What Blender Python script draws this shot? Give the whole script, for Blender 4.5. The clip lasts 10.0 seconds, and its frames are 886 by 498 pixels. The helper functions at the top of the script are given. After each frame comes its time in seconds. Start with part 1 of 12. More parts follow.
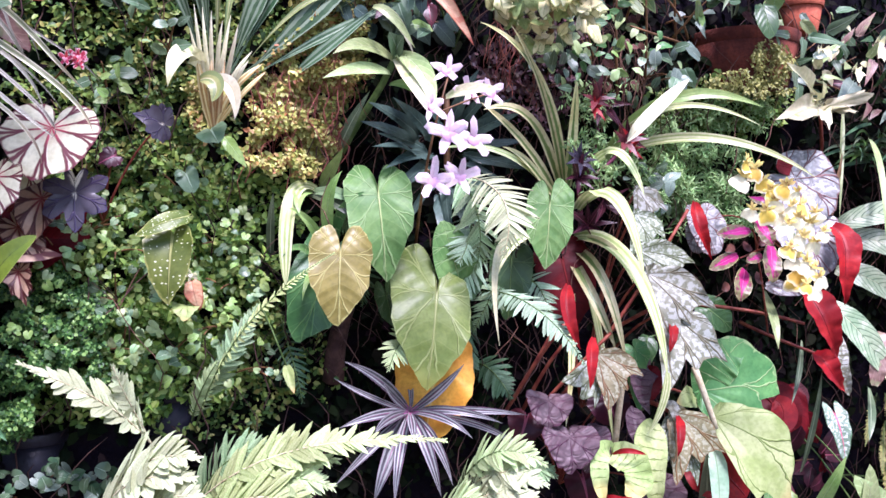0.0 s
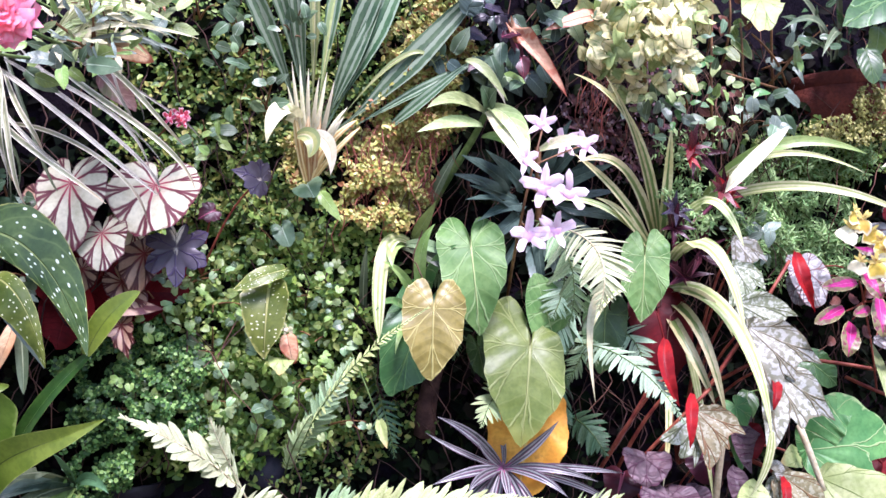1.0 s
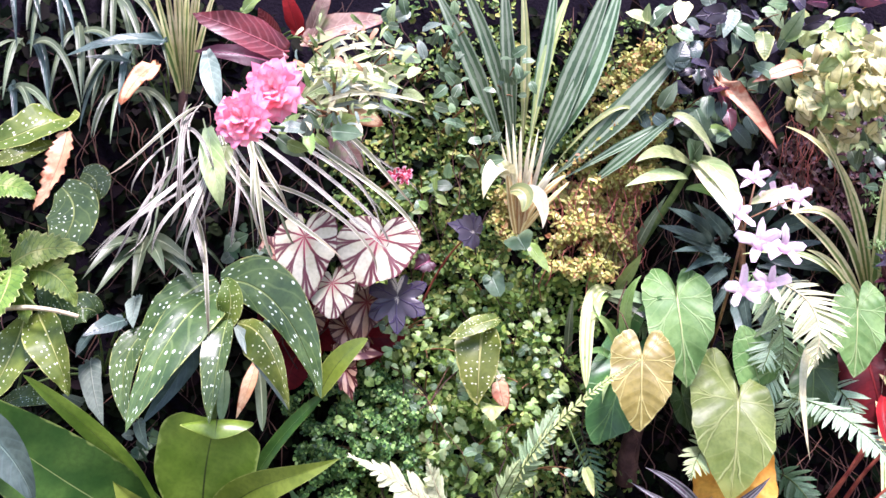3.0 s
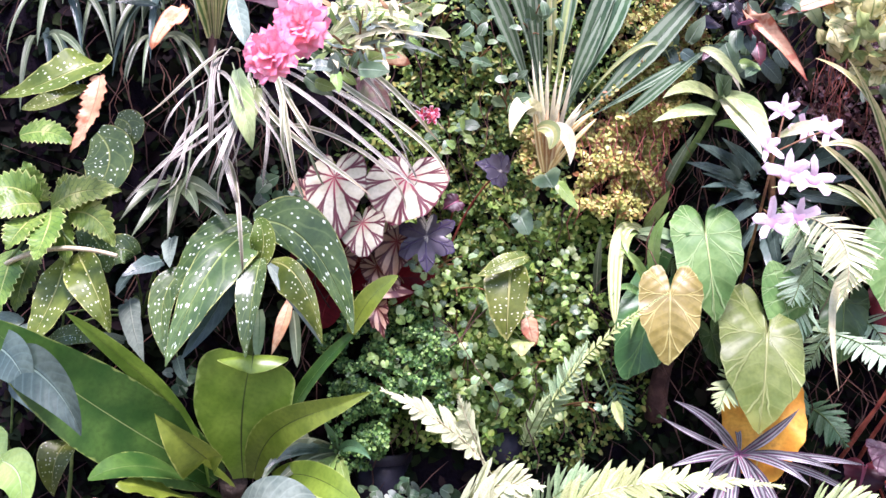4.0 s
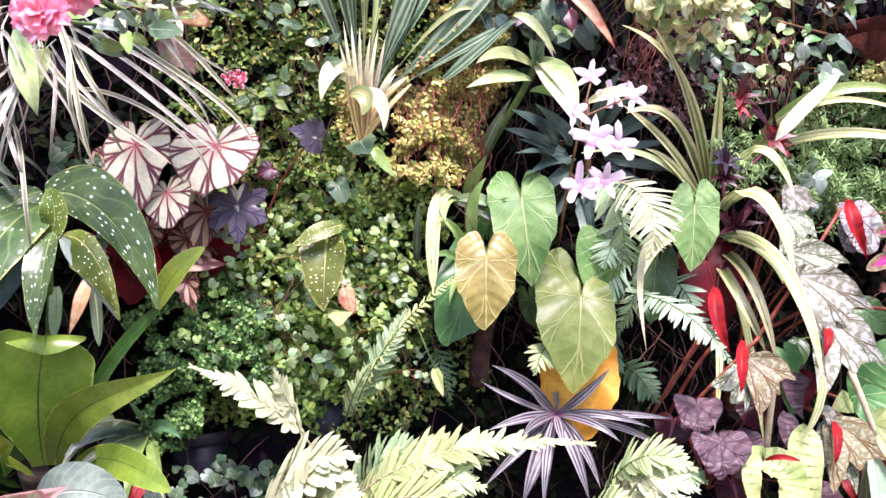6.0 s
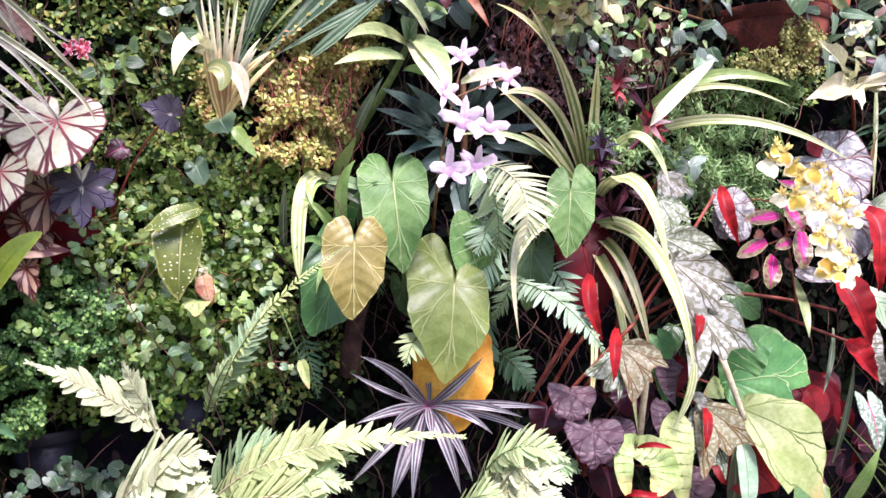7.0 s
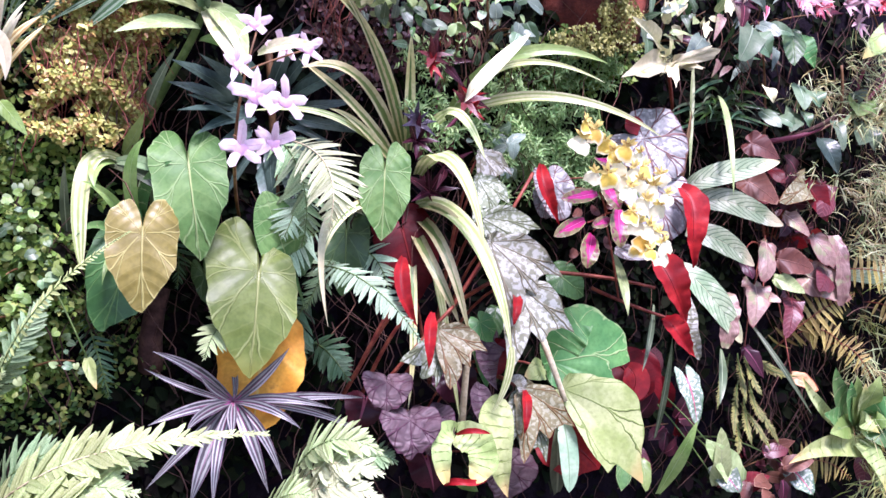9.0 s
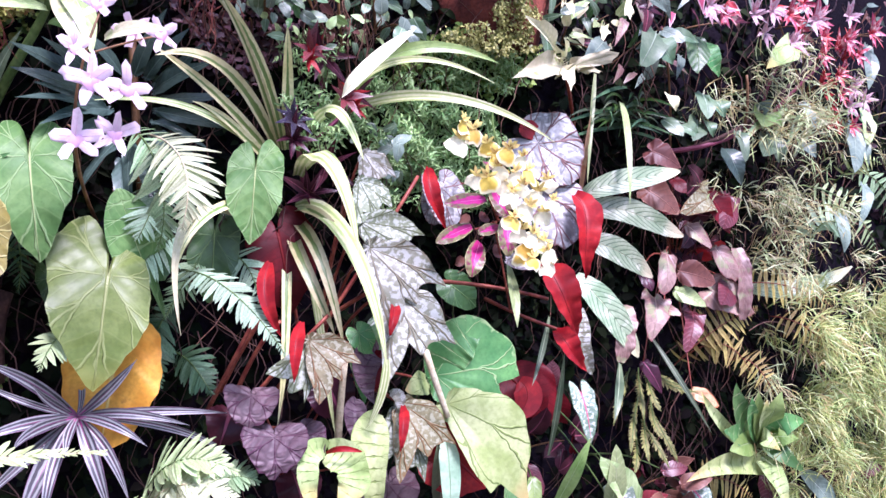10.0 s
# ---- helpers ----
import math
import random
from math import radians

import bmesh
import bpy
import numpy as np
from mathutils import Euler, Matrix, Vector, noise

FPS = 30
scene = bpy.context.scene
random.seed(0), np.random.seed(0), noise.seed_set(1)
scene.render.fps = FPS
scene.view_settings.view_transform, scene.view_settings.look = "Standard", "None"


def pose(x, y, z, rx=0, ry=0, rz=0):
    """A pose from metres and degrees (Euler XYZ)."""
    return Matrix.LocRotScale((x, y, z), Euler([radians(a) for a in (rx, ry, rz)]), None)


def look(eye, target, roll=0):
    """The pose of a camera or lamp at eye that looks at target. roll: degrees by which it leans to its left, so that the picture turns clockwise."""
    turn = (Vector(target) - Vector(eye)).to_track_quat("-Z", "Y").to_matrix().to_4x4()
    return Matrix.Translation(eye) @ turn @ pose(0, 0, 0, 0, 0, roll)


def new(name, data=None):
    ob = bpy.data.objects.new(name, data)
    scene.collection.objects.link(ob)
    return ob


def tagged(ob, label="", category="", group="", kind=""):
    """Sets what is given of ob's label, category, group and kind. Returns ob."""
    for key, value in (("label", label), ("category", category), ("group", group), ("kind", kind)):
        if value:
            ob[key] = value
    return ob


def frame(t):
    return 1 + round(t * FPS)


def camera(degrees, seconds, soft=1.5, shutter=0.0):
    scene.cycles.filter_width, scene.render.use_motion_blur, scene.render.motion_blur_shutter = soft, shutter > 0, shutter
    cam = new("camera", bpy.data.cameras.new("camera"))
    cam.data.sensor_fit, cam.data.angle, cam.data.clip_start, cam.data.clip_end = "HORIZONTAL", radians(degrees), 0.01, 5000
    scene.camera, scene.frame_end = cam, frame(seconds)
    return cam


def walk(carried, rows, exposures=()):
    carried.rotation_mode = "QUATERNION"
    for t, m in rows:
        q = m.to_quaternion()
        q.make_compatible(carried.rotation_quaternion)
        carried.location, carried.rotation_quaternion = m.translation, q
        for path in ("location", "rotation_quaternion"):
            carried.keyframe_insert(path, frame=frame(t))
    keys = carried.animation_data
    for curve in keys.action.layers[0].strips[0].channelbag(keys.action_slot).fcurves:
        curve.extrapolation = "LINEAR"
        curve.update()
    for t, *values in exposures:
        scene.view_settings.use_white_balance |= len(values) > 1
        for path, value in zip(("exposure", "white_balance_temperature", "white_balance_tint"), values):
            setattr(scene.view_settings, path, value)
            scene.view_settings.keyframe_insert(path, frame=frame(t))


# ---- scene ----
cam = camera(52.0, 10.0, soft=1.5)
PATH = [
    (0, (0.02, 0.212, 1.463), (0.783, 2.061, 1.475), -0.3),
    (0.5, (0.025, 0.227, 1.47), (0.747, 2.092, 1.511), -0.3),
    (1, (0.001, 0.232, 1.484), (0.604, 2.137, 1.585), -0.2),
    (1.5, (-0.028, 0.228, 1.497), (0.396, 2.178, 1.634), -0.7),
    (2, (-0.061, 0.231, 1.493), (0.346, 2.184, 1.639), -0.2),
    (2.5, (-0.067, 0.22, 1.503), (0.299, 2.178, 1.684), 0.2),
    (3, (-0.098, 0.205, 1.508), (0.181, 2.178, 1.68), 0.9),
    (4.5, (-0.081, 0.183, 1.463), (0.12, 2.172, 1.508), 0.1),
    (5, (-0.061, 0.176, 1.48), (0.186, 2.161, 1.516), -0.2),
    (5.5, (-0.049, 0.185, 1.483), (0.29, 2.156, 1.518), -0.7),
    (6, (-0.016, 0.202, 1.473), (0.487, 2.138, 1.486), -1.1),
    (7.5, (0.073, 0.262, 1.479), (0.848, 2.105, 1.435), -0.7),
    (8, (0.094, 0.269, 1.475), (0.924, 2.087, 1.415), -0.7),
    (8.5, (0.111, 0.274, 1.473), (0.971, 2.077, 1.383), -1.1),
    (9, (0.156, 0.277, 1.477), (1.133, 2.021, 1.399), -1.7),
    (9.5, (0.226, 0.284, 1.47), (1.308, 1.965, 1.414), -1.0),
    (10, (0.29, 0.294, 1.465), (1.37, 1.977, 1.408), -0.7),
]
walk(cam, [(t, look(eye, target, roll)) for t, eye, target, roll in PATH],
     [(0.0, 1.3, 5850, 26.0), (2.5, 1.69, 6150, 27.0), (5.0, 1.59, 6250, 32.0), (6.0, 1.64, 6500, 27.0), (7.5, 1.28, 6250, 25.0), (9.0, 1.34, 5900, 30.0), (10.0, 1.38, 5700, 31.0)])

# ---- light ----
world = bpy.data.worlds.new("sky")
scene.world = world
world.use_nodes = True
sky = world.node_tree.nodes.new("ShaderNodeTexSky")
sky.sky_type, sky.sun_disc = "NISHITA", False
sky.sun_elevation, sky.sun_rotation = radians(60), radians(174)
back = world.node_tree.nodes["Background"]
back.inputs["Strength"].default_value = 0.15
world.node_tree.links.new(sky.outputs["Color"], back.inputs["Color"])
sun = new("sun", bpy.data.lights.new("sun", "SUN"))
sun.data.energy, sun.data.angle, sun.data.color = 4.4, radians(18), (1.0, 0.94, 1.0)
sun.matrix_world = look((0.1, -1.0, 1.75), (0.0, 0.0, 0.0))


# ---- materials ----
def rgb(c, v=1.0):
    return (c[0] * v, c[1] * v, c[2] * v, 1.0)


class Nodes:
    """Short hand for a material's node tree."""

    def __init__(self, name):
        self.mat = bpy.data.materials.new(name)
        self.mat.use_nodes = True
        self.tree = self.mat.node_tree
        self.tree.nodes.clear()

    def add(self, kind, **given):
        node = self.tree.nodes.new(kind)
        for key, value in given.items():
            node.inputs[key].default_value = value
        return node

    def link(self, a, b):
        self.tree.links.new(a, b)

    def calc(self, op, a, b=None, clamp=False):
        node = self.tree.nodes.new("ShaderNodeMath")
        node.operation, node.use_clamp = op, clamp
        for slot, value in zip(node.inputs, (a, b)):
            if value is None:
                continue
            if isinstance(value, (int, float)):
                slot.default_value = value
            else:
                self.link(value, slot)
        return node.outputs[0]

    def ramp(self, value, low, high, to_low=0.0, to_high=1.0):
        node = self.add("ShaderNodeMapRange")
        node.interpolation_type = "SMOOTHSTEP"
        self.link(value, node.inputs[0])
        for i, v in zip((1, 2, 3, 4), (low, high, to_low, to_high)):
            if isinstance(v, (int, float)):
                node.inputs[i].default_value = v
            else:
                self.link(v, node.inputs[i])
        return node.outputs[0]

    def mix(self, factor, a, b):
        node = self.tree.nodes.new("ShaderNodeMix")
        node.data_type = "RGBA"
        for slot, value in ((node.inputs[0], factor), (node.inputs[6], a), (node.inputs[7], b)):
            if isinstance(value, tuple):
                slot.default_value = value
            elif isinstance(value, (int, float)):
                slot.default_value = value
            else:
                self.link(value, slot)
        return node.outputs[2]

    def noise(self, scale, detail=3.0, where=None):
        node = self.add("ShaderNodeTexNoise", Scale=scale, Detail=detail)
        if where is None:
            where = self.add("ShaderNodeTexCoord").outputs["Object"]
        self.link(where, node.inputs["Vector"])
        return node.outputs["Fac"]

    def finish(self, colour, rough=0.45, bump=None, depth=0.002, through_light=0.0, specular=0.5, metal=0.0):
        bsdf = self.add("ShaderNodeBsdfPrincipled", Roughness=rough, Metallic=metal)
        bsdf.inputs["Specular IOR Level"].default_value = specular
        out = self.add("ShaderNodeOutputMaterial")
        if isinstance(colour, tuple):
            bsdf.inputs["Base Color"].default_value = colour
        else:
            self.link(colour, bsdf.inputs["Base Color"])
        if bump is not None:
            node = self.add("ShaderNodeBump", Strength=0.7, Distance=depth)
            self.link(bump, node.inputs["Height"])
            self.link(node.outputs[0], bsdf.inputs["Normal"])
        last = bsdf.outputs[0]
        if through_light:
            thin = self.add("ShaderNodeBsdfTranslucent")
            if isinstance(colour, tuple):
                thin.inputs[0].default_value = colour
            else:
                self.link(colour, thin.inputs[0])
            both = self.add("ShaderNodeMixShader", Fac=through_light)
            self.link(last, both.inputs[1])
            self.link(thin.outputs[0], both.inputs[2])
            last = both.outputs[0]
        self.link(last, out.inputs[0])
        return self.mat


def leaf_material(name, dark, light, rib=None, rib_wide=0.05, vein=None, vein_count=7, vein_wide=0.12, vein_mix=0.42, slant=0.9, radial=0,
                  radial_wide=0.16, radial_flare=0.0, core=None, edge=None, edge_wide=0.1, heart=None, heart_wide=0.5, heart_long=1.0, stripes=None, stripe_count=3.0,
                  spots=None, spot_scale=9.0, spot_size=0.2, tip=None, blotch=None, blotch_scale=40.0, blotch_size=0.5,
                  rough=0.42, glow=0.22, specular=0.45, vary=0.25, crease=0.0025, hue=0.03, uneven=0.9, crinkle=0.0, plump=0.04):
    """A leaf's skin. u runs across from rib (0) to widest edge (1), v from stalk (0) to tip (1)."""
    n = Nodes(name)
    uv = n.add("ShaderNodeUVMap")
    uv.uv_map = "Blade"
    ring = n.add("ShaderNodeUVMap")
    ring.uv_map = "Ring"
    split = n.add("ShaderNodeSeparateXYZ")
    n.link(uv.outputs[0], split.inputs[0])
    u, v = n.calc("ABSOLUTE", split.outputs[0]), split.outputs[1]
    rs = n.add("ShaderNodeSeparateXYZ")
    n.link(ring.outputs[0], rs.inputs[0])
    rim, angle = rs.outputs[0], rs.outputs[1]
    patch, grain = n.noise(22.0, 4.0), n.noise(160.0, 2.0)
    colour = n.mix(n.ramp(patch, 0.32, 0.68), rgb(dark), rgb(light))
    colour = n.mix(n.ramp(grain, 0.35, 0.75, 0.0, 0.35), colour, rgb(dark, 0.6))
    height = n.calc("MULTIPLY", grain, 0.15)
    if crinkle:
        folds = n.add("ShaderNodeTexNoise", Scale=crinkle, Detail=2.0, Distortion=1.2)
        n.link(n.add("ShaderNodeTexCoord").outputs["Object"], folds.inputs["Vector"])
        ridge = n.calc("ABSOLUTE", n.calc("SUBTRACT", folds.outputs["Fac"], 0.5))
        # Shade down in the creases, put into the leaf colour.
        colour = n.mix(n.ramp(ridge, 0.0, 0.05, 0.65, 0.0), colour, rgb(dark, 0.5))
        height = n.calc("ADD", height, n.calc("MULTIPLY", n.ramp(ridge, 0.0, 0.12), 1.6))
    if blotch:
        spotty = n.noise(blotch_scale, 5.0)
        colour = n.mix(n.ramp(spotty, blotch_size - 0.05, blotch_size + 0.06), colour, rgb(blotch))
    if heart:
        wob = n.calc("MULTIPLY", n.calc("SUBTRACT", n.noise(60.0), 0.5), 0.5)
        width = n.calc("MULTIPLY", n.calc("SUBTRACT", heart_long, v), heart_wide)
        colour = n.mix(n.ramp(n.calc("SUBTRACT", n.calc("ADD", u, wob), width), -0.06, 0.06, 1.0, 0.0), colour, rgb(heart))
    if stripes:
        wave = n.calc("SINE", n.calc("MULTIPLY", split.outputs[0], stripe_count * math.pi))
        wave = n.calc("ADD", wave, n.calc("MULTIPLY", n.calc("SUBTRACT", patch, 0.5), 1.4))
        wave = n.calc("ADD", wave, n.calc("MULTIPLY", n.calc("SUBTRACT", n.noise(75.0), 0.5), 2.2))
        colour = n.mix(n.ramp(wave, -0.1, 0.35), colour, rgb(stripes))
    if vein:
        curve = n.calc("MULTIPLY", n.calc("POWER", u, 1.4), slant * 2.0)
        uneven = n.calc("MULTIPLY", n.calc("SUBTRACT", patch, 0.5), uneven)
        phase = n.calc("FRACT", n.calc("ADD", n.calc("SUBTRACT", n.calc("MULTIPLY", v, float(vein_count)), curve), uneven))
        line = n.ramp(n.calc("ABSOLUTE", n.calc("SUBTRACT", phase, 0.5)), 0.02, vein_wide, 1.0, 0.0)
        colour = n.mix(n.calc("MULTIPLY", line, vein_mix), colour, rgb(vein))
        swell = n.calc("COSINE", n.calc("MULTIPLY", phase, 2 * math.pi))
        height = n.calc("ADD", height, n.calc("MULTIPLY", swell, plump))
    if radial:
        warp = n.calc("ADD", n.calc("MULTIPLY", n.calc("SUBTRACT", n.noise(18.0), 0.5), 0.45), 0.5)
        turn = n.calc("ABSOLUTE", n.calc("SUBTRACT", n.calc("FRACT", n.calc("ADD", n.calc("MULTIPLY", angle, float(radial)), warp)), 0.5))
        slim = n.calc("DIVIDE", radial_wide, n.calc("ADD", rim, 0.12))
        flare = n.calc("ADD", 1.0, n.calc("MULTIPLY", n.calc("POWER", rim, 3.0), radial_flare))
        slim = n.calc("MULTIPLY", slim, flare)
        main = n.ramp(turn, n.calc("MULTIPLY", slim, 0.5), n.calc("MULTIPLY", slim, 1.25), 1.0, 0.0)
        aside = n.calc("ABSOLUTE", n.calc("SUBTRACT", turn, n.calc("MULTIPLY", n.calc("SUBTRACT", rim, 0.45), 0.5)))
        twig = n.ramp(aside, n.calc("MULTIPLY", slim, 0.3), n.calc("MULTIPLY", slim, 1.0), 1.0, 0.0)
        line = n.calc("MAXIMUM", main, n.calc("MULTIPLY", twig, n.ramp(rim, 0.45, 0.55)))
        vein_colour = rgb(edge or dark)
        if core:
            vein_colour = n.mix(n.ramp(rim, 0.12, 0.5), rgb(core), vein_colour)
            colour = n.mix(n.ramp(rim, 0.0, 0.5, 0.35, 0.0), colour, rgb(core))
        colour = n.mix(line, colour, vein_colour)
        height = n.calc("SUBTRACT", height, line)
    if edge:
        wob = n.calc("MULTIPLY", n.calc("SUBTRACT", n.noise(70.0), 0.5), 0.25)
        colour = n.mix(n.ramp(n.calc("ADD", rim, wob), 1.0 - edge_wide, 1.03 - edge_wide * 0.4), colour, rgb(edge))
    if spots:
        flat = n.add("ShaderNodeVectorMath")
        flat.operation = "MULTIPLY"
        flat.inputs[1].default_value = (spot_scale * 0.27, spot_scale, 1.0)
        n.link(uv.outputs[0], flat.inputs[0])
        cells = n.add("ShaderNodeTexVoronoi", Scale=1.0, Randomness=0.42)
        n.link(flat.outputs[0], cells.inputs["Vector"])
        size = n.calc("MULTIPLY", n.calc("ADD", n.calc("MULTIPLY", patch, 0.5), 0.5), spot_size)
        colour = n.mix(n.ramp(n.calc("SUBTRACT", cells.outputs["Distance"], size), -0.03, 0.03, 1.0, 0.0), colour, rgb(spots))
    if rib:
        slim = n.calc("MULTIPLY", n.calc("SUBTRACT", 1.08, v), rib_wide)
        line = n.ramp(n.calc("SUBTRACT", u, slim), -0.015, 0.015, 1.0, 0.0)
        colour = n.mix(line, colour, rgb(rib))
        height = n.calc("SUBTRACT", height, n.calc("MULTIPLY", line, 1.5))
    if tip:
        colour = n.mix(n.ramp(n.calc("ADD", v, n.calc("MULTIPLY", patch, 0.3)), 0.9, 1.15), colour, rgb(tip))
    info = n.add("ShaderNodeObjectInfo")
    shade = n.add("ShaderNodeHueSaturation")
    n.link(n.ramp(info.outputs["Random"], 0.0, 1.0, 1.0 - vary, 1.0 + vary), shade.inputs["Value"])
    n.link(n.calc("ADD", n.calc("MULTIPLY", info.outputs["Random"], hue), 0.5 - hue / 2), shade.inputs["Hue"])
    n.link(colour, shade.inputs["Color"])
    return n.finish(shade.outputs[0], rough, height, crease, glow, specular)


def island_material(name, colours, rough=0.5, glow=0.2, specular=0.35):
    """Small leaves of a carpet: each takes its own colour between those given."""
    n = Nodes(name)
    geo = n.add("ShaderNodeNewGeometry")
    ramp = n.add("ShaderNodeValToRGB")
    while len(ramp.color_ramp.elements) < len(colours):
        ramp.color_ramp.elements.new(0.5)
    for i, c in enumerate(colours):
        ramp.color_ramp.elements[i].position = i / (len(colours) - 1)
        ramp.color_ramp.elements[i].color = rgb(c)
    n.link(geo.outputs["Random Per Island"], ramp.inputs[0])
    patch = n.noise(9.0, 3.0)
    colour = n.mix(n.ramp(patch, 0.35, 0.7, 0.0, 0.45), ramp.outputs[0], rgb(colours[0], 0.7))
    return n.finish(colour, rough, n.noise(220.0, 2.0), 0.0008, glow, specular)


def plain_material(name, dark, light, scale=30.0, rough=0.7, depth=0.003, glow=0.0, specular=0.3, fine=180.0):
    n = Nodes(name)
    patch, grain = n.noise(scale, 6.0), n.noise(fine, 4.0)
    colour = n.mix(n.ramp(patch, 0.3, 0.7), rgb(dark), rgb(light))
    colour = n.mix(n.ramp(grain, 0.4, 0.75, 0.0, 0.5), colour, rgb(dark, 0.5))
    return n.finish(colour, rough, n.calc("ADD", patch, grain), depth, glow, specular)


# Darker than real earth: the foliage's violet shade is put into the soil colour.
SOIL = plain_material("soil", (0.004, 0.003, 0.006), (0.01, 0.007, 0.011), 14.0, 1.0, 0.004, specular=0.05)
EARTH = plain_material("path_earth", (0.06, 0.05, 0.04), (0.13, 0.11, 0.09), 3.0, 0.9, 0.01)
CLAY = plain_material("terracotta", (0.07, 0.014, 0.01), (0.16, 0.034, 0.018), 25.0, 0.9, 0.003)
RED_CLAY = plain_material("red_terracotta", (0.26, 0.05, 0.025), (0.4, 0.1, 0.05), 25.0, 0.8, 0.002)
PLASTIC = plain_material("dark_pot", (0.006, 0.005, 0.012), (0.014, 0.012, 0.024), 20.0, 0.5, 0.001)
WOOD = plain_material("bark", (0.03, 0.02, 0.015), (0.095, 0.068, 0.05), 40.0, 0.85, 0.004)
ROOT = plain_material("aerial_root", (0.08, 0.03, 0.025), (0.2, 0.1, 0.065), 40.0, 0.8, 0.001)
STALK = plain_material("green_stalk", (0.06, 0.11, 0.025), (0.14, 0.2, 0.06), 40.0, 0.5, 0.001, 0.1)
RED_STALK = plain_material("red_stalk", (0.16, 0.025, 0.02), (0.32, 0.09, 0.05), 40.0, 0.5, 0.001, 0.1)
BROWN_STALK = plain_material("brown_stalk", (0.1, 0.045, 0.02), (0.24, 0.12, 0.05), 40.0, 0.6, 0.001)
PALE_STALK = plain_material("pale_stalk", (0.5, 0.4, 0.24), (0.75, 0.66, 0.45), 40.0, 0.5, 0.001, 0.15)

HEART_GREEN = leaf_material("heart_leaf_green", (0.08, 0.18, 0.045), (0.15, 0.26, 0.08), rib=(0.4, 0.48, 0.2), rib_wide=0.025, vein=(0.24, 0.36, 0.13), rough=0.5, specular=0.25, vein_count=5, vein_wide=0.07, slant=1.1, vein_mix=0.22, crease=0.0016, uneven=0.4, plump=0.3, radial=8, radial_wide=0.028, edge=(0.22, 0.33, 0.13), edge_wide=0.015)
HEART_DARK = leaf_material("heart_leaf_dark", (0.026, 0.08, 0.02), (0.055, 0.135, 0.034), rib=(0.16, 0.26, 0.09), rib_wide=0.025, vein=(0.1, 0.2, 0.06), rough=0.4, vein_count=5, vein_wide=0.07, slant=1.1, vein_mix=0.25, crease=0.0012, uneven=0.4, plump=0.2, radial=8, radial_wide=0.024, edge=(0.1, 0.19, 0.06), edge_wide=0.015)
HEART_OLIVE = leaf_material("heart_leaf_olive", (0.12, 0.19, 0.036), (0.2, 0.275, 0.07), rib=(0.36, 0.42, 0.16), rib_wide=0.025, vein=(0.28, 0.35, 0.12), rough=0.4, tip=(0.22, 0.26, 0.06), specular=0.3, vein_count=5, vein_wide=0.07, slant=1.1, vein_mix=0.22, crease=0.0016, uneven=0.4, plump=0.3, radial=8, radial_wide=0.028, edge=(0.26, 0.33, 0.11), edge_wide=0.015)
HEART_BRONZE = leaf_material("heart_leaf_bronze", (0.14, 0.105, 0.026), (0.21, 0.155, 0.04), rib=(0.36, 0.3, 0.12), rib_wide=0.025, vein=(0.28, 0.22, 0.08), rough=0.42, vein_count=6, vein_wide=0.07, slant=1.1, vein_mix=0.25, crease=0.0014, uneven=0.4, plump=0.25, radial=8, radial_wide=0.026, edge=(0.3, 0.25, 0.09), edge_wide=0.02)
ORANGE_LEAF = leaf_material("fading_orange_leaf", (0.58, 0.22, 0.025), (0.76, 0.38, 0.06), rib=(0.6, 0.4, 0.12), vein=(0.5, 0.24, 0.05), vein_mix=0.2, crease=0.0008, uneven=0.3, blotch=(0.4, 0.16, 0.03), blotch_scale=45.0, blotch_size=0.68, rough=0.5, specular=0.2)
REX_PALE = leaf_material("painted_leaf_pale", (0.46, 0.44, 0.29), (0.65, 0.63, 0.46), radial=10, radial_wide=0.068, radial_flare=0.5, core=(0.36, 0.04, 0.07), edge=(0.11, 0.022, 0.03), edge_wide=0.055, rough=0.42, vary=0.06, hue=0.0, crease=0.0012)
REX_DARK = leaf_material("painted_leaf_dark", (0.34, 0.19, 0.12), (0.5, 0.33, 0.22), radial=10, radial_wide=0.1, radial_flare=0.4, core=(0.2, 0.02, 0.02), edge=(0.065, 0.01, 0.01), edge_wide=0.06, rough=0.42, hue=0.0, crease=0.0012)
STAR_PURPLE = leaf_material("purple_star_leaf", (0.03, 0.023, 0.033), (0.06, 0.05, 0.066), radial=6, radial_wide=0.03, edge=(0.03, 0.02, 0.05), edge_wide=0.08, heart=(0.55, 0.5, 0.4), heart_wide=0.25, heart_long=0.12, rough=0.35, hue=0.0, vary=0.15)
SPOTTED = leaf_material("spotted_leaf", (0.03, 0.06, 0.018), (0.075, 0.12, 0.034), rib=(0.2, 0.25, 0.08), rib_wide=0.05, vein=(0.14, 0.19, 0.06), vein_count=5, vein_wide=0.1, spots=(0.62, 0.7, 0.55), spot_scale=16.0, spot_size=0.25, edge=(0.26, 0.27, 0.08), edge_wide=0.05, rough=0.36, specular=0.4)
SPOTTED_LIGHT = leaf_material("spotted_leaf_light", (0.06, 0.1, 0.012), (0.15, 0.19, 0.03), rib=(0.34, 0.36, 0.12), rib_wide=0.05, spots=(0.72, 0.76, 0.5), spot_scale=17.0, spot_size=0.25, edge=(0.32, 0.34, 0.1), edge_wide=0.07, rough=0.4, specular=0.35)
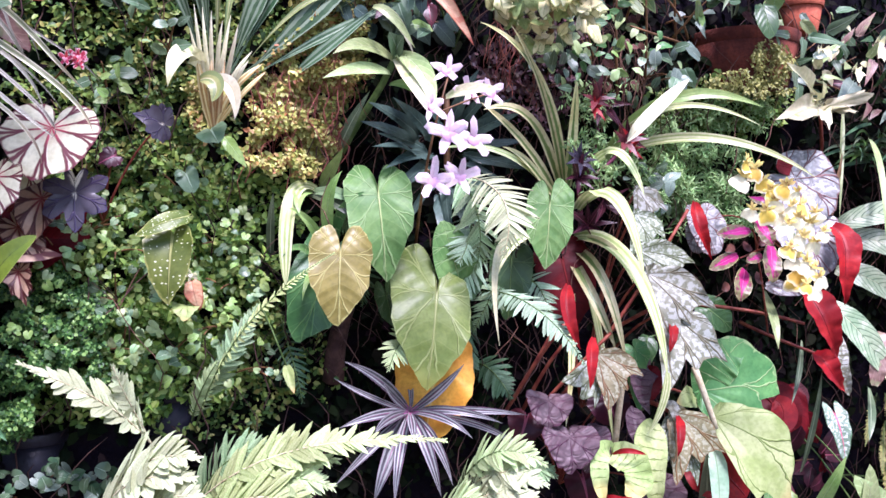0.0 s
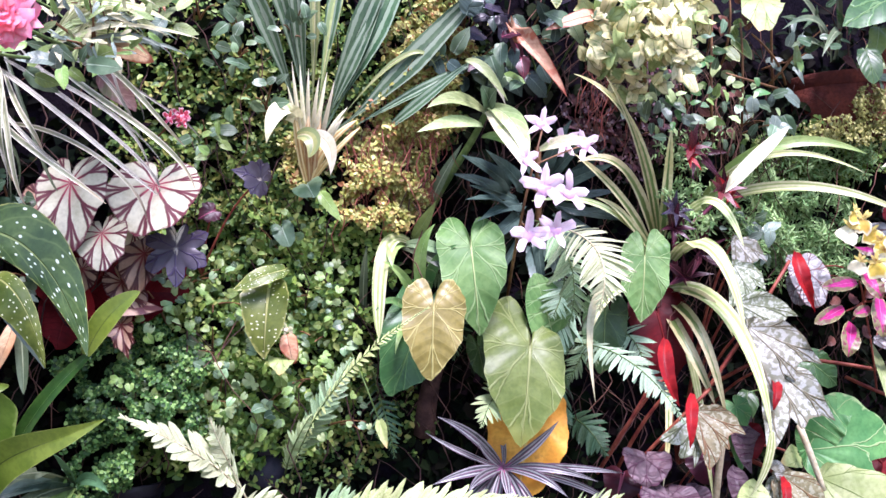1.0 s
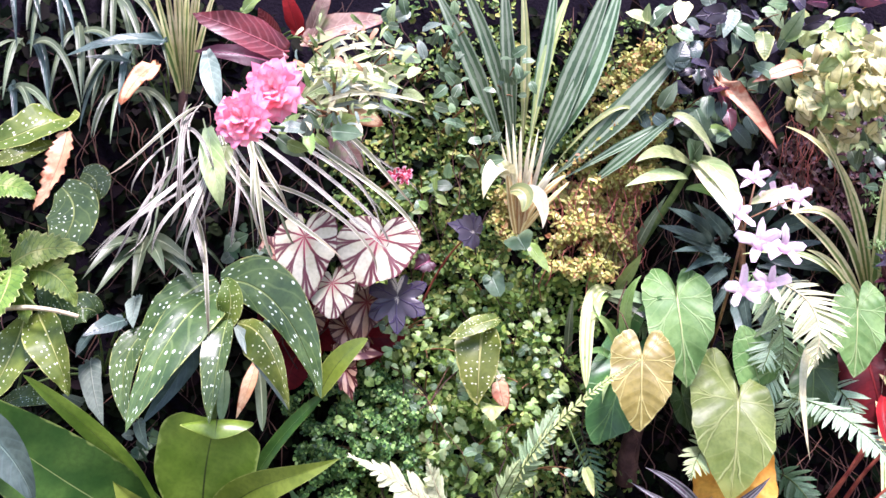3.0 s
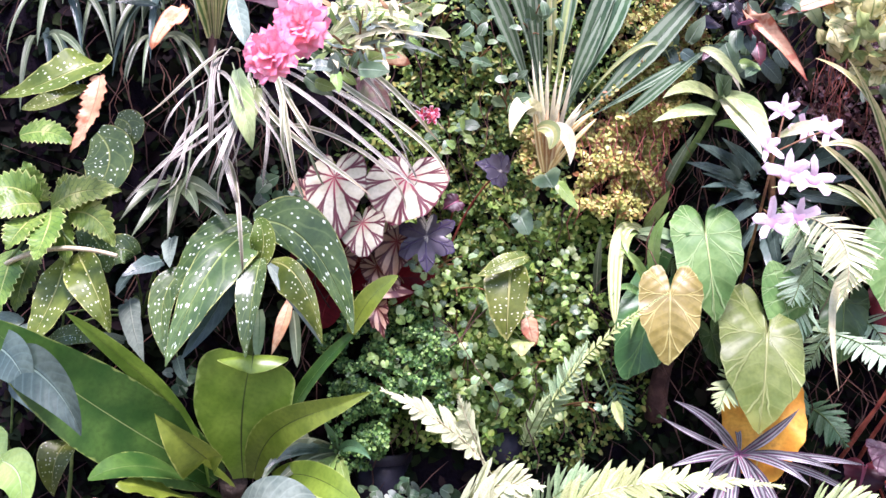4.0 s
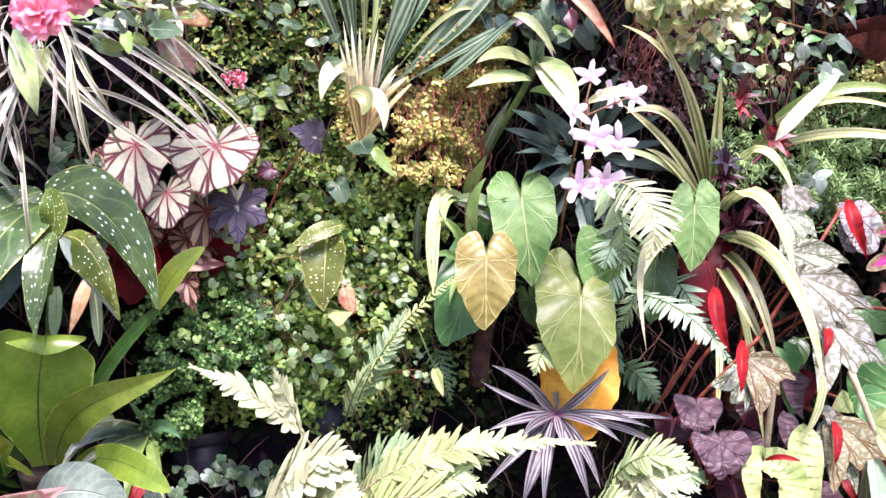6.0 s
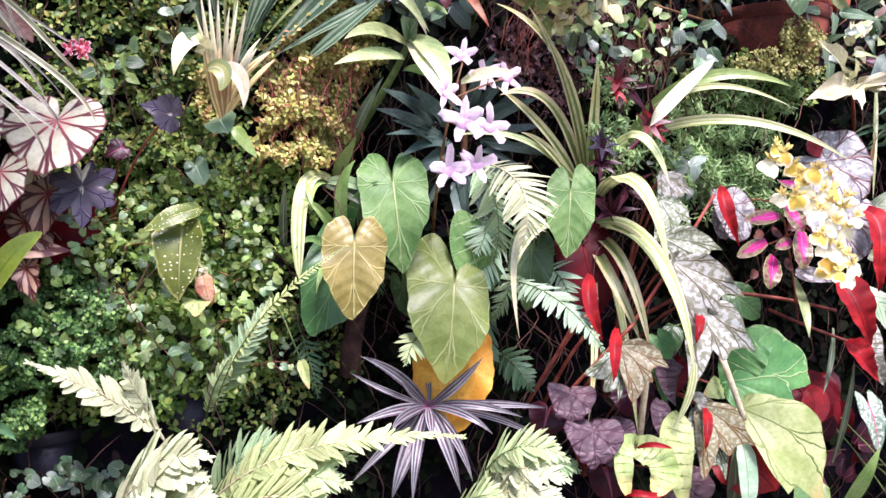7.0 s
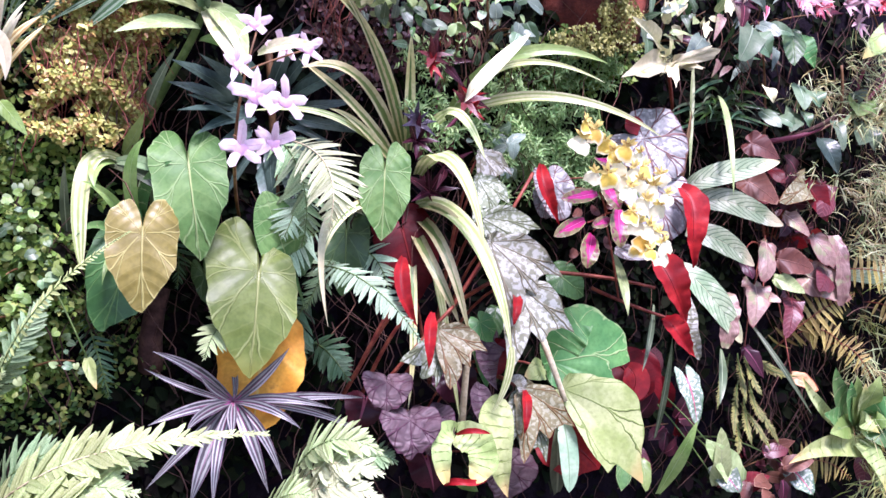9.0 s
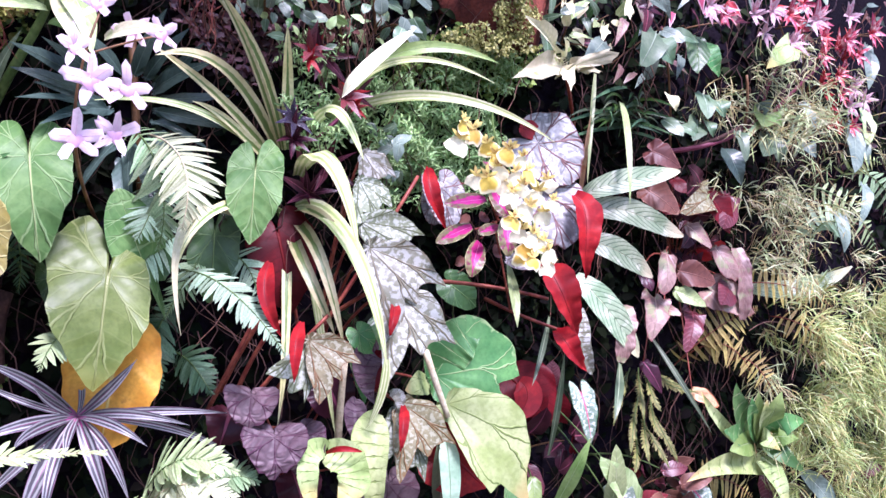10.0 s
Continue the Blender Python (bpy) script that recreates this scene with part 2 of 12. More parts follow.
NEST = leaf_material("nest_fern_leaf", (0.12, 0.19, 0.02), (0.2, 0.28, 0.036), rib=(0.03, 0.04, 0.012), rib_wide=0.03, rough=0.3, crease=0.0003, glow=0.28, edge=(0.36, 0.42, 0.1), edge_wide=0.06)
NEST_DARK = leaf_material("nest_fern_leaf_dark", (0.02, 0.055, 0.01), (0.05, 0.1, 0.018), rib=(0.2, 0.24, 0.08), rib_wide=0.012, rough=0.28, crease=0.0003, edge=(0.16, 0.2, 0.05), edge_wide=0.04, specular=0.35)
# Striped strap for sunlit blades: the sun's brightening is put into its colour.
WHITE_STRAP = leaf_material("sunlit_striped_strap", (0.2, 0.21, 0.12), (0.36, 0.36, 0.23), edge=(0.68, 0.63, 0.5), edge_wide=0.42, rib=(0.1, 0.12, 0.05), rib_wide=0.16, rough=0.42, tip=(0.5, 0.38, 0.26), vary=0.3)
# The same striped strap, coloured darker for blades out of the sun.
STRIPED_STRAP = leaf_material("shaded_striped_strap", (0.08, 0.085, 0.055), (0.15, 0.15, 0.1), stripes=(0.42, 0.38, 0.33), stripe_count=3.0, edge=(0.46, 0.42, 0.36), edge_wide=0.25, rough=0.42, vary=0.35)
GREEN_STRAP = leaf_material("grey_green_strap", (0.07, 0.1, 0.05), (0.15, 0.185, 0.1), rib=(0.28, 0.32, 0.2), rib_wide=0.16, rough=0.4)
CREAM_EDGED = leaf_material("cream_edged_strap", (0.5, 0.46, 0.2), (0.68, 0.63, 0.35), heart=(0.13, 0.2, 0.05), heart_wide=0.5, heart_long=1.05, rough=0.4)
CREAM_STRAP = leaf_material("cream_strap", (0.55, 0.57, 0.25), (0.74, 0.74, 0.45), stripes=(0.34, 0.42, 0.14), stripe_count=3.0, rough=0.4)
FAN_BLADE = leaf_material("silver_fan_blade", (0.03, 0.075, 0.03), (0.075, 0.135, 0.06), rib=(0.02, 0.05, 0.025), rib_wide=0.03, rough=0.45, stripes=(0.2, 0.26, 0.17), stripe_count=2.5, specular=0.3)
FAN_LIGHT = leaf_material("yellow_fan_blade", (0.26, 0.3, 0.09), (0.42, 0.44, 0.18), rib=(0.6, 0.56, 0.32), rib_wide=0.12, stripes=(0.2, 0.26, 0.1), stripe_count=2.0, rough=0.42)
PURPLE_STRAP = leaf_material("purple_striped_strap", (0.042, 0.038, 0.044), (0.085, 0.075, 0.085), rib=(0.18, 0.05, 0.11), rib_wide=0.1, stripes=(0.27, 0.27, 0.26), stripe_count=3.0, edge=(0.2, 0.1, 0.16), edge_wide=0.12, rough=0.4, heart=(0.5, 0.06, 0.26), heart_wide=7.0, heart_long=0.17)
FERN_PALE = leaf_material("pale_fern_leaflet", (0.34, 0.45, 0.18), (0.52, 0.6, 0.32), rib=(0.36, 0.44, 0.18), rib_wide=0.08, rough=0.5, glow=0.3)
# Pale fern leaflet, further lightened: light from above is put into its colour.
FERN_WHITE = leaf_material("glare_pale_fern_leaflet", (0.33, 0.41, 0.14), (0.5, 0.55, 0.28), rib=(0.3, 0.36, 0.14), rib_wide=0.08, rough=0.5, glow=0.3)
FERN_GREEN = leaf_material("green_fern_leaflet", (0.1652, 0.27, 0.12), (0.3186, 0.42, 0.22), rib=(0.1, 0.2, 0.08), rib_wide=0.08, rough=0.48, glow=0.28)
FERN_MINT = leaf_material("mint_fern_leaflet", (0.26, 0.4, 0.24), (0.44, 0.57, 0.38), rib=(0.24, 0.36, 0.2), rib_wide=0.08, rough=0.5, glow=0.3)
# Overexposed white of top-lit fronds, put into the leaflet colour.
FERN_GLARE = leaf_material("glare_white_fern_leaflet", (0.42, 0.46, 0.25), (0.57, 0.6, 0.38), rib=(0.34, 0.38, 0.2), rib_wide=0.08, rough=0.5, glow=0.3)
FERN_LIME = leaf_material("lime_fern_leaflet", (0.42, 0.5, 0.15), (0.62, 0.68, 0.32), rib=(0.4, 0.46, 0.14), rib_wide=0.08, rough=0.5, glow=0.3)
GOLD_MOSS = leaf_material("golden_spikemoss_leaflet", (0.13, 0.13, 0.03), (0.28, 0.25, 0.07), rib=(0.16, 0.13, 0.03), rib_wide=0.08, rough=0.55, glow=0.2)
FERN_DARK = leaf_material("dark_fern_leaflet", (0.035, 0.09, 0.04), (0.08, 0.16, 0.07), rib=(0.04, 0.08, 0.03), rib_wide=0.08, rough=0.5)
FERN_GOLD = leaf_material("yellowing_fern_leaflet", (0.34, 0.24, 0.06), (0.5, 0.4, 0.14), rib=(0.2, 0.12, 0.04), rib_wide=0.08, rough=0.5, glow=0.3)
TEAL_LANCE = leaf_material("teal_lance_leaf", (0.03, 0.055, 0.045), (0.075, 0.115, 0.09), rib=(0.12, 0.18, 0.14), rib_wide=0.06, vein=(0.08, 0.13, 0.11), vein_count=9, vein_wide=0.15, rough=0.34)
GREY_LANCE = leaf_material("grey_green_lance_leaf", (0.12, 0.17, 0.13), (0.25, 0.31, 0.24), rib=(0.34, 0.4, 0.3), rib_wide=0.05, vein=(0.3, 0.36, 0.28), vein_count=9, vein_wide=0.15, rough=0.36)
MAROON = leaf_material("maroon_leaf", (0.03, 0.006, 0.012), (0.08, 0.016, 0.026), rib=(0.25, 0.06, 0.1), rib_wide=0.08, rough=0.34, specular=0.2)
RED_LEAF = leaf_material("red_leaf", (0.18, 0.004, 0.007), (0.4, 0.015, 0.014), rib=(0.22, 0.01, 0.012), rib_wide=0.04, rough=0.5, glow=0.2, blotch=(0.24, 0.006, 0.009), blotch_scale=40.0, blotch_size=0.52, crease=0.004, vary=0.15, hue=0.0, specular=0.25)
CRIMSON = leaf_material("crimson_feather_leaf", (0.07, 0.008, 0.012), (0.16, 0.02, 0.025), rib=(0.26, 0.05, 0.06), rib_wide=0.04, vein=(0.32, 0.12, 0.13), vein_count=9, vein_wide=0.2, slant=1.4, uneven=1.5, rough=0.4, vein_mix=0.35, hue=0.01)
SALMON_LEAF = leaf_material("salmon_red_leaf", (0.13, 0.045, 0.035), (0.27, 0.11, 0.085), rib=(0.4, 0.2, 0.15), rib_wide=0.03, vein=(0.1, 0.05, 0.035), vein_count=9, vein_mix=0.5, uneven=3.0, blotch=(0.16, 0.15, 0.08), blotch_scale=40.0, blotch_size=0.56, edge=(0.55, 0.3, 0.26), edge_wide=0.08, rough=0.36)
DEEP_RED = leaf_material("deep_red_leaf_back", (0.075, 0.003, 0.006), (0.15, 0.008, 0.012), rib=(0.2, 0.018, 0.018), rib_wide=0.03, vein=(0.05, 0.003, 0.005), vein_count=6, uneven=1.5, rough=0.45, hue=0.0, specular=0.15)
TAN_SHEATH = leaf_material("tan_leaf_sheath", (0.42, 0.24, 0.09), (0.64, 0.44, 0.2), stripes=(0.72, 0.6, 0.34), stripe_count=2.0, rough=0.5)
CREAM_BASE = leaf_material("cream_leaf_base", (0.72, 0.66, 0.42), (0.84, 0.8, 0.6), rib=(0.66, 0.56, 0.34), rib_wide=0.1, rough=0.5, glow=0.35)
BROWN_LEAF = leaf_material("brown_red_leaf", (0.1, 0.035, 0.026), (0.17, 0.065, 0.045), rib=(0.26, 0.12, 0.09), rib_wide=0.03, vein=(0.06, 0.02, 0.016), vein_count=5, rough=0.45, specular=0.25, uneven=2.0, edge=(0.26, 0.13, 0.09), edge_wide=0.05)
SILVER_DULL = leaf_material("dull_silver_begonia_leaf", (0.12, 0.15, 0.08), (0.24, 0.27, 0.17), radial=14, radial_wide=0.034, edge=(0.11, 0.13, 0.06), edge_wide=0.03, rough=0.5, specular=0.3, blotch=(0.38, 0.41, 0.33), blotch_scale=150.0, blotch_size=0.52, crease=0.006)
SILVER = leaf_material("silver_begonia_leaf", (0.16, 0.17, 0.1), (0.29, 0.29, 0.21), radial=14, radial_wide=0.034, edge=(0.19, 0.17, 0.1), edge_wide=0.03, rough=0.5, specular=0.3, blotch=(0.43, 0.44, 0.38), blotch_scale=110.0, blotch_size=0.5, crease=0.006)
BRONZE = leaf_material("bronze_begonia_leaf", (0.1, 0.085, 0.04), (0.2, 0.17, 0.09), radial=14, radial_wide=0.034, edge=(0.15, 0.08, 0.035), edge_wide=0.06, rough=0.5, specular=0.3, blotch=(0.25, 0.24, 0.16), blotch_scale=150.0, blotch_size=0.53, crease=0.006)
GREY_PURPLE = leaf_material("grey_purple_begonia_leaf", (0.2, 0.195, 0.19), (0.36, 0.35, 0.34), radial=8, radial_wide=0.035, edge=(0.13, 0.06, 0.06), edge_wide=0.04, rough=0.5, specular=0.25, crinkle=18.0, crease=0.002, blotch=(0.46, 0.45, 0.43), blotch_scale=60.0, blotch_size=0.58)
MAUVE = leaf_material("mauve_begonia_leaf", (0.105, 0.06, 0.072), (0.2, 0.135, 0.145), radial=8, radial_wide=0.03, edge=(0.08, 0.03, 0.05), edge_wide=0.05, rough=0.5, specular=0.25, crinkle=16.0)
LOBED = leaf_material("lobed_green_leaf", (0.05, 0.15, 0.04), (0.12, 0.26, 0.075), radial=7, radial_wide=0.014, edge=(0.26, 0.34, 0.14), edge_wide=0.03, rough=0.42, crease=0.0025, specular=0.35)
LOBED_YELLOW = leaf_material("lobed_yellow_green_leaf", (0.27, 0.36, 0.11), (0.46, 0.52, 0.24), radial=9, radial_wide=0.018, edge=(0.2, 0.28, 0.08), edge_wide=0.02, rough=0.48, vary=0.1, crease=0.003, specular=0.25, tip=(0.62, 0.48, 0.18))
PALE_LEAF = leaf_material("pale_green_leaf", (0.25, 0.33, 0.12), (0.42, 0.49, 0.22), rib=(0.56, 0.6, 0.34), rib_wide=0.04, vein=(0.54, 0.59, 0.32), vein_count=7, rough=0.4)
CREAM_LEAF = leaf_material("cream_variegated_leaf", (0.5, 0.46, 0.26), (0.66, 0.62, 0.4), rib=(0.56, 0.6, 0.3), rib_wide=0.05, vein=(0.4, 0.42, 0.2), vein_count=6, uneven=2.0, blotch=(0.3, 0.38, 0.13), blotch_scale=45.0, blotch_size=0.64, rough=0.42)
CREAM_YELLOW = leaf_material("crinkled_cream_leaf", (0.6, 0.54, 0.24), (0.8, 0.76, 0.44), rib=(0.26, 0.32, 0.1), rib_wide=0.06, edge=(0.14, 0.17, 0.04), edge_wide=0.1, blotch=(0.3, 0.36, 0.11), blotch_scale=60.0, blotch_size=0.66, rough=0.45)
HERRINGBONE = leaf_material("herringbone_leaf", (0.2, 0.28, 0.15), (0.38, 0.43, 0.28), rib=(0.46, 0.48, 0.3), rib_wide=0.03, vein=(0.03, 0.08, 0.03), vein_count=11, vein_wide=0.16, slant=1.4, rough=0.42, vein_mix=0.85, uneven=0.8, tip=(0.56, 0.5, 0.3), blotch=(0.52, 0.54, 0.4), blotch_scale=40.0, blotch_size=0.6)
COLEUS = leaf_material("coleus_leaf", (0.1, 0.08, 0.035), (0.19, 0.17, 0.07), heart=(0.32, 0.012, 0.13), heart_wide=0.85, heart_long=0.95, rib=(0.6, 0.16, 0.36), rib_wide=0.04, vein=(0.2, 0.02, 0.08), vein_count=6, vein_mix=0.5, edge=(0.3, 0.28, 0.13), edge_wide=0.1, rough=0.45, blotch=(0.12, 0.02, 0.04), blotch_scale=130.0, blotch_size=0.56)
CALADIUM = leaf_material("caladium_leaf", (0.1, 0.15, 0.1), (0.2, 0.26, 0.18), rib=(0.5, 0.1, 0.18), rib_wide=0.07, vein=(0.06, 0.12, 0.06), vein_count=7, vein_wide=0.12, edge=(0.07, 0.13, 0.06), edge_wide=0.08, rough=0.4, vein_mix=0.6, blotch=(0.46, 0.48, 0.42), blotch_scale=170.0, blotch_size=0.55)
PINK_LEAF = leaf_material("dusty_pink_leaf", (0.2, 0.1, 0.08), (0.36, 0.24, 0.19), rib=(0.5, 0.34, 0.26), rib_wide=0.04, vein=(0.46, 0.3, 0.24), vein_count=6, uneven=2.0, blotch=(0.26, 0.26, 0.13), blotch_scale=34.0, blotch_size=0.57, edge=(0.22, 0.07, 0.06), edge_wide=0.05, rough=0.42)
FRESH = leaf_material("fresh_green_leaf", (0.1652, 0.27, 0.06), (0.295, 0.39, 0.12), rib=(0.34, 0.44, 0.2), rib_wide=0.05, vein=(0.24, 0.36, 0.14), vein_count=7, rough=0.38)
SMALL_TEAL = leaf_material("small_blue_green_leaf", (0.07, 0.13, 0.06), (0.18, 0.24, 0.14), rib=(0.3, 0.38, 0.26), rib_wide=0.06, rough=0.4)
DRY_LEAF = leaf_material("withered_peach_leaf", (0.5, 0.27, 0.13), (0.7, 0.48, 0.28), rib=(0.4, 0.2, 0.1), rib_wide=0.05, vein=(0.42, 0.2, 0.1), vein_count=8, uneven=2.0, edge=(0.3, 0.08, 0.03), edge_wide=0.12, rough=0.55, blotch=(0.42, 0.16, 0.07), blotch_scale=50.0, blotch_size=0.6)
TOOTHED = leaf_material("toothed_fern_leaf", (0.08, 0.15, 0.018), (0.2, 0.29, 0.05), rib=(0.36, 0.4, 0.12), rib_wide=0.06, vein=(0.03, 0.09, 0.015), vein_count=11, slant=1.0, rough=0.45, vein_mix=0.75, edge=(0.36, 0.4, 0.13), edge_wide=0.12, blotch=(0.38, 0.42, 0.15), blotch_scale=30.0, blotch_size=0.64)
ORCHID = leaf_material("pink_orchid_petal", (0.9, 0.66, 0.76), (0.94, 0.82, 0.87), rib=(0.8, 0.45, 0.62), rib_wide=0.05, rough=0.5, glow=0.35, vary=0.08, hue=0.0)
ORCHID_LIP = leaf_material("magenta_orchid_lip", (0.7, 0.4, 0.6), (0.8, 0.55, 0.7), rough=0.45, glow=0.3, vary=0.08)
YELLOW_PETAL = leaf_material("yellow_petal", (0.74, 0.5, 0.06), (0.84, 0.68, 0.2), edge=(0.88, 0.8, 0.5), edge_wide=0.25, rough=0.5, glow=0.35, vary=0.08)
CREAM_PETAL = leaf_material("cream_petal", (0.84, 0.78, 0.5), (0.9, 0.87, 0.7), blotch=(0.5, 0.16, 0.03), blotch_scale=120.0, blotch_size=0.72, rough=0.45, glow=0.35, vary=0.08)
FLECKED_PETAL = leaf_material("flecked_petal", (0.78, 0.6, 0.16), (0.85, 0.74, 0.36), blotch=(0.4, 0.15, 0.03), blotch_scale=220.0, blotch_size=0.62, rough=0.5, glow=0.35, vary=0.1)
ROSE_PETAL = leaf_material("pink_rose_petal", (0.92, 0.33, 0.43), (0.96, 0.62, 0.66), edge=(0.92, 0.28, 0.4), edge_wide=0.12, rough=0.5, glow=0.45, vary=0.15)
CALICO = leaf_material("crimson_calico_leaf", (0.42, 0.02, 0.05), (0.6, 0.1, 0.14), rib=(0.75, 0.5, 0.5), rib_wide=0.1, blotch=(0.78, 0.6, 0.58), blotch_scale=45.0, blotch_size=0.58, rough=0.45, glow=0.25, vary=0.2)
PINK_CALICO = leaf_material("pink_calico_leaf", (0.5, 0.3, 0.34), (0.7, 0.56, 0.56), rib=(0.45, 0.05, 0.12), rib_wide=0.12, blotch=(0.42, 0.04, 0.1), blotch_scale=50.0, blotch_size=0.6, rough=0.45, glow=0.25, vary=0.2)
RED_FLORET = leaf_material("red_flower_petal", (0.52, 0.03, 0.08), (0.7, 0.13, 0.2), edge=(0.8, 0.5, 0.55), edge_wide=0.2, rough=0.5, glow=0.3, vary=0.15)

DARK_ROOT = plain_material("dark_root", (0.03, 0.012, 0.012), (0.1, 0.05, 0.04), 40.0, 0.9, 0.001)
RED_THREAD = plain_material("red_thread", (0.16, 0.03, 0.03), (0.36, 0.12, 0.08), 60.0, 0.8, 0.001)
FIG_CARPET = island_material("creeping_fig_carpet", [(0.03, 0.08, 0.012), (0.14, 0.25, 0.035), (0.08, 0.17, 0.035), (0.3, 0.42, 0.07), (0.17, 0.29, 0.06), (0.54, 0.58, 0.17)])
DARK_CARPET = island_material("dark_moss_carpet", [(0.025, 0.07, 0.015), (0.09, 0.17, 0.03), (0.23, 0.33, 0.065), (0.32, 0.28, 0.07)])
GOLD_CARPET = island_material("golden_moss_carpet", [(0.2, 0.22, 0.04), (0.5, 0.5, 0.12), (0.22, 0.06, 0.03), (0.66, 0.66, 0.24), (0.3, 0.34, 0.07), (0.34, 0.12, 0.05), (0.54, 0.58, 0.16)])
GOLD_DULL = island_material("dull_golden_spikemoss", [(0.12, 0.13, 0.03), (0.28, 0.28, 0.07), (0.44, 0.4, 0.13)])
CURLY_CARPET = island_material("curly_spike_moss", [(0.006, 0.028, 0.006), (0.035, 0.1, 0.022), (0.1, 0.22, 0.05), (0.24, 0.38, 0.1)])
LACY_CARPET = island_material("lacy_green_moss", [(0.12, 0.26, 0.07), (0.28, 0.44, 0.15), (0.44, 0.58, 0.25), (0.2, 0.36, 0.14)])
NEEDLE_CARPET = island_material("yellow_green_needles", [(0.16, 0.22, 0.05), (0.42, 0.48, 0.13), (0.34, 0.23, 0.09), (0.6, 0.62, 0.24), (0.26, 0.4, 0.12), (0.74, 0.74, 0.4)], glow=0.3)
DRY_NEEDLES = island_material("dry_tan_needles", [(0.16, 0.09, 0.04), (0.42, 0.35, 0.14), (0.22, 0.32, 0.11), (0.56, 0.5, 0.26), (0.36, 0.48, 0.22), (0.6, 0.56, 0.36)], glow=0.25)
WINE_CARPET = island_material("wine_creeper", [(0.04, 0.012, 0.02), (0.12, 0.035, 0.045), (0.07, 0.05, 0.07), (0.2, 0.08, 0.08), (0.06, 0.09, 0.05)])
# Near-black leaves: the deep shade of the gaps is put into their colours.
MIXED_CARPET = island_material("shade_coloured_undergrowth", [(0.003, 0.005, 0.004), (0.007, 0.014, 0.006), (0.01, 0.004, 0.007), (0.018, 0.03, 0.01)], rough=0.8, specular=0.05)


# ---- makers ----
FACE = Vector((-0.28, -0.93, 0.24)).normalized()
UPWARD = Vector((-0.2, -0.62, 0.76))


def link_mesh(name, verts, faces, material, parent=None, label="", blade=None, ring=None, at=None):
    data = bpy.data.meshes.new(name)
    data.from_pydata(verts, [], faces)
    data.materials.append(material)
    data.polygons.foreach_set("use_smooth", [True] * len(data.polygons))
    for title, coords in (("Blade", blade), ("Ring", ring)):
        if coords is not None:
            layer = data.uv_layers.new(name=title)
            loops = np.empty(len(data.loops), dtype=np.int32)
            data.loops.foreach_get("vertex_index", loops)
            layer.data.foreach_set("uv", np.asarray(coords, dtype=np.float32)[loops].ravel())
    data.update()
    ob = new(name, data)
    if parent is not None:
        ob.parent = parent
    if at is not None:
        ob.matrix_basis = at if parent is None else Matrix.Translation(-parent.location) @ at
    if label:
        ob["label"] = label
    return ob


def plant(name, place, label, category="plant", group=""):
    root = new(name)
    root.empty_display_size = 0.03
    root.location = place
    return tagged(root, label, category, group)


def bezier(points, s):
    points = [Vector(p) for p in points]
    while len(points) > 1:
        points = [a.lerp(b, s) for a, b in zip(points, points[1:])]
    return points[0]


def tube(name, parent, points, thick, material, thin=None, sides=6, steps=8, label=""):
    """A stalk along a smooth curve, from thick to thin radius, closed at both ends."""
    thin = thick if thin is None else thin
    start = Vector(points[0])
    verts, faces = [], []
    for i in range(steps + 1):
        s = i / steps
        p = bezier(points, s)
        along = (bezier(points, min(1, s + 0.03)) - bezier(points, max(0, s - 0.03))).normalized()
        side = along.orthogonal().normalized()
        if i and side.dot(last) < 0.2:
            side = (last - along * last.dot(along)).normalized()
        last = side
        other = along.cross(side)
        r = thick + (thin - thick) * s
        for k in range(sides):
            a = 2 * math.pi * k / sides
            verts.append(p - start + (side * math.cos(a) + other * math.sin(a)) * r)
    for i in range(steps):
        for k in range(sides):
            m = (k + 1) % sides
            faces.append((i * sides + k, i * sides + m, (i + 1) * sides + m, (i + 1) * sides + k))
    faces.append(tuple(range(sides))[::-1])
    faces.append(tuple(steps * sides + k for k in range(sides)))
    return link_mesh(name, verts, faces, material, parent, label, at=Matrix.Translation(start))


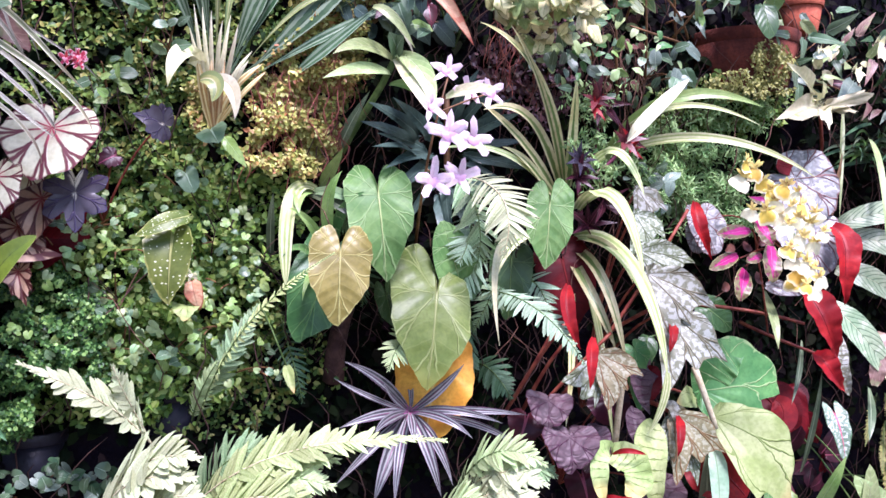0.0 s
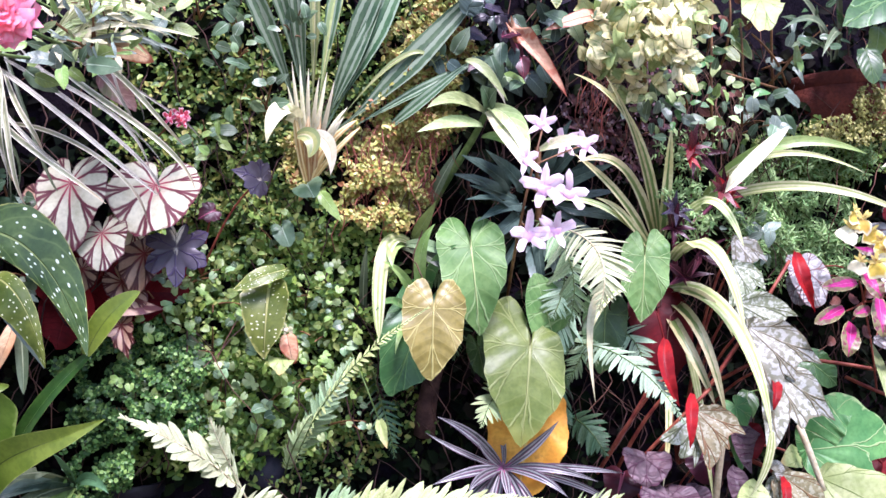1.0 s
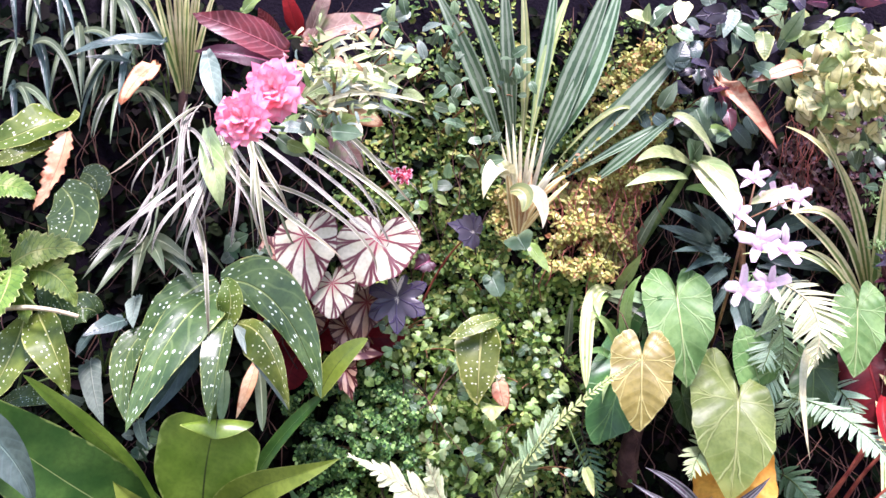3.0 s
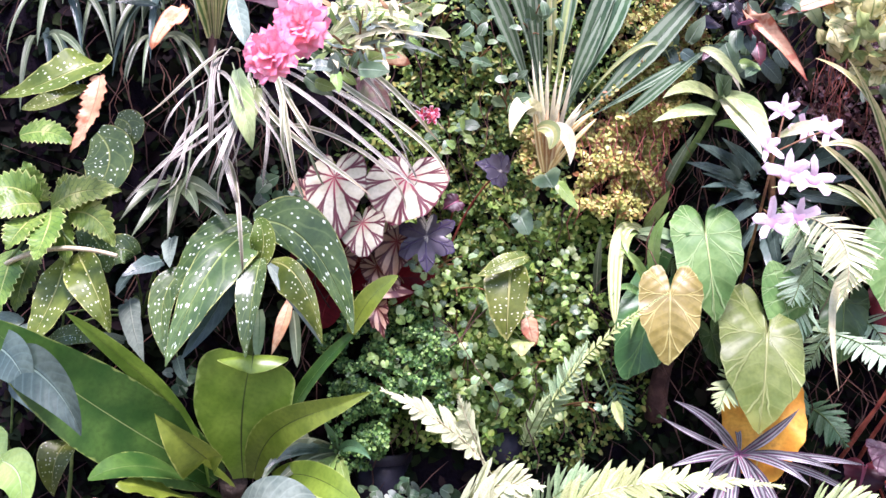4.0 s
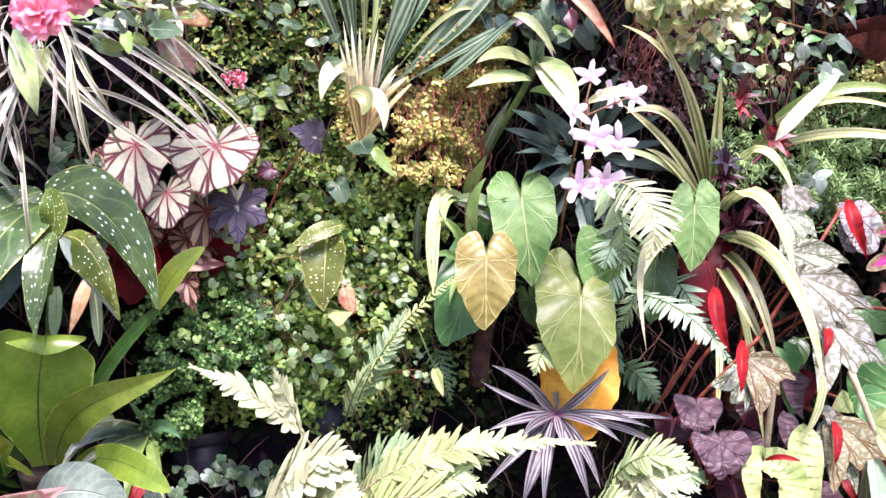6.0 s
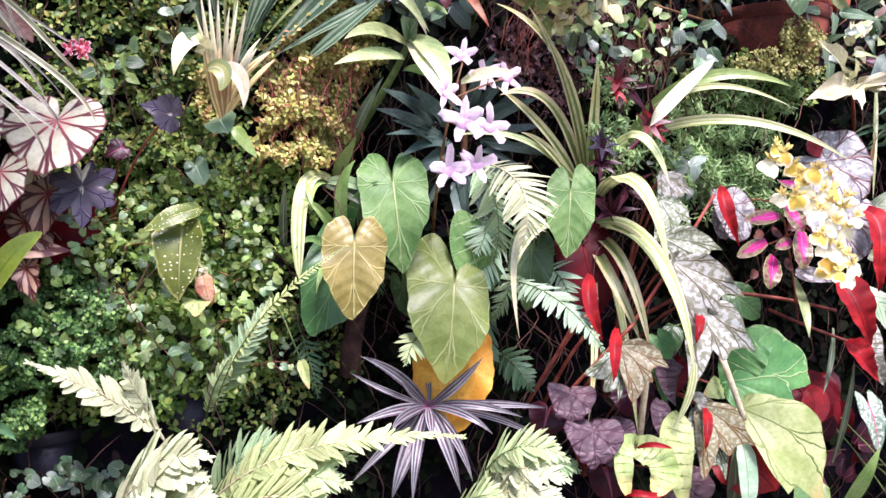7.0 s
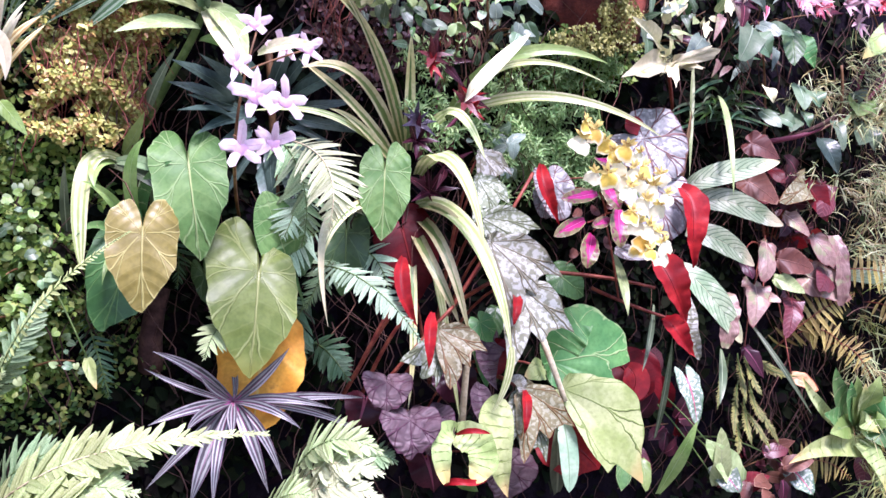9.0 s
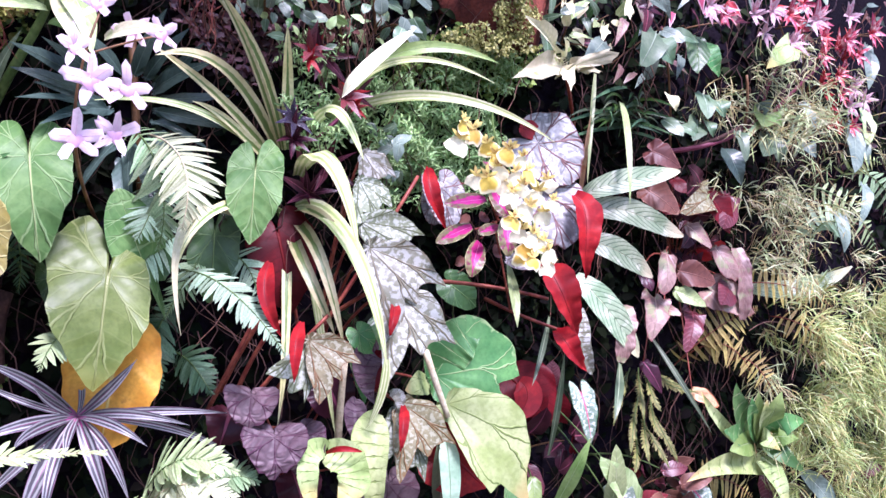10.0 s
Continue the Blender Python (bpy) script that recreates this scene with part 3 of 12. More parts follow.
OUTLINES = {
    "heart": [(0, 1), (7, .93), (20, .84), (40, .71), (68, .59), (98, .56), (126, .57), (146, .55), (158, .5), (167, .34), (175, .14), (180, .06)],
    "cordate": [(0, 1), (5, .97), (13, .93), (26, .86), (45, .77), (70, .66), (98, .6), (126, .58), (146, .55), (158, .5), (167, .34), (175, .14), (180, .06)],
    "arrow": [(0, 1), (9, .86), (20, .66), (42, .46), (75, .36), (105, .36), (135, .44), (155, .5), (168, .36), (180, .08)],
    "round": [(0, 1), (14, .93), (40, .86), (80, .8), (120, .74), (150, .66), (168, .5), (180, .12)],
    "ovate": [(0, 1), (8, .9), (18, .76), (32, .58), (55, .38), (85, .22), (130, .1), (180, .05)],
    "lance": [(0, 1), (4, .86), (9, .66), (18, .42), (40, .19), (90, .07), (180, .03)],
    "wing": [(0, 1), (7, .88), (16, .72), (32, .54), (60, .4), (95, .34), (135, .32), (160, .28), (180, .08)],
    "maple": [(0, 1), (6, .86), (12, .8), (18, .84), (23, .74), (31, .7), (39, .84), (44, 1), (50, .78), (60, .6), (72, .63), (82, .7), (90, .86), (97, .62), (112, .48), (126, .55), (136, .64), (146, .46), (165, .3), (180, .1)],
    "jagged": [(0, 1), (8, .8), (14, .78), (22, .66), (34, .74), (46, .58), (62, .64), (76, .52), (96, .58), (112, .46), (132, .5), (152, .4), (168, .3), (180, .08)],
    "begonia": [(0, 1), (6, .88), (12, .74), (20, .72), (30, .8), (38, .94), (44, 1), (49, .86), (58, .68), (72, .62), (86, .7), (94, .76), (102, .6), (125, .46), (150, .38), (168, .28), (180, .08)],
    "fringed": [(-180, .06), (-106, .13), (-67, .3), (-50, .49), (-37, .65), (-23, .76), (-12, .8), (-5, .86), (0, 1), (3, .86), (7, .72), (11, .76), (14, .84), (17, .7), (20, .62), (24, .46), (30, .3), (40, .16), (180, .06)],
    "five_lobed": [(-180, .06), (-140, .14), (-99, .36), (-93, .58), (-74, .77), (-56, .87), (-37, .98), (-26, .95), (-19, 1.03), (-13, .74), (-6, .78), (0, 1), (4, .8), (9, .45), (18, .52), (29, .76), (36, .5), (52, .37), (69, .28), (100, .12), (180, .06)],
    "torn": [(-180, .08), (-120, .1), (-49, .2), (-38, .41), (-24, .61), (-6, .83), (0, 1), (4, .8), (16, .82), (26, .95), (31, .78), (42, .98), (54, 1.2), (58, .76), (69, .34), (100, .1), (180, .08)],
    "star": [(0, 1), (14, .8), (26, .5), (36, .78), (56, .92), (74, .74), (86, .46), (98, .74), (116, .86), (132, .68), (144, .42), (156, .66), (168, .7), (180, .4)],
    "toothed": [(0, 1), (5, .82), (8, .86), (14, .64), (18, .7), (26, .5), (32, .56), (44, .4), (54, .44), (70, .3), (100, .2), (140, .1), (180, .05)],
    "ruffled": [(0, .96), (12, 1), (28, .97), (45, .76), (65, .4), (110, .12), (180, .05)],
    "petal": [(0, 1), (12, .96), (24, .8), (40, .52), (70, .24), (110, .1), (180, .04)],
}


def reach(shape, a):
    keys = OUTLINES[shape]
    a = math.degrees(a)
    a = max(-179.99, min(179.99, a)) if keys[0][0] < 0 else min(179.99, abs(a))
    for (a0, r0), (a1, r1) in zip(keys, keys[1:]):
        if a0 <= a <= a1:
            f = (a - a0) / (a1 - a0)
            return r0 + (r1 - r0) * f
    return keys[-1][1]


def blade_mesh(shape, wide=1.0, fold=0.12, bend=0.6, wave=0.02, waves=5, lean=0.0, seed=0, rings=(0.03, 0.25, 0.5, 0.72, 0.88, 1.0), sides=0, ruffle=0.0, lobe=0.0, quilt=None):
    """Points of a leaf one unit from stalk to tip, which lies along +y with its face to +z."""
    sides = sides or (76 if shape in ("maple", "jagged", "star", "toothed", "begonia", "fringed", "five_lobed", "torn") else 44)
    rnd = random.Random(seed)
    shift, shift2 = rnd.uniform(0, 6.28), rnd.uniform(0, 6.28)
    flat, ring = [(0.0, 0.0)], [(0.0, 0.0)]
    for f in rings:
        for k in range(sides):
            a = -math.pi + 2 * math.pi * k / sides
            r = reach(shape, a) * f * (1 + 0.025 * math.sin(7 * a + shift) + 0.014 * math.sin(19 * a + shift2) + ruffle * math.sin(17 * a + shift2) * f)
            if lobe and abs(a) > 1.3:
                r *= 1 + lobe * min(1.0, (abs(a) - 1.3) / 1.2) * (1 if a > 0 else -1)
            x = r * math.sin(a) * wide
            x *= 1 + (lean if x > 0 else -lean) * max(0.0, 1.0 - 0.6 * abs(r * math.cos(a)))
            flat.append((x, r * math.cos(a)))
            ring.append((f, a / (2 * math.pi) + 0.5))
    broad = max(abs(x) for x, _ in flat) or 1.0
    verts = []
    for (x, y), (f, a) in zip(flat, ring):
        ang = a * 2 * math.pi
        z = fold * abs(x) + wave * f * f * math.sin(waves * ang + shift) + 0.4 * wave * f ** 3 * math.sin((waves * 2 + 1) * ang + shift2)
        z += 0.011 * f * (math.sin(9 * x + 4 * y + shift) + math.sin(7 * y - 6 * x + shift2) + 0.6 * math.sin(15 * x + 12 * y + shift2))
        if quilt:
            count, slant, deep = quilt
            phase = y * count - (abs(x) / broad) ** 1.4 * slant * 2.0
            z += deep * math.cos(2 * math.pi * phase) * min(1.0, 3 * abs(x) / broad) * (1 - 0.7 * f ** 6)
        if abs(bend) > 1e-4:
            yy = math.sin(bend * y) / bend - z * math.sin(bend * y)
            zz = -(1 - math.cos(bend * y)) / bend + z * math.cos(bend * y)
        else:
            yy, zz = y, z
        verts.append(Vector((x, yy, zz)))
    if abs(bend) > 1e-4:
        end = Vector((0, math.sin(bend) / bend, -(1 - math.cos(bend)) / bend))
        turn = Matrix.Rotation(-math.atan2(end.z, end.y), 3, "X")
        verts = [turn @ p / end.length for p in verts]
    faces = [(0, 1 + k, 1 + (k + 1) % sides) for k in range(sides)]
    for i in range(len(rings) - 1):
        for k in range(sides):
            m = (k + 1) % sides
            b, c = 1 + i * sides, 1 + (i + 1) * sides
            faces.append((b + k, c + k, c + m, b + m))
    return verts, faces, [(x / broad, y) for x, y in flat], ring


def frame_on(a, b, face, roll=0.0):
    """Axes at a: y towards b, z as near to face as can be."""
    y = (Vector(b) - Vector(a))
    length = y.length
    y = y / length
    z = Vector(face) - y * Vector(face).dot(y)
    if z.length < 0.05:
        z = y.orthogonal()
    z.normalize()
    if roll:
        z = Matrix.Rotation(radians(roll), 3, y) @ z
    x = y.cross(z)
    return Matrix(((x.x, y.x, z.x, a[0]), (x.y, y.y, z.y, a[1]), (x.z, y.z, z.z, a[2]), (0, 0, 0, 1))), length


COUNT = [0]


def leaf(root, a, b, shape, wide, material, fold=0.12, bend=0.6, wave=0.025, waves=5, lean=0.0, roll=0.0, face=FACE, stalk=STALK, stalk_from=None,
         thick=0.0022, name="leaf", label="", ruffle=0.0, sides=0, lobe=0.0, quilt=None):
    """A leaf from its stalk's end at a to its tip at b, and the stalk that bears it, from the plant's foot."""
    COUNT[0] += 1
    verts, faces, blade, ring = blade_mesh(shape, wide, fold, bend, wave, waves, lean, COUNT[0], sides=sides or (72 if quilt else 0), ruffle=ruffle, lobe=lobe, quilt=quilt,
                                            rings=(0.12, 0.24, 0.36, 0.48, 0.6, 0.71, 0.82, 0.92, 1.0) if quilt else (0.03, 0.25, 0.5, 0.72, 0.88, 1.0))
    m, length = frame_on(a, b, face, roll)
    ob = link_mesh(name, [v * length for v in verts], faces, material, root, label, blade, ring, at=m)
    if stalk is not None:
        p0 = Vector(stalk_from) if stalk_from else root.location.copy()
        p1 = Vector(a) - (m.to_3x3() @ Vector((0, 0, 0.002)))
        lift = Vector((0, 0.01, 0.25 * (p1 - p0).length))
        tube("leaf_stalk", root, [p0, p0.lerp(p1, 0.5) + lift, p1], thick, stalk, thick * 0.6, 5, 7)
    return ob


STRAPS = {
    "grass": lambda s: min(1.0, 0.55 + 2.5 * s) * (1 - s ** 3.0) ** 0.9,
    "strap": lambda s: min(1.0, 0.5 + 1.6 * s) * (1 - s ** 6.0) ** 0.7,
    "fan": lambda s: (0.1 + 0.9 * min(1.0, max(0.0, (s - 0.16) / 0.34))) * (1 - s ** 4.0) ** 0.9,
    "spear": lambda s: (0.35 + 0.65 * math.sin(min(1.0, s / 0.45) * math.pi / 2)) * (1 - max(0.0, (s - 0.4) / 0.6) ** 1.8),
}


STRAPS["wing"] = lambda s: (0.3 + 0.7 * math.sin(min(1.0, s / 0.3) * math.pi / 2)) * (1 - max(0.0, (s - 0.3) / 0.7) ** 1.7) + 0.02
STRAPS["oval"] = lambda s: max(0.02, math.sin(math.pi * min(1.0, 0.06 + 0.94 * s))) ** 0.62
STRAPS["tongue"] = lambda s: (0.22 + 0.78 * math.sin(min(1.0, s / 0.62) * math.pi / 2) ** 1.4) * (1 - max(0.0, (s - 0.8) / 0.2) ** 3 * 0.35)
STRAPS["ribbon"] = lambda s: min(1.0, 0.6 + 2.0 * s) * (1 - s ** 5.0) ** 0.8
STRAPS["serrated"] = lambda s: (max(0.02, math.sin(math.pi * min(1.0, 0.05 + 0.95 * s ** 0.7))) ** 0.75) * (0.8 + 0.32 * (s * 11 % 1.0))
STRAPS["ragged"] = lambda s: max(0.03, math.sin(math.pi * (0.1 + 0.88 * s))) ** 0.5 * (1 + 0.1 * math.sin(8 * s + 0.5) + 0.06 * math.sin(19 * s + 1))


def strap(root, points, wide, kind, material, fold=0.25, face=FACE, roll=0.0, twist=0.0, wave=0.0, name="leaf", label="", steps=22, left=1.0, right=1.0, cup=0.0, fine=False):
    """A long leaf along a curve; wide is its full width in metres, left and right the shares of its two halves."""
    COUNT[0] += 1
    rnd = random.Random(COUNT[0])
    shift = rnd.uniform(0, 6.28)
    start = Vector(points[0])
    face = Vector(face)
    verts, faces, blade, ring = [], [], [], []
    across = (-1.0, -0.75, -0.5, -0.25, 0.0, 0.25, 0.5, 0.75, 1.0) if fine else (-1.0, -0.5, 0.0, 0.5, 1.0)
    steps = (66 if kind == "serrated" else 40) if fine else steps
    for i in range(steps + 1):
        s = 1 - (1 - i / steps) ** (1.25 if fine else 1.6)
        p = bezier(points, s) - start
        along = (bezier(points, min(1, s + 0.02)) - bezier(points, max(0, s - 0.02))).normalized()
        up = face - along * face.dot(along)
        if i and up.length <= 0.35:
            up = before.cross(along)
        up = up.normalized() if up.length > 0.08 else along.orthogonal().normalized()
        up = Matrix.Rotation(radians(roll + twist * s), 3, along) @ up
        side = along.cross(up)
        if i and side.dot(before) < 0:
            side, up = -side, -up
        before = side
        half = max(0.0004, 0.5 * wide * STRAPS[kind](s))
        for c in across:
            share = left if c > 0 else right
            ripple = wave * abs(c) ** 1.5 * (math.sin(s * 21 + shift + (1.3 if c > 0 else 0)) + 0.5 * math.sin(s * 47 + 2 * shift)) * wide
            verts.append(p + side * (c * half * share) + up * ((fold * abs(c) + cup * c * c) * half * share + ripple))
            blade.append((c, s))
            ring.append((abs(c), s))
    k = len(across)
    for i in range(steps):
        for j in range(k - 1):
            faces.append((i * k + j, i * k + j + 1, (i + 1) * k + j + 1, (i + 1) * k + j))
    return link_mesh(name, verts, faces, material, root, label, blade, ring, at=Matrix.Translation(start))


LEAFLETS = {}


def leaflet_data(material, shape):
    """One fern leaflet, a unit long, shared by all the fronds of that kind."""
    key = (material.name, shape)
    if key not in LEAFLETS:
        rows = 9
        verts, faces, blade, ring = [], [], [], []
        for i in range(rows + 1):
            s = i / rows
            wide, blunt = {"broad": (0.125, 3.4), "chunky": (0.135, 3.4), "plump": (0.2, 4.0)}.get(shape, (0.085, 2.4))
            half = wide * (1 - s ** blunt) ** 0.75 * (1.0 + 0.1 * (i % 2)) * (0.75 + 0.25 * min(1.0, 4 * s)) + 0.004
            lift = -0.14 * s * s
            for c in (-1, 0, 1):
                verts.append((c * half, s, lift + (0.0 if c else -0.028)))
                blade.append((c, s))
                ring.append((abs(c), s))
        for i in range(rows):
            for j in range(2):
                faces.append((i * 3 + j, i * 3 + j + 1, i * 3 + j + 4, i * 3 + j + 3))
        ob = link_mesh("leaflet", verts, faces, material, None, "", blade, ring)
        LEAFLETS[key] = ob.data
        bpy.data.objects.remove(ob)
    return LEAFLETS[key]


def frond(root, points, longest, material, gap=0.0, shape="broad", face=FACE, rise=25.0, taper=0.55, start=0.06, stalk=STALK, label="", droop=0.15, roll=0.0):
    """A fern frond: a midrib along the curve, with pairs of leaflets as its own pieces."""
    COUNT[0] += 1
    gap = gap or longest * {"broad": 0.165, "chunky": 0.165, "plump": 0.25}.get(shape, 0.19)
    rnd = random.Random(COUNT[0])
    data = leaflet_data(material, shape)
    stalk = PALE_STALK if material in (FERN_WHITE, FERN_GLARE) else stalk
    rachis = tube("frond", root, points, 0.0016, stalk, 0.0006, 5, 12, label)
    length = sum((bezier(points, (i + 1) / 20) - bezier(points, i / 20)).length for i in range(20))
    n = max(5, int(length * (1 - start) / gap))
    face = Vector(face)
    for i in range(n):
        s = start + (1 - start) * (1 - (1 - (i + 0.5) / n) ** 1.6)
        p = bezier(points, s)
        along = (bezier(points, min(1, s + 0.02)) - bezier(points, max(0, s - 0.02))).normalized()
        up = (face - along * face.dot(along)).normalized()
        if roll:
            up = Matrix.Rotation(radians(roll), 3, along) @ up
        side = along.cross(up)
        grow = min(1.0, 0.45 + 2.2 * (s - start)) * (1 - max(0.0, (s - taper) / (1.02 - taper)) ** 1.5)
        for sign in (-1, 1):
            a = radians(rise + 28 * s * s + rnd.uniform(-14, 14))
            y = (side * sign * math.cos(a) + along * math.sin(a) - up * (droop + rnd.uniform(-0.15, 0.15))).normalized()
            z = Matrix.Rotation(radians(rnd.uniform(-18, 18)), 3, y) @ (up - y * up.dot(y)).normalized()
            x = y.cross(z)
            size = longest * max(0.17, grow) * rnd.uniform(0.8, 1.12)
            q = p - Vector(points[0])
            ob = new("leaflet", data)
            ob.parent = rachis
            ob.matrix_basis = Matrix(((x.x * size, y.x * size, z.x * size, q.x), (x.y * size, y.y * size, z.y * size, q.y), (x.z * size, y.z * size, z.z * size, q.z), (0, 0, 0, 1)))
    return rachis


# ---- the planted wall ----
def hill(x, z):
    """How far the planted face stands off, y in metres, at x along and z up."""
    y = 1.775 + 0.018 * np.sin(5.1 * x + 1.0) * np.cos(4.3 * z) + 0.014 * np.sin(11.0 * x - 7.0 * z) + 0.008 * np.sin(23.0 * x + 5.0) * np.sin(19.0 * z + 1.0)
    y = y - 0.05 * np.exp(-((x - 0.22) ** 2 / 0.05 + (z - 1.45) ** 2 / 0.06))
    y = y + 0.05 * np.exp(-((x - 0.62) ** 2 / 0.03 + (z - 1.62) ** 2 / 0.03)) - 0.04 * np.exp(-((x - 1.45) ** 2 / 0.06 + (z - 1.75) ** 2 / 0.03))
    return y


def wall_face():
    xs, zs = np.linspace(-1.6, 3.4, 101), np.linspace(0.0, 2.5, 57)
    gx, gz = np.meshgrid(xs, zs)
    gy = hill(gx, gz)
    front = [(float(x), float(y), float(z)) for x, y, z in zip(gx.ravel(), gy.ravel(), gz.ravel())]
    w, h = len(xs), len(zs)
    faces = [(j * w + i, j * w + i + 1, (j + 1) * w + i + 1, (j + 1) * w + i) for j in range(h - 1) for i in range(w - 1)]
    k = len(front)
    verts = front + [(-1.6, 2.05, 0.0), (3.4, 2.05, 0.0), (3.4, 2.05, 2.5), (-1.6, 2.05, 2.5)]
    faces += [(k + 1, k, k + 3, k + 2), tuple(range((h - 1) * w, h * w)) + (k + 2, k + 3), tuple(range(w - 1, -1, -1)) + (k, k + 1)]
    faces += [tuple(j * w for j in range(h)) + (k + 3, k), tuple((h - 1 - j) * w + w - 1 for j in range(h)) + (k + 1, k + 2)]
    return tagged(link_mesh("wall_planted", verts, faces, SOIL), "soil face of a living plant wall, coloured dark for the foliage's shade", "wall", kind="structure")


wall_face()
ground = link_mesh("ground", [(-400, -400, 0), (400, -400, 0), (400, 400, 0), (-400, 400, 0)], [(0, 1, 2, 3)], EARTH)
tagged(ground, "bare trodden earth at the foot of the wall", "ground", kind="structure")


def carpet(name, label, material, patches, number, size, lift=(0.0, 0.05), seed=1, slim=0.62, tilt=0.7, down=0.0, gaps=0.0):
    """Thousands of small leaves over patches (x, z, half width, half height) of the wall's face, as one sheet of stuff."""
    rng = np.random.default_rng(seed)
    area = np.array([p[2] * p[3] for p in patches])
    pick = rng.choice(len(patches), number, p=area / area.sum())
    pts = np.array(patches)[pick]
    r, a = np.sqrt(rng.random(number)), rng.random(number) * 2 * np.pi
    edge = 1 + 0.16 * np.sin(3 * a + pick) + 0.1 * np.sin(7 * a + 2 * pick)
    x, z = pts[:, 0] + pts[:, 2] * r * np.cos(a) * edge, pts[:, 1] + pts[:, 3] * r * np.sin(a) * edge
    if gaps:
        cover = 0.5 + 0.5 * np.sin(61 * x + 4 * np.sin(47 * z)) * np.sin(53 * z + 3 * np.sin(41 * x + 1))
        keep = cover + rng.normal(0, 0.08, number) > gaps
        x, z, number = x[keep], z[keep], int(keep.sum())
    clump = 0.5 + 0.5 * np.sin(37 * x + 3 * np.sin(23 * z)) * np.sin(31 * z + 2 * np.sin(29 * x))
    y = hill(x, z) - lift[0] - (lift[1] - lift[0]) * (0.25 * rng.random(number) + 0.75 * clump * rng.random(number) ** 0.5)
    normal = np.stack([rng.normal(-0.1, tilt, number), np.full(number, -1.0), rng.normal(0.35, tilt, number)], 1)
    normal /= np.linalg.norm(normal, axis=1)[:, None]
    along = np.stack([rng.normal(0, 1, number), rng.normal(0, 0.4, number), rng.normal(-down, 1, number)], 1)
    along -= normal * (along * normal).sum(1)[:, None]
    along /= np.linalg.norm(along, axis=1)[:, None]
    side = np.cross(along, normal)
    length = (size * rng.uniform(0.55, 1.3, number))[:, None]
    base = np.stack([x, y, z], 1)
    shape = [(0, 0, 0), (-0.5, 0.35, 0.12), (0, 0.45, 0), (0.5, 0.35, 0.12), (-0.36, 0.75, 0.05), (0, 1.0, -0.1), (0.36, 0.75, 0.05)]
    rows = [base + side * (px * slim) * length + along * py * length + normal * pz * length for px, py, pz in shape]
    verts = np.stack(rows, 1).reshape(-1, 3)
    faces = []
    for i in range(number):
        b = i * 7
        faces += [(b, b + 2, b + 1), (b, b + 3, b + 2), (b + 1, b + 2, b + 5, b + 4), (b + 2, b + 3, b + 6, b + 5)]
    return tagged(link_mesh(name, verts.tolist(), faces, material), label, "foliage", kind="stuff")


def sprinkle(root, centre, spread, number, size, materials, seed, shape="ovate", wide=0.9, depth=0.05, fall=0.3, wave=0.03, bend=0.7, twigs=3):
    """Small leaves scattered about a centre, (half width, half height) wide, with the twigs that bear them."""
    rnd = random.Random(seed)
    c = Vector(centre)
    for i in range(number):
        r, a = math.sqrt(rnd.random()), rnd.uniform(0, 2 * math.pi)
        p = c + Vector((spread[0] * r * math.cos(a), rnd.uniform(-depth, depth) - depth * (1 - r), spread[1] * r * math.sin(a)))
        b = rnd.uniform(0, 2 * math.pi)
        d = Vector((math.cos(b), rnd.uniform(-0.6, 0.1), math.sin(b) - fall)).normalized() * size * rnd.uniform(0.65, 1.3)
        leaf(root, p, p + d, shape, wide * rnd.uniform(0.85, 1.15), materials[rnd.randrange(len(materials))], roll=rnd.uniform(-35, 35), wave=wave, bend=bend, stalk=None, sides=20)
    for i in range(twigs):
        a = rnd.uniform(0, 2 * math.pi)
        p = c + Vector((spread[0] * 0.7 * math.cos(a), 0, spread[1] * 0.7 * math.sin(a)))
        q = c + Vector((rnd.uniform(-0.3, 0.3) * spread[0], 0.07, -0.5 * spread[1]))
        tube("twig", root, [q, q.lerp(p, 0.5) + Vector((0, -0.01, 0.01)), p], 0.002, BROWN_STALK, 0.001, 5, 7)


def lathe(name, root, place, profile, material, sides=28, label=""):
    """A turned shape: rings of (radius, height)."""
    verts, faces = [], []
    for r, h in profile:
        for k in range(sides):
            a = 2 * math.pi * k / sides
            verts.append((r * math.cos(a), r * math.sin(a), h))
    for i in range(len(profile) - 1):
        for k in range(sides):
            m = (k + 1) % sides
            faces.append((i * sides + k, i * sides + m, (i + 1) * sides + m, (i + 1) * sides + k))
    return link_mesh(name, verts, faces, material, root, label, at=Matrix.Translation(Vector(place)))


def flower_pot(place, radius, height, material, label, tilt=0.0, group="", lip=1.0):
    root = plant("flower_pot", place, label, "pot", group)
    root.rotation_euler = (radians(tilt), 0, 0)
    r, h = radius, height
    body = lathe("pot_body", root, place, [(0.004, 0), (r * 0.72, 0), (r * 0.74, 0.004), (r * 0.93, h * 0.8), (r * 0.9, h * 0.8), (r * 0.7, 0.02), (0.004, 0.02)], material)
    rim = lathe("pot_rim", root, place, [(r * 0.9, h * 0.78), (r * 0.99 * lip, h * 0.78), (r * lip, h * 0.79), (r * 1.02 * lip, h * 0.985), (r * 1.01 * lip, h), (r * 0.94 * lip, h), (r * 0.92 * lip, h * 0.98), (r * 0.9, h * 0.78)], material)
    earth = lathe("pot_soil", root, place, [(r * 0.92, h * 0.88), (r * 0.5, h * 0.9), (0.003, h * 0.91)], SOIL)
    return root


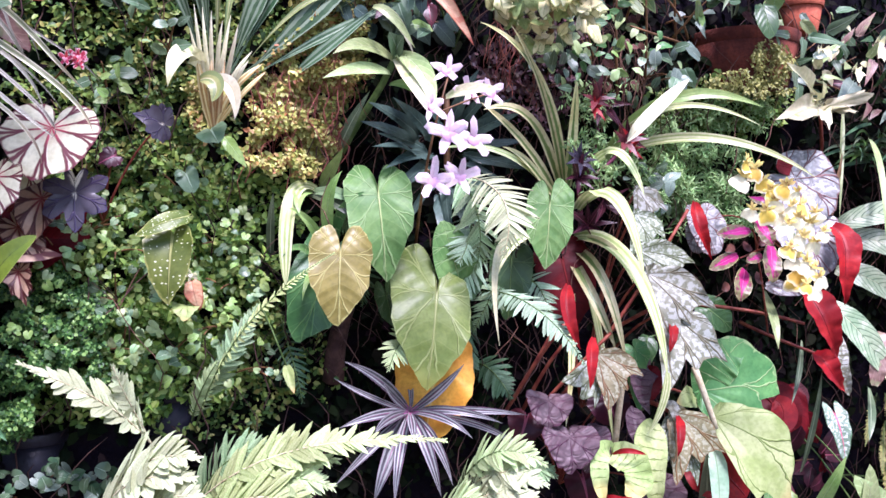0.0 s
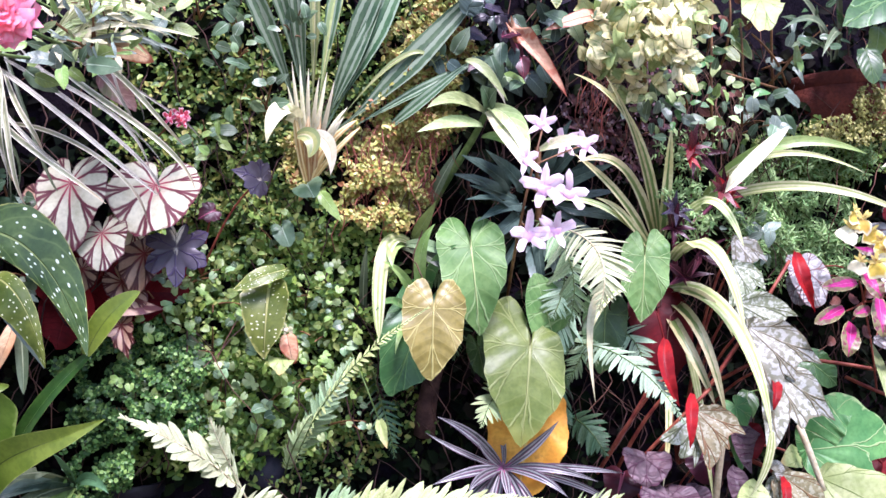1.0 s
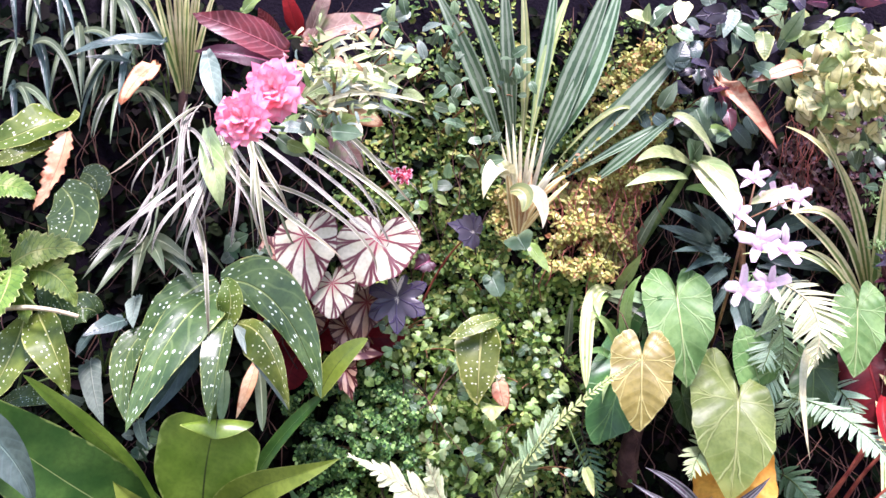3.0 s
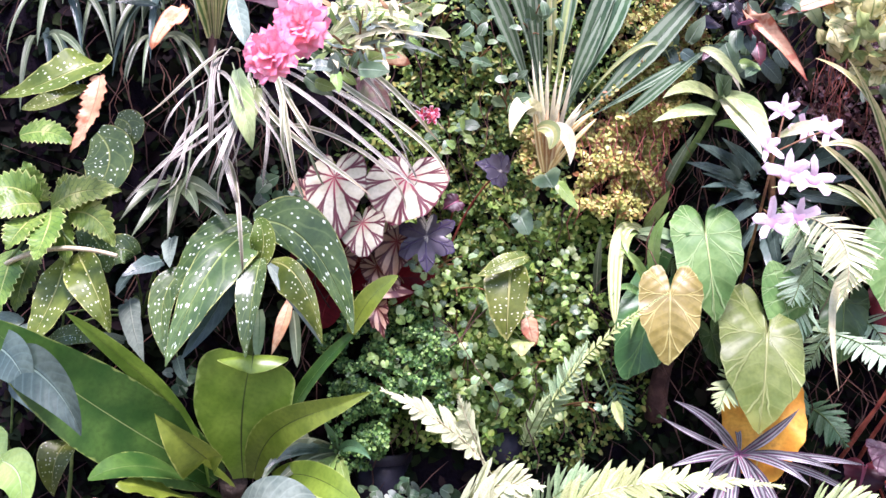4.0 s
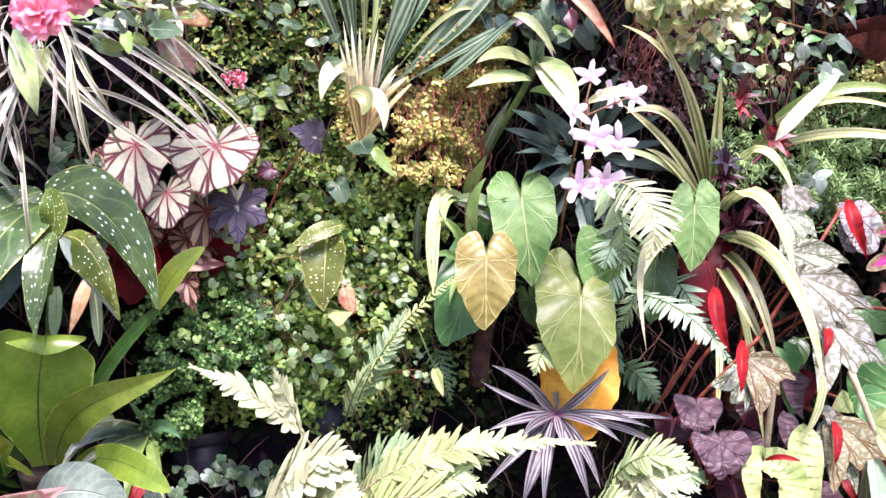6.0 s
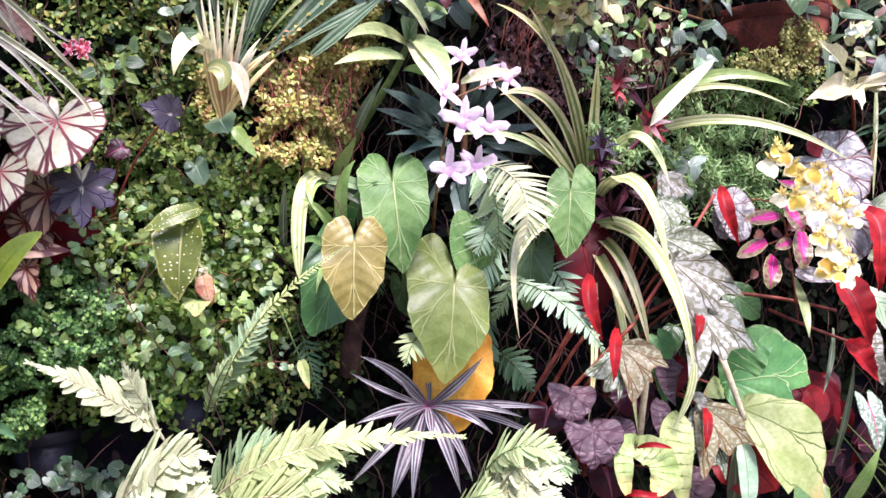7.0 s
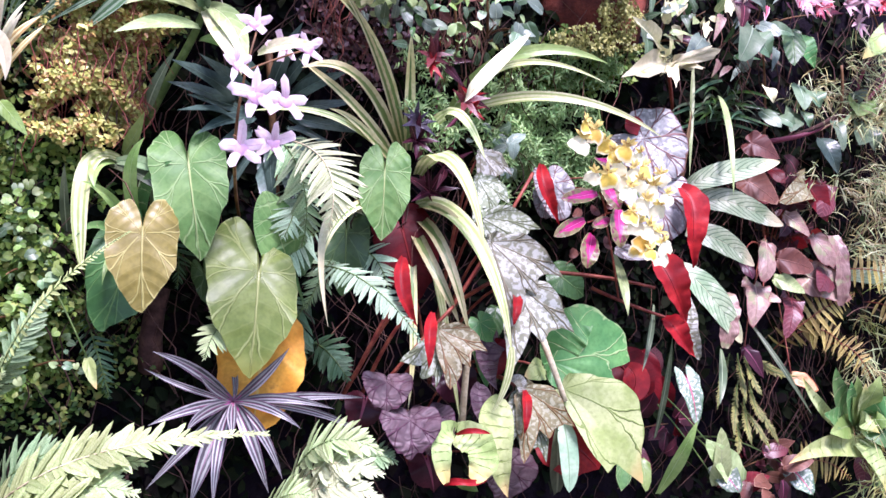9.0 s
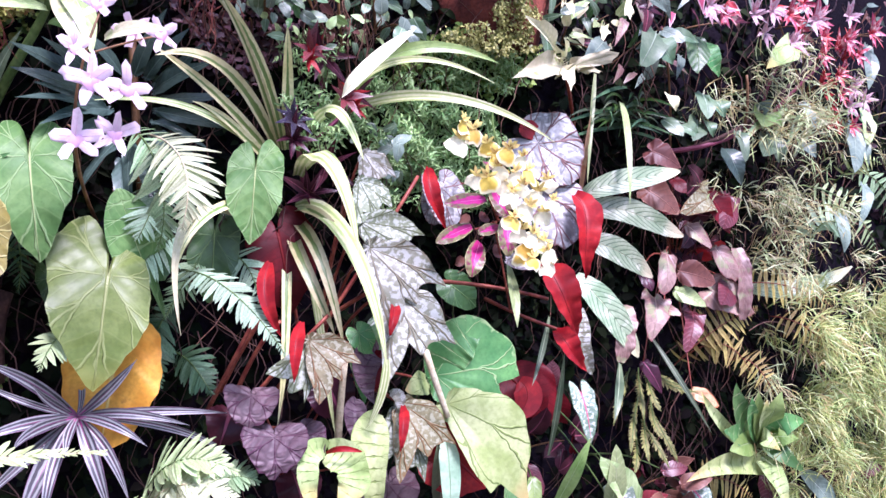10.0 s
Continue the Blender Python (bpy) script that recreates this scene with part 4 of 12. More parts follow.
def threads(name, label, material, patches, number, length, thick, seed, lift=(0.01, 0.07), sway=0.35, fall=1.0):
    """Thin hanging roots and runners over patches (x, z, half width, half height), as one sheet of stuff."""
    rng = np.random.default_rng(seed)
    area = np.array([p[2] * p[3] for p in patches])
    pick = rng.choice(len(patches), number, p=area / area.sum())
    pts = np.array(patches)[pick]
    x, z = pts[:, 0] + pts[:, 2] * rng.uniform(-1, 1, number), pts[:, 1] + pts[:, 3] * rng.uniform(-1, 1, number)
    y = hill(x, z) - rng.uniform(lift[0], lift[1], number)
    verts, faces = [], []
    for i in range(number):
        long, drift, bow = length * rng.uniform(0.5, 1.4), rng.normal(0, sway), rng.normal(0, 0.25)
        r = thick * rng.uniform(0.6, 1.3)
        b = len(verts)
        for k in range(7):
            s = k / 6
            cx = x[i] + long * (drift * s + bow * math.sin(3.1 * s) + 0.05 * math.sin(9 * s + i))
            cy = y[i] - 0.15 * long * math.sin(3.1 * s)
            cz = z[i] - long * fall * s
            verts += [(cx - r, cy, cz), (cx + r, cy, cz), (cx, cy - 1.6 * r, cz)]
        for k in range(6):
            for c in range(3):
                d = (c + 1) % 3
                faces.append((b + 3 * k + c, b + 3 * k + d, b + 3 * k + 3 + d, b + 3 * k + 3 + c))
    return tagged(link_mesh(name, verts, faces, material), label, "roots", kind="stuff")


def needle_cloud(name, label, material, boxes, clusters, number, size, wide, seed):
    """Fine narrow leaves in drooping sprays over boxes (x, z, half width, half height), as one sheet of stuff."""
    rng = np.random.default_rng(seed)
    area = np.array([p[2] * p[3] for p in boxes])
    verts, faces = [], []
    for k in range(clusters):
        cx, cz, hw, hh = boxes[rng.choice(len(boxes), p=area / area.sum())]
        c = np.array([cx + hw * rng.uniform(-1, 1), rng.uniform(1.5, 1.64), cz + hh * rng.uniform(-1, 1)])
        lead = np.array([rng.normal(0.1, 0.7), rng.normal(-0.25, 0.2), rng.normal(-0.45, 0.5)])
        lead /= np.linalg.norm(lead)
        reach_out = rng.uniform(0.05, 0.1)
        for i in range(number):
            f = rng.random()
            p = c + lead * reach_out * f + rng.normal(0, 0.012, 3)
            d = lead * 0.9 + rng.normal(0, 0.55, 3) + np.array([0, -0.1, -0.15])
            d *= size * rng.uniform(0.6, 1.3) / np.linalg.norm(d)
            s = np.cross(d, np.array([rng.normal(-0.2, 0.4), -1.0, rng.normal(0.3, 0.4)]))
            s *= wide * rng.uniform(0.7, 1.2) * 0.5 / np.linalg.norm(s)
            b = len(verts)
            mid = p + d * 0.5 + np.array([0, 0, 0.08 * size])
            verts += [tuple(p - s * 0.4), tuple(p + s * 0.4), tuple(mid + s), tuple(mid - s), tuple(p + d)]
            faces += [(b, b + 1, b + 2, b + 3), (b + 3, b + 2, b + 4)]
    return tagged(link_mesh(name, verts, faces, material), label, "foliage", kind="stuff")


# ---- the middle of the wall: heart-leaved plant and its neighbours ----
heart = plant("heart_leaf_plant", (0.555, 1.73, 1.354), "anthurium with large green, olive and bronze heart leaves")
leaf(heart, (0.403, 1.55, 1.463), (0.396, 1.54, 1.358), "heart", 0.8, HEART_BRONZE, bend=0.4, label="bronze brown heart leaf", stalk_from=(0.489, 1.72, 1.396), quilt=(6, 1.1, 0.005))
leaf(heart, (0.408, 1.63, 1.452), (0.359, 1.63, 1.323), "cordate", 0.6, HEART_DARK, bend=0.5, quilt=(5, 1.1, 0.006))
leaf(heart, (0.481, 1.6, 1.56), (0.487, 1.58, 1.427), "heart", 0.7, HEART_GREEN, bend=0.7, lobe=0.05, label="bright green heart leaf", quilt=(5, 1.1, 0.006))
leaf(heart, (0.573, 1.58, 1.399), (0.545, 1.55, 1.255), "cordate", 0.7, HEART_OLIVE, bend=0.5, roll=-6, lean=0.12, lobe=0.34, label="large olive green heart leaf", quilt=(5, 1.1, 0.006))
strap(heart, [(0.671, 1.66, 1.333), (0.626, 1.6, 1.412), (0.604, 1.59, 1.467), (0.596, 1.61, 1.519)], 0.085, "oval", HEART_GREEN, fold=0.1, fine=True, face=UPWARD)
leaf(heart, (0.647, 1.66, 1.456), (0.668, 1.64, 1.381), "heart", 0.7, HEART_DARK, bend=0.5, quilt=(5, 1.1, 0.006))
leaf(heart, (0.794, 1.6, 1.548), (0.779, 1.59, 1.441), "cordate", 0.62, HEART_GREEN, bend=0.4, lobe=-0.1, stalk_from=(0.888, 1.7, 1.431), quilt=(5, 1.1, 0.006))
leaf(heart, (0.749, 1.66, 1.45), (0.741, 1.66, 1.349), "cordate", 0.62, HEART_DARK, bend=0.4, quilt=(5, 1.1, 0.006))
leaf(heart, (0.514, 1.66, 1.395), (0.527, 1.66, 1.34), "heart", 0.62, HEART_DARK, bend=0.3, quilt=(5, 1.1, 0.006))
leaf(heart, (0.591, 1.63, 1.28), (0.566, 1.62, 1.151), "cordate", 0.8, ORANGE_LEAF, bend=0.3, wave=0.03, label="fading orange heart leaf", quilt=(5, 1.1, 0.006))
tube("flower_stalk", heart, [(0.444, 1.74, 1.249), (0.435, 1.7, 1.322), (0.458, 1.7, 1.378)], 0.02, DARK_ROOT, 0.014, 8, 8, "dark purple young shoot")

rosette = plant("purple_rosette", (0.537, 1.66, 1.181), "purple and silver striped rosette with pink heart")
strap(rosette, [(0.533, 1.6, 1.207), (0.469, 1.54, 1.278), (0.412, 1.56, 1.299)], 0.0164, "spear", PURPLE_STRAP, fold=0.3, fine=True)
strap(rosette, [(0.533, 1.6, 1.207), (0.46, 1.6, 1.235), (0.414, 1.63, 1.265)], 0.0094, "spear", PURPLE_STRAP, fold=0.3, fine=True)
strap(rosette, [(0.533, 1.6, 1.207), (0.562, 1.54, 1.245), (0.594, 1.52, 1.29)], 0.0156, "spear", PURPLE_STRAP, fold=0.3, fine=True)
strap(rosette, [(0.533, 1.6, 1.207), (0.64, 1.58, 1.211), (0.74, 1.58, 1.19)], 0.0133, "spear", PURPLE_STRAP, fold=0.3, fine=True)
strap(rosette, [(0.533, 1.6, 1.207), (0.581, 1.53, 1.228), (0.665, 1.53, 1.191)], 0.014, "spear", PURPLE_STRAP, fold=0.3, fine=True)
strap(rosette, [(0.533, 1.6, 1.207), (0.555, 1.5, 1.223), (0.6, 1.5, 1.177)], 0.014, "spear", PURPLE_STRAP, fold=0.3, fine=True)
strap(rosette, [(0.533, 1.6, 1.207), (0.457, 1.53, 1.226), (0.398, 1.54, 1.202)], 0.0156, "spear", PURPLE_STRAP, fold=0.3, fine=True)
strap(rosette, [(0.533, 1.6, 1.207), (0.456, 1.5, 1.223), (0.44, 1.5, 1.196)], 0.0156, "spear", PURPLE_STRAP, fold=0.3, fine=True)
strap(rosette, [(0.533, 1.6, 1.207), (0.465, 1.56, 1.174), (0.395, 1.56, 1.11)], 0.0156, "spear", PURPLE_STRAP, fold=0.3, fine=True)
strap(rosette, [(0.533, 1.6, 1.207), (0.47, 1.52, 1.165), (0.445, 1.52, 1.09)], 0.0265, "spear", PURPLE_STRAP, fold=0.3, fine=True)
strap(rosette, [(0.533, 1.6, 1.207), (0.476, 1.5, 1.177), (0.471, 1.5, 1.088)], 0.0171, "spear", PURPLE_STRAP, fold=0.3, fine=True)
strap(rosette, [(0.533, 1.6, 1.207), (0.537, 1.53, 1.173), (0.559, 1.53, 1.083)], 0.0202, "spear", PURPLE_STRAP, fold=0.3, fine=True)
strap(rosette, [(0.533, 1.6, 1.207), (0.569, 1.56, 1.172), (0.587, 1.55, 1.094)], 0.0156, "spear", PURPLE_STRAP, fold=0.3, fine=True)
strap(rosette, [(0.533, 1.6, 1.207), (0.5, 1.5, 1.207), (0.496, 1.48, 1.183)], 0.014, "spear", PURPLE_STRAP, fold=0.3, fine=True)
strap(rosette, [(0.533, 1.6, 1.207), (0.485, 1.55, 1.241), (0.472, 1.55, 1.263)], 0.0125, "spear", PURPLE_STRAP, fold=0.3, fine=True)
strap(rosette, [(0.533, 1.6, 1.207), (0.678, 1.6, 1.186), (0.754, 1.6, 1.118)], 0.0117, "spear", PURPLE_STRAP, fold=0.3, fine=True)
strap(rosette, [(0.533, 1.6, 1.207), (0.557, 1.64, 1.24), (0.538, 1.66, 1.291)], 0.0094, "spear", PURPLE_STRAP, fold=0.3, fine=True)
side_straps = plant("strap_leaf_plant", (0.41, 1.72, 1.561), "pale green strap-leaved plant with a hanging blade")
strap(side_straps, [(0.4, 1.68, 1.572), (0.335, 1.62, 1.598), (0.328, 1.6, 1.508), (0.33, 1.6, 1.417)], 0.024, "strap", CREAM_STRAP, label="bleached hanging blade")
strap(side_straps, [(0.405, 1.68, 1.577), (0.413, 1.64, 1.593), (0.423, 1.6, 1.633)], 0.022, "spear", FRESH)
strap(side_straps, [(0.39, 1.68, 1.567), (0.421, 1.62, 1.573), (0.462, 1.6, 1.535)], 0.02, "spear", FERN_GREEN)
strap(side_straps, [(0.386, 1.68, 1.563), (0.421, 1.62, 1.555), (0.453, 1.6, 1.509)], 0.018, "spear", GREEN_STRAP)
strap(side_straps, [(0.395, 1.68, 1.567), (0.348, 1.62, 1.571), (0.352, 1.6, 1.526)], 0.022, "spear", FRESH)
strap(side_straps, [(0.371, 1.7, 1.568), (0.357, 1.66, 1.602), (0.354, 1.63, 1.63)], 0.018, "spear", FRESH)
strap(side_straps, [(0.328, 1.7, 1.447), (0.317, 1.66, 1.51), (0.32, 1.64, 1.563)], 0.014, "spear", GREEN_STRAP)
strap(side_straps, [(0.419, 1.7, 1.493), (0.413, 1.66, 1.52), (0.427, 1.64, 1.529)], 0.02, "spear", FRESH)

cane = plant("cane_orchid", (0.456, 1.74, 1.637), "cane orchid with an olive stem and pale leaves at its top")
tube("cane", cane, [(0.451, 1.73, 1.63), (0.478, 1.68, 1.703), (0.504, 1.66, 1.73), (0.522, 1.63, 1.792)], 0.0075, STALK, 0.0055, 8, 12, "olive green cane")
strap(cane, [(0.423, 1.68, 1.445), (0.39, 1.63, 1.501), (0.366, 1.61, 1.528), (0.335, 1.6, 1.536)], 0.016, "spear", FRESH, fold=0.3, fine=True)
strap(cane, [(0.433, 1.68, 1.459), (0.409, 1.63, 1.52), (0.433, 1.61, 1.555), (0.459, 1.6, 1.564)], 0.018, "spear", LOBED, fold=0.3, fine=True)
strap(cane, [(0.428, 1.68, 1.449), (0.395, 1.63, 1.529), (0.4, 1.61, 1.574), (0.421, 1.6, 1.596)], 0.02, "spear", FRESH, fold=0.3, fine=True)
strap(cane, [(0.423, 1.68, 1.435), (0.37, 1.63, 1.483), (0.346, 1.61, 1.483), (0.325, 1.6, 1.461)], 0.013, "spear", LOBED, fold=0.3, fine=True)
strap(cane, [(0.417, 1.68, 1.416), (0.379, 1.63, 1.446), (0.364, 1.61, 1.429), (0.356, 1.6, 1.393)], 0.012, "spear", FRESH, fold=0.3, fine=True)
strap(cane, [(0.444, 1.7, 1.637), (0.443, 1.66, 1.67), (0.481, 1.64, 1.734)], 0.018, "spear", GREEN_STRAP)
strap(cane, [(0.517, 1.63, 1.786), (0.445, 1.57, 1.809), (0.393, 1.55, 1.769)], 0.026, "spear", PALE_LEAF)
strap(cane, [(0.512, 1.63, 1.763), (0.445, 1.57, 1.764), (0.377, 1.55, 1.731)], 0.024, "spear", PALE_LEAF)
strap(cane, [(0.521, 1.62, 1.794), (0.551, 1.55, 1.768), (0.546, 1.52, 1.683)], 0.036, "spear", PALE_LEAF, label="sunlit pale leaf")
strap(cane, [(0.518, 1.62, 1.785), (0.522, 1.55, 1.748), (0.54, 1.52, 1.678)], 0.028, "spear", CREAM_LEAF)
strap(cane, [(0.515, 1.64, 1.746), (0.523, 1.58, 1.745), (0.544, 1.56, 1.711)], 0.018, "spear", FRESH)
leaf(cane, (0.518, 1.61, 1.795), (0.495, 1.58, 1.817), "ovate", 1.1, SMALL_TEAL, stalk=None)
leaf(cane, (0.515, 1.61, 1.794), (0.516, 1.57, 1.813), "ovate", 1.0, SMALL_TEAL, stalk=None)
strap(cane, [(0.325, 1.68, 1.727), (0.38, 1.6, 1.774), (0.474, 1.58, 1.855)], 0.022, "fan", FAN_BLADE)
strap(cane, [(0.467, 1.58, 1.856), (0.485, 1.55, 1.852), (0.53, 1.56, 1.791)], 0.017, "spear", PALE_LEAF)

orchid = plant("pink_orchid", (0.589, 1.72, 1.474), "pink orchid spray on a thin arching stalk", "flower")
tube("flower_spike", orchid, [(0.589, 1.72, 1.474), (0.485, 1.42, 1.56), (0.503, 1.42, 1.642), (0.547, 1.46, 1.735)], 0.003, BROWN_STALK, 0.0014, 5, 12)


def five_petals(root, place, size, petal, lip, seed, lean=0.0, name="blossom", broad=0.7, lip_size=0.2):
    """A blossom of five spread petals and a small lip; each petal a piece of it."""
    rnd = random.Random(seed)
    face = (FACE + Vector((rnd.uniform(-0.4, 0.4), 0, rnd.uniform(-0.35, 0.35)))).normalized()
    m, _ = frame_on(Vector(place), Vector(place) + Vector((rnd.uniform(-0.3, 0.3) + lean, 0, 1)), face)
    verts, faces, blade, ring = blade_mesh("round", 0.9, 0.3, 0.9, 0.08, 3, seed=seed, sides=16)
    heart_ob = link_mesh(name, [v * size * lip_size for v in verts], faces, lip, root, "", blade, ring, at=m @ pose(0, 0, 0.004, 0, 0, 180))
    for i in range(5):
        a = 72 * i + rnd.uniform(-14, 14)
        verts, faces, blade, ring = blade_mesh("petal", broad if i in (1, 4) else broad * 0.75, -0.1, rnd.uniform(0.2, 0.9), 0.04, 4, seed=seed * 7 + i, sides=18)
        ob = link_mesh("petal", [v * size * rnd.uniform(0.42, 0.58) for v in verts], faces, petal, None, "", blade, ring)
        ob.parent = heart_ob
        ob.matrix_basis = pose(0, 0, -0.003, 0, 0, 180) @ pose(0, 0, 0, 0, 0, a) @ pose(0, 0, 0, rnd.uniform(5, 25))
    return heart_ob


five_petals(orchid, (0.544, 1.46, 1.737), 0.051, ORCHID, ORCHID_LIP, 1)
five_petals(orchid, (0.508, 1.44, 1.679), 0.055, ORCHID, ORCHID_LIP, 2)
five_petals(orchid, (0.521, 1.4, 1.635), 0.072, ORCHID, ORCHID_LIP, 4)
five_petals(orchid, (0.563, 1.41, 1.63), 0.064, ORCHID, ORCHID_LIP, 5)
five_petals(orchid, (0.506, 1.43, 1.571), 0.072, ORCHID, ORCHID_LIP, 6)
five_petals(orchid, (0.555, 1.44, 1.578), 0.060, ORCHID, ORCHID_LIP, 7)
five_petals(orchid, (0.588, 1.48, 1.714), 0.051, ORCHID, ORCHID_LIP, 8)
five_petals(orchid, (0.624, 1.48, 1.712), 0.051, ORCHID, ORCHID_LIP, 9)
tube("flower_stalk", orchid, [(0.505, 1.42, 1.638), (0.529, 1.41, 1.617), (0.568, 1.42, 1.632)], 0.0014, BROWN_STALK)
tube("flower_stalk", orchid, [(0.498, 1.43, 1.586), (0.528, 1.43, 1.562), (0.557, 1.445, 1.577)], 0.0014, BROWN_STALK)
tube("flower_stalk", orchid, [(0.52, 1.44, 1.67), (0.569, 1.46, 1.693), (0.626, 1.485, 1.713)], 0.0014, BROWN_STALK)
strap(orchid, [(0.558, 1.5, 1.705), (0.574, 1.45, 1.717), (0.624, 1.44, 1.711)], 0.02, "spear", CREAM_LEAF)

teal = plant("dark_lance_plant", (0.658, 1.74, 1.629), "dark teal plant with glossy lance leaves")
leaf(teal, (0.58, 1.68, 1.665), (0.457, 1.58, 1.705), "lance", 0.65, TEAL_LANCE, bend=0.7, roll=-7, stalk=None)
leaf(teal, (0.593, 1.68, 1.646), (0.489, 1.65, 1.666), "lance", 0.64, TEAL_LANCE, bend=0.7, roll=7, stalk=None)
leaf(teal, (0.583, 1.68, 1.627), (0.458, 1.57, 1.632), "lance", 0.53, TEAL_LANCE, bend=0.7, roll=23, stalk=None)
leaf(teal, (0.598, 1.68, 1.62), (0.504, 1.61, 1.565), "lance", 0.65, TEAL_LANCE, bend=0.7, roll=-18, stalk=None)
leaf(teal, (0.616, 1.68, 1.594), (0.551, 1.66, 1.512), "lance", 0.63, TEAL_LANCE, bend=0.7, roll=23, stalk=None)
leaf(teal, (0.633, 1.68, 1.588), (0.613, 1.61, 1.492), "lance", 0.62, TEAL_LANCE, bend=0.7, roll=25, stalk=None)
leaf(teal, (0.657, 1.68, 1.595), (0.672, 1.58, 1.51), "lance", 0.67, TEAL_LANCE, bend=0.7, roll=25, stalk=None)
leaf(teal, (0.663, 1.68, 1.622), (0.739, 1.65, 1.583), "lance", 0.62, TEAL_LANCE, bend=0.7, roll=-30, stalk=None)
leaf(teal, (0.669, 1.68, 1.639), (0.774, 1.63, 1.612), "lance", 0.54, TEAL_LANCE, bend=0.7, roll=18, stalk=None)
leaf(teal, (0.674, 1.68, 1.655), (0.779, 1.66, 1.666), "lance", 0.53, TEAL_LANCE, bend=0.7, roll=19, stalk=None)
leaf(teal, (0.669, 1.68, 1.669), (0.721, 1.56, 1.699), "lance", 0.73, TEAL_LANCE, bend=0.7, roll=0, stalk=None)
leaf(teal, (0.657, 1.68, 1.688), (0.704, 1.62, 1.755), "lance", 0.74, TEAL_LANCE, bend=0.7, roll=-6, stalk=None)
leaf(teal, (0.64, 1.68, 1.692), (0.676, 1.63, 1.784), "lance", 0.74, TEAL_LANCE, bend=0.7, roll=-5, stalk=None)
leaf(teal, (0.622, 1.68, 1.686), (0.542, 1.63, 1.746), "lance", 0.66, TEAL_LANCE, bend=0.7, roll=29, stalk=None)
leaf(teal, (0.603, 1.68, 1.668), (0.5, 1.57, 1.71), "lance", 0.61, TEAL_LANCE, bend=0.7, roll=-28, stalk=None)
leaf(teal, (0.665, 1.68, 1.605), (0.715, 1.57, 1.543), "lance", 0.58, TEAL_LANCE, bend=0.7, roll=13, stalk=None)
leaf(teal, (0.639, 1.68, 1.578), (0.65, 1.6, 1.473), "lance", 0.67, TEAL_LANCE, bend=0.7, roll=-11, stalk=None)
leaf(teal, (0.621, 1.68, 1.566), (0.599, 1.6, 1.464), "lance", 0.72, TEAL_LANCE, bend=0.7, roll=6, stalk=None)
leaf(teal, (0.601, 1.68, 1.637), (0.491, 1.6, 1.601), "lance", 0.66, TEAL_LANCE, bend=0.7, roll=7, stalk=None)
leaf(teal, (0.675, 1.68, 1.677), (0.71, 1.58, 1.725), "lance", 0.61, TEAL_LANCE, bend=0.7, roll=28, stalk=None)
leaf(teal, (0.58, 1.68, 1.652), (0.469, 1.65, 1.684), "lance", 0.73, TEAL_LANCE, bend=0.7, roll=8, stalk=None)
leaf(teal, (0.681, 1.68, 1.628), (0.757, 1.63, 1.631), "lance", 0.57, TEAL_LANCE, bend=0.7, roll=25, stalk=None)
tube("stem", teal, [(0.666, 1.76, 1.495), (0.644, 1.7, 1.614), (0.642, 1.7, 1.745)], 0.006, BROWN_STALK)

fern = plant("boston_fern", (0.708, 1.74, 1.39), "boston fern with long arching green and glare-whitened fronds", "fern")
frond(fern, [(0.657, 1.68, 1.603), (0.647, 1.5, 1.581), (0.664, 1.46, 1.541), (0.645, 1.48, 1.462)], 0.056, FERN_GLARE, shape="slim", gap=0.0095, rise=20, label="arching frond with sun glare in its colour")
frond(fern, [(0.685, 1.7, 1.552), (0.652, 1.6, 1.52), (0.633, 1.58, 1.484), (0.614, 1.58, 1.449)], 0.05, FERN_MINT, shape="slim", gap=0.0095, rise=20)
frond(fern, [(0.727, 1.7, 1.455), (0.66, 1.62, 1.456), (0.622, 1.6, 1.421), (0.603, 1.6, 1.368)], 0.045, FERN_MINT, shape="slim", gap=0.009, rise=25)
frond(fern, [(0.77, 1.7, 1.414), (0.773, 1.64, 1.435), (0.795, 1.62, 1.406), (0.805, 1.62, 1.349)], 0.04, FERN_MINT, shape="slim", gap=0.009, rise=25)
frond(fern, [(0.791, 1.72, 1.463), (0.729, 1.66, 1.426), (0.699, 1.64, 1.39), (0.667, 1.64, 1.334)], 0.04, FERN_GREEN, shape="slim", gap=0.009, rise=25)
frond(fern, [(0.424, 1.72, 1.551), (0.432, 1.66, 1.535), (0.449, 1.64, 1.521), (0.467, 1.64, 1.486)], 0.03, FERN_GREEN, shape="slim", gap=0.008, rise=25)
frond(fern, [(0.348, 1.72, 1.361), (0.344, 1.66, 1.322), (0.357, 1.64, 1.281), (0.365, 1.64, 1.228)], 0.03, FERN_DARK, shape="slim", gap=0.008, rise=25)
frond(fern, [(0.461, 1.72, 1.487), (0.478, 1.68, 1.459), (0.481, 1.66, 1.423), (0.471, 1.66, 1.378)], 0.03, FERN_DARK, shape="slim", gap=0.008, rise=25)
frond(fern, [(0.704, 1.72, 1.391), (0.688, 1.55, 1.417), (0.733, 1.48, 1.373), (0.777, 1.46, 1.288)], 0.034, FERN_MINT, gap=0.0085, rise=15, face=UPWARD)
frond(fern, [(0.63, 1.7, 1.614), (0.632, 1.58, 1.603), (0.663, 1.56, 1.51), (0.641, 1.58, 1.435)], 0.05, FERN_GREEN, shape="slim")
frond(fern, [(0.556, 1.62, 1.333), (0.503, 1.57, 1.339), (0.48, 1.55, 1.284)], 0.032, FERN_PALE, gap=0.0075)
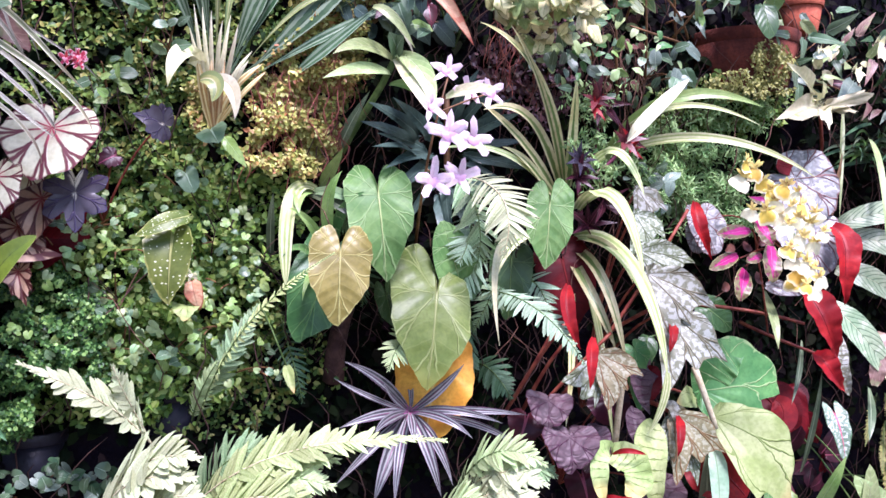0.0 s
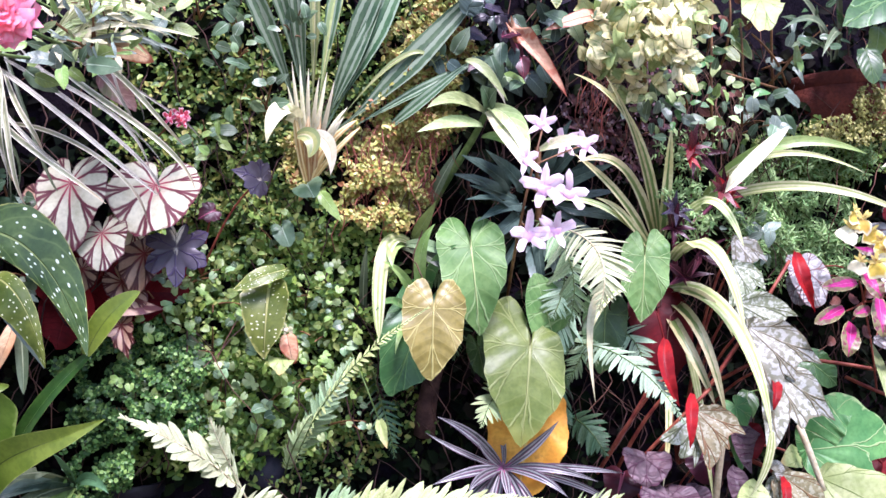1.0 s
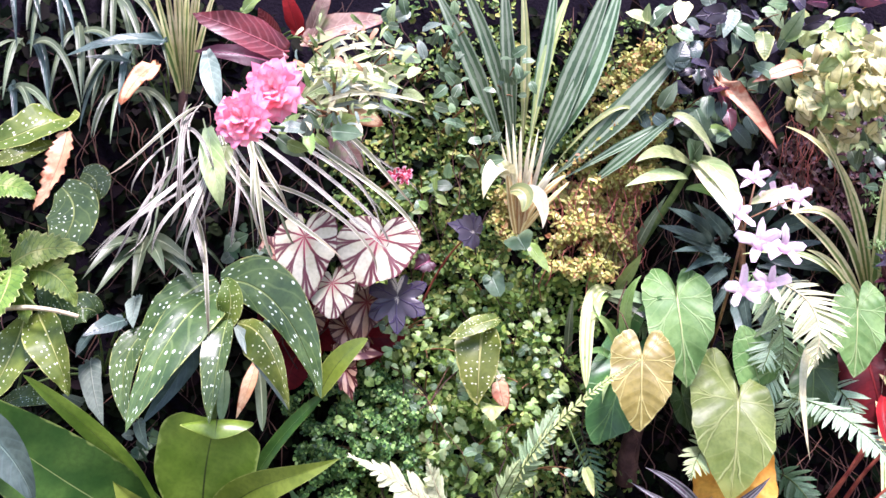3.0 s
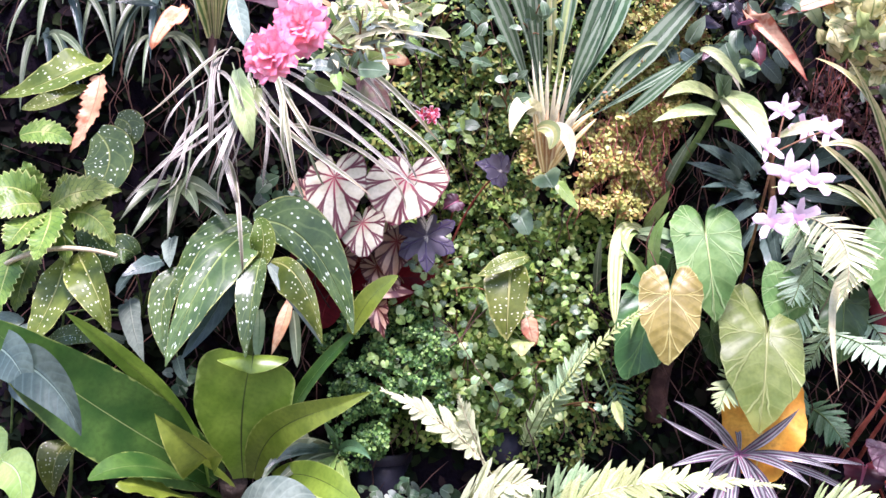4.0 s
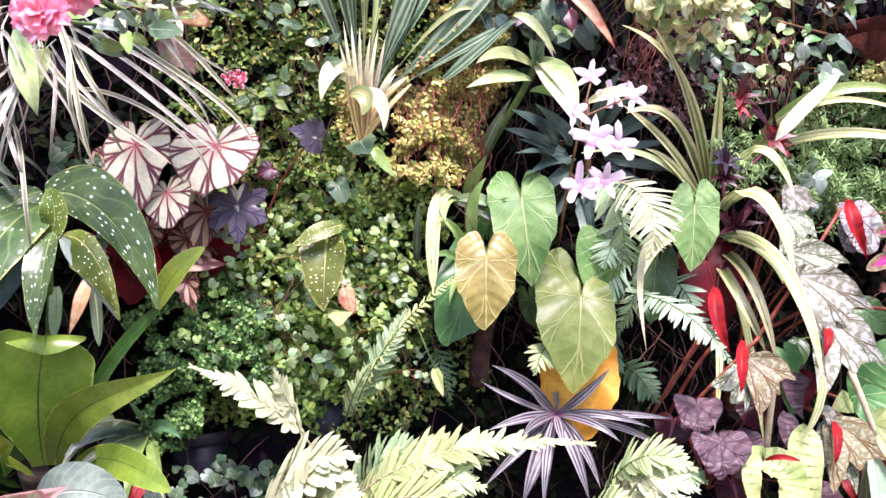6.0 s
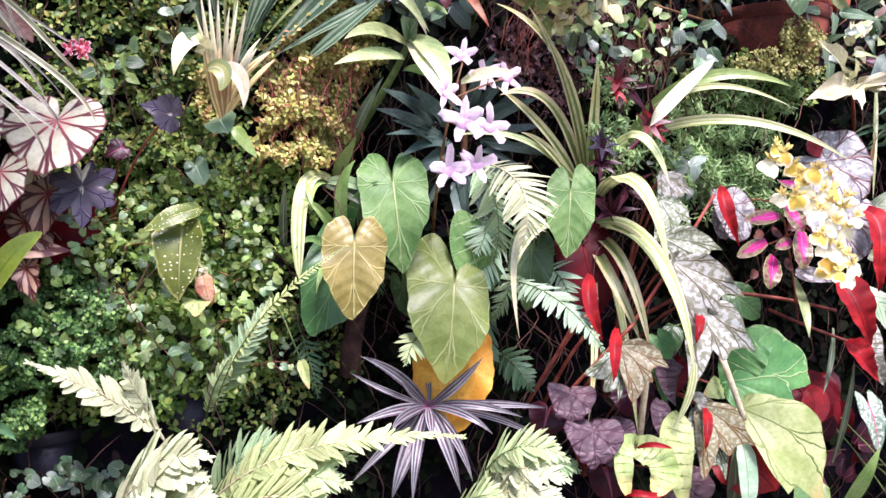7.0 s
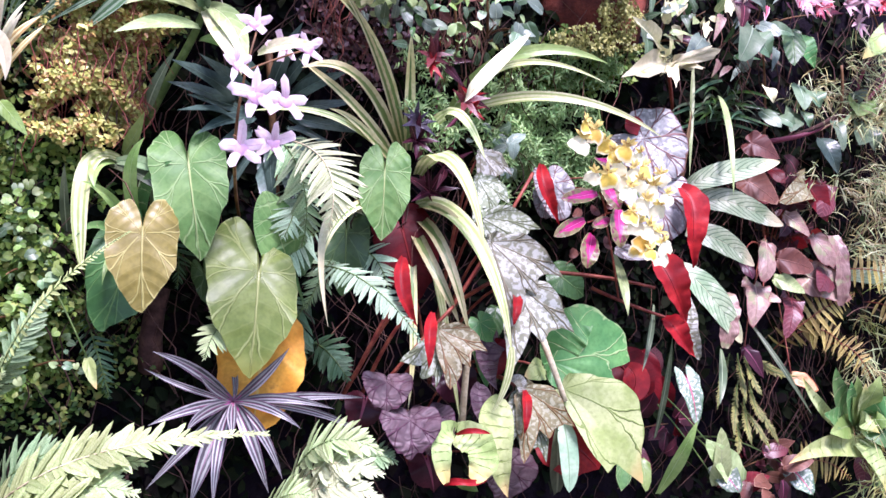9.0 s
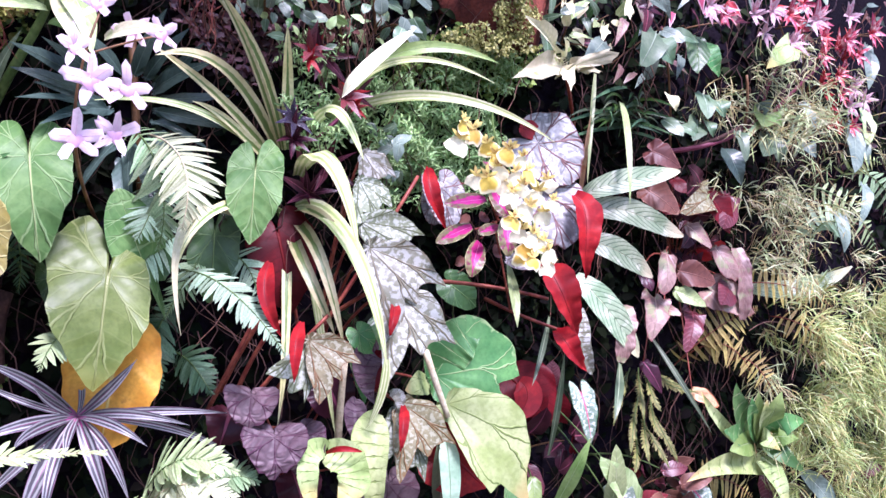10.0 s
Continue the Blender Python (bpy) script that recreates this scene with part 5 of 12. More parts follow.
frond(fern, [(0.698, 1.72, 1.268), (0.699, 1.64, 1.277), (0.727, 1.62, 1.214)], 0.04, FERN_DARK)
frond(fern, [(0.72, 1.73, 1.349), (0.634, 1.66, 1.317), (0.656, 1.64, 1.23)], 0.04, FERN_DARK)

creeper_frond = plant("narrow_fern", (0.214, 1.72, 1.199), "narrow pale fern with one long arching frond", "fern")
frond(creeper_frond, [(0.206, 1.7, 1.187), (0.218, 1.54, 1.336), (0.275, 1.48, 1.41), (0.374, 1.48, 1.466)], 0.019, FERN_LIME, gap=0.008, shape="chunky", rise=25, taper=0.4, face=UPWARD, droop=0.0)
frond(creeper_frond, [(0.212, 1.7, 1.203), (0.221, 1.62, 1.285), (0.264, 1.6, 1.345), (0.29, 1.62, 1.386)], 0.03, FERN_GREEN, rise=35)
frond(creeper_frond, [(0.201, 1.7, 1.201), (0.203, 1.64, 1.258), (0.229, 1.62, 1.302)], 0.022, FERN_PALE, rise=35)

white_fern = plant("pale_fern", (0.083, 1.7, 1.049), "pale fern with chunky upright fronds, sun glare whitening their colour", "fern", "pale ferns")
low_fern = plant("pale_fern", (0.183, 1.7, 1.01), "pale green fern with broad arching fronds, sun glare in some leaflet colours", "fern", "pale ferns")
side_fern = plant("pale_fern", (0.616, 1.7, 0.996), "pale fern with short arching fronds beside the rosette", "fern", "pale ferns")
frond(white_fern, [(0.148, 1.66, 1.16), (0.098, 1.58, 1.245), (0.044, 1.55, 1.277), (-0.039, 1.53, 1.322)], 0.05, FERN_GLARE, shape="plump", rise=35, face=UPWARD, droop=-0.1, taper=0.4, label="frond with white sun glare in its colour")
frond(white_fern, [(0.142, 1.68, 1.164), (0.114, 1.62, 1.228), (0.092, 1.6, 1.265), (0.078, 1.58, 1.307)], 0.035, FERN_GLARE, shape="plump", rise=35, face=UPWARD, droop=-0.1, taper=0.4, label="frond with white sun glare in its colour")
frond(white_fern, [(0.052, 1.64, 1.047), (0.068, 1.54, 1.158), (0.109, 1.48, 1.211), (0.177, 1.45, 1.195)], 0.056, FERN_GLARE, shape="plump", rise=25, face=UPWARD, droop=-0.1, label="frond with white sun glare in its colour")
frond(white_fern, [(0.045, 1.62, 1.039), (0.055, 1.52, 1.143), (0.095, 1.47, 1.187), (0.172, 1.44, 1.171)], 0.056, FERN_GLARE, shape="plump", rise=25, face=UPWARD, droop=-0.1, label="frond with white sun glare in its colour")
frond(white_fern, [(0.073, 1.62, 1.019), (0.094, 1.5, 1.114), (0.126, 1.45, 1.16), (0.177, 1.42, 1.151)], 0.056, FERN_GLARE, shape="plump", rise=25, face=UPWARD, droop=-0.1, label="frond with white sun glare in its colour")
frond(low_fern, [(0.172, 1.64, 1.055), (0.231, 1.52, 1.182), (0.341, 1.46, 1.214), (0.535, 1.46, 1.187)], 0.056, FERN_WHITE, shape="chunky", rise=35, face=UPWARD, droop=-0.1, taper=0.35, label="arching frond with sun glare in its colour")
frond(low_fern, [(0.213, 1.66, 1.018), (0.251, 1.56, 1.147), (0.299, 1.52, 1.183), (0.381, 1.5, 1.163)], 0.06, FERN_PALE, shape="broad", rise=25, face=UPWARD, droop=-0.1)
frond(low_fern, [(0.189, 1.66, 1.013), (0.225, 1.54, 1.139), (0.284, 1.48, 1.17), (0.363, 1.46, 1.136)], 0.062, FERN_PALE, shape="broad", rise=25, face=UPWARD, droop=-0.1)
frond(low_fern, [(0.165, 1.66, 0.999), (0.198, 1.5, 1.13), (0.264, 1.45, 1.157), (0.335, 1.44, 1.107)], 0.062, FERN_WHITE, shape="broad", rise=25, face=UPWARD, droop=-0.1)
frond(low_fern, [(0.175, 1.68, 1.017), (0.201, 1.6, 1.135), (0.237, 1.57, 1.178), (0.298, 1.56, 1.182)], 0.05, FERN_GREEN, shape="broad", rise=25, face=UPWARD, droop=-0.1)
frond(side_fern, [(0.615, 1.62, 1.045), (0.604, 1.52, 1.151), (0.637, 1.47, 1.183), (0.706, 1.46, 1.136)], 0.05, FERN_PALE, shape="broad", rise=30, face=UPWARD, droop=-0.1)
frond(side_fern, [(0.605, 1.62, 1.01), (0.603, 1.52, 1.117), (0.623, 1.46, 1.154), (0.695, 1.44, 1.109)], 0.054, FERN_GLARE, shape="chunky", rise=30, face=UPWARD, droop=-0.1)
frond(side_fern, [(0.594, 1.62, 0.975), (0.576, 1.5, 1.091), (0.604, 1.44, 1.128), (0.684, 1.42, 1.082)], 0.054, FERN_GLARE, shape="chunky", rise=30, face=UPWARD, droop=-0.1)
frond(side_fern, [(0.562, 1.64, 0.954), (0.539, 1.52, 1.065), (0.555, 1.47, 1.11), (0.591, 1.45, 1.094)], 0.045, FERN_PALE, shape="broad", rise=25, face=UPWARD, droop=-0.1)
frond(side_fern, [(0.663, 1.64, 1.015), (0.688, 1.56, 1.097), (0.723, 1.53, 1.127), (0.758, 1.52, 1.099)], 0.04, FERN_GREEN, shape="broad", rise=25, face=UPWARD, droop=-0.1)
tube("crown", white_fern, [(0.1, 1.8, 0.945), (0.096, 1.72, 1.016), (0.093, 1.66, 1.059)], 0.016, WOOD, 0.012, 8, 5)
tube("crown", side_fern, [(0.662, 1.8, 0.879), (0.63, 1.72, 0.959), (0.605, 1.66, 1.013)], 0.016, WOOD, 0.012, 8, 5)
tube("crown", low_fern, [(0.194, 1.8, 0.933), (0.185, 1.72, 0.986), (0.177, 1.66, 1.049)], 0.02, WOOD, 0.016, 8, 5)

# the yellow spider plant with a dark red dracaena behind it
spider = plant("spider_plant", (0.911, 1.74, 1.517), "spider plant with cream-edged arching strap leaves")
strap(spider, [(0.889, 1.7, 1.59), (0.866, 1.64, 1.698), (0.85, 1.6, 1.773)], 0.02, "grass", CREAM_EDGED, fold=0.35)
strap(spider, [(0.883, 1.7, 1.59), (0.809, 1.6, 1.788), (0.681, 1.52, 1.818), (0.617, 1.5, 1.826)], 0.015, "grass", CREAM_EDGED, fold=0.35)
strap(spider, [(0.877, 1.7, 1.59), (0.797, 1.6, 1.728), (0.733, 1.55, 1.796), (0.681, 1.52, 1.832)], 0.012, "grass", CREAM_EDGED, fold=0.35)
strap(spider, [(0.87, 1.7, 1.589), (0.764, 1.58, 1.704), (0.69, 1.52, 1.714), (0.621, 1.5, 1.689)], 0.022, "grass", CREAM_EDGED, fold=0.35)
strap(spider, [(0.864, 1.7, 1.573), (0.748, 1.58, 1.645), (0.685, 1.54, 1.675), (0.625, 1.52, 1.705)], 0.018, "grass", CREAM_EDGED, fold=0.35)
strap(spider, [(0.864, 1.7, 1.568), (0.726, 1.58, 1.635), (0.654, 1.54, 1.646), (0.544, 1.5, 1.626)], 0.013, "grass", CREAM_STRAP, fold=0.35)
strap(spider, [(0.87, 1.7, 1.558), (0.78, 1.62, 1.601), (0.737, 1.58, 1.635), (0.694, 1.58, 1.643)], 0.016, "grass", CREAM_EDGED, fold=0.35)
strap(spider, [(0.9, 1.52, 1.653), (0.905, 1.48, 1.682), (0.956, 1.49, 1.722), (1.029, 1.52, 1.769)], 0.026, "ribbon", CREAM_BASE, fold=0.2, fine=True, face=UPWARD)
strap(spider, [(0.963, 1.68, 1.654), (0.977, 1.58, 1.736), (1.057, 1.54, 1.754), (1.168, 1.5, 1.692)], 0.014, "grass", CREAM_STRAP, fold=0.35)
strap(spider, [(0.957, 1.68, 1.644), (0.989, 1.58, 1.767), (1.095, 1.54, 1.767), (1.193, 1.52, 1.729)], 0.026, "grass", FRESH, fold=0.35)
strap(spider, [(0.982, 1.68, 1.655), (1.035, 1.56, 1.69), (1.149, 1.5, 1.678), (1.26, 1.46, 1.596)], 0.02, "grass", CREAM_STRAP, fold=0.35)
strap(spider, [(0.907, 1.7, 1.548), (0.869, 1.56, 1.609), (0.897, 1.5, 1.576), (0.905, 1.48, 1.415)], 0.03, "grass", CREAM_STRAP, fold=0.35)
strap(spider, [(0.9, 1.7, 1.494), (0.889, 1.54, 1.511), (0.918, 1.46, 1.415), (0.943, 1.47, 1.253)], 0.03, "grass", CREAM_STRAP, fold=0.35)
strap(spider, [(0.943, 1.47, 1.264), (0.941, 1.47, 1.208), (0.922, 1.5, 1.157)], 0.014, "grass", CREAM_STRAP, fold=0.35)
strap(spider, [(0.894, 1.7, 1.473), (0.88, 1.58, 1.462), (0.888, 1.54, 1.375), (0.908, 1.54, 1.277)], 0.022, "grass", CREAM_EDGED, fold=0.35)
strap(spider, [(0.888, 1.7, 1.462), (0.858, 1.6, 1.422), (0.878, 1.56, 1.355), (0.907, 1.57, 1.294)], 0.022, "grass", CREAM_EDGED, fold=0.35)
strap(spider, [(0.888, 1.7, 1.462), (0.846, 1.62, 1.382), (0.845, 1.6, 1.274), (0.822, 1.6, 1.156)], 0.016, "grass", CREAM_EDGED, fold=0.35)
strap(spider, [(0.9, 1.7, 1.484), (0.869, 1.58, 1.502), (0.901, 1.54, 1.472), (0.923, 1.54, 1.413)], 0.018, "grass", CREAM_EDGED, fold=0.35)
strap(spider, [(0.778, 1.66, 1.483), (0.673, 1.56, 1.51), (0.626, 1.5, 1.454), (0.647, 1.5, 1.319)], 0.014, "grass", CREAM_LEAF, fold=0.35)
strap(spider, [(0.882, 1.7, 1.484), (0.752, 1.6, 1.531), (0.663, 1.54, 1.472), (0.653, 1.54, 1.399)], 0.016, "grass", CREAM_EDGED, fold=0.35)
strap(spider, [(0.92, 1.68, 1.621), (0.917, 1.58, 1.682), (0.918, 1.53, 1.617), (0.941, 1.53, 1.564)], 0.02, "grass", CREAM_STRAP, fold=0.35)
strap(spider, [(1.113, 1.6, 1.26), (1.103, 1.58, 1.221), (1.139, 1.57, 1.137)], 0.018, "grass", CREAM_STRAP, fold=0.35)
strap(spider, [(0.906, 1.7, 1.452), (0.892, 1.6, 1.392), (0.896, 1.58, 1.214), (0.92, 1.6, 1.129)], 0.014, "grass", CREAM_STRAP, fold=0.35)

dracaena = plant("red_dracaena", (0.943, 1.74, 1.495), "dark red dracaena with maroon whorls of leaves")
tube("stem", dracaena, [(0.955, 1.76, 1.485), (0.886, 1.66, 1.587), (0.878, 1.64, 1.657)], 0.006, MAROON, 0.004)
tube("stem", dracaena, [(0.901, 1.67, 1.588), (0.945, 1.68, 1.654), (0.948, 1.68, 1.76)], 0.004, MAROON, 0.003)
tube("stem", dracaena, [(0.907, 1.67, 1.599), (0.969, 1.66, 1.631), (0.997, 1.66, 1.686)], 0.004, MAROON, 0.003)


def whorl(root, place, size, material, number, seed, wide=0.7, shape="lance", up=0.25, name="leaf"):
    """Leaves spread round one point of a stem."""
    rnd = random.Random(seed)
    c = Vector(place)
    for i in range(number):
        a = 2 * math.pi * i / number + rnd.uniform(-0.35, 0.35)
        d = Vector((math.cos(a), -0.35 - 0.4 * rnd.random(), math.sin(a) + up)).normalized() * size * rnd.uniform(0.7, 1.15)
        leaf(root, c, c + d, shape, wide * rnd.uniform(0.85, 1.2), material, bend=rnd.uniform(0.3, 1.1), roll=rnd.uniform(-25, 25), stalk=None, sides=24, name=name)


whorl(dracaena, (0.865, 1.62, 1.629), 0.042, STAR_PURPLE, 8, 1025, wide=0.9)
whorl(dracaena, (0.868, 1.63, 1.6), 0.05, MAROON, 7, 1026, wide=0.9)
whorl(dracaena, (0.887, 1.6, 1.736), 0.045, CRIMSON, 6, 1201, wide=0.9)
whorl(dracaena, (0.946, 1.6, 1.664), 0.042, CRIMSON, 6, 1202, wide=0.9)
whorl(dracaena, (0.885, 1.6, 1.721), 0.03, RED_LEAF, 6, 1203, wide=0.9)
whorl(dracaena, (0.963, 1.6, 1.652), 0.03, RED_LEAF, 6, 1204, wide=0.9)
whorl(dracaena, (0.935, 1.66, 1.741), 0.06, MAROON, 7, 1062)
whorl(dracaena, (0.981, 1.64, 1.677), 0.055, MAROON, 7, 1110)
whorl(dracaena, (0.926, 1.65, 1.754), 0.03, RED_LEAF, 4, 1060)
whorl(dracaena, (0.97, 1.62, 1.679), 0.03, RED_LEAF, 4, 1112)
whorl(dracaena, (0.907, 1.66, 1.514), 0.07, MAROON, 7, 1040)
whorl(dracaena, (0.937, 1.66, 1.557), 0.06, MAROON, 6, 1065)


# ---- the left of the wall ----
nest = plant("nest_fern", (-0.273, 1.66, 1.173), "birds nest fern with broad glossy light green leaves", "fern")
strap(nest, [(-0.249, 1.62, 1.18), (-0.252, 1.57, 1.254), (-0.243, 1.54, 1.324), (-0.229, 1.53, 1.373)], 0.142, "tongue", NEST, fold=0.0, cup=0.1, fine=True, face=(0.0, -1.0, 0.1), label="broad upright leaf with its top curled over")
strap(nest, [(-0.227, 1.529, 1.371), (-0.226, 1.515, 1.382), (-0.225, 1.5, 1.372), (-0.227, 1.498, 1.351)], 0.1, "oval", NEST, cup=-0.1, fold=0.0, fine=True, face=(0.0, -0.5, 1.0), name="curled_tip")
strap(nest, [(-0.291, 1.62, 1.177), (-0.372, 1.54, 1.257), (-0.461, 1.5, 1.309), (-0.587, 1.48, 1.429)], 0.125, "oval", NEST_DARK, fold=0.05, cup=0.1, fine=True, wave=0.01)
strap(nest, [(-0.306, 1.62, 1.182), (-0.317, 1.56, 1.29), (-0.375, 1.52, 1.345), (-0.481, 1.5, 1.436)], 0.052, "ribbon", NEST, fold=0.3, fine=True, roll=-30, left=1.3, right=0.6)
strap(nest, [(-0.201, 1.63, 1.198), (-0.183, 1.58, 1.318), (-0.107, 1.56, 1.379), (-0.076, 1.55, 1.413)], 0.022, "ribbon", NEST_DARK, fold=0.4)
strap(nest, [(-0.087, 1.55, 1.405), (-0.074, 1.54, 1.439), (-0.054, 1.53, 1.47), (-0.019, 1.53, 1.49)], 0.034, "oval", NEST, fold=0.3, fine=True)
strap(nest, [(-0.234, 1.62, 1.179), (-0.212, 1.54, 1.291), (-0.143, 1.47, 1.287), (-0.058, 1.46, 1.329)], 0.056, "wing", NEST, fold=0.25, fine=True, roll=20)
strap(nest, [(-0.261, 1.6, 1.176), (-0.27, 1.5, 1.226), (-0.302, 1.46, 1.25), (-0.349, 1.45, 1.303)], 0.066, "spear", NEST, fold=0.35, fine=True, left=0.7, right=1.2, wave=0.01)
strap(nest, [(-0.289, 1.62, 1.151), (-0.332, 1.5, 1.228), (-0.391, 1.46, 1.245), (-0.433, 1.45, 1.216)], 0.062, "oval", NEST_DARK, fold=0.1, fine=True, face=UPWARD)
strap(nest, [(-0.286, 1.6, 1.145), (-0.324, 1.5, 1.184), (-0.359, 1.45, 1.208), (-0.395, 1.44, 1.21)], 0.05, "oval", NEST, fold=0.1, wave=0.04, fine=True, face=UPWARD)
strap(nest, [(-0.204, 1.62, 1.179), (-0.147, 1.53, 1.216), (-0.104, 1.47, 1.195), (-0.068, 1.45, 1.169)], 0.045, "oval", NEST, fold=0.15, fine=True)
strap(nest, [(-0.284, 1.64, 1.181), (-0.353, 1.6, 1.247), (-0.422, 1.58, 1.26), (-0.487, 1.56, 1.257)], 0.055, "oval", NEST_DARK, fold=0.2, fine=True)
tube("crown", nest, [(-0.279, 1.74, 1.11), (-0.269, 1.66, 1.15), (-0.265, 1.63, 1.175)], 0.016, WOOD, 0.022, 9, 6)
brom = plant("small_bromeliad", (-0.123, 1.7, 1.199), "small bromeliad with shiny narrow green leaves")
strap(brom, [(-0.106, 1.66, 1.21), (-0.183, 1.58, 1.263), (-0.218, 1.55, 1.181)], 0.024, "spear", GREEN_STRAP, fold=0.35)
strap(brom, [(-0.106, 1.66, 1.21), (-0.158, 1.58, 1.224), (-0.204, 1.55, 1.174)], 0.02, "spear", GREEN_STRAP, fold=0.35)
strap(brom, [(-0.106, 1.66, 1.21), (-0.158, 1.58, 1.198), (-0.174, 1.55, 1.147)], 0.022, "spear", FRESH, fold=0.35)
strap(brom, [(-0.106, 1.66, 1.21), (-0.129, 1.58, 1.198), (-0.131, 1.55, 1.133)], 0.024, "spear", FRESH, fold=0.35)
strap(brom, [(-0.106, 1.66, 1.21), (-0.15, 1.58, 1.249), (-0.213, 1.55, 1.206)], 0.022, "spear", TEAL_LANCE, fold=0.35)
strap(brom, [(-0.106, 1.66, 1.21), (-0.095, 1.58, 1.188), (-0.081, 1.55, 1.135)], 0.02, "spear", FRESH, fold=0.35)
strap(brom, [(-0.106, 1.66, 1.21), (-0.133, 1.58, 1.258), (-0.181, 1.55, 1.245)], 0.02, "spear", GREEN_STRAP, fold=0.35)
strap(brom, [(-0.106, 1.66, 1.21), (-0.082, 1.58, 1.248), (-0.056, 1.55, 1.218)], 0.018, "spear", FERN_DARK, fold=0.35)
strap(brom, [(-0.106, 1.66, 1.21), (-0.112, 1.58, 1.266), (-0.127, 1.55, 1.275)], 0.018, "spear", FERN_DARK, fold=0.35)
spotted = plant("spotted_begonia", (-0.234, 1.7, 1.312), "begonia with white-spotted dark green wing leaves")
tube("stem", spotted, [(-0.264, 1.72, 1.276), (-0.234, 1.62, 1.402), (-0.225, 1.54, 1.506)], 0.006, STALK, 0.004, 7, 10)
strap(spotted, [(-0.243, 1.6, 1.575), (-0.289, 1.56, 1.561), (-0.327, 1.56, 1.506), (-0.355, 1.56, 1.44)], 0.085, "wing", SPOTTED, fold=-0.1, fine=True, wave=0.02, left=0.8, right=1.1)
strap(spotted, [(-0.239, 1.57, 1.553), (-0.271, 1.5, 1.537), (-0.31, 1.47, 1.458), (-0.338, 1.46, 1.364)], 0.085, "wing", SPOTTED, fold=0.25, cup=-0.2, fine=True, wave=0.015, left=0.75, right=1.1)
strap(spotted, [(-0.331, 1.58, 1.498), (-0.363, 1.55, 1.482), (-0.366, 1.53, 1.425), (-0.346, 1.52, 1.367)], 0.05, "wing", SPOTTED, fold=0.1, fine=True, left=1.0, right=0.8)
strap(spotted, [(-0.233, 1.57, 1.569), (-0.173, 1.55, 1.582), (-0.114, 1.54, 1.514), (-0.084, 1.52, 1.406)], 0.08, "wing", SPOTTED, fold=0.12, cup=-0.1, fine=True, wave=0.015, left=0.7, right=1.2)
strap(spotted, [(-0.217, 1.52, 1.514), (-0.219, 1.47, 1.489), (-0.228, 1.46, 1.427), (-0.231, 1.46, 1.375)], 0.043, "wing", SPOTTED, fold=0.35, fine=True, left=1.15, right=0.75, wave=0.02)
strap(spotted, [(-0.223, 1.53, 1.504), (-0.211, 1.51, 1.522), (-0.208, 1.5, 1.55), (-0.223, 1.52, 1.573)], 0.04, "oval", SPOTTED_LIGHT, fold=0.2, fine=True)
strap(spotted, [(-0.203, 1.51, 1.509), (-0.167, 1.44, 1.512), (-0.14, 1.43, 1.465), (-0.126, 1.44, 1.397)], 0.055, "wing", SPOTTED_LIGHT, fold=-0.3, fine=True, left=1.25, right=0.5, wave=0.02)
strap(spotted, [(-0.204, 1.5, 1.505), (-0.181, 1.46, 1.481), (-0.153, 1.45, 1.442), (-0.128, 1.45, 1.395)], 0.02, "wing", GREY_LANCE, fold=0.3)
strap(spotted, [(-0.253, 1.55, 1.515), (-0.256, 1.53, 1.489), (-0.282, 1.52, 1.424), (-0.325, 1.5, 1.37)], 0.05, "wing", TEAL_LANCE, fold=0.2, fine=True)
strap(spotted, [(-0.179, 1.58, 1.455), (-0.183, 1.57, 1.43), (-0.192, 1.56, 1.405), (-0.204, 1.56, 1.372)], 0.022, "spear", DRY_LEAF, fold=0.3)
strap(spotted, [(-0.175, 1.6, 1.437), (-0.169, 1.59, 1.403), (-0.167, 1.58, 1.352)], 0.018, "ribbon", GREEN_STRAP, fold=0.3)
strap(spotted, [(-0.226, 1.6, 1.438), (-0.223, 1.59, 1.404), (-0.227, 1.58, 1.365)], 0.02, "ribbon", FERN_GREEN, fold=0.3)
spotted_far = plant("spotted_begonia", (-0.556, 1.74, 1.422), "older spotted begonia with light green wing leaves")
strap(spotted_far, [(-0.5, 1.56, 1.516), (-0.5, 1.53, 1.468), (-0.516, 1.52, 1.428), (-0.542, 1.52, 1.382)], 0.062, "wing", SPOTTED_LIGHT, fold=0.2, fine=True, wave=0.02, left=0.9, right=1.15)
strap(spotted_far, [(-0.481, 1.55, 1.521), (-0.453, 1.5, 1.492), (-0.43, 1.49, 1.452), (-0.421, 1.5, 1.408)], 0.055, "wing", SPOTTED_LIGHT, fold=0.4, fine=True, wave=0.02, left=1.1, right=0.95)
strap(spotted_far, [(-0.488, 1.58, 1.561), (-0.455, 1.55, 1.546), (-0.441, 1.54, 1.525), (-0.439, 1.55, 1.493)], 0.05, "oval", SPOTTED, fold=0.15, fine=True)
strap(spotted_far, [(-0.411, 1.6, 1.52), (-0.423, 1.58, 1.536), (-0.443, 1.58, 1.527), (-0.449, 1.59, 1.502)], 0.05, "oval", SPOTTED, fold=0.15, fine=True)
strap(spotted_far, [(-0.487, 1.66, 1.714), (-0.445, 1.63, 1.683), (-0.455, 1.62, 1.642), (-0.491, 1.63, 1.608)], 0.085, "oval", SPOTTED, fold=0.1, fine=True)
strap(spotted_far, [(-0.46, 1.67, 1.739), (-0.433, 1.65, 1.735), (-0.422, 1.64, 1.711), (-0.441, 1.65, 1.695)], 0.05, "oval", SPOTTED, fold=0.1, fine=True)
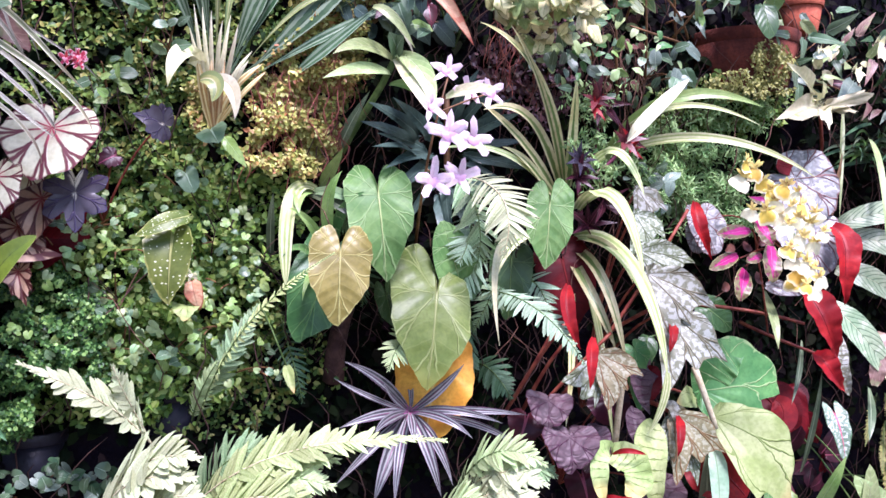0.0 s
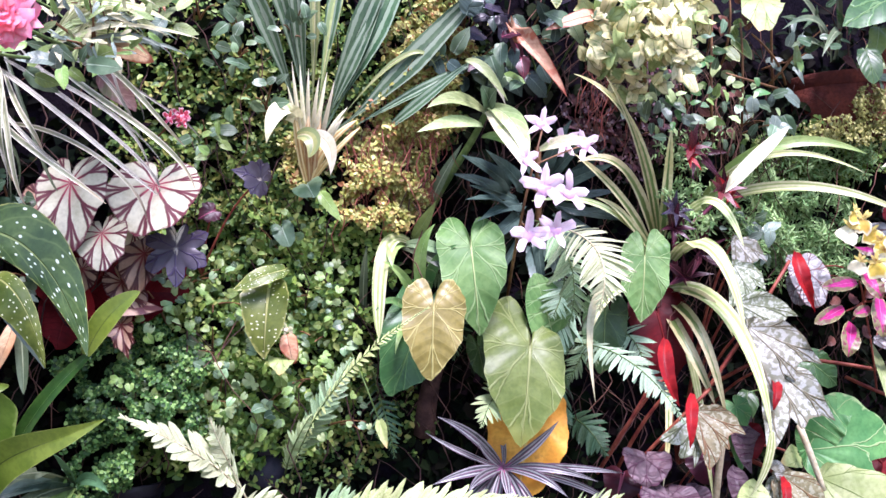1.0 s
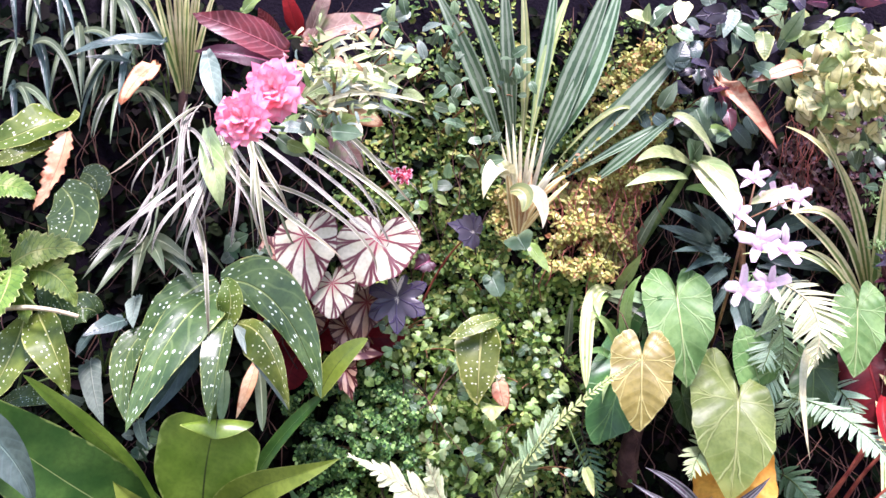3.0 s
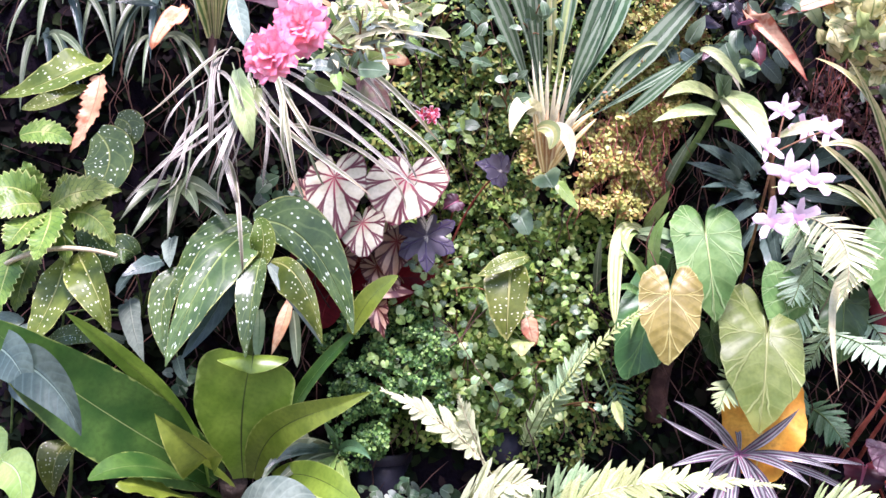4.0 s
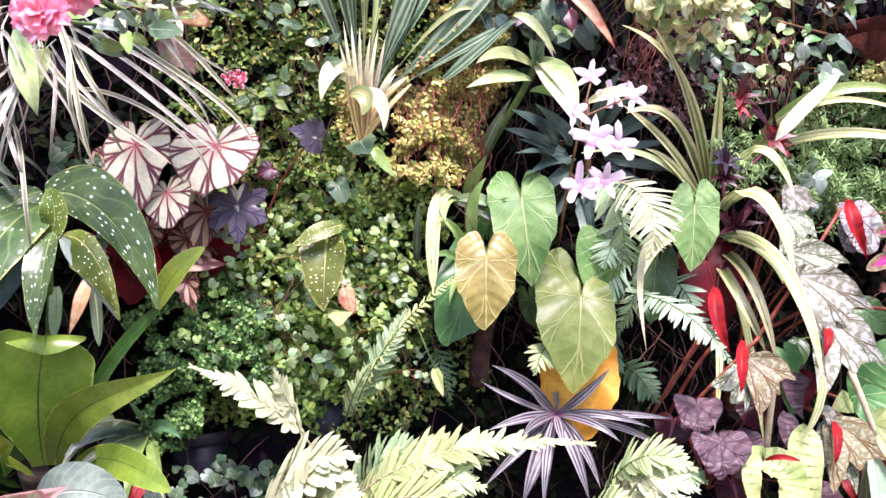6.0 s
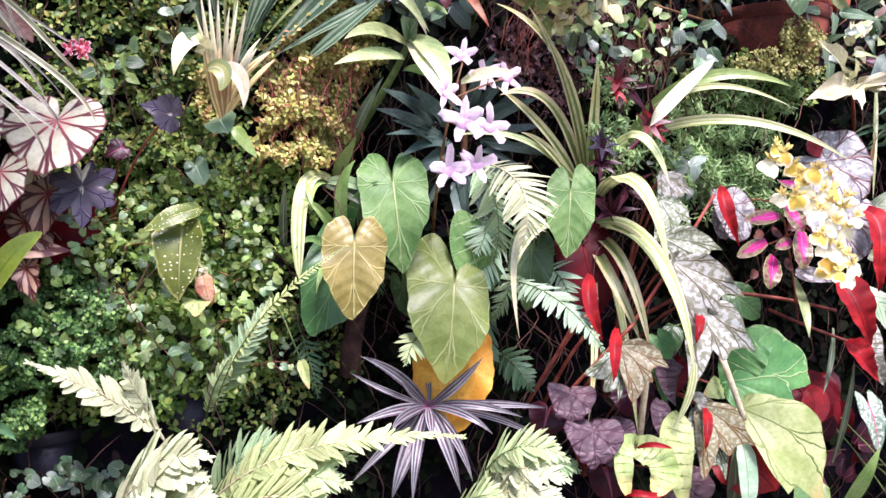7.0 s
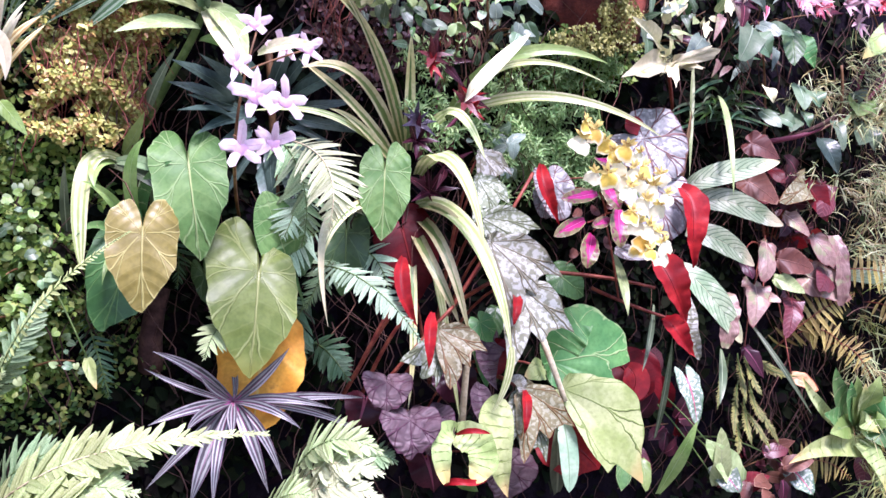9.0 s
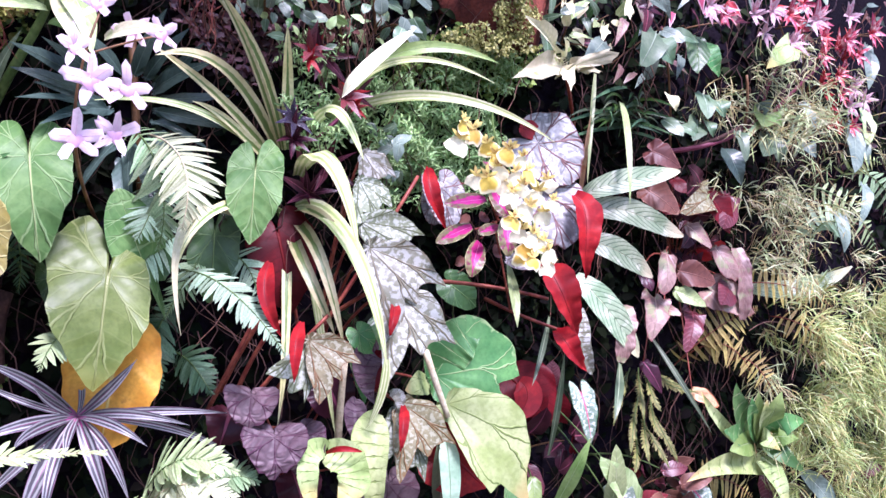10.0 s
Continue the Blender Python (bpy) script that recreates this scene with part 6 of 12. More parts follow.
strap(spotted_far, [(-0.442, 1.52, 1.788), (-0.447, 1.47, 1.791), (-0.489, 1.46, 1.744), (-0.569, 1.48, 1.731)], 0.062, "wing", SPOTTED_LIGHT, fold=0.35, fine=True, wave=0.02)
strap(spotted_far, [(-0.453, 1.49, 1.75), (-0.474, 1.46, 1.737), (-0.492, 1.45, 1.719), (-0.532, 1.46, 1.712)], 0.03, "oval", SPOTTED_LIGHT, fold=0.3, fine=True, label="turned-up pale leaf half")
strap(spotted_far, [(-0.433, 1.47, 1.762), (-0.43, 1.45, 1.728), (-0.441, 1.45, 1.689), (-0.467, 1.46, 1.654)], 0.034, "serrated", DRY_LEAF, fold=0.4, fine=True, wave=0.06, label="withered peach-coloured leaf end")
strap(spotted_far, [(-0.533, 1.6, 1.388), (-0.507, 1.58, 1.405), (-0.482, 1.58, 1.405), (-0.462, 1.58, 1.393)], 0.03, "oval", SPOTTED, fold=0.2, fine=True)
strap(spotted_far, [(-0.499, 1.58, 1.243), (-0.507, 1.56, 1.238), (-0.515, 1.55, 1.207), (-0.51, 1.56, 1.171)], 0.055, "wing", SPOTTED_LIGHT, fold=0.3, fine=True)
tube("leaf_stalk", spotted_far, [(-0.524, 1.66, 1.105), (-0.494, 1.6, 1.189), (-0.499, 1.6, 1.282)], 0.0035, STALK, 0.0025)
tube("leaf_stalk", spotted_far, [(-0.56, 1.7, 1.351), (-0.511, 1.62, 1.425), (-0.511, 1.58, 1.472)], 0.002, STALK, 0.0015)
toothed = plant("toothed_fern", (-0.602, 1.74, 1.515), "light green fern with broad toothed fronds", "fern")
strap(toothed, [(-0.519, 1.55, 1.587), (-0.483, 1.52, 1.609), (-0.454, 1.5, 1.611), (-0.409, 1.5, 1.606)], 0.05, "serrated", TOOTHED, fold=0.15, fine=True, wave=0.03)
strap(toothed, [(-0.492, 1.54, 1.578), (-0.456, 1.51, 1.584), (-0.43, 1.5, 1.563), (-0.418, 1.5, 1.528)], 0.05, "serrated", TOOTHED, fold=0.15, fine=True, wave=0.03)
strap(toothed, [(-0.516, 1.54, 1.582), (-0.503, 1.5, 1.555), (-0.515, 1.49, 1.53), (-0.52, 1.49, 1.508)], 0.055, "serrated", TOOTHED, fold=0.15, fine=True, wave=0.03)
strap(toothed, [(-0.51, 1.56, 1.571), (-0.493, 1.53, 1.545), (-0.488, 1.52, 1.524), (-0.486, 1.52, 1.504)], 0.035, "serrated", TOOTHED, fold=0.15, fine=True, wave=0.03)
strap(toothed, [(-0.539, 1.55, 1.574), (-0.544, 1.52, 1.564), (-0.552, 1.5, 1.542), (-0.563, 1.5, 1.523)], 0.055, "serrated", TOOTHED, fold=0.15, fine=True, wave=0.03)
strap(toothed, [(-0.546, 1.57, 1.597), (-0.563, 1.55, 1.619), (-0.583, 1.54, 1.618), (-0.614, 1.54, 1.609)], 0.055, "serrated", TOOTHED, fold=0.15, fine=True, wave=0.03)
strap(toothed, [(-0.538, 1.56, 1.592), (-0.556, 1.53, 1.593), (-0.575, 1.52, 1.583), (-0.605, 1.52, 1.571)], 0.05, "serrated", TOOTHED, fold=0.15, fine=True, wave=0.03)
strap(toothed, [(-0.548, 1.6, 1.6), (-0.553, 1.58, 1.619), (-0.554, 1.57, 1.634), (-0.566, 1.57, 1.655)], 0.05, "serrated", TOOTHED, fold=0.15, fine=True, wave=0.03)
strap(toothed, [(-0.523, 1.6, 1.604), (-0.513, 1.58, 1.619), (-0.502, 1.57, 1.631), (-0.482, 1.57, 1.627)], 0.035, "serrated", TOOTHED, fold=0.15, fine=True, wave=0.03)
strap(toothed, [(-0.562, 1.62, 1.528), (-0.571, 1.6, 1.502), (-0.575, 1.59, 1.468), (-0.579, 1.59, 1.434)], 0.05, "serrated", TOOTHED, fold=0.15, fine=True, wave=0.03)
strap(toothed, [(-0.588, 1.6, 1.527), (-0.588, 1.58, 1.493), (-0.596, 1.57, 1.468), (-0.599, 1.57, 1.427)], 0.055, "serrated", TOOTHED, fold=0.15, fine=True, wave=0.03)
strap(toothed, [(-0.603, 1.66, 1.707), (-0.562, 1.64, 1.718), (-0.534, 1.63, 1.708), (-0.512, 1.63, 1.69)], 0.04, "serrated", TOOTHED, fold=0.15, fine=True, wave=0.03)
tube("frond_stalk", toothed, [(-0.603, 1.6, 1.502), (-0.532, 1.53, 1.532), (-0.465, 1.49, 1.531), (-0.409, 1.48, 1.515)], 0.004, PALE_STALK, 0.003, 6, 12)
tube("frond_stalk", toothed, [(-0.604, 1.6, 1.506), (-0.572, 1.58, 1.518), (-0.542, 1.56, 1.575)], 0.0022, STALK, 0.0015)
tube("frond_stalk", toothed, [(-0.474, 1.52, 1.528), (-0.498, 1.52, 1.548), (-0.52, 1.54, 1.582)], 0.002, STALK, 0.0015)
greys = plant("grey_lance_plant", (-0.429, 1.74, 1.422), "silvery grey plant with lance leaves")
leaf(greys, (-0.373, 1.6, 1.511), (-0.425, 1.56, 1.485), "lance", 1.4, TEAL_LANCE, fold=0.2)
leaf(greys, (-0.418, 1.6, 1.451), (-0.388, 1.56, 1.364), "lance", 1.26, GREY_LANCE, fold=0.2)
leaf(greys, (-0.357, 1.6, 1.546), (-0.353, 1.56, 1.502), "lance", 1.54, GREY_LANCE, fold=0.2)
leaf(greys, (-0.426, 1.6, 1.391), (-0.445, 1.56, 1.406), "lance", 1.26, GREY_LANCE, fold=0.2)
leaf(greys, (-0.415, 1.6, 1.494), (-0.429, 1.56, 1.46), "lance", 1.26, TEAL_LANCE, fold=0.2)
leaf(greys, (-0.586, 1.6, 1.358), (-0.483, 1.56, 1.262), "lance", 1.19, TEAL_LANCE, fold=0.2)
leaf(greys, (-0.602, 1.6, 1.392), (-0.563, 1.56, 1.32), "lance", 1.26, GREY_LANCE, fold=0.2)
leaf(greys, (-0.347, 1.6, 1.365), (-0.323, 1.56, 1.326), "lance", 1.1199999999999999, TEAL_LANCE, fold=0.2)
corner = plant("shade_plant", (-0.634, 1.74, 1.2), "broad-leaved plant with silvery and striped leaves")
strap(corner, [(-0.558, 1.5, 1.374), (-0.493, 1.44, 1.37), (-0.45, 1.42, 1.327), (-0.435, 1.42, 1.279)], 0.062, "wing", TEAL_LANCE, fold=0.3, fine=True)
strap(corner, [(-0.596, 1.52, 1.396), (-0.547, 1.47, 1.391), (-0.528, 1.46, 1.369), (-0.517, 1.46, 1.338)], 0.06, "oval", TEAL_LANCE, fold=0.2, fine=True)
strap(corner, [(-0.571, 1.53, 1.228), (-0.533, 1.5, 1.225), (-0.526, 1.49, 1.196), (-0.54, 1.5, 1.156)], 0.06, "wing", FRESH, fold=0.2, fine=True)
leaf(corner, (-0.601, 1.58, 1.261), (-0.574, 1.55, 1.216), "ovate", 1.0, FRESH)
leaf(corner, (-0.579, 1.58, 1.41), (-0.607, 1.55, 1.37), "round", 1.0, GREY_LANCE)
croton_low = plant("red_veined_plant", (-0.352, 1.74, 1.008), "low plant with pinkish red and grey-green leaves")
leaf(croton_low, (-0.449, 1.5, 1.167), (-0.352, 1.46, 1.126), "ovate", 0.6, SALMON_LEAF, bend=0.8)
leaf(croton_low, (-0.334, 1.52, 1.117), (-0.197, 1.46, 1.183), "ovate", 0.42, SALMON_LEAF, bend=0.8)
strap(croton_low, [(-0.239, 1.52, 1.15), (-0.206, 1.47, 1.182), (-0.167, 1.46, 1.183), (-0.124, 1.47, 1.149)], 0.075, "oval", GREY_LANCE, fold=0.1, fine=True)
leaf(croton_low, (-0.333, 1.54, 1.116), (-0.387, 1.5, 1.081), "ovate", 0.8, SALMON_LEAF)
leaf(croton_low, (-0.107, 1.58, 1.16), (-0.131, 1.56, 1.123), "ovate", 0.7, RED_LEAF)
rex = plant("painted_begonia", (-0.078, 1.72, 1.47), "painted-leaf begonia, pale with dark red radiating veins")
leaf(rex, (-0.114, 1.6, 1.643), (-0.108, 1.56, 1.547), "round", 0.6, REX_PALE, bend=0.5, fold=0.06, lean=-0.05, stalk=RED_STALK)
leaf(rex, (-0.001, 1.6, 1.644), (-0.016, 1.57, 1.565), "round", 0.98, REX_PALE, bend=0.4, fold=0.06, stalk=RED_STALK)
leaf(rex, (-0.071, 1.58, 1.572), (-0.063, 1.55, 1.517), "round", 0.74, REX_PALE, bend=0.5, fold=0.08, stalk=RED_STALK)
leaf(rex, (-0.029, 1.62, 1.592), (-0.05, 1.61, 1.556), "round", 0.9, REX_PALE, bend=0.4, fold=0.08, stalk=RED_STALK)
leaf(rex, (-0.015, 1.63, 1.546), (-0.029, 1.62, 1.483), "round", 0.62, REX_DARK, fold=0.25, stalk=RED_STALK)
leaf(rex, (-0.1, 1.64, 1.523), (-0.1, 1.63, 1.483), "round", 0.8, REX_DARK, fold=0.2, stalk=RED_STALK)
leaf(rex, (-0.046, 1.64, 1.505), (-0.011, 1.63, 1.465), "round", 0.6, REX_DARK, fold=0.3, stalk=RED_STALK)
leaf(rex, (-0.046, 1.64, 1.442), (-0.033, 1.62, 1.389), "jagged", 0.6, REX_DARK, fold=0.4, stalk=RED_STALK)
leaf(rex, (-0.064, 1.64, 1.469), (0.012, 1.63, 1.465), "lance", 1.4, REX_DARK, fold=0.4, stalk=RED_STALK)
leaf(rex, (-0.151, 1.66, 1.615), (-0.137, 1.66, 1.542), "round", 0.7, REX_DARK, fold=0.2, stalk=RED_STALK)
leaf(rex, (-0.11, 1.67, 1.497), (-0.087, 1.66, 1.451), "ovate", 1.0, RED_LEAF, fold=0.2, stalk=RED_STALK)
leaf(rex, (-0.138, 1.69, 1.534), (-0.11, 1.68, 1.469), "round", 0.9, DEEP_RED, stalk=RED_STALK)
leaf(rex, (-0.073, 1.69, 1.525), (-0.101, 1.68, 1.46), "round", 0.9, DEEP_RED, stalk=RED_STALK)
leaf(rex, (-0.008, 1.69, 1.498), (-0.045, 1.68, 1.442), "round", 0.9, DEEP_RED, stalk=RED_STALK)
leaf(rex, (-0.119, 1.69, 1.469), (-0.137, 1.68, 1.405), "round", 0.8, DEEP_RED, stalk=RED_STALK)
leaf(rex, (0.011, 1.69, 1.535), (0.034, 1.68, 1.47), "round", 0.8, DEEP_RED, stalk=RED_STALK)
leaf(rex, (-0.175, 1.69, 1.599), (-0.165, 1.68, 1.525), "round", 0.8, DEEP_RED, stalk=RED_STALK)
star = plant("purple_star_begonia", (0.07, 1.72, 1.518), "dark purple begonia with star-shaped leaves and pale centres")
leaf(star, (0.029, 1.6, 1.553), (0.029, 1.59, 1.496), "star", 1.0, STAR_PURPLE, bend=0.3, fold=0.05, stalk=RED_STALK)
leaf(star, (0.153, 1.63, 1.66), (0.11, 1.62, 1.673), "jagged", 1.1, STAR_PURPLE, bend=0.6, stalk=RED_STALK)
leaf(star, (0.083, 1.66, 1.613), (0.06, 1.66, 1.599), "jagged", 1.2, MAROON, stalk=RED_STALK)
grassy = plant("white_striped_grass_plant", (-0.237, 1.7, 1.852), "grassy plant with long white-striped hanging leaves")
strap(grassy, [(-0.26, 1.6, 1.835), (-0.273, 1.467, 1.825), (-0.332, 1.455, 1.721), (-0.388, 1.51, 1.711)], 0.0078, "ribbon", WHITE_STRAP, fold=0.35, twist=32)
strap(grassy, [(-0.279, 1.6, 1.828), (-0.295, 1.432, 1.792), (-0.264, 1.438, 1.662), (-0.301, 1.517, 1.644)], 0.0078, "ribbon", STRIPED_STRAP, fold=0.35, twist=-29)
strap(grassy, [(-0.245, 1.6, 1.785), (-0.249, 1.484, 1.712), (-0.259, 1.417, 1.654), (-0.289, 1.493, 1.617)], 0.0086, "ribbon", STRIPED_STRAP, fold=0.35, twist=-4)
strap(grassy, [(-0.27, 1.6, 1.767), (-0.274, 1.453, 1.687), (-0.303, 1.416, 1.68), (-0.398, 1.482, 1.59)], 0.0071, "ribbon", STRIPED_STRAP, fold=0.35, twist=-8)
strap(grassy, [(-0.279, 1.6, 1.758), (-0.321, 1.454, 1.714), (-0.339, 1.421, 1.604), (-0.378, 1.513, 1.586)], 0.0064, "ribbon", STRIPED_STRAP, fold=0.35, twist=14)
strap(grassy, [(-0.241, 1.6, 1.829), (-0.17, 1.44, 1.796), (-0.182, 1.458, 1.642), (-0.156, 1.477, 1.599)], 0.0093, "ribbon", WHITE_STRAP, fold=0.35, twist=21)
strap(grassy, [(-0.22, 1.6, 1.821), (-0.16, 1.438, 1.738), (-0.203, 1.41, 1.687), (-0.168, 1.514, 1.62)], 0.0064, "ribbon", WHITE_STRAP, fold=0.35, twist=-9)
strap(grassy, [(-0.243, 1.6, 1.794), (-0.21, 1.476, 1.694), (-0.121, 1.468, 1.654), (-0.061, 1.478, 1.603)], 0.0078, "ribbon", WHITE_STRAP, fold=0.35, twist=-14)
strap(grassy, [(-0.226, 1.6, 1.777), (-0.193, 1.447, 1.7), (-0.209, 1.468, 1.651), (-0.214, 1.497, 1.614)], 0.0057, "ribbon", STRIPED_STRAP, fold=0.35, twist=-9)
strap(grassy, [(-0.202, 1.6, 1.795), (-0.158, 1.441, 1.693), (-0.152, 1.468, 1.707), (-0.137, 1.48, 1.668)], 0.0071, "ribbon", WHITE_STRAP, fold=0.35, twist=14)
strap(grassy, [(-0.22, 1.6, 1.803), (-0.17, 1.448, 1.763), (-0.025, 1.432, 1.632), (0.004, 1.478, 1.615)], 0.0064, "ribbon", STRIPED_STRAP, fold=0.35, twist=-17)
strap(grassy, [(-0.202, 1.6, 1.812), (-0.137, 1.446, 1.758), (0.029, 1.43, 1.633), (0.002, 1.511, 1.621)], 0.0057, "ribbon", STRIPED_STRAP, fold=0.35, twist=-35)
strap(grassy, [(-0.151, 1.6, 1.831), (-0.103, 1.466, 1.74), (0.03, 1.452, 1.695), (0.05, 1.473, 1.624)], 0.0078, "ribbon", WHITE_STRAP, fold=0.35, twist=10)
strap(grassy, [(-0.116, 1.6, 1.841), (-0.027, 1.479, 1.769), (-0.02, 1.439, 1.732), (0.037, 1.486, 1.683)], 0.0071, "ribbon", WHITE_STRAP, fold=0.35, twist=26)
strap(grassy, [(-0.219, 1.6, 1.716), (-0.14, 1.458, 1.72), (-0.014, 1.421, 1.638), (-0.011, 1.483, 1.582)], 0.0064, "ribbon", WHITE_STRAP, fold=0.35, twist=-33)
strap(grassy, [(-0.134, 1.6, 1.823), (-0.07, 1.487, 1.792), (-0.046, 1.431, 1.739), (-0.025, 1.49, 1.709)], 0.0057, "ribbon", STRIPED_STRAP, fold=0.35, twist=35)
strap(grassy, [(-0.279, 1.6, 1.671), (-0.243, 1.477, 1.634), (-0.239, 1.432, 1.546), (-0.239, 1.499, 1.484)], 0.0064, "ribbon", WHITE_STRAP, fold=0.35, twist=-34)
strap(grassy, [(-0.296, 1.6, 1.715), (-0.261, 1.457, 1.64), (-0.247, 1.452, 1.603), (-0.246, 1.501, 1.576)], 0.0064, "ribbon", STRIPED_STRAP, fold=0.35, twist=-10)
strap(grassy, [(-0.304, 1.6, 1.801), (-0.247, 1.437, 1.777), (-0.241, 1.425, 1.717), (-0.232, 1.511, 1.709)], 0.0057, "ribbon", STRIPED_STRAP, fold=0.35, twist=24)
strap(grassy, [(-0.321, 1.6, 1.757), (-0.303, 1.451, 1.658), (-0.323, 1.431, 1.644), (-0.346, 1.496, 1.593)], 0.0057, "ribbon", STRIPED_STRAP, fold=0.35, twist=24)
strap(grassy, [(-0.228, 1.6, 1.785), (-0.166, 1.436, 1.682), (-0.147, 1.455, 1.673), (-0.08, 1.51, 1.621)], 0.005, "ribbon", STRIPED_STRAP, fold=0.35, twist=2)
strap(grassy, [(-0.185, 1.6, 1.821), (-0.118, 1.432, 1.736), (-0.028, 1.467, 1.733), (-0.008, 1.475, 1.65)], 0.0057, "ribbon", STRIPED_STRAP, fold=0.35, twist=8)
strap(grassy, [(-0.253, 1.6, 1.759), (-0.238, 1.461, 1.687), (-0.31, 1.432, 1.661), (-0.317, 1.477, 1.599)], 0.0064, "ribbon", STRIPED_STRAP, fold=0.35, twist=0)
strap(grassy, [(-0.296, 1.6, 1.793), (-0.301, 1.485, 1.763), (-0.344, 1.443, 1.708), (-0.349, 1.486, 1.683)], 0.0042, "ribbon", STRIPED_STRAP, fold=0.35, twist=5)
strap(grassy, [(-0.266, 1.6, 1.802), (-0.213, 1.448, 1.732), (-0.28, 1.458, 1.626), (-0.275, 1.501, 1.594)], 0.0057, "ribbon", STRIPED_STRAP, fold=0.35, twist=4)
strap(grassy, [(-0.245, 1.6, 1.811), (-0.249, 1.49, 1.717), (-0.162, 1.42, 1.687), (-0.177, 1.472, 1.616)], 0.0042, "ribbon", STRIPED_STRAP, fold=0.35, twist=33)
strap(grassy, [(-0.262, 1.66, 1.818), (-0.298, 1.58, 1.712), (-0.141, 1.57, 1.735), (-0.186, 1.6, 1.615)], 0.0063, "ribbon", GREEN_STRAP, fold=0.35, twist=21, steps=14)
strap(grassy, [(-0.25, 1.66, 1.84), (-0.251, 1.58, 1.685), (-0.196, 1.57, 1.802), (-0.19, 1.6, 1.617)], 0.0056, "ribbon", GREEN_STRAP, fold=0.35, twist=-18, steps=14)
strap(grassy, [(-0.222, 1.66, 1.864), (-0.213, 1.58, 1.869), (-0.141, 1.57, 1.625), (-0.129, 1.6, 1.63)], 0.0055, "ribbon", GREEN_STRAP, fold=0.35, twist=-19, steps=14)
strap(grassy, [(-0.279, 1.66, 1.832), (-0.249, 1.58, 1.776), (-0.29, 1.57, 1.648), (-0.295, 1.6, 1.615)], 0.0037, "ribbon", GREEN_STRAP, fold=0.35, twist=4, steps=14)
strap(grassy, [(-0.345, 1.66, 1.759), (-0.349, 1.58, 1.652), (-0.314, 1.57, 1.642), (-0.393, 1.6, 1.595)], 0.0039, "ribbon", STRIPED_STRAP, fold=0.35, twist=36, steps=14)
strap(grassy, [(-0.106, 1.66, 1.857), (-0.049, 1.58, 1.777), (0.046, 1.57, 1.742), (0.063, 1.6, 1.711)], 0.0034, "ribbon", STRIPED_STRAP, fold=0.35, twist=0, steps=14)
strap(grassy, [(-0.135, 1.66, 1.843), (-0.037, 1.58, 1.825), (-0.071, 1.57, 1.785), (-0.036, 1.6, 1.748)], 0.0046, "ribbon", STRIPED_STRAP, fold=0.35, twist=-38, steps=14)
strap(grassy, [(-0.192, 1.66, 1.846), (-0.14, 1.58, 1.768), (-0.053, 1.57, 1.765), (0.011, 1.6, 1.672)], 0.0038, "ribbon", STRIPED_STRAP, fold=0.35, twist=-3, steps=14)
strap(grassy, [(-0.293, 1.66, 1.712), (-0.262, 1.58, 1.572), (-0.265, 1.57, 1.661), (-0.22, 1.6, 1.566)], 0.0063, "ribbon", GREEN_STRAP, fold=0.35, twist=22, steps=14)
strap(grassy, [(-0.331, 1.66, 1.764), (-0.34, 1.58, 1.626), (-0.318, 1.57, 1.648), (-0.366, 1.6, 1.585)], 0.0039, "ribbon", GREEN_STRAP, fold=0.35, twist=22, steps=14)
strap(grassy, [(-0.281, 1.66, 1.794), (-0.268, 1.58, 1.699), (-0.281, 1.57, 1.616), (-0.312, 1.6, 1.556)], 0.003, "ribbon", STRIPED_STRAP, fold=0.35, twist=24, steps=14)
strap(grassy, [(-0.229, 1.66, 1.807), (-0.262, 1.58, 1.759), (-0.24, 1.57, 1.646), (-0.298, 1.6, 1.637)], 0.0038, "ribbon", STRIPED_STRAP, fold=0.35, twist=5, steps=14)
strap(grassy, [(-0.122, 1.66, 1.849), (-0.093, 1.58, 1.803), (-0.028, 1.57, 1.803), (-0.017, 1.6, 1.738)], 0.0033, "ribbon", STRIPED_STRAP, fold=0.35, twist=-31, steps=14)
strap(grassy, [(-0.306, 1.66, 1.858), (-0.293, 1.58, 1.846), (-0.321, 1.57, 1.67), (-0.326, 1.6, 1.678)], 0.0034, "ribbon", STRIPED_STRAP, fold=0.35, twist=33, steps=14)
strap(grassy, [(-0.298, 1.66, 1.854), (-0.31, 1.58, 1.828), (-0.279, 1.57, 1.691), (-0.378, 1.6, 1.672)], 0.0051, "ribbon", GREEN_STRAP, fold=0.35, twist=-28, steps=14)
strap(grassy, [(-0.28, 1.66, 1.858), (-0.32, 1.58, 1.79), (-0.26, 1.57, 1.728), (-0.262, 1.6, 1.644)], 0.0033, "ribbon", STRIPED_STRAP, fold=0.35, twist=-13, steps=14)
strap(grassy, [(-0.267, 1.66, 1.774), (-0.278, 1.58, 1.684), (-0.347, 1.57, 1.693), (-0.427, 1.6, 1.602)], 0.005, "ribbon", STRIPED_STRAP, fold=0.35, twist=-5, steps=14)
strap(grassy, [(-0.252, 1.5, 1.783), (-0.242, 1.46, 1.739), (-0.233, 1.46, 1.7), (-0.227, 1.48, 1.665)], 0.036, "spear", PALE_LEAF, fold=0.25, fine=True, label="withering pale green blade")
strap(grassy, [(-0.258, 1.5, 1.894), (-0.246, 1.45, 1.856), (-0.239, 1.44, 1.822), (-0.228, 1.44, 1.795)], 0.03, "spear", GREY_LANCE, fold=0.3, fine=True)
drooper = plant("drooping_strap_plant", (-0.381, 1.72, 1.637), "small plant with drooping pale green straps")
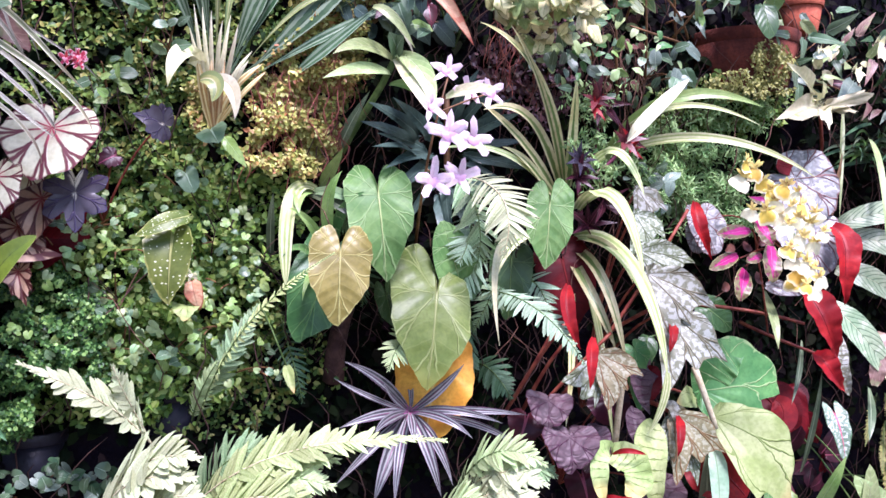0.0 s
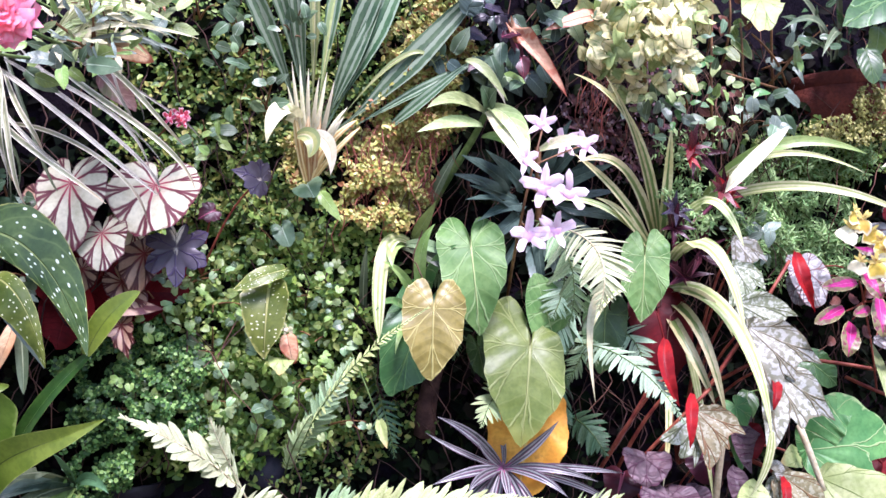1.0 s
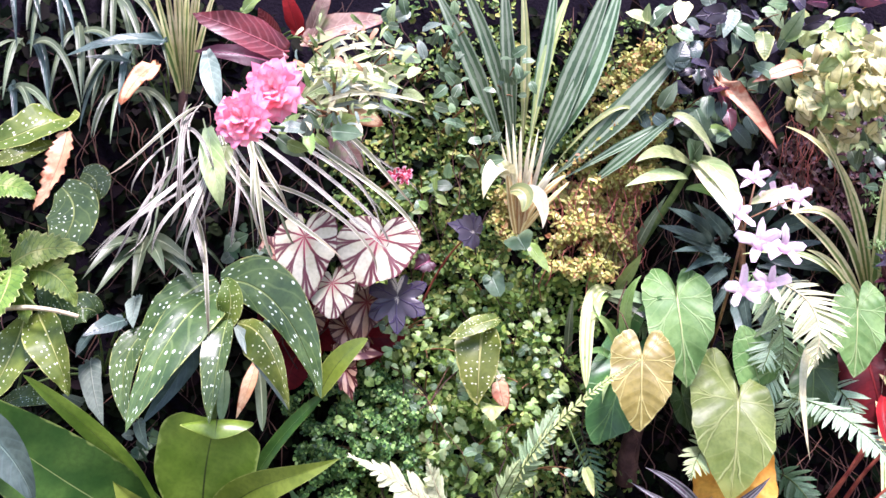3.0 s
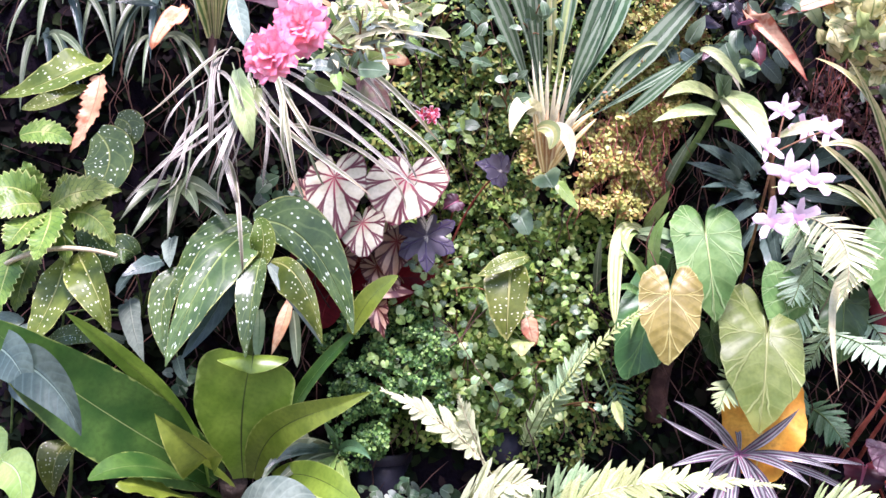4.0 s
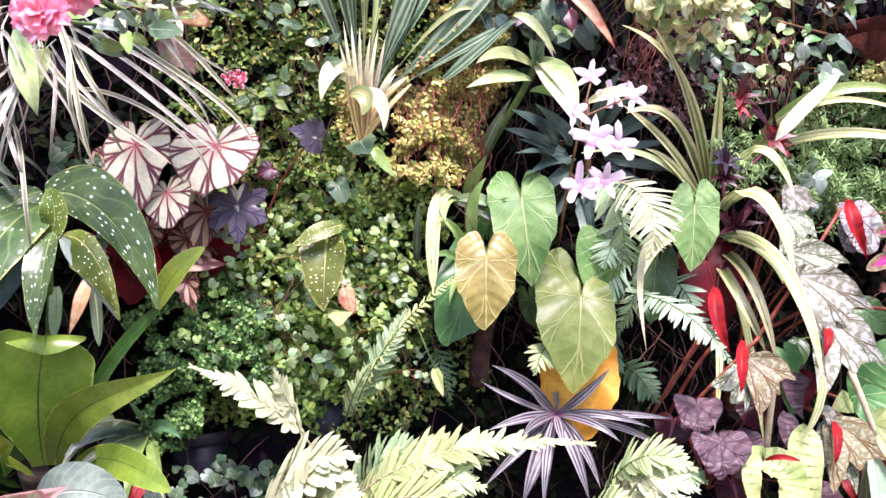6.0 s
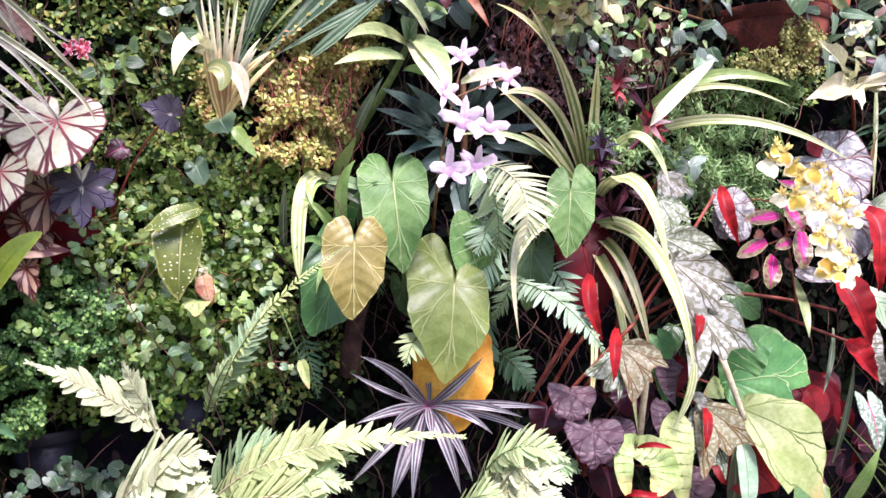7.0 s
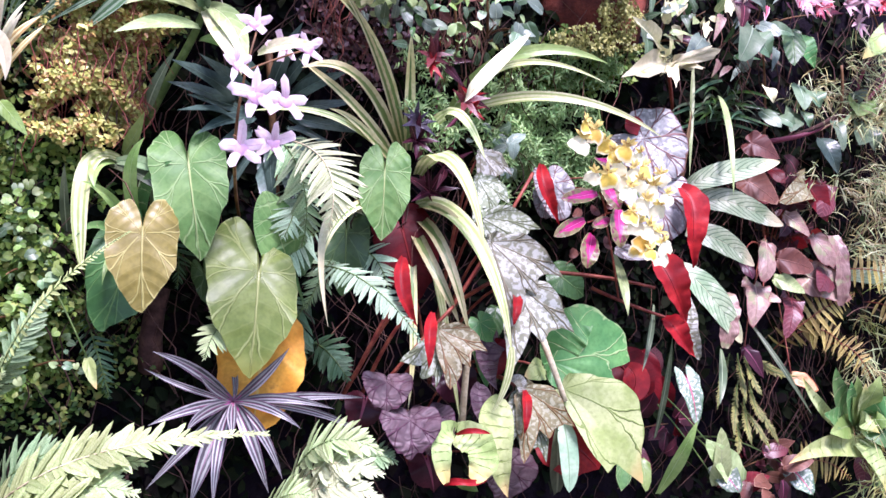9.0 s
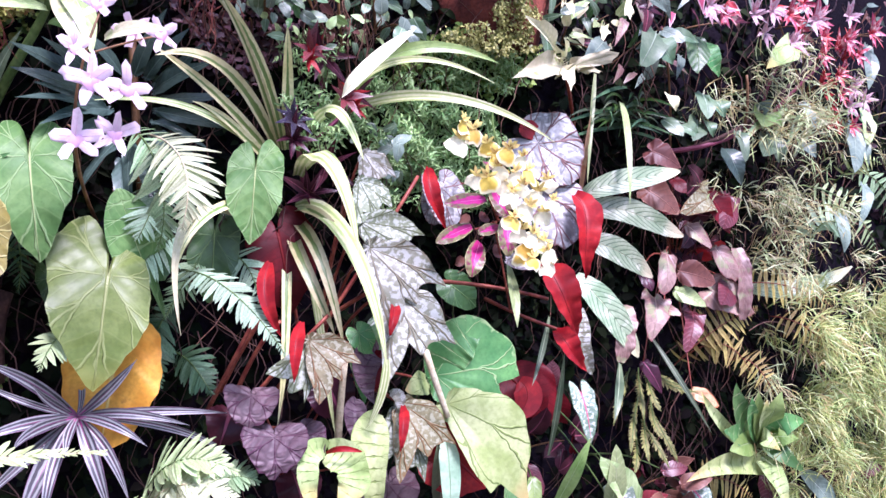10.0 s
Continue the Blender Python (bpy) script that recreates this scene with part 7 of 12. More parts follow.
strap(drooper, [(-0.364, 1.68, 1.633), (-0.37, 1.58, 1.655), (-0.426, 1.56, 1.568)], 0.022, "spear", GREEN_STRAP, fold=0.3)
strap(drooper, [(-0.364, 1.68, 1.633), (-0.329, 1.58, 1.647), (-0.267, 1.56, 1.586)], 0.022, "spear", GREEN_STRAP, fold=0.3)
strap(drooper, [(-0.364, 1.68, 1.633), (-0.354, 1.58, 1.638), (-0.406, 1.56, 1.61)], 0.022, "spear", GREEN_STRAP, fold=0.3)
strap(drooper, [(-0.364, 1.68, 1.633), (-0.329, 1.58, 1.63), (-0.312, 1.56, 1.577)], 0.022, "spear", GREEN_STRAP, fold=0.3)
strap(drooper, [(-0.364, 1.68, 1.633), (-0.345, 1.58, 1.643), (-0.357, 1.56, 1.543)], 0.022, "spear", GREEN_STRAP, fold=0.3)
strap(drooper, [(-0.364, 1.68, 1.633), (-0.32, 1.58, 1.635), (-0.263, 1.56, 1.561)], 0.022, "spear", GREEN_STRAP, fold=0.3)
strap(drooper, [(-0.364, 1.68, 1.633), (-0.358, 1.58, 1.63), (-0.41, 1.56, 1.543)], 0.022, "spear", GREEN_STRAP, fold=0.3)
tube("stem", drooper, [(-0.388, 1.74, 1.554), (-0.376, 1.7, 1.598), (-0.362, 1.67, 1.636)], 0.006, WOOD, 0.005)
blue_straps = plant("grey_strap_plant", (-0.342, 1.74, 1.828), "grey-green plant with many drooping narrow straps")
strap(blue_straps, [(-0.526, 1.68, 2.034), (-0.508, 1.64, 2.063), (-0.489, 1.62, 1.977), (-0.48, 1.61, 1.897)], 0.0082, "grass", TEAL_LANCE, fold=0.35)
strap(blue_straps, [(-0.42, 1.665, 2.017), (-0.415, 1.625, 2.033), (-0.41, 1.605, 1.953), (-0.405, 1.595, 1.866)], 0.0095, "grass", GREEN_STRAP, fold=0.35)
strap(blue_straps, [(-0.461, 1.601, 1.939), (-0.45, 1.561, 1.967), (-0.438, 1.541, 1.89), (-0.432, 1.531, 1.823)], 0.0126, "grass", GREEN_STRAP, fold=0.35)
strap(blue_straps, [(-0.569, 1.614, 2.023), (-0.58, 1.574, 2.024), (-0.594, 1.554, 1.962), (-0.593, 1.544, 1.884)], 0.0132, "grass", GREEN_STRAP, fold=0.35)
strap(blue_straps, [(-0.388, 1.698, 1.937), (-0.405, 1.658, 1.969), (-0.42, 1.638, 1.895), (-0.422, 1.628, 1.837)], 0.0112, "grass", GREEN_STRAP, fold=0.35)
strap(blue_straps, [(-0.555, 1.694, 1.945), (-0.532, 1.654, 1.976), (-0.509, 1.634, 1.907), (-0.5, 1.624, 1.851)], 0.0098, "grass", TEAL_LANCE, fold=0.35)
strap(blue_straps, [(-0.388, 1.615, 1.851), (-0.392, 1.575, 1.873), (-0.395, 1.555, 1.816), (-0.393, 1.545, 1.764)], 0.008, "grass", GREEN_STRAP, fold=0.35)
strap(blue_straps, [(-0.555, 1.631, 1.855), (-0.531, 1.591, 1.871), (-0.509, 1.571, 1.818), (-0.5, 1.561, 1.76)], 0.0109, "grass", GREEN_STRAP, fold=0.35)
strap(blue_straps, [(-0.544, 1.698, 2.039), (-0.519, 1.658, 2.067), (-0.495, 1.638, 2.002), (-0.485, 1.628, 1.951)], 0.0081, "grass", TEAL_LANCE, fold=0.35)
strap(blue_straps, [(-0.431, 1.658, 2.014), (-0.401, 1.618, 2.024), (-0.373, 1.598, 1.97), (-0.362, 1.588, 1.906)], 0.0137, "grass", GREEN_STRAP, fold=0.35)
strap(blue_straps, [(-0.475, 1.693, 1.968), (-0.489, 1.653, 1.981), (-0.503, 1.633, 1.909), (-0.503, 1.623, 1.829)], 0.0111, "grass", GREEN_STRAP, fold=0.35)
strap(blue_straps, [(-0.587, 1.675, 2.046), (-0.554, 1.635, 2.051), (-0.526, 1.615, 2.008), (-0.514, 1.605, 1.955)], 0.0137, "grass", TEAL_LANCE, fold=0.35)
strap(blue_straps, [(-0.381, 1.661, 1.927), (-0.405, 1.621, 1.955), (-0.428, 1.601, 1.881), (-0.432, 1.591, 1.819)], 0.0113, "grass", GREEN_STRAP, fold=0.35)
strap(blue_straps, [(-0.54, 1.618, 1.922), (-0.542, 1.578, 1.944), (-0.545, 1.558, 1.879), (-0.543, 1.548, 1.821)], 0.014, "grass", GREEN_STRAP, fold=0.35)
strap(blue_straps, [(-0.399, 1.699, 1.872), (-0.418, 1.659, 1.885), (-0.437, 1.639, 1.837), (-0.44, 1.629, 1.787)], 0.0116, "grass", GREEN_STRAP, fold=0.35)
strap(blue_straps, [(-0.568, 1.642, 1.857), (-0.533, 1.602, 1.867), (-0.501, 1.582, 1.818), (-0.488, 1.572, 1.754)], 0.011, "grass", TEAL_LANCE, fold=0.35)
strap(blue_straps, [(-0.525, 1.673, 2.031), (-0.49, 1.633, 2.058), (-0.456, 1.613, 1.994), (-0.444, 1.603, 1.94)], 0.0086, "grass", GREEN_STRAP, fold=0.35)
strap(blue_straps, [(-0.433, 1.684, 2.023), (-0.431, 1.644, 2.054), (-0.428, 1.624, 1.981), (-0.425, 1.614, 1.926)], 0.0131, "grass", GREEN_STRAP, fold=0.35)
strap(blue_straps, [(-0.467, 1.649, 1.954), (-0.423, 1.609, 1.969), (-0.381, 1.589, 1.911), (-0.366, 1.579, 1.846)], 0.0104, "grass", GREEN_STRAP, fold=0.35)
strap(blue_straps, [(-0.593, 1.699, 2.055), (-0.608, 1.659, 2.07), (-0.623, 1.639, 2.003), (-0.624, 1.629, 1.937)], 0.01, "grass", GREEN_STRAP, fold=0.35)
strap(blue_straps, [(-0.385, 1.678, 1.931), (-0.41, 1.638, 1.957), (-0.433, 1.618, 1.887), (-0.437, 1.608, 1.828)], 0.0126, "grass", GREEN_STRAP, fold=0.35)
strap(blue_straps, [(-0.554, 1.676, 1.939), (-0.528, 1.636, 1.953), (-0.505, 1.616, 1.889), (-0.495, 1.606, 1.815)], 0.0109, "grass", TEAL_LANCE, fold=0.35)
strap(blue_straps, [(-0.38, 1.629, 1.855), (-0.353, 1.589, 1.879), (-0.328, 1.569, 1.808), (-0.317, 1.559, 1.735)], 0.0081, "grass", GREEN_STRAP, fold=0.35)
strap(blue_straps, [(-0.571, 1.667, 1.864), (-0.556, 1.627, 1.888), (-0.544, 1.607, 1.827), (-0.537, 1.597, 1.771)], 0.0128, "grass", TEAL_LANCE, fold=0.35)
strap(blue_straps, [(-0.526, 1.674, 2.031), (-0.528, 1.634, 2.057), (-0.529, 1.614, 1.975), (-0.526, 1.604, 1.9)], 0.0132, "grass", GREEN_STRAP, fold=0.35)
strap(blue_straps, [(-0.432, 1.696, 2.027), (-0.41, 1.656, 2.037), (-0.388, 1.636, 1.964), (-0.378, 1.626, 1.874)], 0.013, "grass", GREEN_STRAP, fold=0.35)
strap(blue_straps, [(-0.472, 1.669, 1.96), (-0.43, 1.629, 1.972), (-0.391, 1.609, 1.916), (-0.376, 1.599, 1.849)], 0.0127, "grass", TEAL_LANCE, fold=0.35)
strap(blue_straps, [(-0.578, 1.642, 2.034), (-0.561, 1.602, 2.053), (-0.545, 1.582, 1.979), (-0.536, 1.572, 1.905)], 0.0123, "grass", TEAL_LANCE, fold=0.35)
strap(blue_straps, [(-0.381, 1.644, 1.921), (-0.41, 1.604, 1.943), (-0.437, 1.584, 1.881), (-0.442, 1.574, 1.827)], 0.0118, "grass", GREEN_STRAP, fold=0.35)
strap(blue_straps, [(-0.541, 1.623, 1.923), (-0.562, 1.583, 1.934), (-0.584, 1.563, 1.874), (-0.587, 1.553, 1.81)], 0.0091, "grass", GREEN_STRAP, fold=0.35)
strap(blue_straps, [(-0.391, 1.647, 1.859), (-0.407, 1.607, 1.881), (-0.422, 1.587, 1.826), (-0.424, 1.577, 1.778)], 0.0094, "grass", GREEN_STRAP, fold=0.35)
strap(blue_straps, [(-0.565, 1.641, 1.857), (-0.524, 1.601, 1.869), (-0.488, 1.581, 1.83), (-0.474, 1.571, 1.785)], 0.013, "grass", GREEN_STRAP, fold=0.35)
strap(blue_straps, [(-0.533, 1.661, 2.026), (-0.531, 1.621, 2.038), (-0.532, 1.601, 1.987), (-0.529, 1.591, 1.937)], 0.0115, "grass", GREEN_STRAP, fold=0.35)
strap(blue_straps, [(-0.416, 1.642, 2.009), (-0.374, 1.602, 2.025), (-0.334, 1.582, 1.954), (-0.319, 1.572, 1.873)], 0.0089, "grass", GREEN_STRAP, fold=0.35)
strap(blue_straps, [(-0.475, 1.696, 1.968), (-0.459, 1.656, 1.984), (-0.444, 1.636, 1.919), (-0.437, 1.626, 1.847)], 0.0134, "grass", GREEN_STRAP, fold=0.35)
strap(blue_straps, [(-0.583, 1.657, 2.039), (-0.608, 1.617, 2.056), (-0.633, 1.597, 1.994), (-0.637, 1.587, 1.941)], 0.0133, "grass", GREEN_STRAP, fold=0.35)
strap(blue_straps, [(-0.382, 1.623, 1.915), (-0.384, 1.583, 1.93), (-0.386, 1.563, 1.87), (-0.384, 1.553, 1.807)], 0.0138, "grass", TEAL_LANCE, fold=0.35)
strap(blue_straps, [(-0.53, 1.626, 1.925), (-0.49, 1.586, 1.943), (-0.452, 1.566, 1.88), (-0.438, 1.556, 1.81)], 0.0099, "grass", GREEN_STRAP, fold=0.35)
strap(blue_straps, [(-0.386, 1.629, 1.855), (-0.344, 1.589, 1.88), (-0.303, 1.569, 1.815), (-0.288, 1.559, 1.75)], 0.0107, "grass", GREEN_STRAP, fold=0.35)
strap(blue_straps, [(-0.582, 1.683, 1.867), (-0.585, 1.643, 1.881), (-0.59, 1.623, 1.814), (-0.587, 1.613, 1.736)], 0.0136, "grass", GREEN_STRAP, fold=0.35)
strap(blue_straps, [(-0.521, 1.627, 2.014), (-0.491, 1.587, 2.026), (-0.463, 1.567, 1.973), (-0.451, 1.557, 1.917)], 0.0116, "grass", TEAL_LANCE, fold=0.35)
strap(blue_straps, [(-0.421, 1.66, 2.015), (-0.416, 1.62, 2.039), (-0.41, 1.6, 1.96), (-0.405, 1.59, 1.885)], 0.0098, "grass", GREEN_STRAP, fold=0.35)
strap(blue_straps, [(-0.465, 1.63, 1.948), (-0.453, 1.59, 1.962), (-0.443, 1.57, 1.905), (-0.437, 1.56, 1.845)], 0.0125, "grass", GREEN_STRAP, fold=0.35)
strap(blue_straps, [(-0.575, 1.625, 2.027), (-0.557, 1.585, 2.053), (-0.541, 1.565, 1.99), (-0.534, 1.555, 1.942)], 0.0113, "grass", TEAL_LANCE, fold=0.35)
strap(blue_straps, [(-0.382, 1.643, 1.921), (-0.411, 1.603, 1.941), (-0.438, 1.583, 1.863), (-0.443, 1.573, 1.785)], 0.0109, "grass", TEAL_LANCE, fold=0.35)
strap(blue_straps, [(-0.536, 1.639, 1.929), (-0.496, 1.599, 1.944), (-0.458, 1.579, 1.889), (-0.444, 1.569, 1.827)], 0.013, "grass", GREEN_STRAP, fold=0.35)
leaf(blue_straps, (-0.331, 1.58, 1.929), (-0.46, 1.54, 1.886), "lance", 0.55, TEAL_LANCE, bend=0.9)
leaf(blue_straps, (-0.378, 1.58, 1.894), (-0.435, 1.55, 1.89), "lance", 0.6, TEAL_LANCE)
leaf(blue_straps, (-0.338, 1.56, 1.886), (-0.381, 1.55, 1.822), "ovate", 0.62, DRY_LEAF, bend=1.0, wave=0.06, label="curled leaf, cream turning rust")
cane_pale = plant("striped_cane_plant", (-0.327, 1.74, 1.895), "upright cane with cream and green striped leaves")
strap(cane_pale, [(-0.32, 1.68, 1.876), (-0.332, 1.63, 1.956), (-0.362, 1.6, 2.05)], 0.012, "grass", CREAM_EDGED, fold=0.4)
strap(cane_pale, [(-0.316, 1.68, 1.876), (-0.323, 1.63, 1.957), (-0.344, 1.6, 2.07)], 0.012, "grass", CREAM_EDGED, fold=0.4)
strap(cane_pale, [(-0.313, 1.68, 1.876), (-0.316, 1.63, 1.957), (-0.327, 1.6, 2.08)], 0.012, "grass", CREAM_EDGED, fold=0.4)
strap(cane_pale, [(-0.311, 1.68, 1.876), (-0.306, 1.63, 1.958), (-0.302, 1.6, 2.082)], 0.012, "grass", CREAM_EDGED, fold=0.4)
strap(cane_pale, [(-0.307, 1.68, 1.876), (-0.295, 1.63, 1.958), (-0.279, 1.6, 2.075)], 0.012, "grass", CREAM_EDGED, fold=0.4)
strap(cane_pale, [(-0.305, 1.68, 1.876), (-0.284, 1.63, 1.959), (-0.25, 1.6, 2.059)], 0.012, "grass", CREAM_EDGED, fold=0.4)
strap(cane_pale, [(-0.318, 1.68, 1.876), (-0.337, 1.63, 1.956), (-0.379, 1.6, 2.023)], 0.012, "grass", CREAM_EDGED, fold=0.4)
strap(cane_pale, [(-0.309, 1.68, 1.876), (-0.3, 1.63, 1.958), (-0.288, 1.6, 2.056)], 0.012, "grass", CREAM_EDGED, fold=0.4)
strap(cane_pale, [(-0.313, 1.68, 1.876), (-0.311, 1.63, 1.957), (-0.314, 1.6, 2.054)], 0.012, "grass", CREAM_EDGED, fold=0.4)
tube("stem", cane_pale, [(-0.325, 1.76, 1.737), (-0.316, 1.7, 1.811), (-0.314, 1.68, 1.89)], 0.008, DARK_ROOT, 0.007, 8)
cordyline = plant("crimson_leaf_plant", (-0.188, 1.72, 1.936), "plant with crimson feathered and green leaves")
leaf(cordyline, (-0.152, 1.5, 1.9), (-0.271, 1.46, 1.933), "ovate", 0.62, CRIMSON, fold=0.2, bend=0.5, label="large crimson feathered leaf")
leaf(cordyline, (-0.162, 1.54, 1.929), (-0.19, 1.5, 1.964), "ovate", 0.6, CRIMSON)
leaf(cordyline, (-0.129, 1.52, 1.933), (-0.155, 1.5, 2), "lance", 1.2, RED_LEAF)
leaf(cordyline, (-0.113, 1.54, 1.94), (-0.082, 1.5, 1.997), "ovate", 0.6, PINK_LEAF)
leaf(cordyline, (-0.121, 1.54, 1.931), (-0.007, 1.5, 1.959), "ovate", 0.5, PINK_LEAF)
leaf(cordyline, (-0.17, 1.55, 1.897), (-0.275, 1.54, 1.905), "ovate", 0.5, MAROON)
leaf(cordyline, (-0.216, 1.58, 1.982), (-0.174, 1.56, 2.013), "ovate", 0.6, FRESH)
leaf(cordyline, (-0.069, 1.52, 1.827), (0, 1.5, 1.796), "ovate", 0.6, DRY_LEAF)
leaf(cordyline, (-0.074, 1.62, 1.805), (-0.03, 1.6, 1.75), "ovate", 0.8, PINK_LEAF)
leaf(cordyline, (-0.232, 1.56, 1.769), (-0.239, 1.54, 1.69), "lance", 1.3, PALE_LEAF)
rose = plant("pink_rose", (-0.101, 1.7, 1.821), "pink rose bush with two open blossoms and grey-green leaves", "flower")


def rose_bloom(root, place, size, seed):
    """A full blossom: rings of ruffled petals round a small heart."""
    rnd = random.Random(seed)
    c = Vector(place)
    m, _ = frame_on(c, c + Vector((0.1, 0, 1)), FACE)
    verts, faces, blade, ring = blade_mesh("round", 1.0, 0.3, 0.8, 0.1, 5, seed=seed, sides=18)
    heart_ob = link_mesh("blossom", [v * size * 0.14 for v in verts], faces, YELLOW_PETAL, root, "", blade, ring, at=m @ pose(0, 0, size * 0.12))
    for row, (n, long, tilt) in enumerate([(8, 0.22, 50), (10, 0.32, 34), (13, 0.42, 18), (14, 0.52, 2)]):
        for i in range(n):
            verts, faces, blade, ring = blade_mesh("ruffled", 0.8, -0.15, rnd.uniform(-0.6, 0.6), 0.12, 4, seed=seed * 31 + row * 13 + i, sides=28, ruffle=0.05)
            ob = link_mesh("petal", [v * size * long * rnd.uniform(0.85, 1.1) for v in verts], faces, ROSE_PETAL, None, "", blade, ring)
            ob.parent = heart_ob
            ob.matrix_basis = pose(0, 0, -size * 0.02 * row, 0, 0, 360 * i / n + rnd.uniform(-12, 12)) @ pose(0, 0, 0, tilt + rnd.uniform(-10, 10))


rose_bloom(rose, (-0.148, 1.25, 1.777), 0.07, 5)
rose_bloom(rose, (-0.182, 1.24, 1.739), 0.066, 9)
tube("stem", rose, [(-0.063, 1.72, 1.832), (-0.101, 1.5, 1.812), (-0.142, 1.32, 1.775), (-0.149, 1.27, 1.779)], 0.003, STALK, 0.002)
tube("stem", rose, [(-0.101, 1.52, 1.808), (-0.142, 1.35, 1.746), (-0.181, 1.26, 1.742)], 0.0025, STALK, 0.002)
tube("stem", rose, [(-0.101, 1.72, 1.825), (-0.053, 1.55, 1.895), (0.027, 1.5, 1.919), (0.06, 1.5, 1.913)], 0.002, BROWN_STALK, 0.001)
strap(rose, [(-0.136, 1.474, 1.863), (-0.107, 1.434, 1.867), (-0.08, 1.424, 1.865), (-0.056, 1.434, 1.859)], 0.0072, "grass", CREAM_STRAP, fold=0.3)
strap(rose, [(-0.13, 1.514, 1.829), (-0.091, 1.474, 1.867), (-0.053, 1.464, 1.886), (-0.019, 1.474, 1.871)], 0.0081, "grass", PALE_LEAF, fold=0.3)
strap(rose, [(-0.13, 1.481, 1.818), (-0.083, 1.441, 1.844), (-0.038, 1.431, 1.856), (0.002, 1.441, 1.842)], 0.009, "grass", CREAM_STRAP, fold=0.3)
strap(rose, [(-0.129, 1.555, 1.879), (-0.091, 1.515, 1.893), (-0.055, 1.505, 1.897), (-0.022, 1.515, 1.869)], 0.0078, "grass", CREAM_STRAP, fold=0.3)
strap(rose, [(-0.13, 1.513, 1.824), (-0.101, 1.473, 1.865), (-0.074, 1.463, 1.886), (-0.05, 1.473, 1.87)], 0.01, "grass", CREAM_STRAP, fold=0.3)
strap(rose, [(-0.093, 1.482, 1.823), (-0.073, 1.442, 1.831), (-0.053, 1.432, 1.83), (-0.035, 1.442, 1.825)], 0.0077, "grass", CREAM_LEAF, fold=0.3)
strap(rose, [(-0.106, 1.481, 1.84), (-0.069, 1.441, 1.867), (-0.032, 1.431, 1.879), (0.001, 1.441, 1.855)], 0.0065, "grass", CREAM_LEAF, fold=0.3)
strap(rose, [(-0.088, 1.49, 1.838), (-0.04, 1.45, 1.836), (0.008, 1.44, 1.829), (0.051, 1.45, 1.821)], 0.0061, "grass", CREAM_LEAF, fold=0.3)
strap(rose, [(-0.101, 1.525, 1.881), (-0.071, 1.485, 1.873), (-0.042, 1.475, 1.862), (-0.017, 1.485, 1.83)], 0.007, "grass", GREY_LANCE, fold=0.3)
strap(rose, [(-0.128, 1.531, 1.863), (-0.099, 1.491, 1.906), (-0.07, 1.481, 1.929), (-0.045, 1.491, 1.918)], 0.0104, "grass", PALE_LEAF, fold=0.3)
strap(rose, [(-0.085, 1.475, 1.86), (-0.066, 1.435, 1.847), (-0.047, 1.425, 1.833), (-0.03, 1.435, 1.827)], 0.0091, "grass", CREAM_LEAF, fold=0.3)
strap(rose, [(-0.091, 1.545, 1.82), (-0.058, 1.505, 1.833), (-0.025, 1.495, 1.835), (0.004, 1.505, 1.817)], 0.01, "grass", GREY_LANCE, fold=0.3)
strap(rose, [(-0.085, 1.559, 1.84), (-0.061, 1.519, 1.842), (-0.037, 1.509, 1.837), (-0.016, 1.519, 1.822)], 0.0061, "grass", GREY_LANCE, fold=0.3)
strap(rose, [(-0.106, 1.517, 1.852), (-0.055, 1.477, 1.891), (-0.004, 1.467, 1.912), (0.042, 1.477, 1.892)], 0.0106, "grass", CREAM_STRAP, fold=0.3)
strap(rose, [(-0.094, 1.515, 1.816), (-0.048, 1.475, 1.823), (-0.001, 1.465, 1.822), (0.04, 1.475, 1.803)], 0.0086, "grass", GREY_LANCE, fold=0.3)
strap(rose, [(-0.128, 1.542, 1.877), (-0.089, 1.502, 1.905), (-0.052, 1.492, 1.918), (-0.019, 1.502, 1.906)], 0.0079, "grass", CREAM_LEAF, fold=0.3)
strap(rose, [(-0.096, 1.477, 1.806), (-0.057, 1.437, 1.819), (-0.019, 1.427, 1.822), (0.015, 1.437, 1.795)], 0.0066, "grass", GREY_LANCE, fold=0.3)
strap(rose, [(-0.129, 1.549, 1.875), (-0.08, 1.509, 1.91), (-0.033, 1.499, 1.928), (0.01, 1.509, 1.917)], 0.0089, "grass", CREAM_LEAF, fold=0.3)
strap(rose, [(-0.098, 1.55, 1.833), (-0.083, 1.51, 1.843), (-0.068, 1.5, 1.843), (-0.054, 1.51, 1.831)], 0.007, "grass", CREAM_LEAF, fold=0.3)
strap(rose, [(-0.126, 1.484, 1.872), (-0.095, 1.444, 1.875), (-0.066, 1.434, 1.873), (-0.04, 1.444, 1.86)], 0.0075, "grass", CREAM_LEAF, fold=0.3)
strap(rose, [(-0.133, 1.529, 1.871), (-0.081, 1.489, 1.866), (-0.031, 1.479, 1.858), (0.014, 1.489, 1.83)], 0.0083, "grass", CREAM_LEAF, fold=0.3)
strap(rose, [(-0.103, 1.541, 1.861), (-0.087, 1.501, 1.898), (-0.071, 1.491, 1.916), (-0.056, 1.501, 1.888)], 0.0109, "grass", CREAM_LEAF, fold=0.3)
strap(rose, [(-0.117, 1.518, 1.829), (-0.091, 1.478, 1.822), (-0.066, 1.468, 1.811), (-0.044, 1.478, 1.796)], 0.0099, "grass", CREAM_STRAP, fold=0.3)
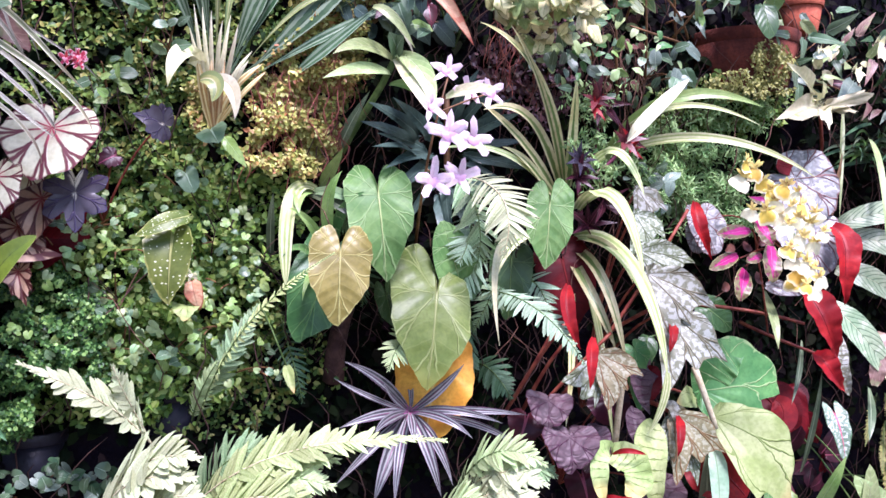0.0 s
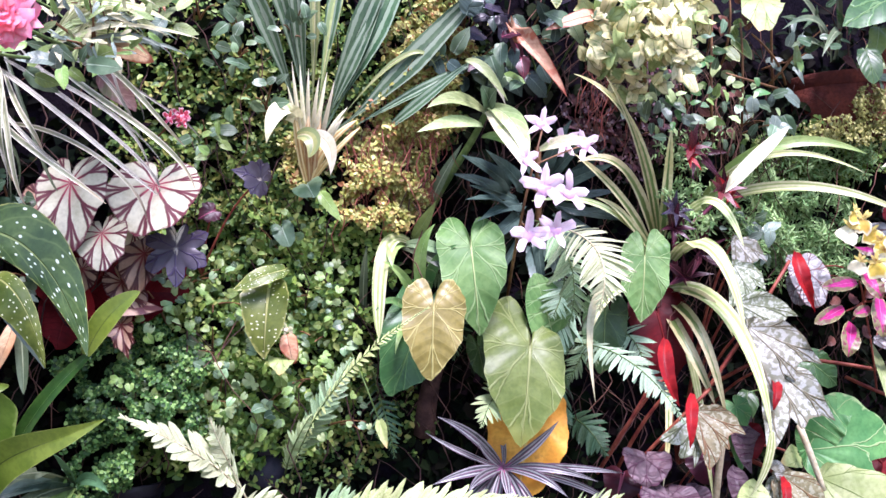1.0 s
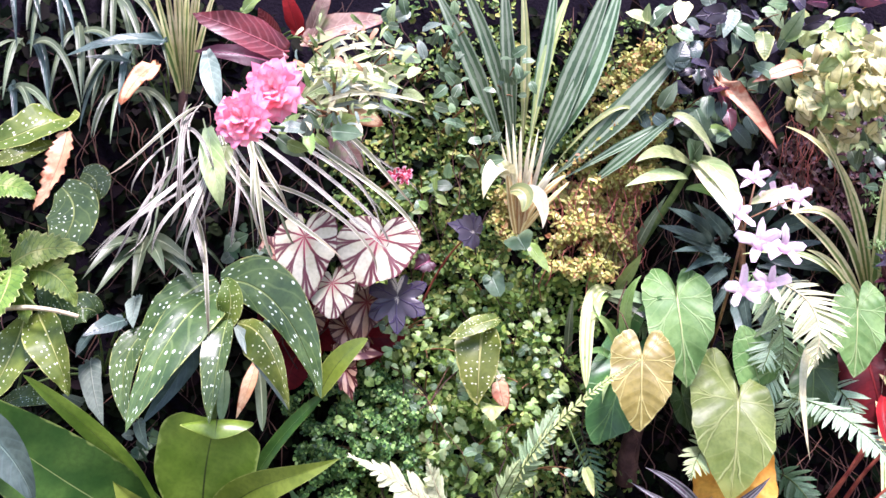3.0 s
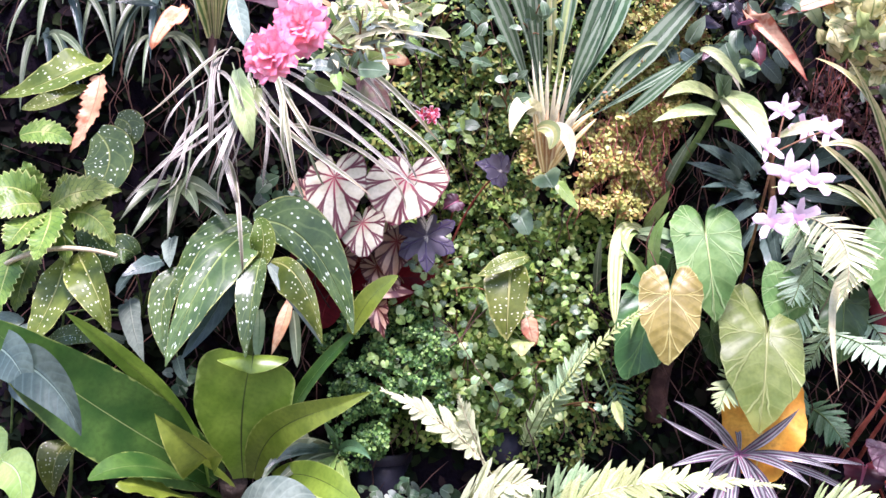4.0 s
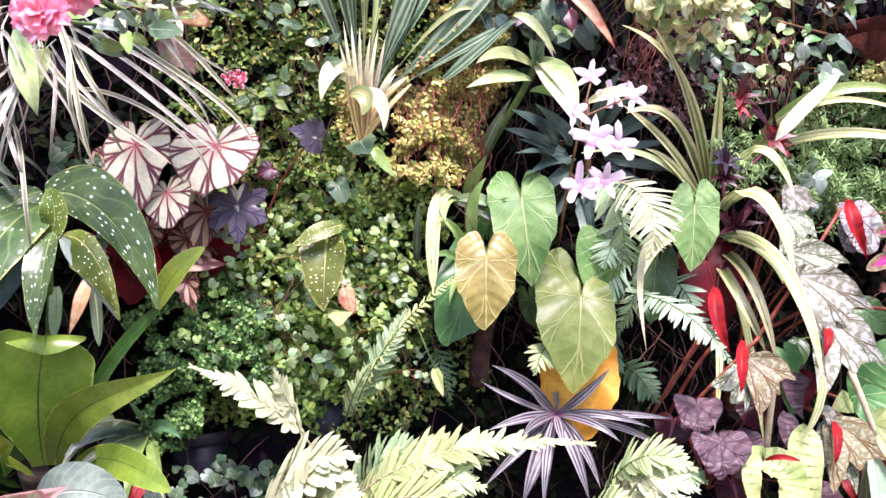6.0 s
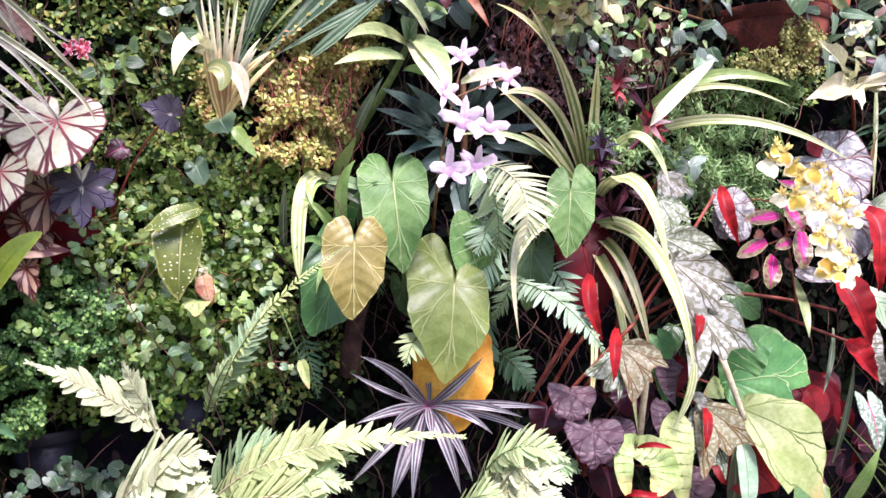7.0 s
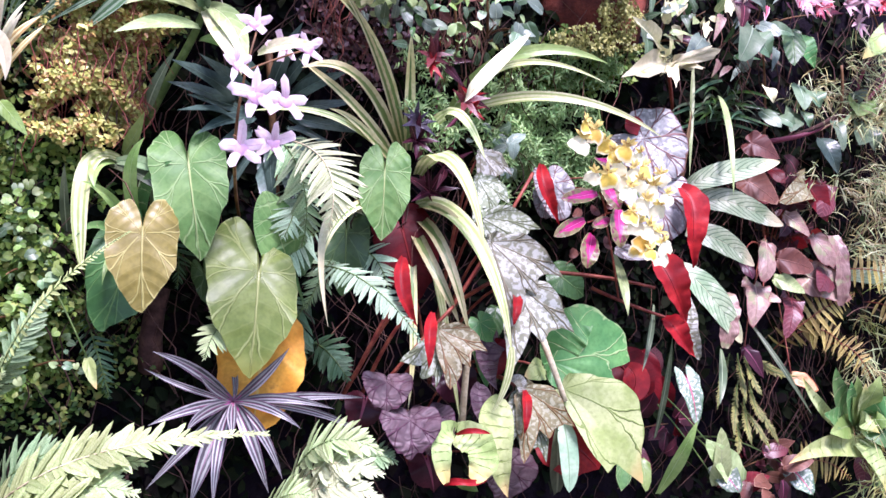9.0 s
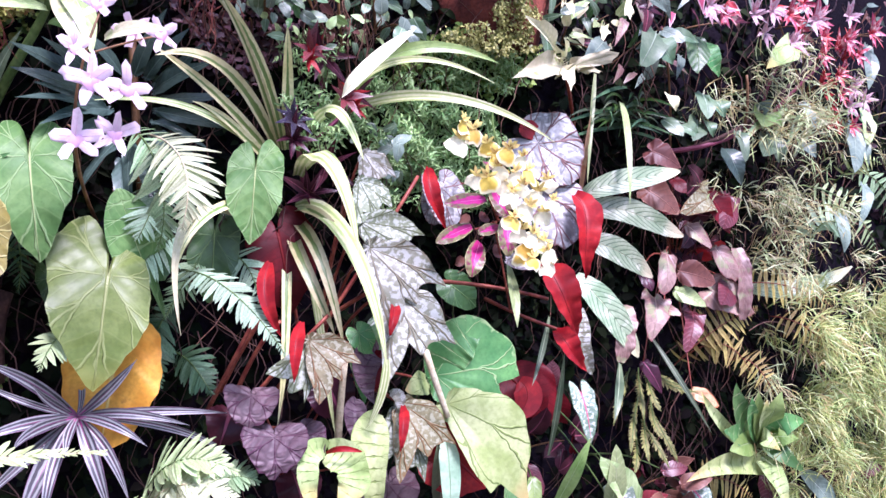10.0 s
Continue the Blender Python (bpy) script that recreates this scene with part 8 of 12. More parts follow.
strap(rose, [(-0.127, 1.545, 1.882), (-0.088, 1.505, 1.883), (-0.049, 1.495, 1.878), (-0.016, 1.505, 1.855)], 0.0095, "grass", PALE_LEAF, fold=0.3)
strap(rose, [(-0.118, 1.512, 1.843), (-0.068, 1.472, 1.851), (-0.019, 1.462, 1.851), (0.025, 1.472, 1.823)], 0.0075, "grass", GREY_LANCE, fold=0.3)
strap(rose, [(-0.115, 1.465, 1.854), (-0.069, 1.425, 1.855), (-0.024, 1.415, 1.851), (0.016, 1.425, 1.833)], 0.0108, "grass", CREAM_STRAP, fold=0.3)
strap(rose, [(-0.137, 1.558, 1.823), (-0.096, 1.518, 1.852), (-0.056, 1.508, 1.865), (-0.02, 1.518, 1.839)], 0.0063, "grass", CREAM_STRAP, fold=0.3)
strap(rose, [(-0.097, 1.491, 1.823), (-0.068, 1.451, 1.824), (-0.039, 1.441, 1.82), (-0.013, 1.451, 1.794)], 0.0107, "grass", CREAM_STRAP, fold=0.3)
strap(rose, [(-0.11, 1.54, 1.859), (-0.09, 1.5, 1.903), (-0.072, 1.49, 1.926), (-0.055, 1.5, 1.91)], 0.0084, "grass", GREY_LANCE, fold=0.3)
strap(rose, [(-0.103, 1.525, 1.888), (-0.062, 1.485, 1.876), (-0.023, 1.475, 1.864), (0.012, 1.485, 1.854)], 0.011, "grass", GREY_LANCE, fold=0.3)
strap(rose, [(-0.091, 1.492, 1.875), (-0.056, 1.452, 1.867), (-0.022, 1.442, 1.857), (0.009, 1.452, 1.843)], 0.0081, "grass", PALE_LEAF, fold=0.3)
strap(rose, [(-0.1, 1.505, 1.821), (-0.084, 1.465, 1.824), (-0.07, 1.455, 1.819), (-0.057, 1.465, 1.804)], 0.0101, "grass", CREAM_LEAF, fold=0.3)
strap(rose, [(-0.113, 1.474, 1.832), (-0.071, 1.434, 1.851), (-0.029, 1.424, 1.859), (0.008, 1.434, 1.84)], 0.0104, "grass", CREAM_STRAP, fold=0.3)
strap(rose, [(-0.134, 1.556, 1.866), (-0.11, 1.516, 1.892), (-0.087, 1.506, 1.904), (-0.068, 1.516, 1.887)], 0.0076, "grass", CREAM_LEAF, fold=0.3)
strap(rose, [(-0.105, 1.525, 1.827), (-0.076, 1.485, 1.869), (-0.047, 1.475, 1.891), (-0.02, 1.485, 1.862)], 0.0101, "grass", CREAM_STRAP, fold=0.3)
strap(rose, [(-0.132, 1.526, 1.823), (-0.091, 1.486, 1.852), (-0.05, 1.476, 1.866), (-0.015, 1.486, 1.849)], 0.007, "grass", PALE_LEAF, fold=0.3)
strap(rose, [(-0.118, 1.474, 1.808), (-0.072, 1.434, 1.826), (-0.028, 1.424, 1.833), (0.012, 1.434, 1.818)], 0.0068, "grass", CREAM_LEAF, fold=0.3)
strap(rose, [(-0.106, 1.537, 1.868), (-0.059, 1.497, 1.883), (-0.013, 1.487, 1.887), (0.028, 1.497, 1.881)], 0.0095, "grass", CREAM_STRAP, fold=0.3)
sprinkle(rose, (-0.065, 1.44, 1.883), (0.085, 0.06), 56, 0.02, [PALE_LEAF, CREAM_LEAF, GREY_LANCE, FRESH, DRY_LEAF], 41, depth=0.05, twigs=8, wide=0.45)
sprinkle(rose, (-0.072, 1.42, 1.818), (0.075, 0.05), 64, 0.021, [PALE_LEAF, CREAM_LEAF, GREY_LANCE, FRESH], 42, depth=0.05, twigs=8, wide=0.45)
sprinkle(rose, (-0.112, 1.42, 1.766), (0.06, 0.03), 14, 0.034, [SMALL_TEAL, GREY_LANCE, FRESH], 43, depth=0.03, twigs=0, wide=0.8)
sprinkle(rose, (0.027, 1.5, 1.902), (0.06, 0.06), 22, 0.03, [SMALL_TEAL, GREY_LANCE, PALE_LEAF], 44, depth=0.04, twigs=0, wide=0.8)
tube("twig", rose, [(-0.064, 1.71, 1.829), (-0.103, 1.5, 1.891), (-0.112, 1.42, 1.89)], 0.0018, STALK, 0.0008)
tube("twig", rose, [(-0.064, 1.71, 1.829), (-0.076, 1.5, 1.861), (-0.112, 1.42, 1.861)], 0.0018, STALK, 0.0008)
tube("twig", rose, [(-0.064, 1.71, 1.829), (-0.096, 1.5, 1.808), (-0.132, 1.42, 1.811)], 0.0018, STALK, 0.0008)
tube("twig", rose, [(-0.064, 1.71, 1.829), (-0.072, 1.5, 1.817), (-0.056, 1.42, 1.822)], 0.0018, STALK, 0.0008)
tube("twig", rose, [(-0.064, 1.71, 1.829), (-0.106, 1.5, 1.876), (-0.094, 1.42, 1.878)], 0.0018, STALK, 0.0008)
tube("twig", rose, [(-0.064, 1.71, 1.829), (-0.079, 1.5, 1.794), (-0.075, 1.42, 1.8)], 0.0018, STALK, 0.0008)
tube("twig", rose, [(-0.064, 1.71, 1.829), (-0.06, 1.5, 1.887), (0.002, 1.42, 1.891)], 0.0018, STALK, 0.0008)
leafy = plant("small_leaf_shrub", (0.163, 1.74, 1.858), "shrub with small paired blue-green leaves")
sprinkle(leafy, (0.124, 1.6, 1.878), (0.034, 0.034), 10, 0.021, [SMALL_TEAL, SMALL_TEAL, FERN_GREEN], 300, wide=1.0, twigs=3)
sprinkle(leafy, (0.106, 1.6, 1.846), (0.034, 0.034), 10, 0.021, [SMALL_TEAL, SMALL_TEAL, FERN_GREEN], 301, wide=1.0, twigs=3)
leafy = plant("small_leaf_shrub", (0.19, 1.75, 1.792), "shrub with small paired blue-green leaves", "shrub", "small-leaved shrubs")
sprinkle(leafy, (0.164, 1.6, 1.786), (0.034, 0.034), 10, 0.021, [SMALL_TEAL, SMALL_TEAL, FERN_GREEN], 302, wide=1.0, twigs=3)
sprinkle(leafy, (0.105, 1.6, 1.968), (0.034, 0.034), 10, 0.021, [SMALL_TEAL, SMALL_TEAL, FERN_GREEN], 303, wide=1.0, twigs=3)
leafy = plant("small_leaf_shrub", (0.075, 1.75, 1.95), "shrub with small paired blue-green leaves", "shrub", "small-leaved shrubs")
sprinkle(leafy, (0.061, 1.6, 1.929), (0.034, 0.034), 10, 0.021, [SMALL_TEAL, SMALL_TEAL, FERN_GREEN], 304, wide=1.0, twigs=3)
sprinkle(leafy, (0.205, 1.6, 1.901), (0.034, 0.034), 10, 0.021, [SMALL_TEAL, SMALL_TEAL, FERN_GREEN], 305, wide=1.0, twigs=3)
tiny = plant("small_pink_flower", (0.075, 1.72, 1.744), "small coral pink begonia blossom among green leaves", "flower")
five_petals(tiny, (0.036, 1.562, 1.739), 0.026, RED_FLORET, ROSE_PETAL, 60)
five_petals(tiny, (0.037, 1.563, 1.735), 0.026, RED_FLORET, ROSE_PETAL, 61)
five_petals(tiny, (0.03, 1.573, 1.742), 0.026, RED_FLORET, ROSE_PETAL, 62)
five_petals(tiny, (0.018, 1.571, 1.736), 0.026, RED_FLORET, ROSE_PETAL, 63)
five_petals(tiny, (0.036, 1.576, 1.734), 0.026, RED_FLORET, ROSE_PETAL, 64)
tube("stem", tiny, [(0, 1.72, 1.732), (0.017, 1.62, 1.735), (0.029, 1.58, 1.739)], 0.0016, RED_STALK)
sprinkle(tiny, (0.075, 1.63, 1.725), (0.035, 0.035), 14, 0.022, [FRESH, SMALL_TEAL, FERN_GREEN], 90, wide=1.0, twigs=2)
fan = plant("fan_plant", (0.255, 1.74, 1.66), "fan plant with long mottled silver-green blades and cream bases")
strap(fan, [(0.222, 1.66, 1.739), (0.181, 1.62, 1.859), (0.127, 1.6, 1.96), (0.08, 1.62, 2.056)], 0.0319, "fan", FAN_BLADE, fold=0.3, wave=0.01, fine=True)
strap(fan, [(0.224, 1.66, 1.749), (0.207, 1.62, 1.897), (0.157, 1.6, 1.99), (0.116, 1.62, 2.087)], 0.0265, "fan", FAN_BLADE, fold=0.3, wave=0.01, fine=True)
strap(fan, [(0.23, 1.66, 1.749), (0.209, 1.62, 1.879), (0.198, 1.6, 1.956), (0.195, 1.62, 2.093)], 0.0283, "fan", FAN_BLADE, fold=0.3, wave=0.01, fine=True)
strap(fan, [(0.239, 1.66, 1.749), (0.255, 1.62, 1.881), (0.26, 1.6, 1.969), (0.317, 1.62, 2.084)], 0.0212, "fan", FAN_LIGHT, fold=0.3, wave=0.01, fine=True)
strap(fan, [(0.234, 1.66, 1.749), (0.233, 1.62, 1.871), (0.234, 1.6, 1.949), (0.225, 1.62, 2.095)], 0.0177, "fan", FAN_LIGHT, fold=0.3, wave=0.01, fine=True)
strap(fan, [(0.247, 1.66, 1.75), (0.283, 1.62, 1.864), (0.325, 1.6, 1.954), (0.385, 1.62, 2.108)], 0.0372, "fan", FAN_BLADE, fold=0.3, wave=0.01, fine=True)
strap(fan, [(0.257, 1.66, 1.75), (0.307, 1.62, 1.856), (0.353, 1.6, 1.928), (0.399, 1.62, 2.1)], 0.0407, "fan", FAN_BLADE, fold=0.3, wave=0.01, fine=True)
strap(fan, [(0.264, 1.66, 1.741), (0.339, 1.62, 1.792), (0.43, 1.6, 1.904), (0.522, 1.62, 2.004)], 0.046, "fan", FAN_BLADE, fold=0.3, wave=0.01, fine=True)
strap(fan, [(0.262, 1.66, 1.741), (0.33, 1.62, 1.839), (0.401, 1.6, 1.912), (0.43, 1.62, 1.849)], 0.0097, "fan", FAN_LIGHT, fold=0.3, wave=0.01, fine=True)
strap(fan, [(0.272, 1.66, 1.736), (0.358, 1.62, 1.789), (0.429, 1.6, 1.829), (0.501, 1.62, 1.867)], 0.0177, "fan", FAN_BLADE, fold=0.3, wave=0.01, fine=True)
strap(fan, [(0.241, 1.66, 1.749), (0.25, 1.62, 1.881), (0.271, 1.6, 1.979), (0.284, 1.62, 2.1)], 0.0248, "fan", FAN_BLADE, fold=0.3, wave=0.01, fine=True)
strap(fan, [(0.251, 1.66, 1.74), (0.274, 1.62, 1.817), (0.297, 1.6, 1.86), (0.345, 1.62, 1.971)], 0.0265, "fan", FAN_BLADE, fold=0.3, wave=0.01, fine=True)
strap(fan, [(0.495, 1.62, 1.862), (0.499, 1.6, 1.861), (0.522, 1.59, 1.836), (0.538, 1.59, 1.79)], 0.016, "spear", CREAM_BASE, fold=0.3, label="bleached bent leaf tip")
strap(fan, [(0.224, 1.64, 1.661), (0.207, 1.6, 1.694), (0.201, 1.58, 1.726), (0.194, 1.58, 1.757)], 0.0115, "ribbon", TAN_SHEATH, fold=-0.4, name="leaf_base", label="tan leaf sheath")
strap(fan, [(0.228, 1.64, 1.661), (0.218, 1.6, 1.694), (0.212, 1.58, 1.718), (0.217, 1.58, 1.753)], 0.0115, "ribbon", TAN_SHEATH, fold=-0.4, name="leaf_base", label="tan leaf sheath")
strap(fan, [(0.232, 1.64, 1.663), (0.229, 1.6, 1.694), (0.228, 1.58, 1.718), (0.235, 1.58, 1.754)], 0.0115, "ribbon", TAN_SHEATH, fold=-0.4, name="leaf_base", label="tan leaf sheath")
strap(fan, [(0.23, 1.64, 1.661), (0.232, 1.6, 1.695), (0.253, 1.58, 1.728), (0.291, 1.58, 1.751)], 0.0124, "ribbon", TAN_SHEATH, fold=-0.4, name="leaf_base", label="tan leaf sheath")
strap(fan, [(0.233, 1.64, 1.663), (0.25, 1.6, 1.695), (0.268, 1.58, 1.715), (0.296, 1.58, 1.74)], 0.0088, "ribbon", TAN_SHEATH, fold=-0.4, name="leaf_base", label="tan leaf sheath")
strap(fan, [(0.21, 1.6, 1.716), (0.199, 1.57, 1.751), (0.19, 1.57, 1.83)], 0.0072, "grass", CREAM_BASE, fold=-0.4, name="leaf_base")
strap(fan, [(0.216, 1.6, 1.716), (0.206, 1.57, 1.76), (0.202, 1.57, 1.826)], 0.0072, "grass", CREAM_BASE, fold=-0.4, name="leaf_base")
strap(fan, [(0.221, 1.6, 1.717), (0.213, 1.57, 1.76), (0.215, 1.57, 1.822)], 0.0072, "grass", CREAM_BASE, fold=-0.4, name="leaf_base")
strap(fan, [(0.227, 1.6, 1.717), (0.222, 1.57, 1.76), (0.231, 1.57, 1.809)], 0.0072, "grass", CREAM_BASE, fold=-0.4, name="leaf_base")
strap(fan, [(0.232, 1.6, 1.717), (0.231, 1.57, 1.761), (0.243, 1.57, 1.819)], 0.0072, "grass", CREAM_BASE, fold=-0.4, name="leaf_base")
strap(fan, [(0.238, 1.6, 1.717), (0.242, 1.57, 1.752), (0.254, 1.57, 1.806)], 0.0072, "grass", CREAM_BASE, fold=-0.4, name="leaf_base")
strap(fan, [(0.243, 1.6, 1.717), (0.252, 1.57, 1.744), (0.274, 1.57, 1.767)], 0.0072, "grass", CREAM_BASE, fold=-0.4, name="leaf_base")
strap(fan, [(0.229, 1.6, 1.717), (0.226, 1.57, 1.743), (0.239, 1.57, 1.788)], 0.0072, "grass", CREAM_BASE, fold=-0.4, name="leaf_base")
strap(fan, [(0.206, 1.6, 1.716), (0.195, 1.57, 1.751), (0.184, 1.57, 1.794)], 0.0072, "grass", CREAM_BASE, fold=-0.4, name="leaf_base")
strap(fan, [(0.25, 1.6, 1.717), (0.254, 1.57, 1.735), (0.269, 1.57, 1.753)], 0.0072, "grass", CREAM_BASE, fold=-0.4, name="leaf_base")
strap(fan, [(0.21, 1.6, 1.739), (0.182, 1.55, 1.773), (0.154, 1.52, 1.749), (0.149, 1.53, 1.7)], 0.032, "spear", CREAM_LEAF, fold=0.3, fine=True)
strap(fan, [(0.212, 1.58, 1.722), (0.239, 1.55, 1.727), (0.25, 1.54, 1.696), (0.243, 1.54, 1.66)], 0.024, "spear", CREAM_BASE, fold=0.3, fine=True)
strap(fan, [(0.199, 1.57, 1.72), (0.214, 1.55, 1.726), (0.226, 1.54, 1.708), (0.211, 1.54, 1.684)], 0.026, "oval", FAN_LIGHT, fold=0.3, fine=True)
leaf(fan, (0.219, 1.6, 1.65), (0.226, 1.58, 1.629), "round", 1.0, SMALL_TEAL, stalk=None)
leaf(fan, (0.241, 1.62, 1.643), (0.27, 1.6, 1.598), "lance", 1.2, FRESH, stalk=None)
tube("crown", fan, [(0.257, 1.75, 1.646), (0.234, 1.64, 1.668), (0.235, 1.62, 1.705)], 0.008, BROWN_STALK, 0.005, 8, 6)
mixed = plant("purple_leaf_shrub", (0.597, 1.74, 1.899), "shrub with small purplish and bronze leaves")
sprinkle(mixed, (0.461, 1.63, 2.001), (0.05, 0.04), 8, 0.042, [SMALL_TEAL, PALE_LEAF], 340, wide=0.95, twigs=3)
mixed = plant("mixed_leaf_shrub", (0.559, 1.75, 1.968), "small shrub with oval purplish leaves", "shrub", "small shrubs")
sprinkle(mixed, (0.51, 1.63, 1.955), (0.05, 0.04), 12, 0.042, [STAR_PURPLE, SMALL_TEAL, TEAL_LANCE], 341, wide=0.95, twigs=3)
mixed = plant("mixed_leaf_shrub", (0.615, 1.75, 2.045), "small shrub with oval purplish leaves", "shrub", "small shrubs")
sprinkle(mixed, (0.562, 1.63, 2.027), (0.05, 0.04), 12, 0.042, [SMALL_TEAL, GREY_LANCE, STAR_PURPLE], 342, wide=0.95, twigs=3)
mixed = plant("mixed_leaf_shrub", (0.569, 1.75, 1.884), "small shrub with oval blue-green leaves", "shrub", "small shrubs")
sprinkle(mixed, (0.519, 1.63, 1.878), (0.05, 0.04), 12, 0.042, [SMALL_TEAL, TEAL_LANCE, MAROON], 343, wide=0.95, twigs=3)
mixed = plant("mixed_leaf_shrub", (0.705, 1.75, 2.072), "small shrub with oval purplish leaves", "shrub", "small shrubs")
sprinkle(mixed, (0.645, 1.63, 2.053), (0.05, 0.04), 10, 0.042, [STAR_PURPLE, FERN_GREEN, SMALL_TEAL], 344, wide=0.95, twigs=3)
mixed = plant("mixed_leaf_shrub", (0.773, 1.75, 2.055), "small shrub with oval purplish leaves", "shrub", "small shrubs")
sprinkle(mixed, (0.708, 1.63, 2.037), (0.05, 0.04), 10, 0.042, [LOBED_YELLOW, PALE_LEAF, STAR_PURPLE], 345, wide=0.95, twigs=3)
mixed = plant("mixed_leaf_shrub", (0.76, 1.75, 1.979), "small shrub with oval blue-green leaves", "shrub", "small shrubs")
sprinkle(mixed, (0.696, 1.63, 1.966), (0.05, 0.04), 10, 0.042, [FERN_GREEN, SMALL_TEAL, FRESH], 346, wide=0.95, twigs=3)
mixed = plant("mixed_leaf_shrub", (0.623, 1.75, 1.876), "small shrub with oval blue-green leaves", "shrub", "small shrubs")
sprinkle(mixed, (0.57, 1.63, 1.871), (0.05, 0.04), 10, 0.042, [FRESH, SMALL_TEAL, TEAL_LANCE], 347, wide=0.95, twigs=3)
mixed = plant("mixed_leaf_shrub", (0.68, 1.75, 1.953), "small shrub with oval blue-green leaves", "shrub", "small shrubs")
sprinkle(mixed, (0.622, 1.63, 1.942), (0.05, 0.04), 8, 0.042, [SMALL_TEAL, TEAL_LANCE], 348, wide=0.95, twigs=3)
mixed = plant("mixed_leaf_shrub", (0.525, 1.75, 1.872), "small shrub with oval blue-green leaves", "shrub", "small shrubs")
sprinkle(mixed, (0.479, 1.63, 1.867), (0.05, 0.04), 8, 0.042, [TEAL_LANCE, SMALL_TEAL], 349, wide=0.95, twigs=3)
mixed = plant("mixed_leaf_shrub", (0.891, 1.75, 2.096), "small shrub with oval purplish leaves", "shrub", "small shrubs")
sprinkle(mixed, (0.816, 1.63, 2.075), (0.05, 0.04), 10, 0.042, [STAR_PURPLE, FRESH, MAROON], 350, wide=0.95, twigs=3)
mixed = plant("withered_leaf_shrub", (0.678, 1.75, 1.842), "shrub with long withering pink and yellow leaves", "shrub")
leaf(mixed, (0.539, 1.56, 1.908), (0.606, 1.52, 1.806), "ovate", 0.32, DRY_LEAF, fold=0.5, wave=0.08, bend=0.8, label="long withered pink and green leaf")
leaf(mixed, (0.487, 1.58, 2.043), (0.473, 1.56, 2.002), "ovate", 1.0, CREAM_LEAF, stalk=None)
leaf(mixed, (0.624, 1.58, 2), (0.616, 1.56, 1.95), "ovate", 0.9, TOOTHED, stalk=None)
leaf(mixed, (0.721, 1.6, 1.959), (0.607, 1.58, 1.918), "lance", 0.9, DRY_LEAF)
cream = plant("crinkled_cream_plant", (0.866, 1.72, 1.928), "plant with crinkled cream and lime leaves in a dense head")
sprinkle(cream, (0.767, 1.55, 1.914), (0.09, 0.09), 170, 0.03, [CREAM_YELLOW, CREAM_YELLOW, CREAM_YELLOW, CREAM_YELLOW, LOBED_YELLOW], 77, shape="ruffled", wide=0.75, depth=0.06, fall=0.1, wave=0.16, bend=1.3, twigs=0)
tube("stem", cream, [(0.881, 1.75, 1.807), (0.821, 1.64, 1.866), (0.78, 1.57, 1.925)], 0.006, BROWN_STALK)
young = plant("young_spotted_begonia", (0.17, 1.73, 1.38), "young begonia with one mottled spotted leaf and a peach flower")
leaf(young, (0.161, 1.6, 1.486), (0.155, 1.59, 1.385), "wing", 0.95, SPOTTED_LIGHT, fold=0.2, bend=0.7, lean=0.1)
leaf(young, (0.184, 1.6, 1.522), (0.107, 1.59, 1.492), "ovate", 0.5, SPOTTED_LIGHT, bend=0.9)
leaf(young, (0.19, 1.6, 1.424), (0.198, 1.59, 1.382), "ovate", 0.9, DRY_LEAF, bend=1.2)
leaf(young, (0.182, 1.6, 1.39), (0.175, 1.58, 1.368), "round", 0.8, LOBED_YELLOW, bend=1.2)
five_petals(young, (0.187, 1.58, 1.435), 0.022, CREAM_LEAF, CREAM_PETAL, 51)
vine = plant("round_leaf_vine", (0.261, 1.74, 1.419), "trailing vine with round bright green leaves", "vine", "creeping vines")
sprinkle(vine, (0.004, 1.66, 1.375), (0.06, 0.05), 24, 0.010, [FRESH, FERN_GREEN, SMALL_TEAL, FRESH, FERN_PALE], 400, shape="round", wide=0.85, depth=0.025, twigs=2)
vine = plant("round_leaf_vine", (0.085, 1.74, 1.314), "trailing vine with round bright green leaves", "vine", "creeping vines")
sprinkle(vine, (0.082, 1.66, 1.339), (0.06, 0.05), 27, 0.011, [FRESH, FERN_GREEN, SMALL_TEAL, FRESH, FERN_PALE], 401, shape="round", wide=0.85, depth=0.025, twigs=2)
vine = plant("round_leaf_vine", (0.171, 1.74, 1.292), "trailing vine with round bright green leaves", "vine", "creeping vines")
sprinkle(vine, (0.163, 1.66, 1.319), (0.06, 0.05), 27, 0.012, [FRESH, FERN_GREEN, SMALL_TEAL, FRESH, FERN_PALE], 402, shape="round", wide=0.85, depth=0.025, twigs=2)
vine = plant("round_leaf_vine", (0.252, 1.74, 1.344), "trailing vine with round bright green leaves", "vine", "creeping vines")
sprinkle(vine, (0.24, 1.66, 1.368), (0.06, 0.05), 24, 0.010, [FRESH, FERN_GREEN, SMALL_TEAL, FRESH, FERN_PALE], 403, shape="round", wide=0.85, depth=0.025, twigs=2)
vine = plant("round_leaf_vine", (0.28, 1.74, 1.418), "trailing vine with round bright green leaves", "vine", "creeping vines")
sprinkle(vine, (0.266, 1.66, 1.439), (0.06, 0.05), 24, 0.010, [FRESH, FERN_GREEN, SMALL_TEAL, FRESH, FERN_PALE], 404, shape="round", wide=0.85, depth=0.025, twigs=2)
vine = plant("round_leaf_vine", (0.019, 1.74, 1.449), "trailing vine with round bright green leaves", "vine", "creeping vines")
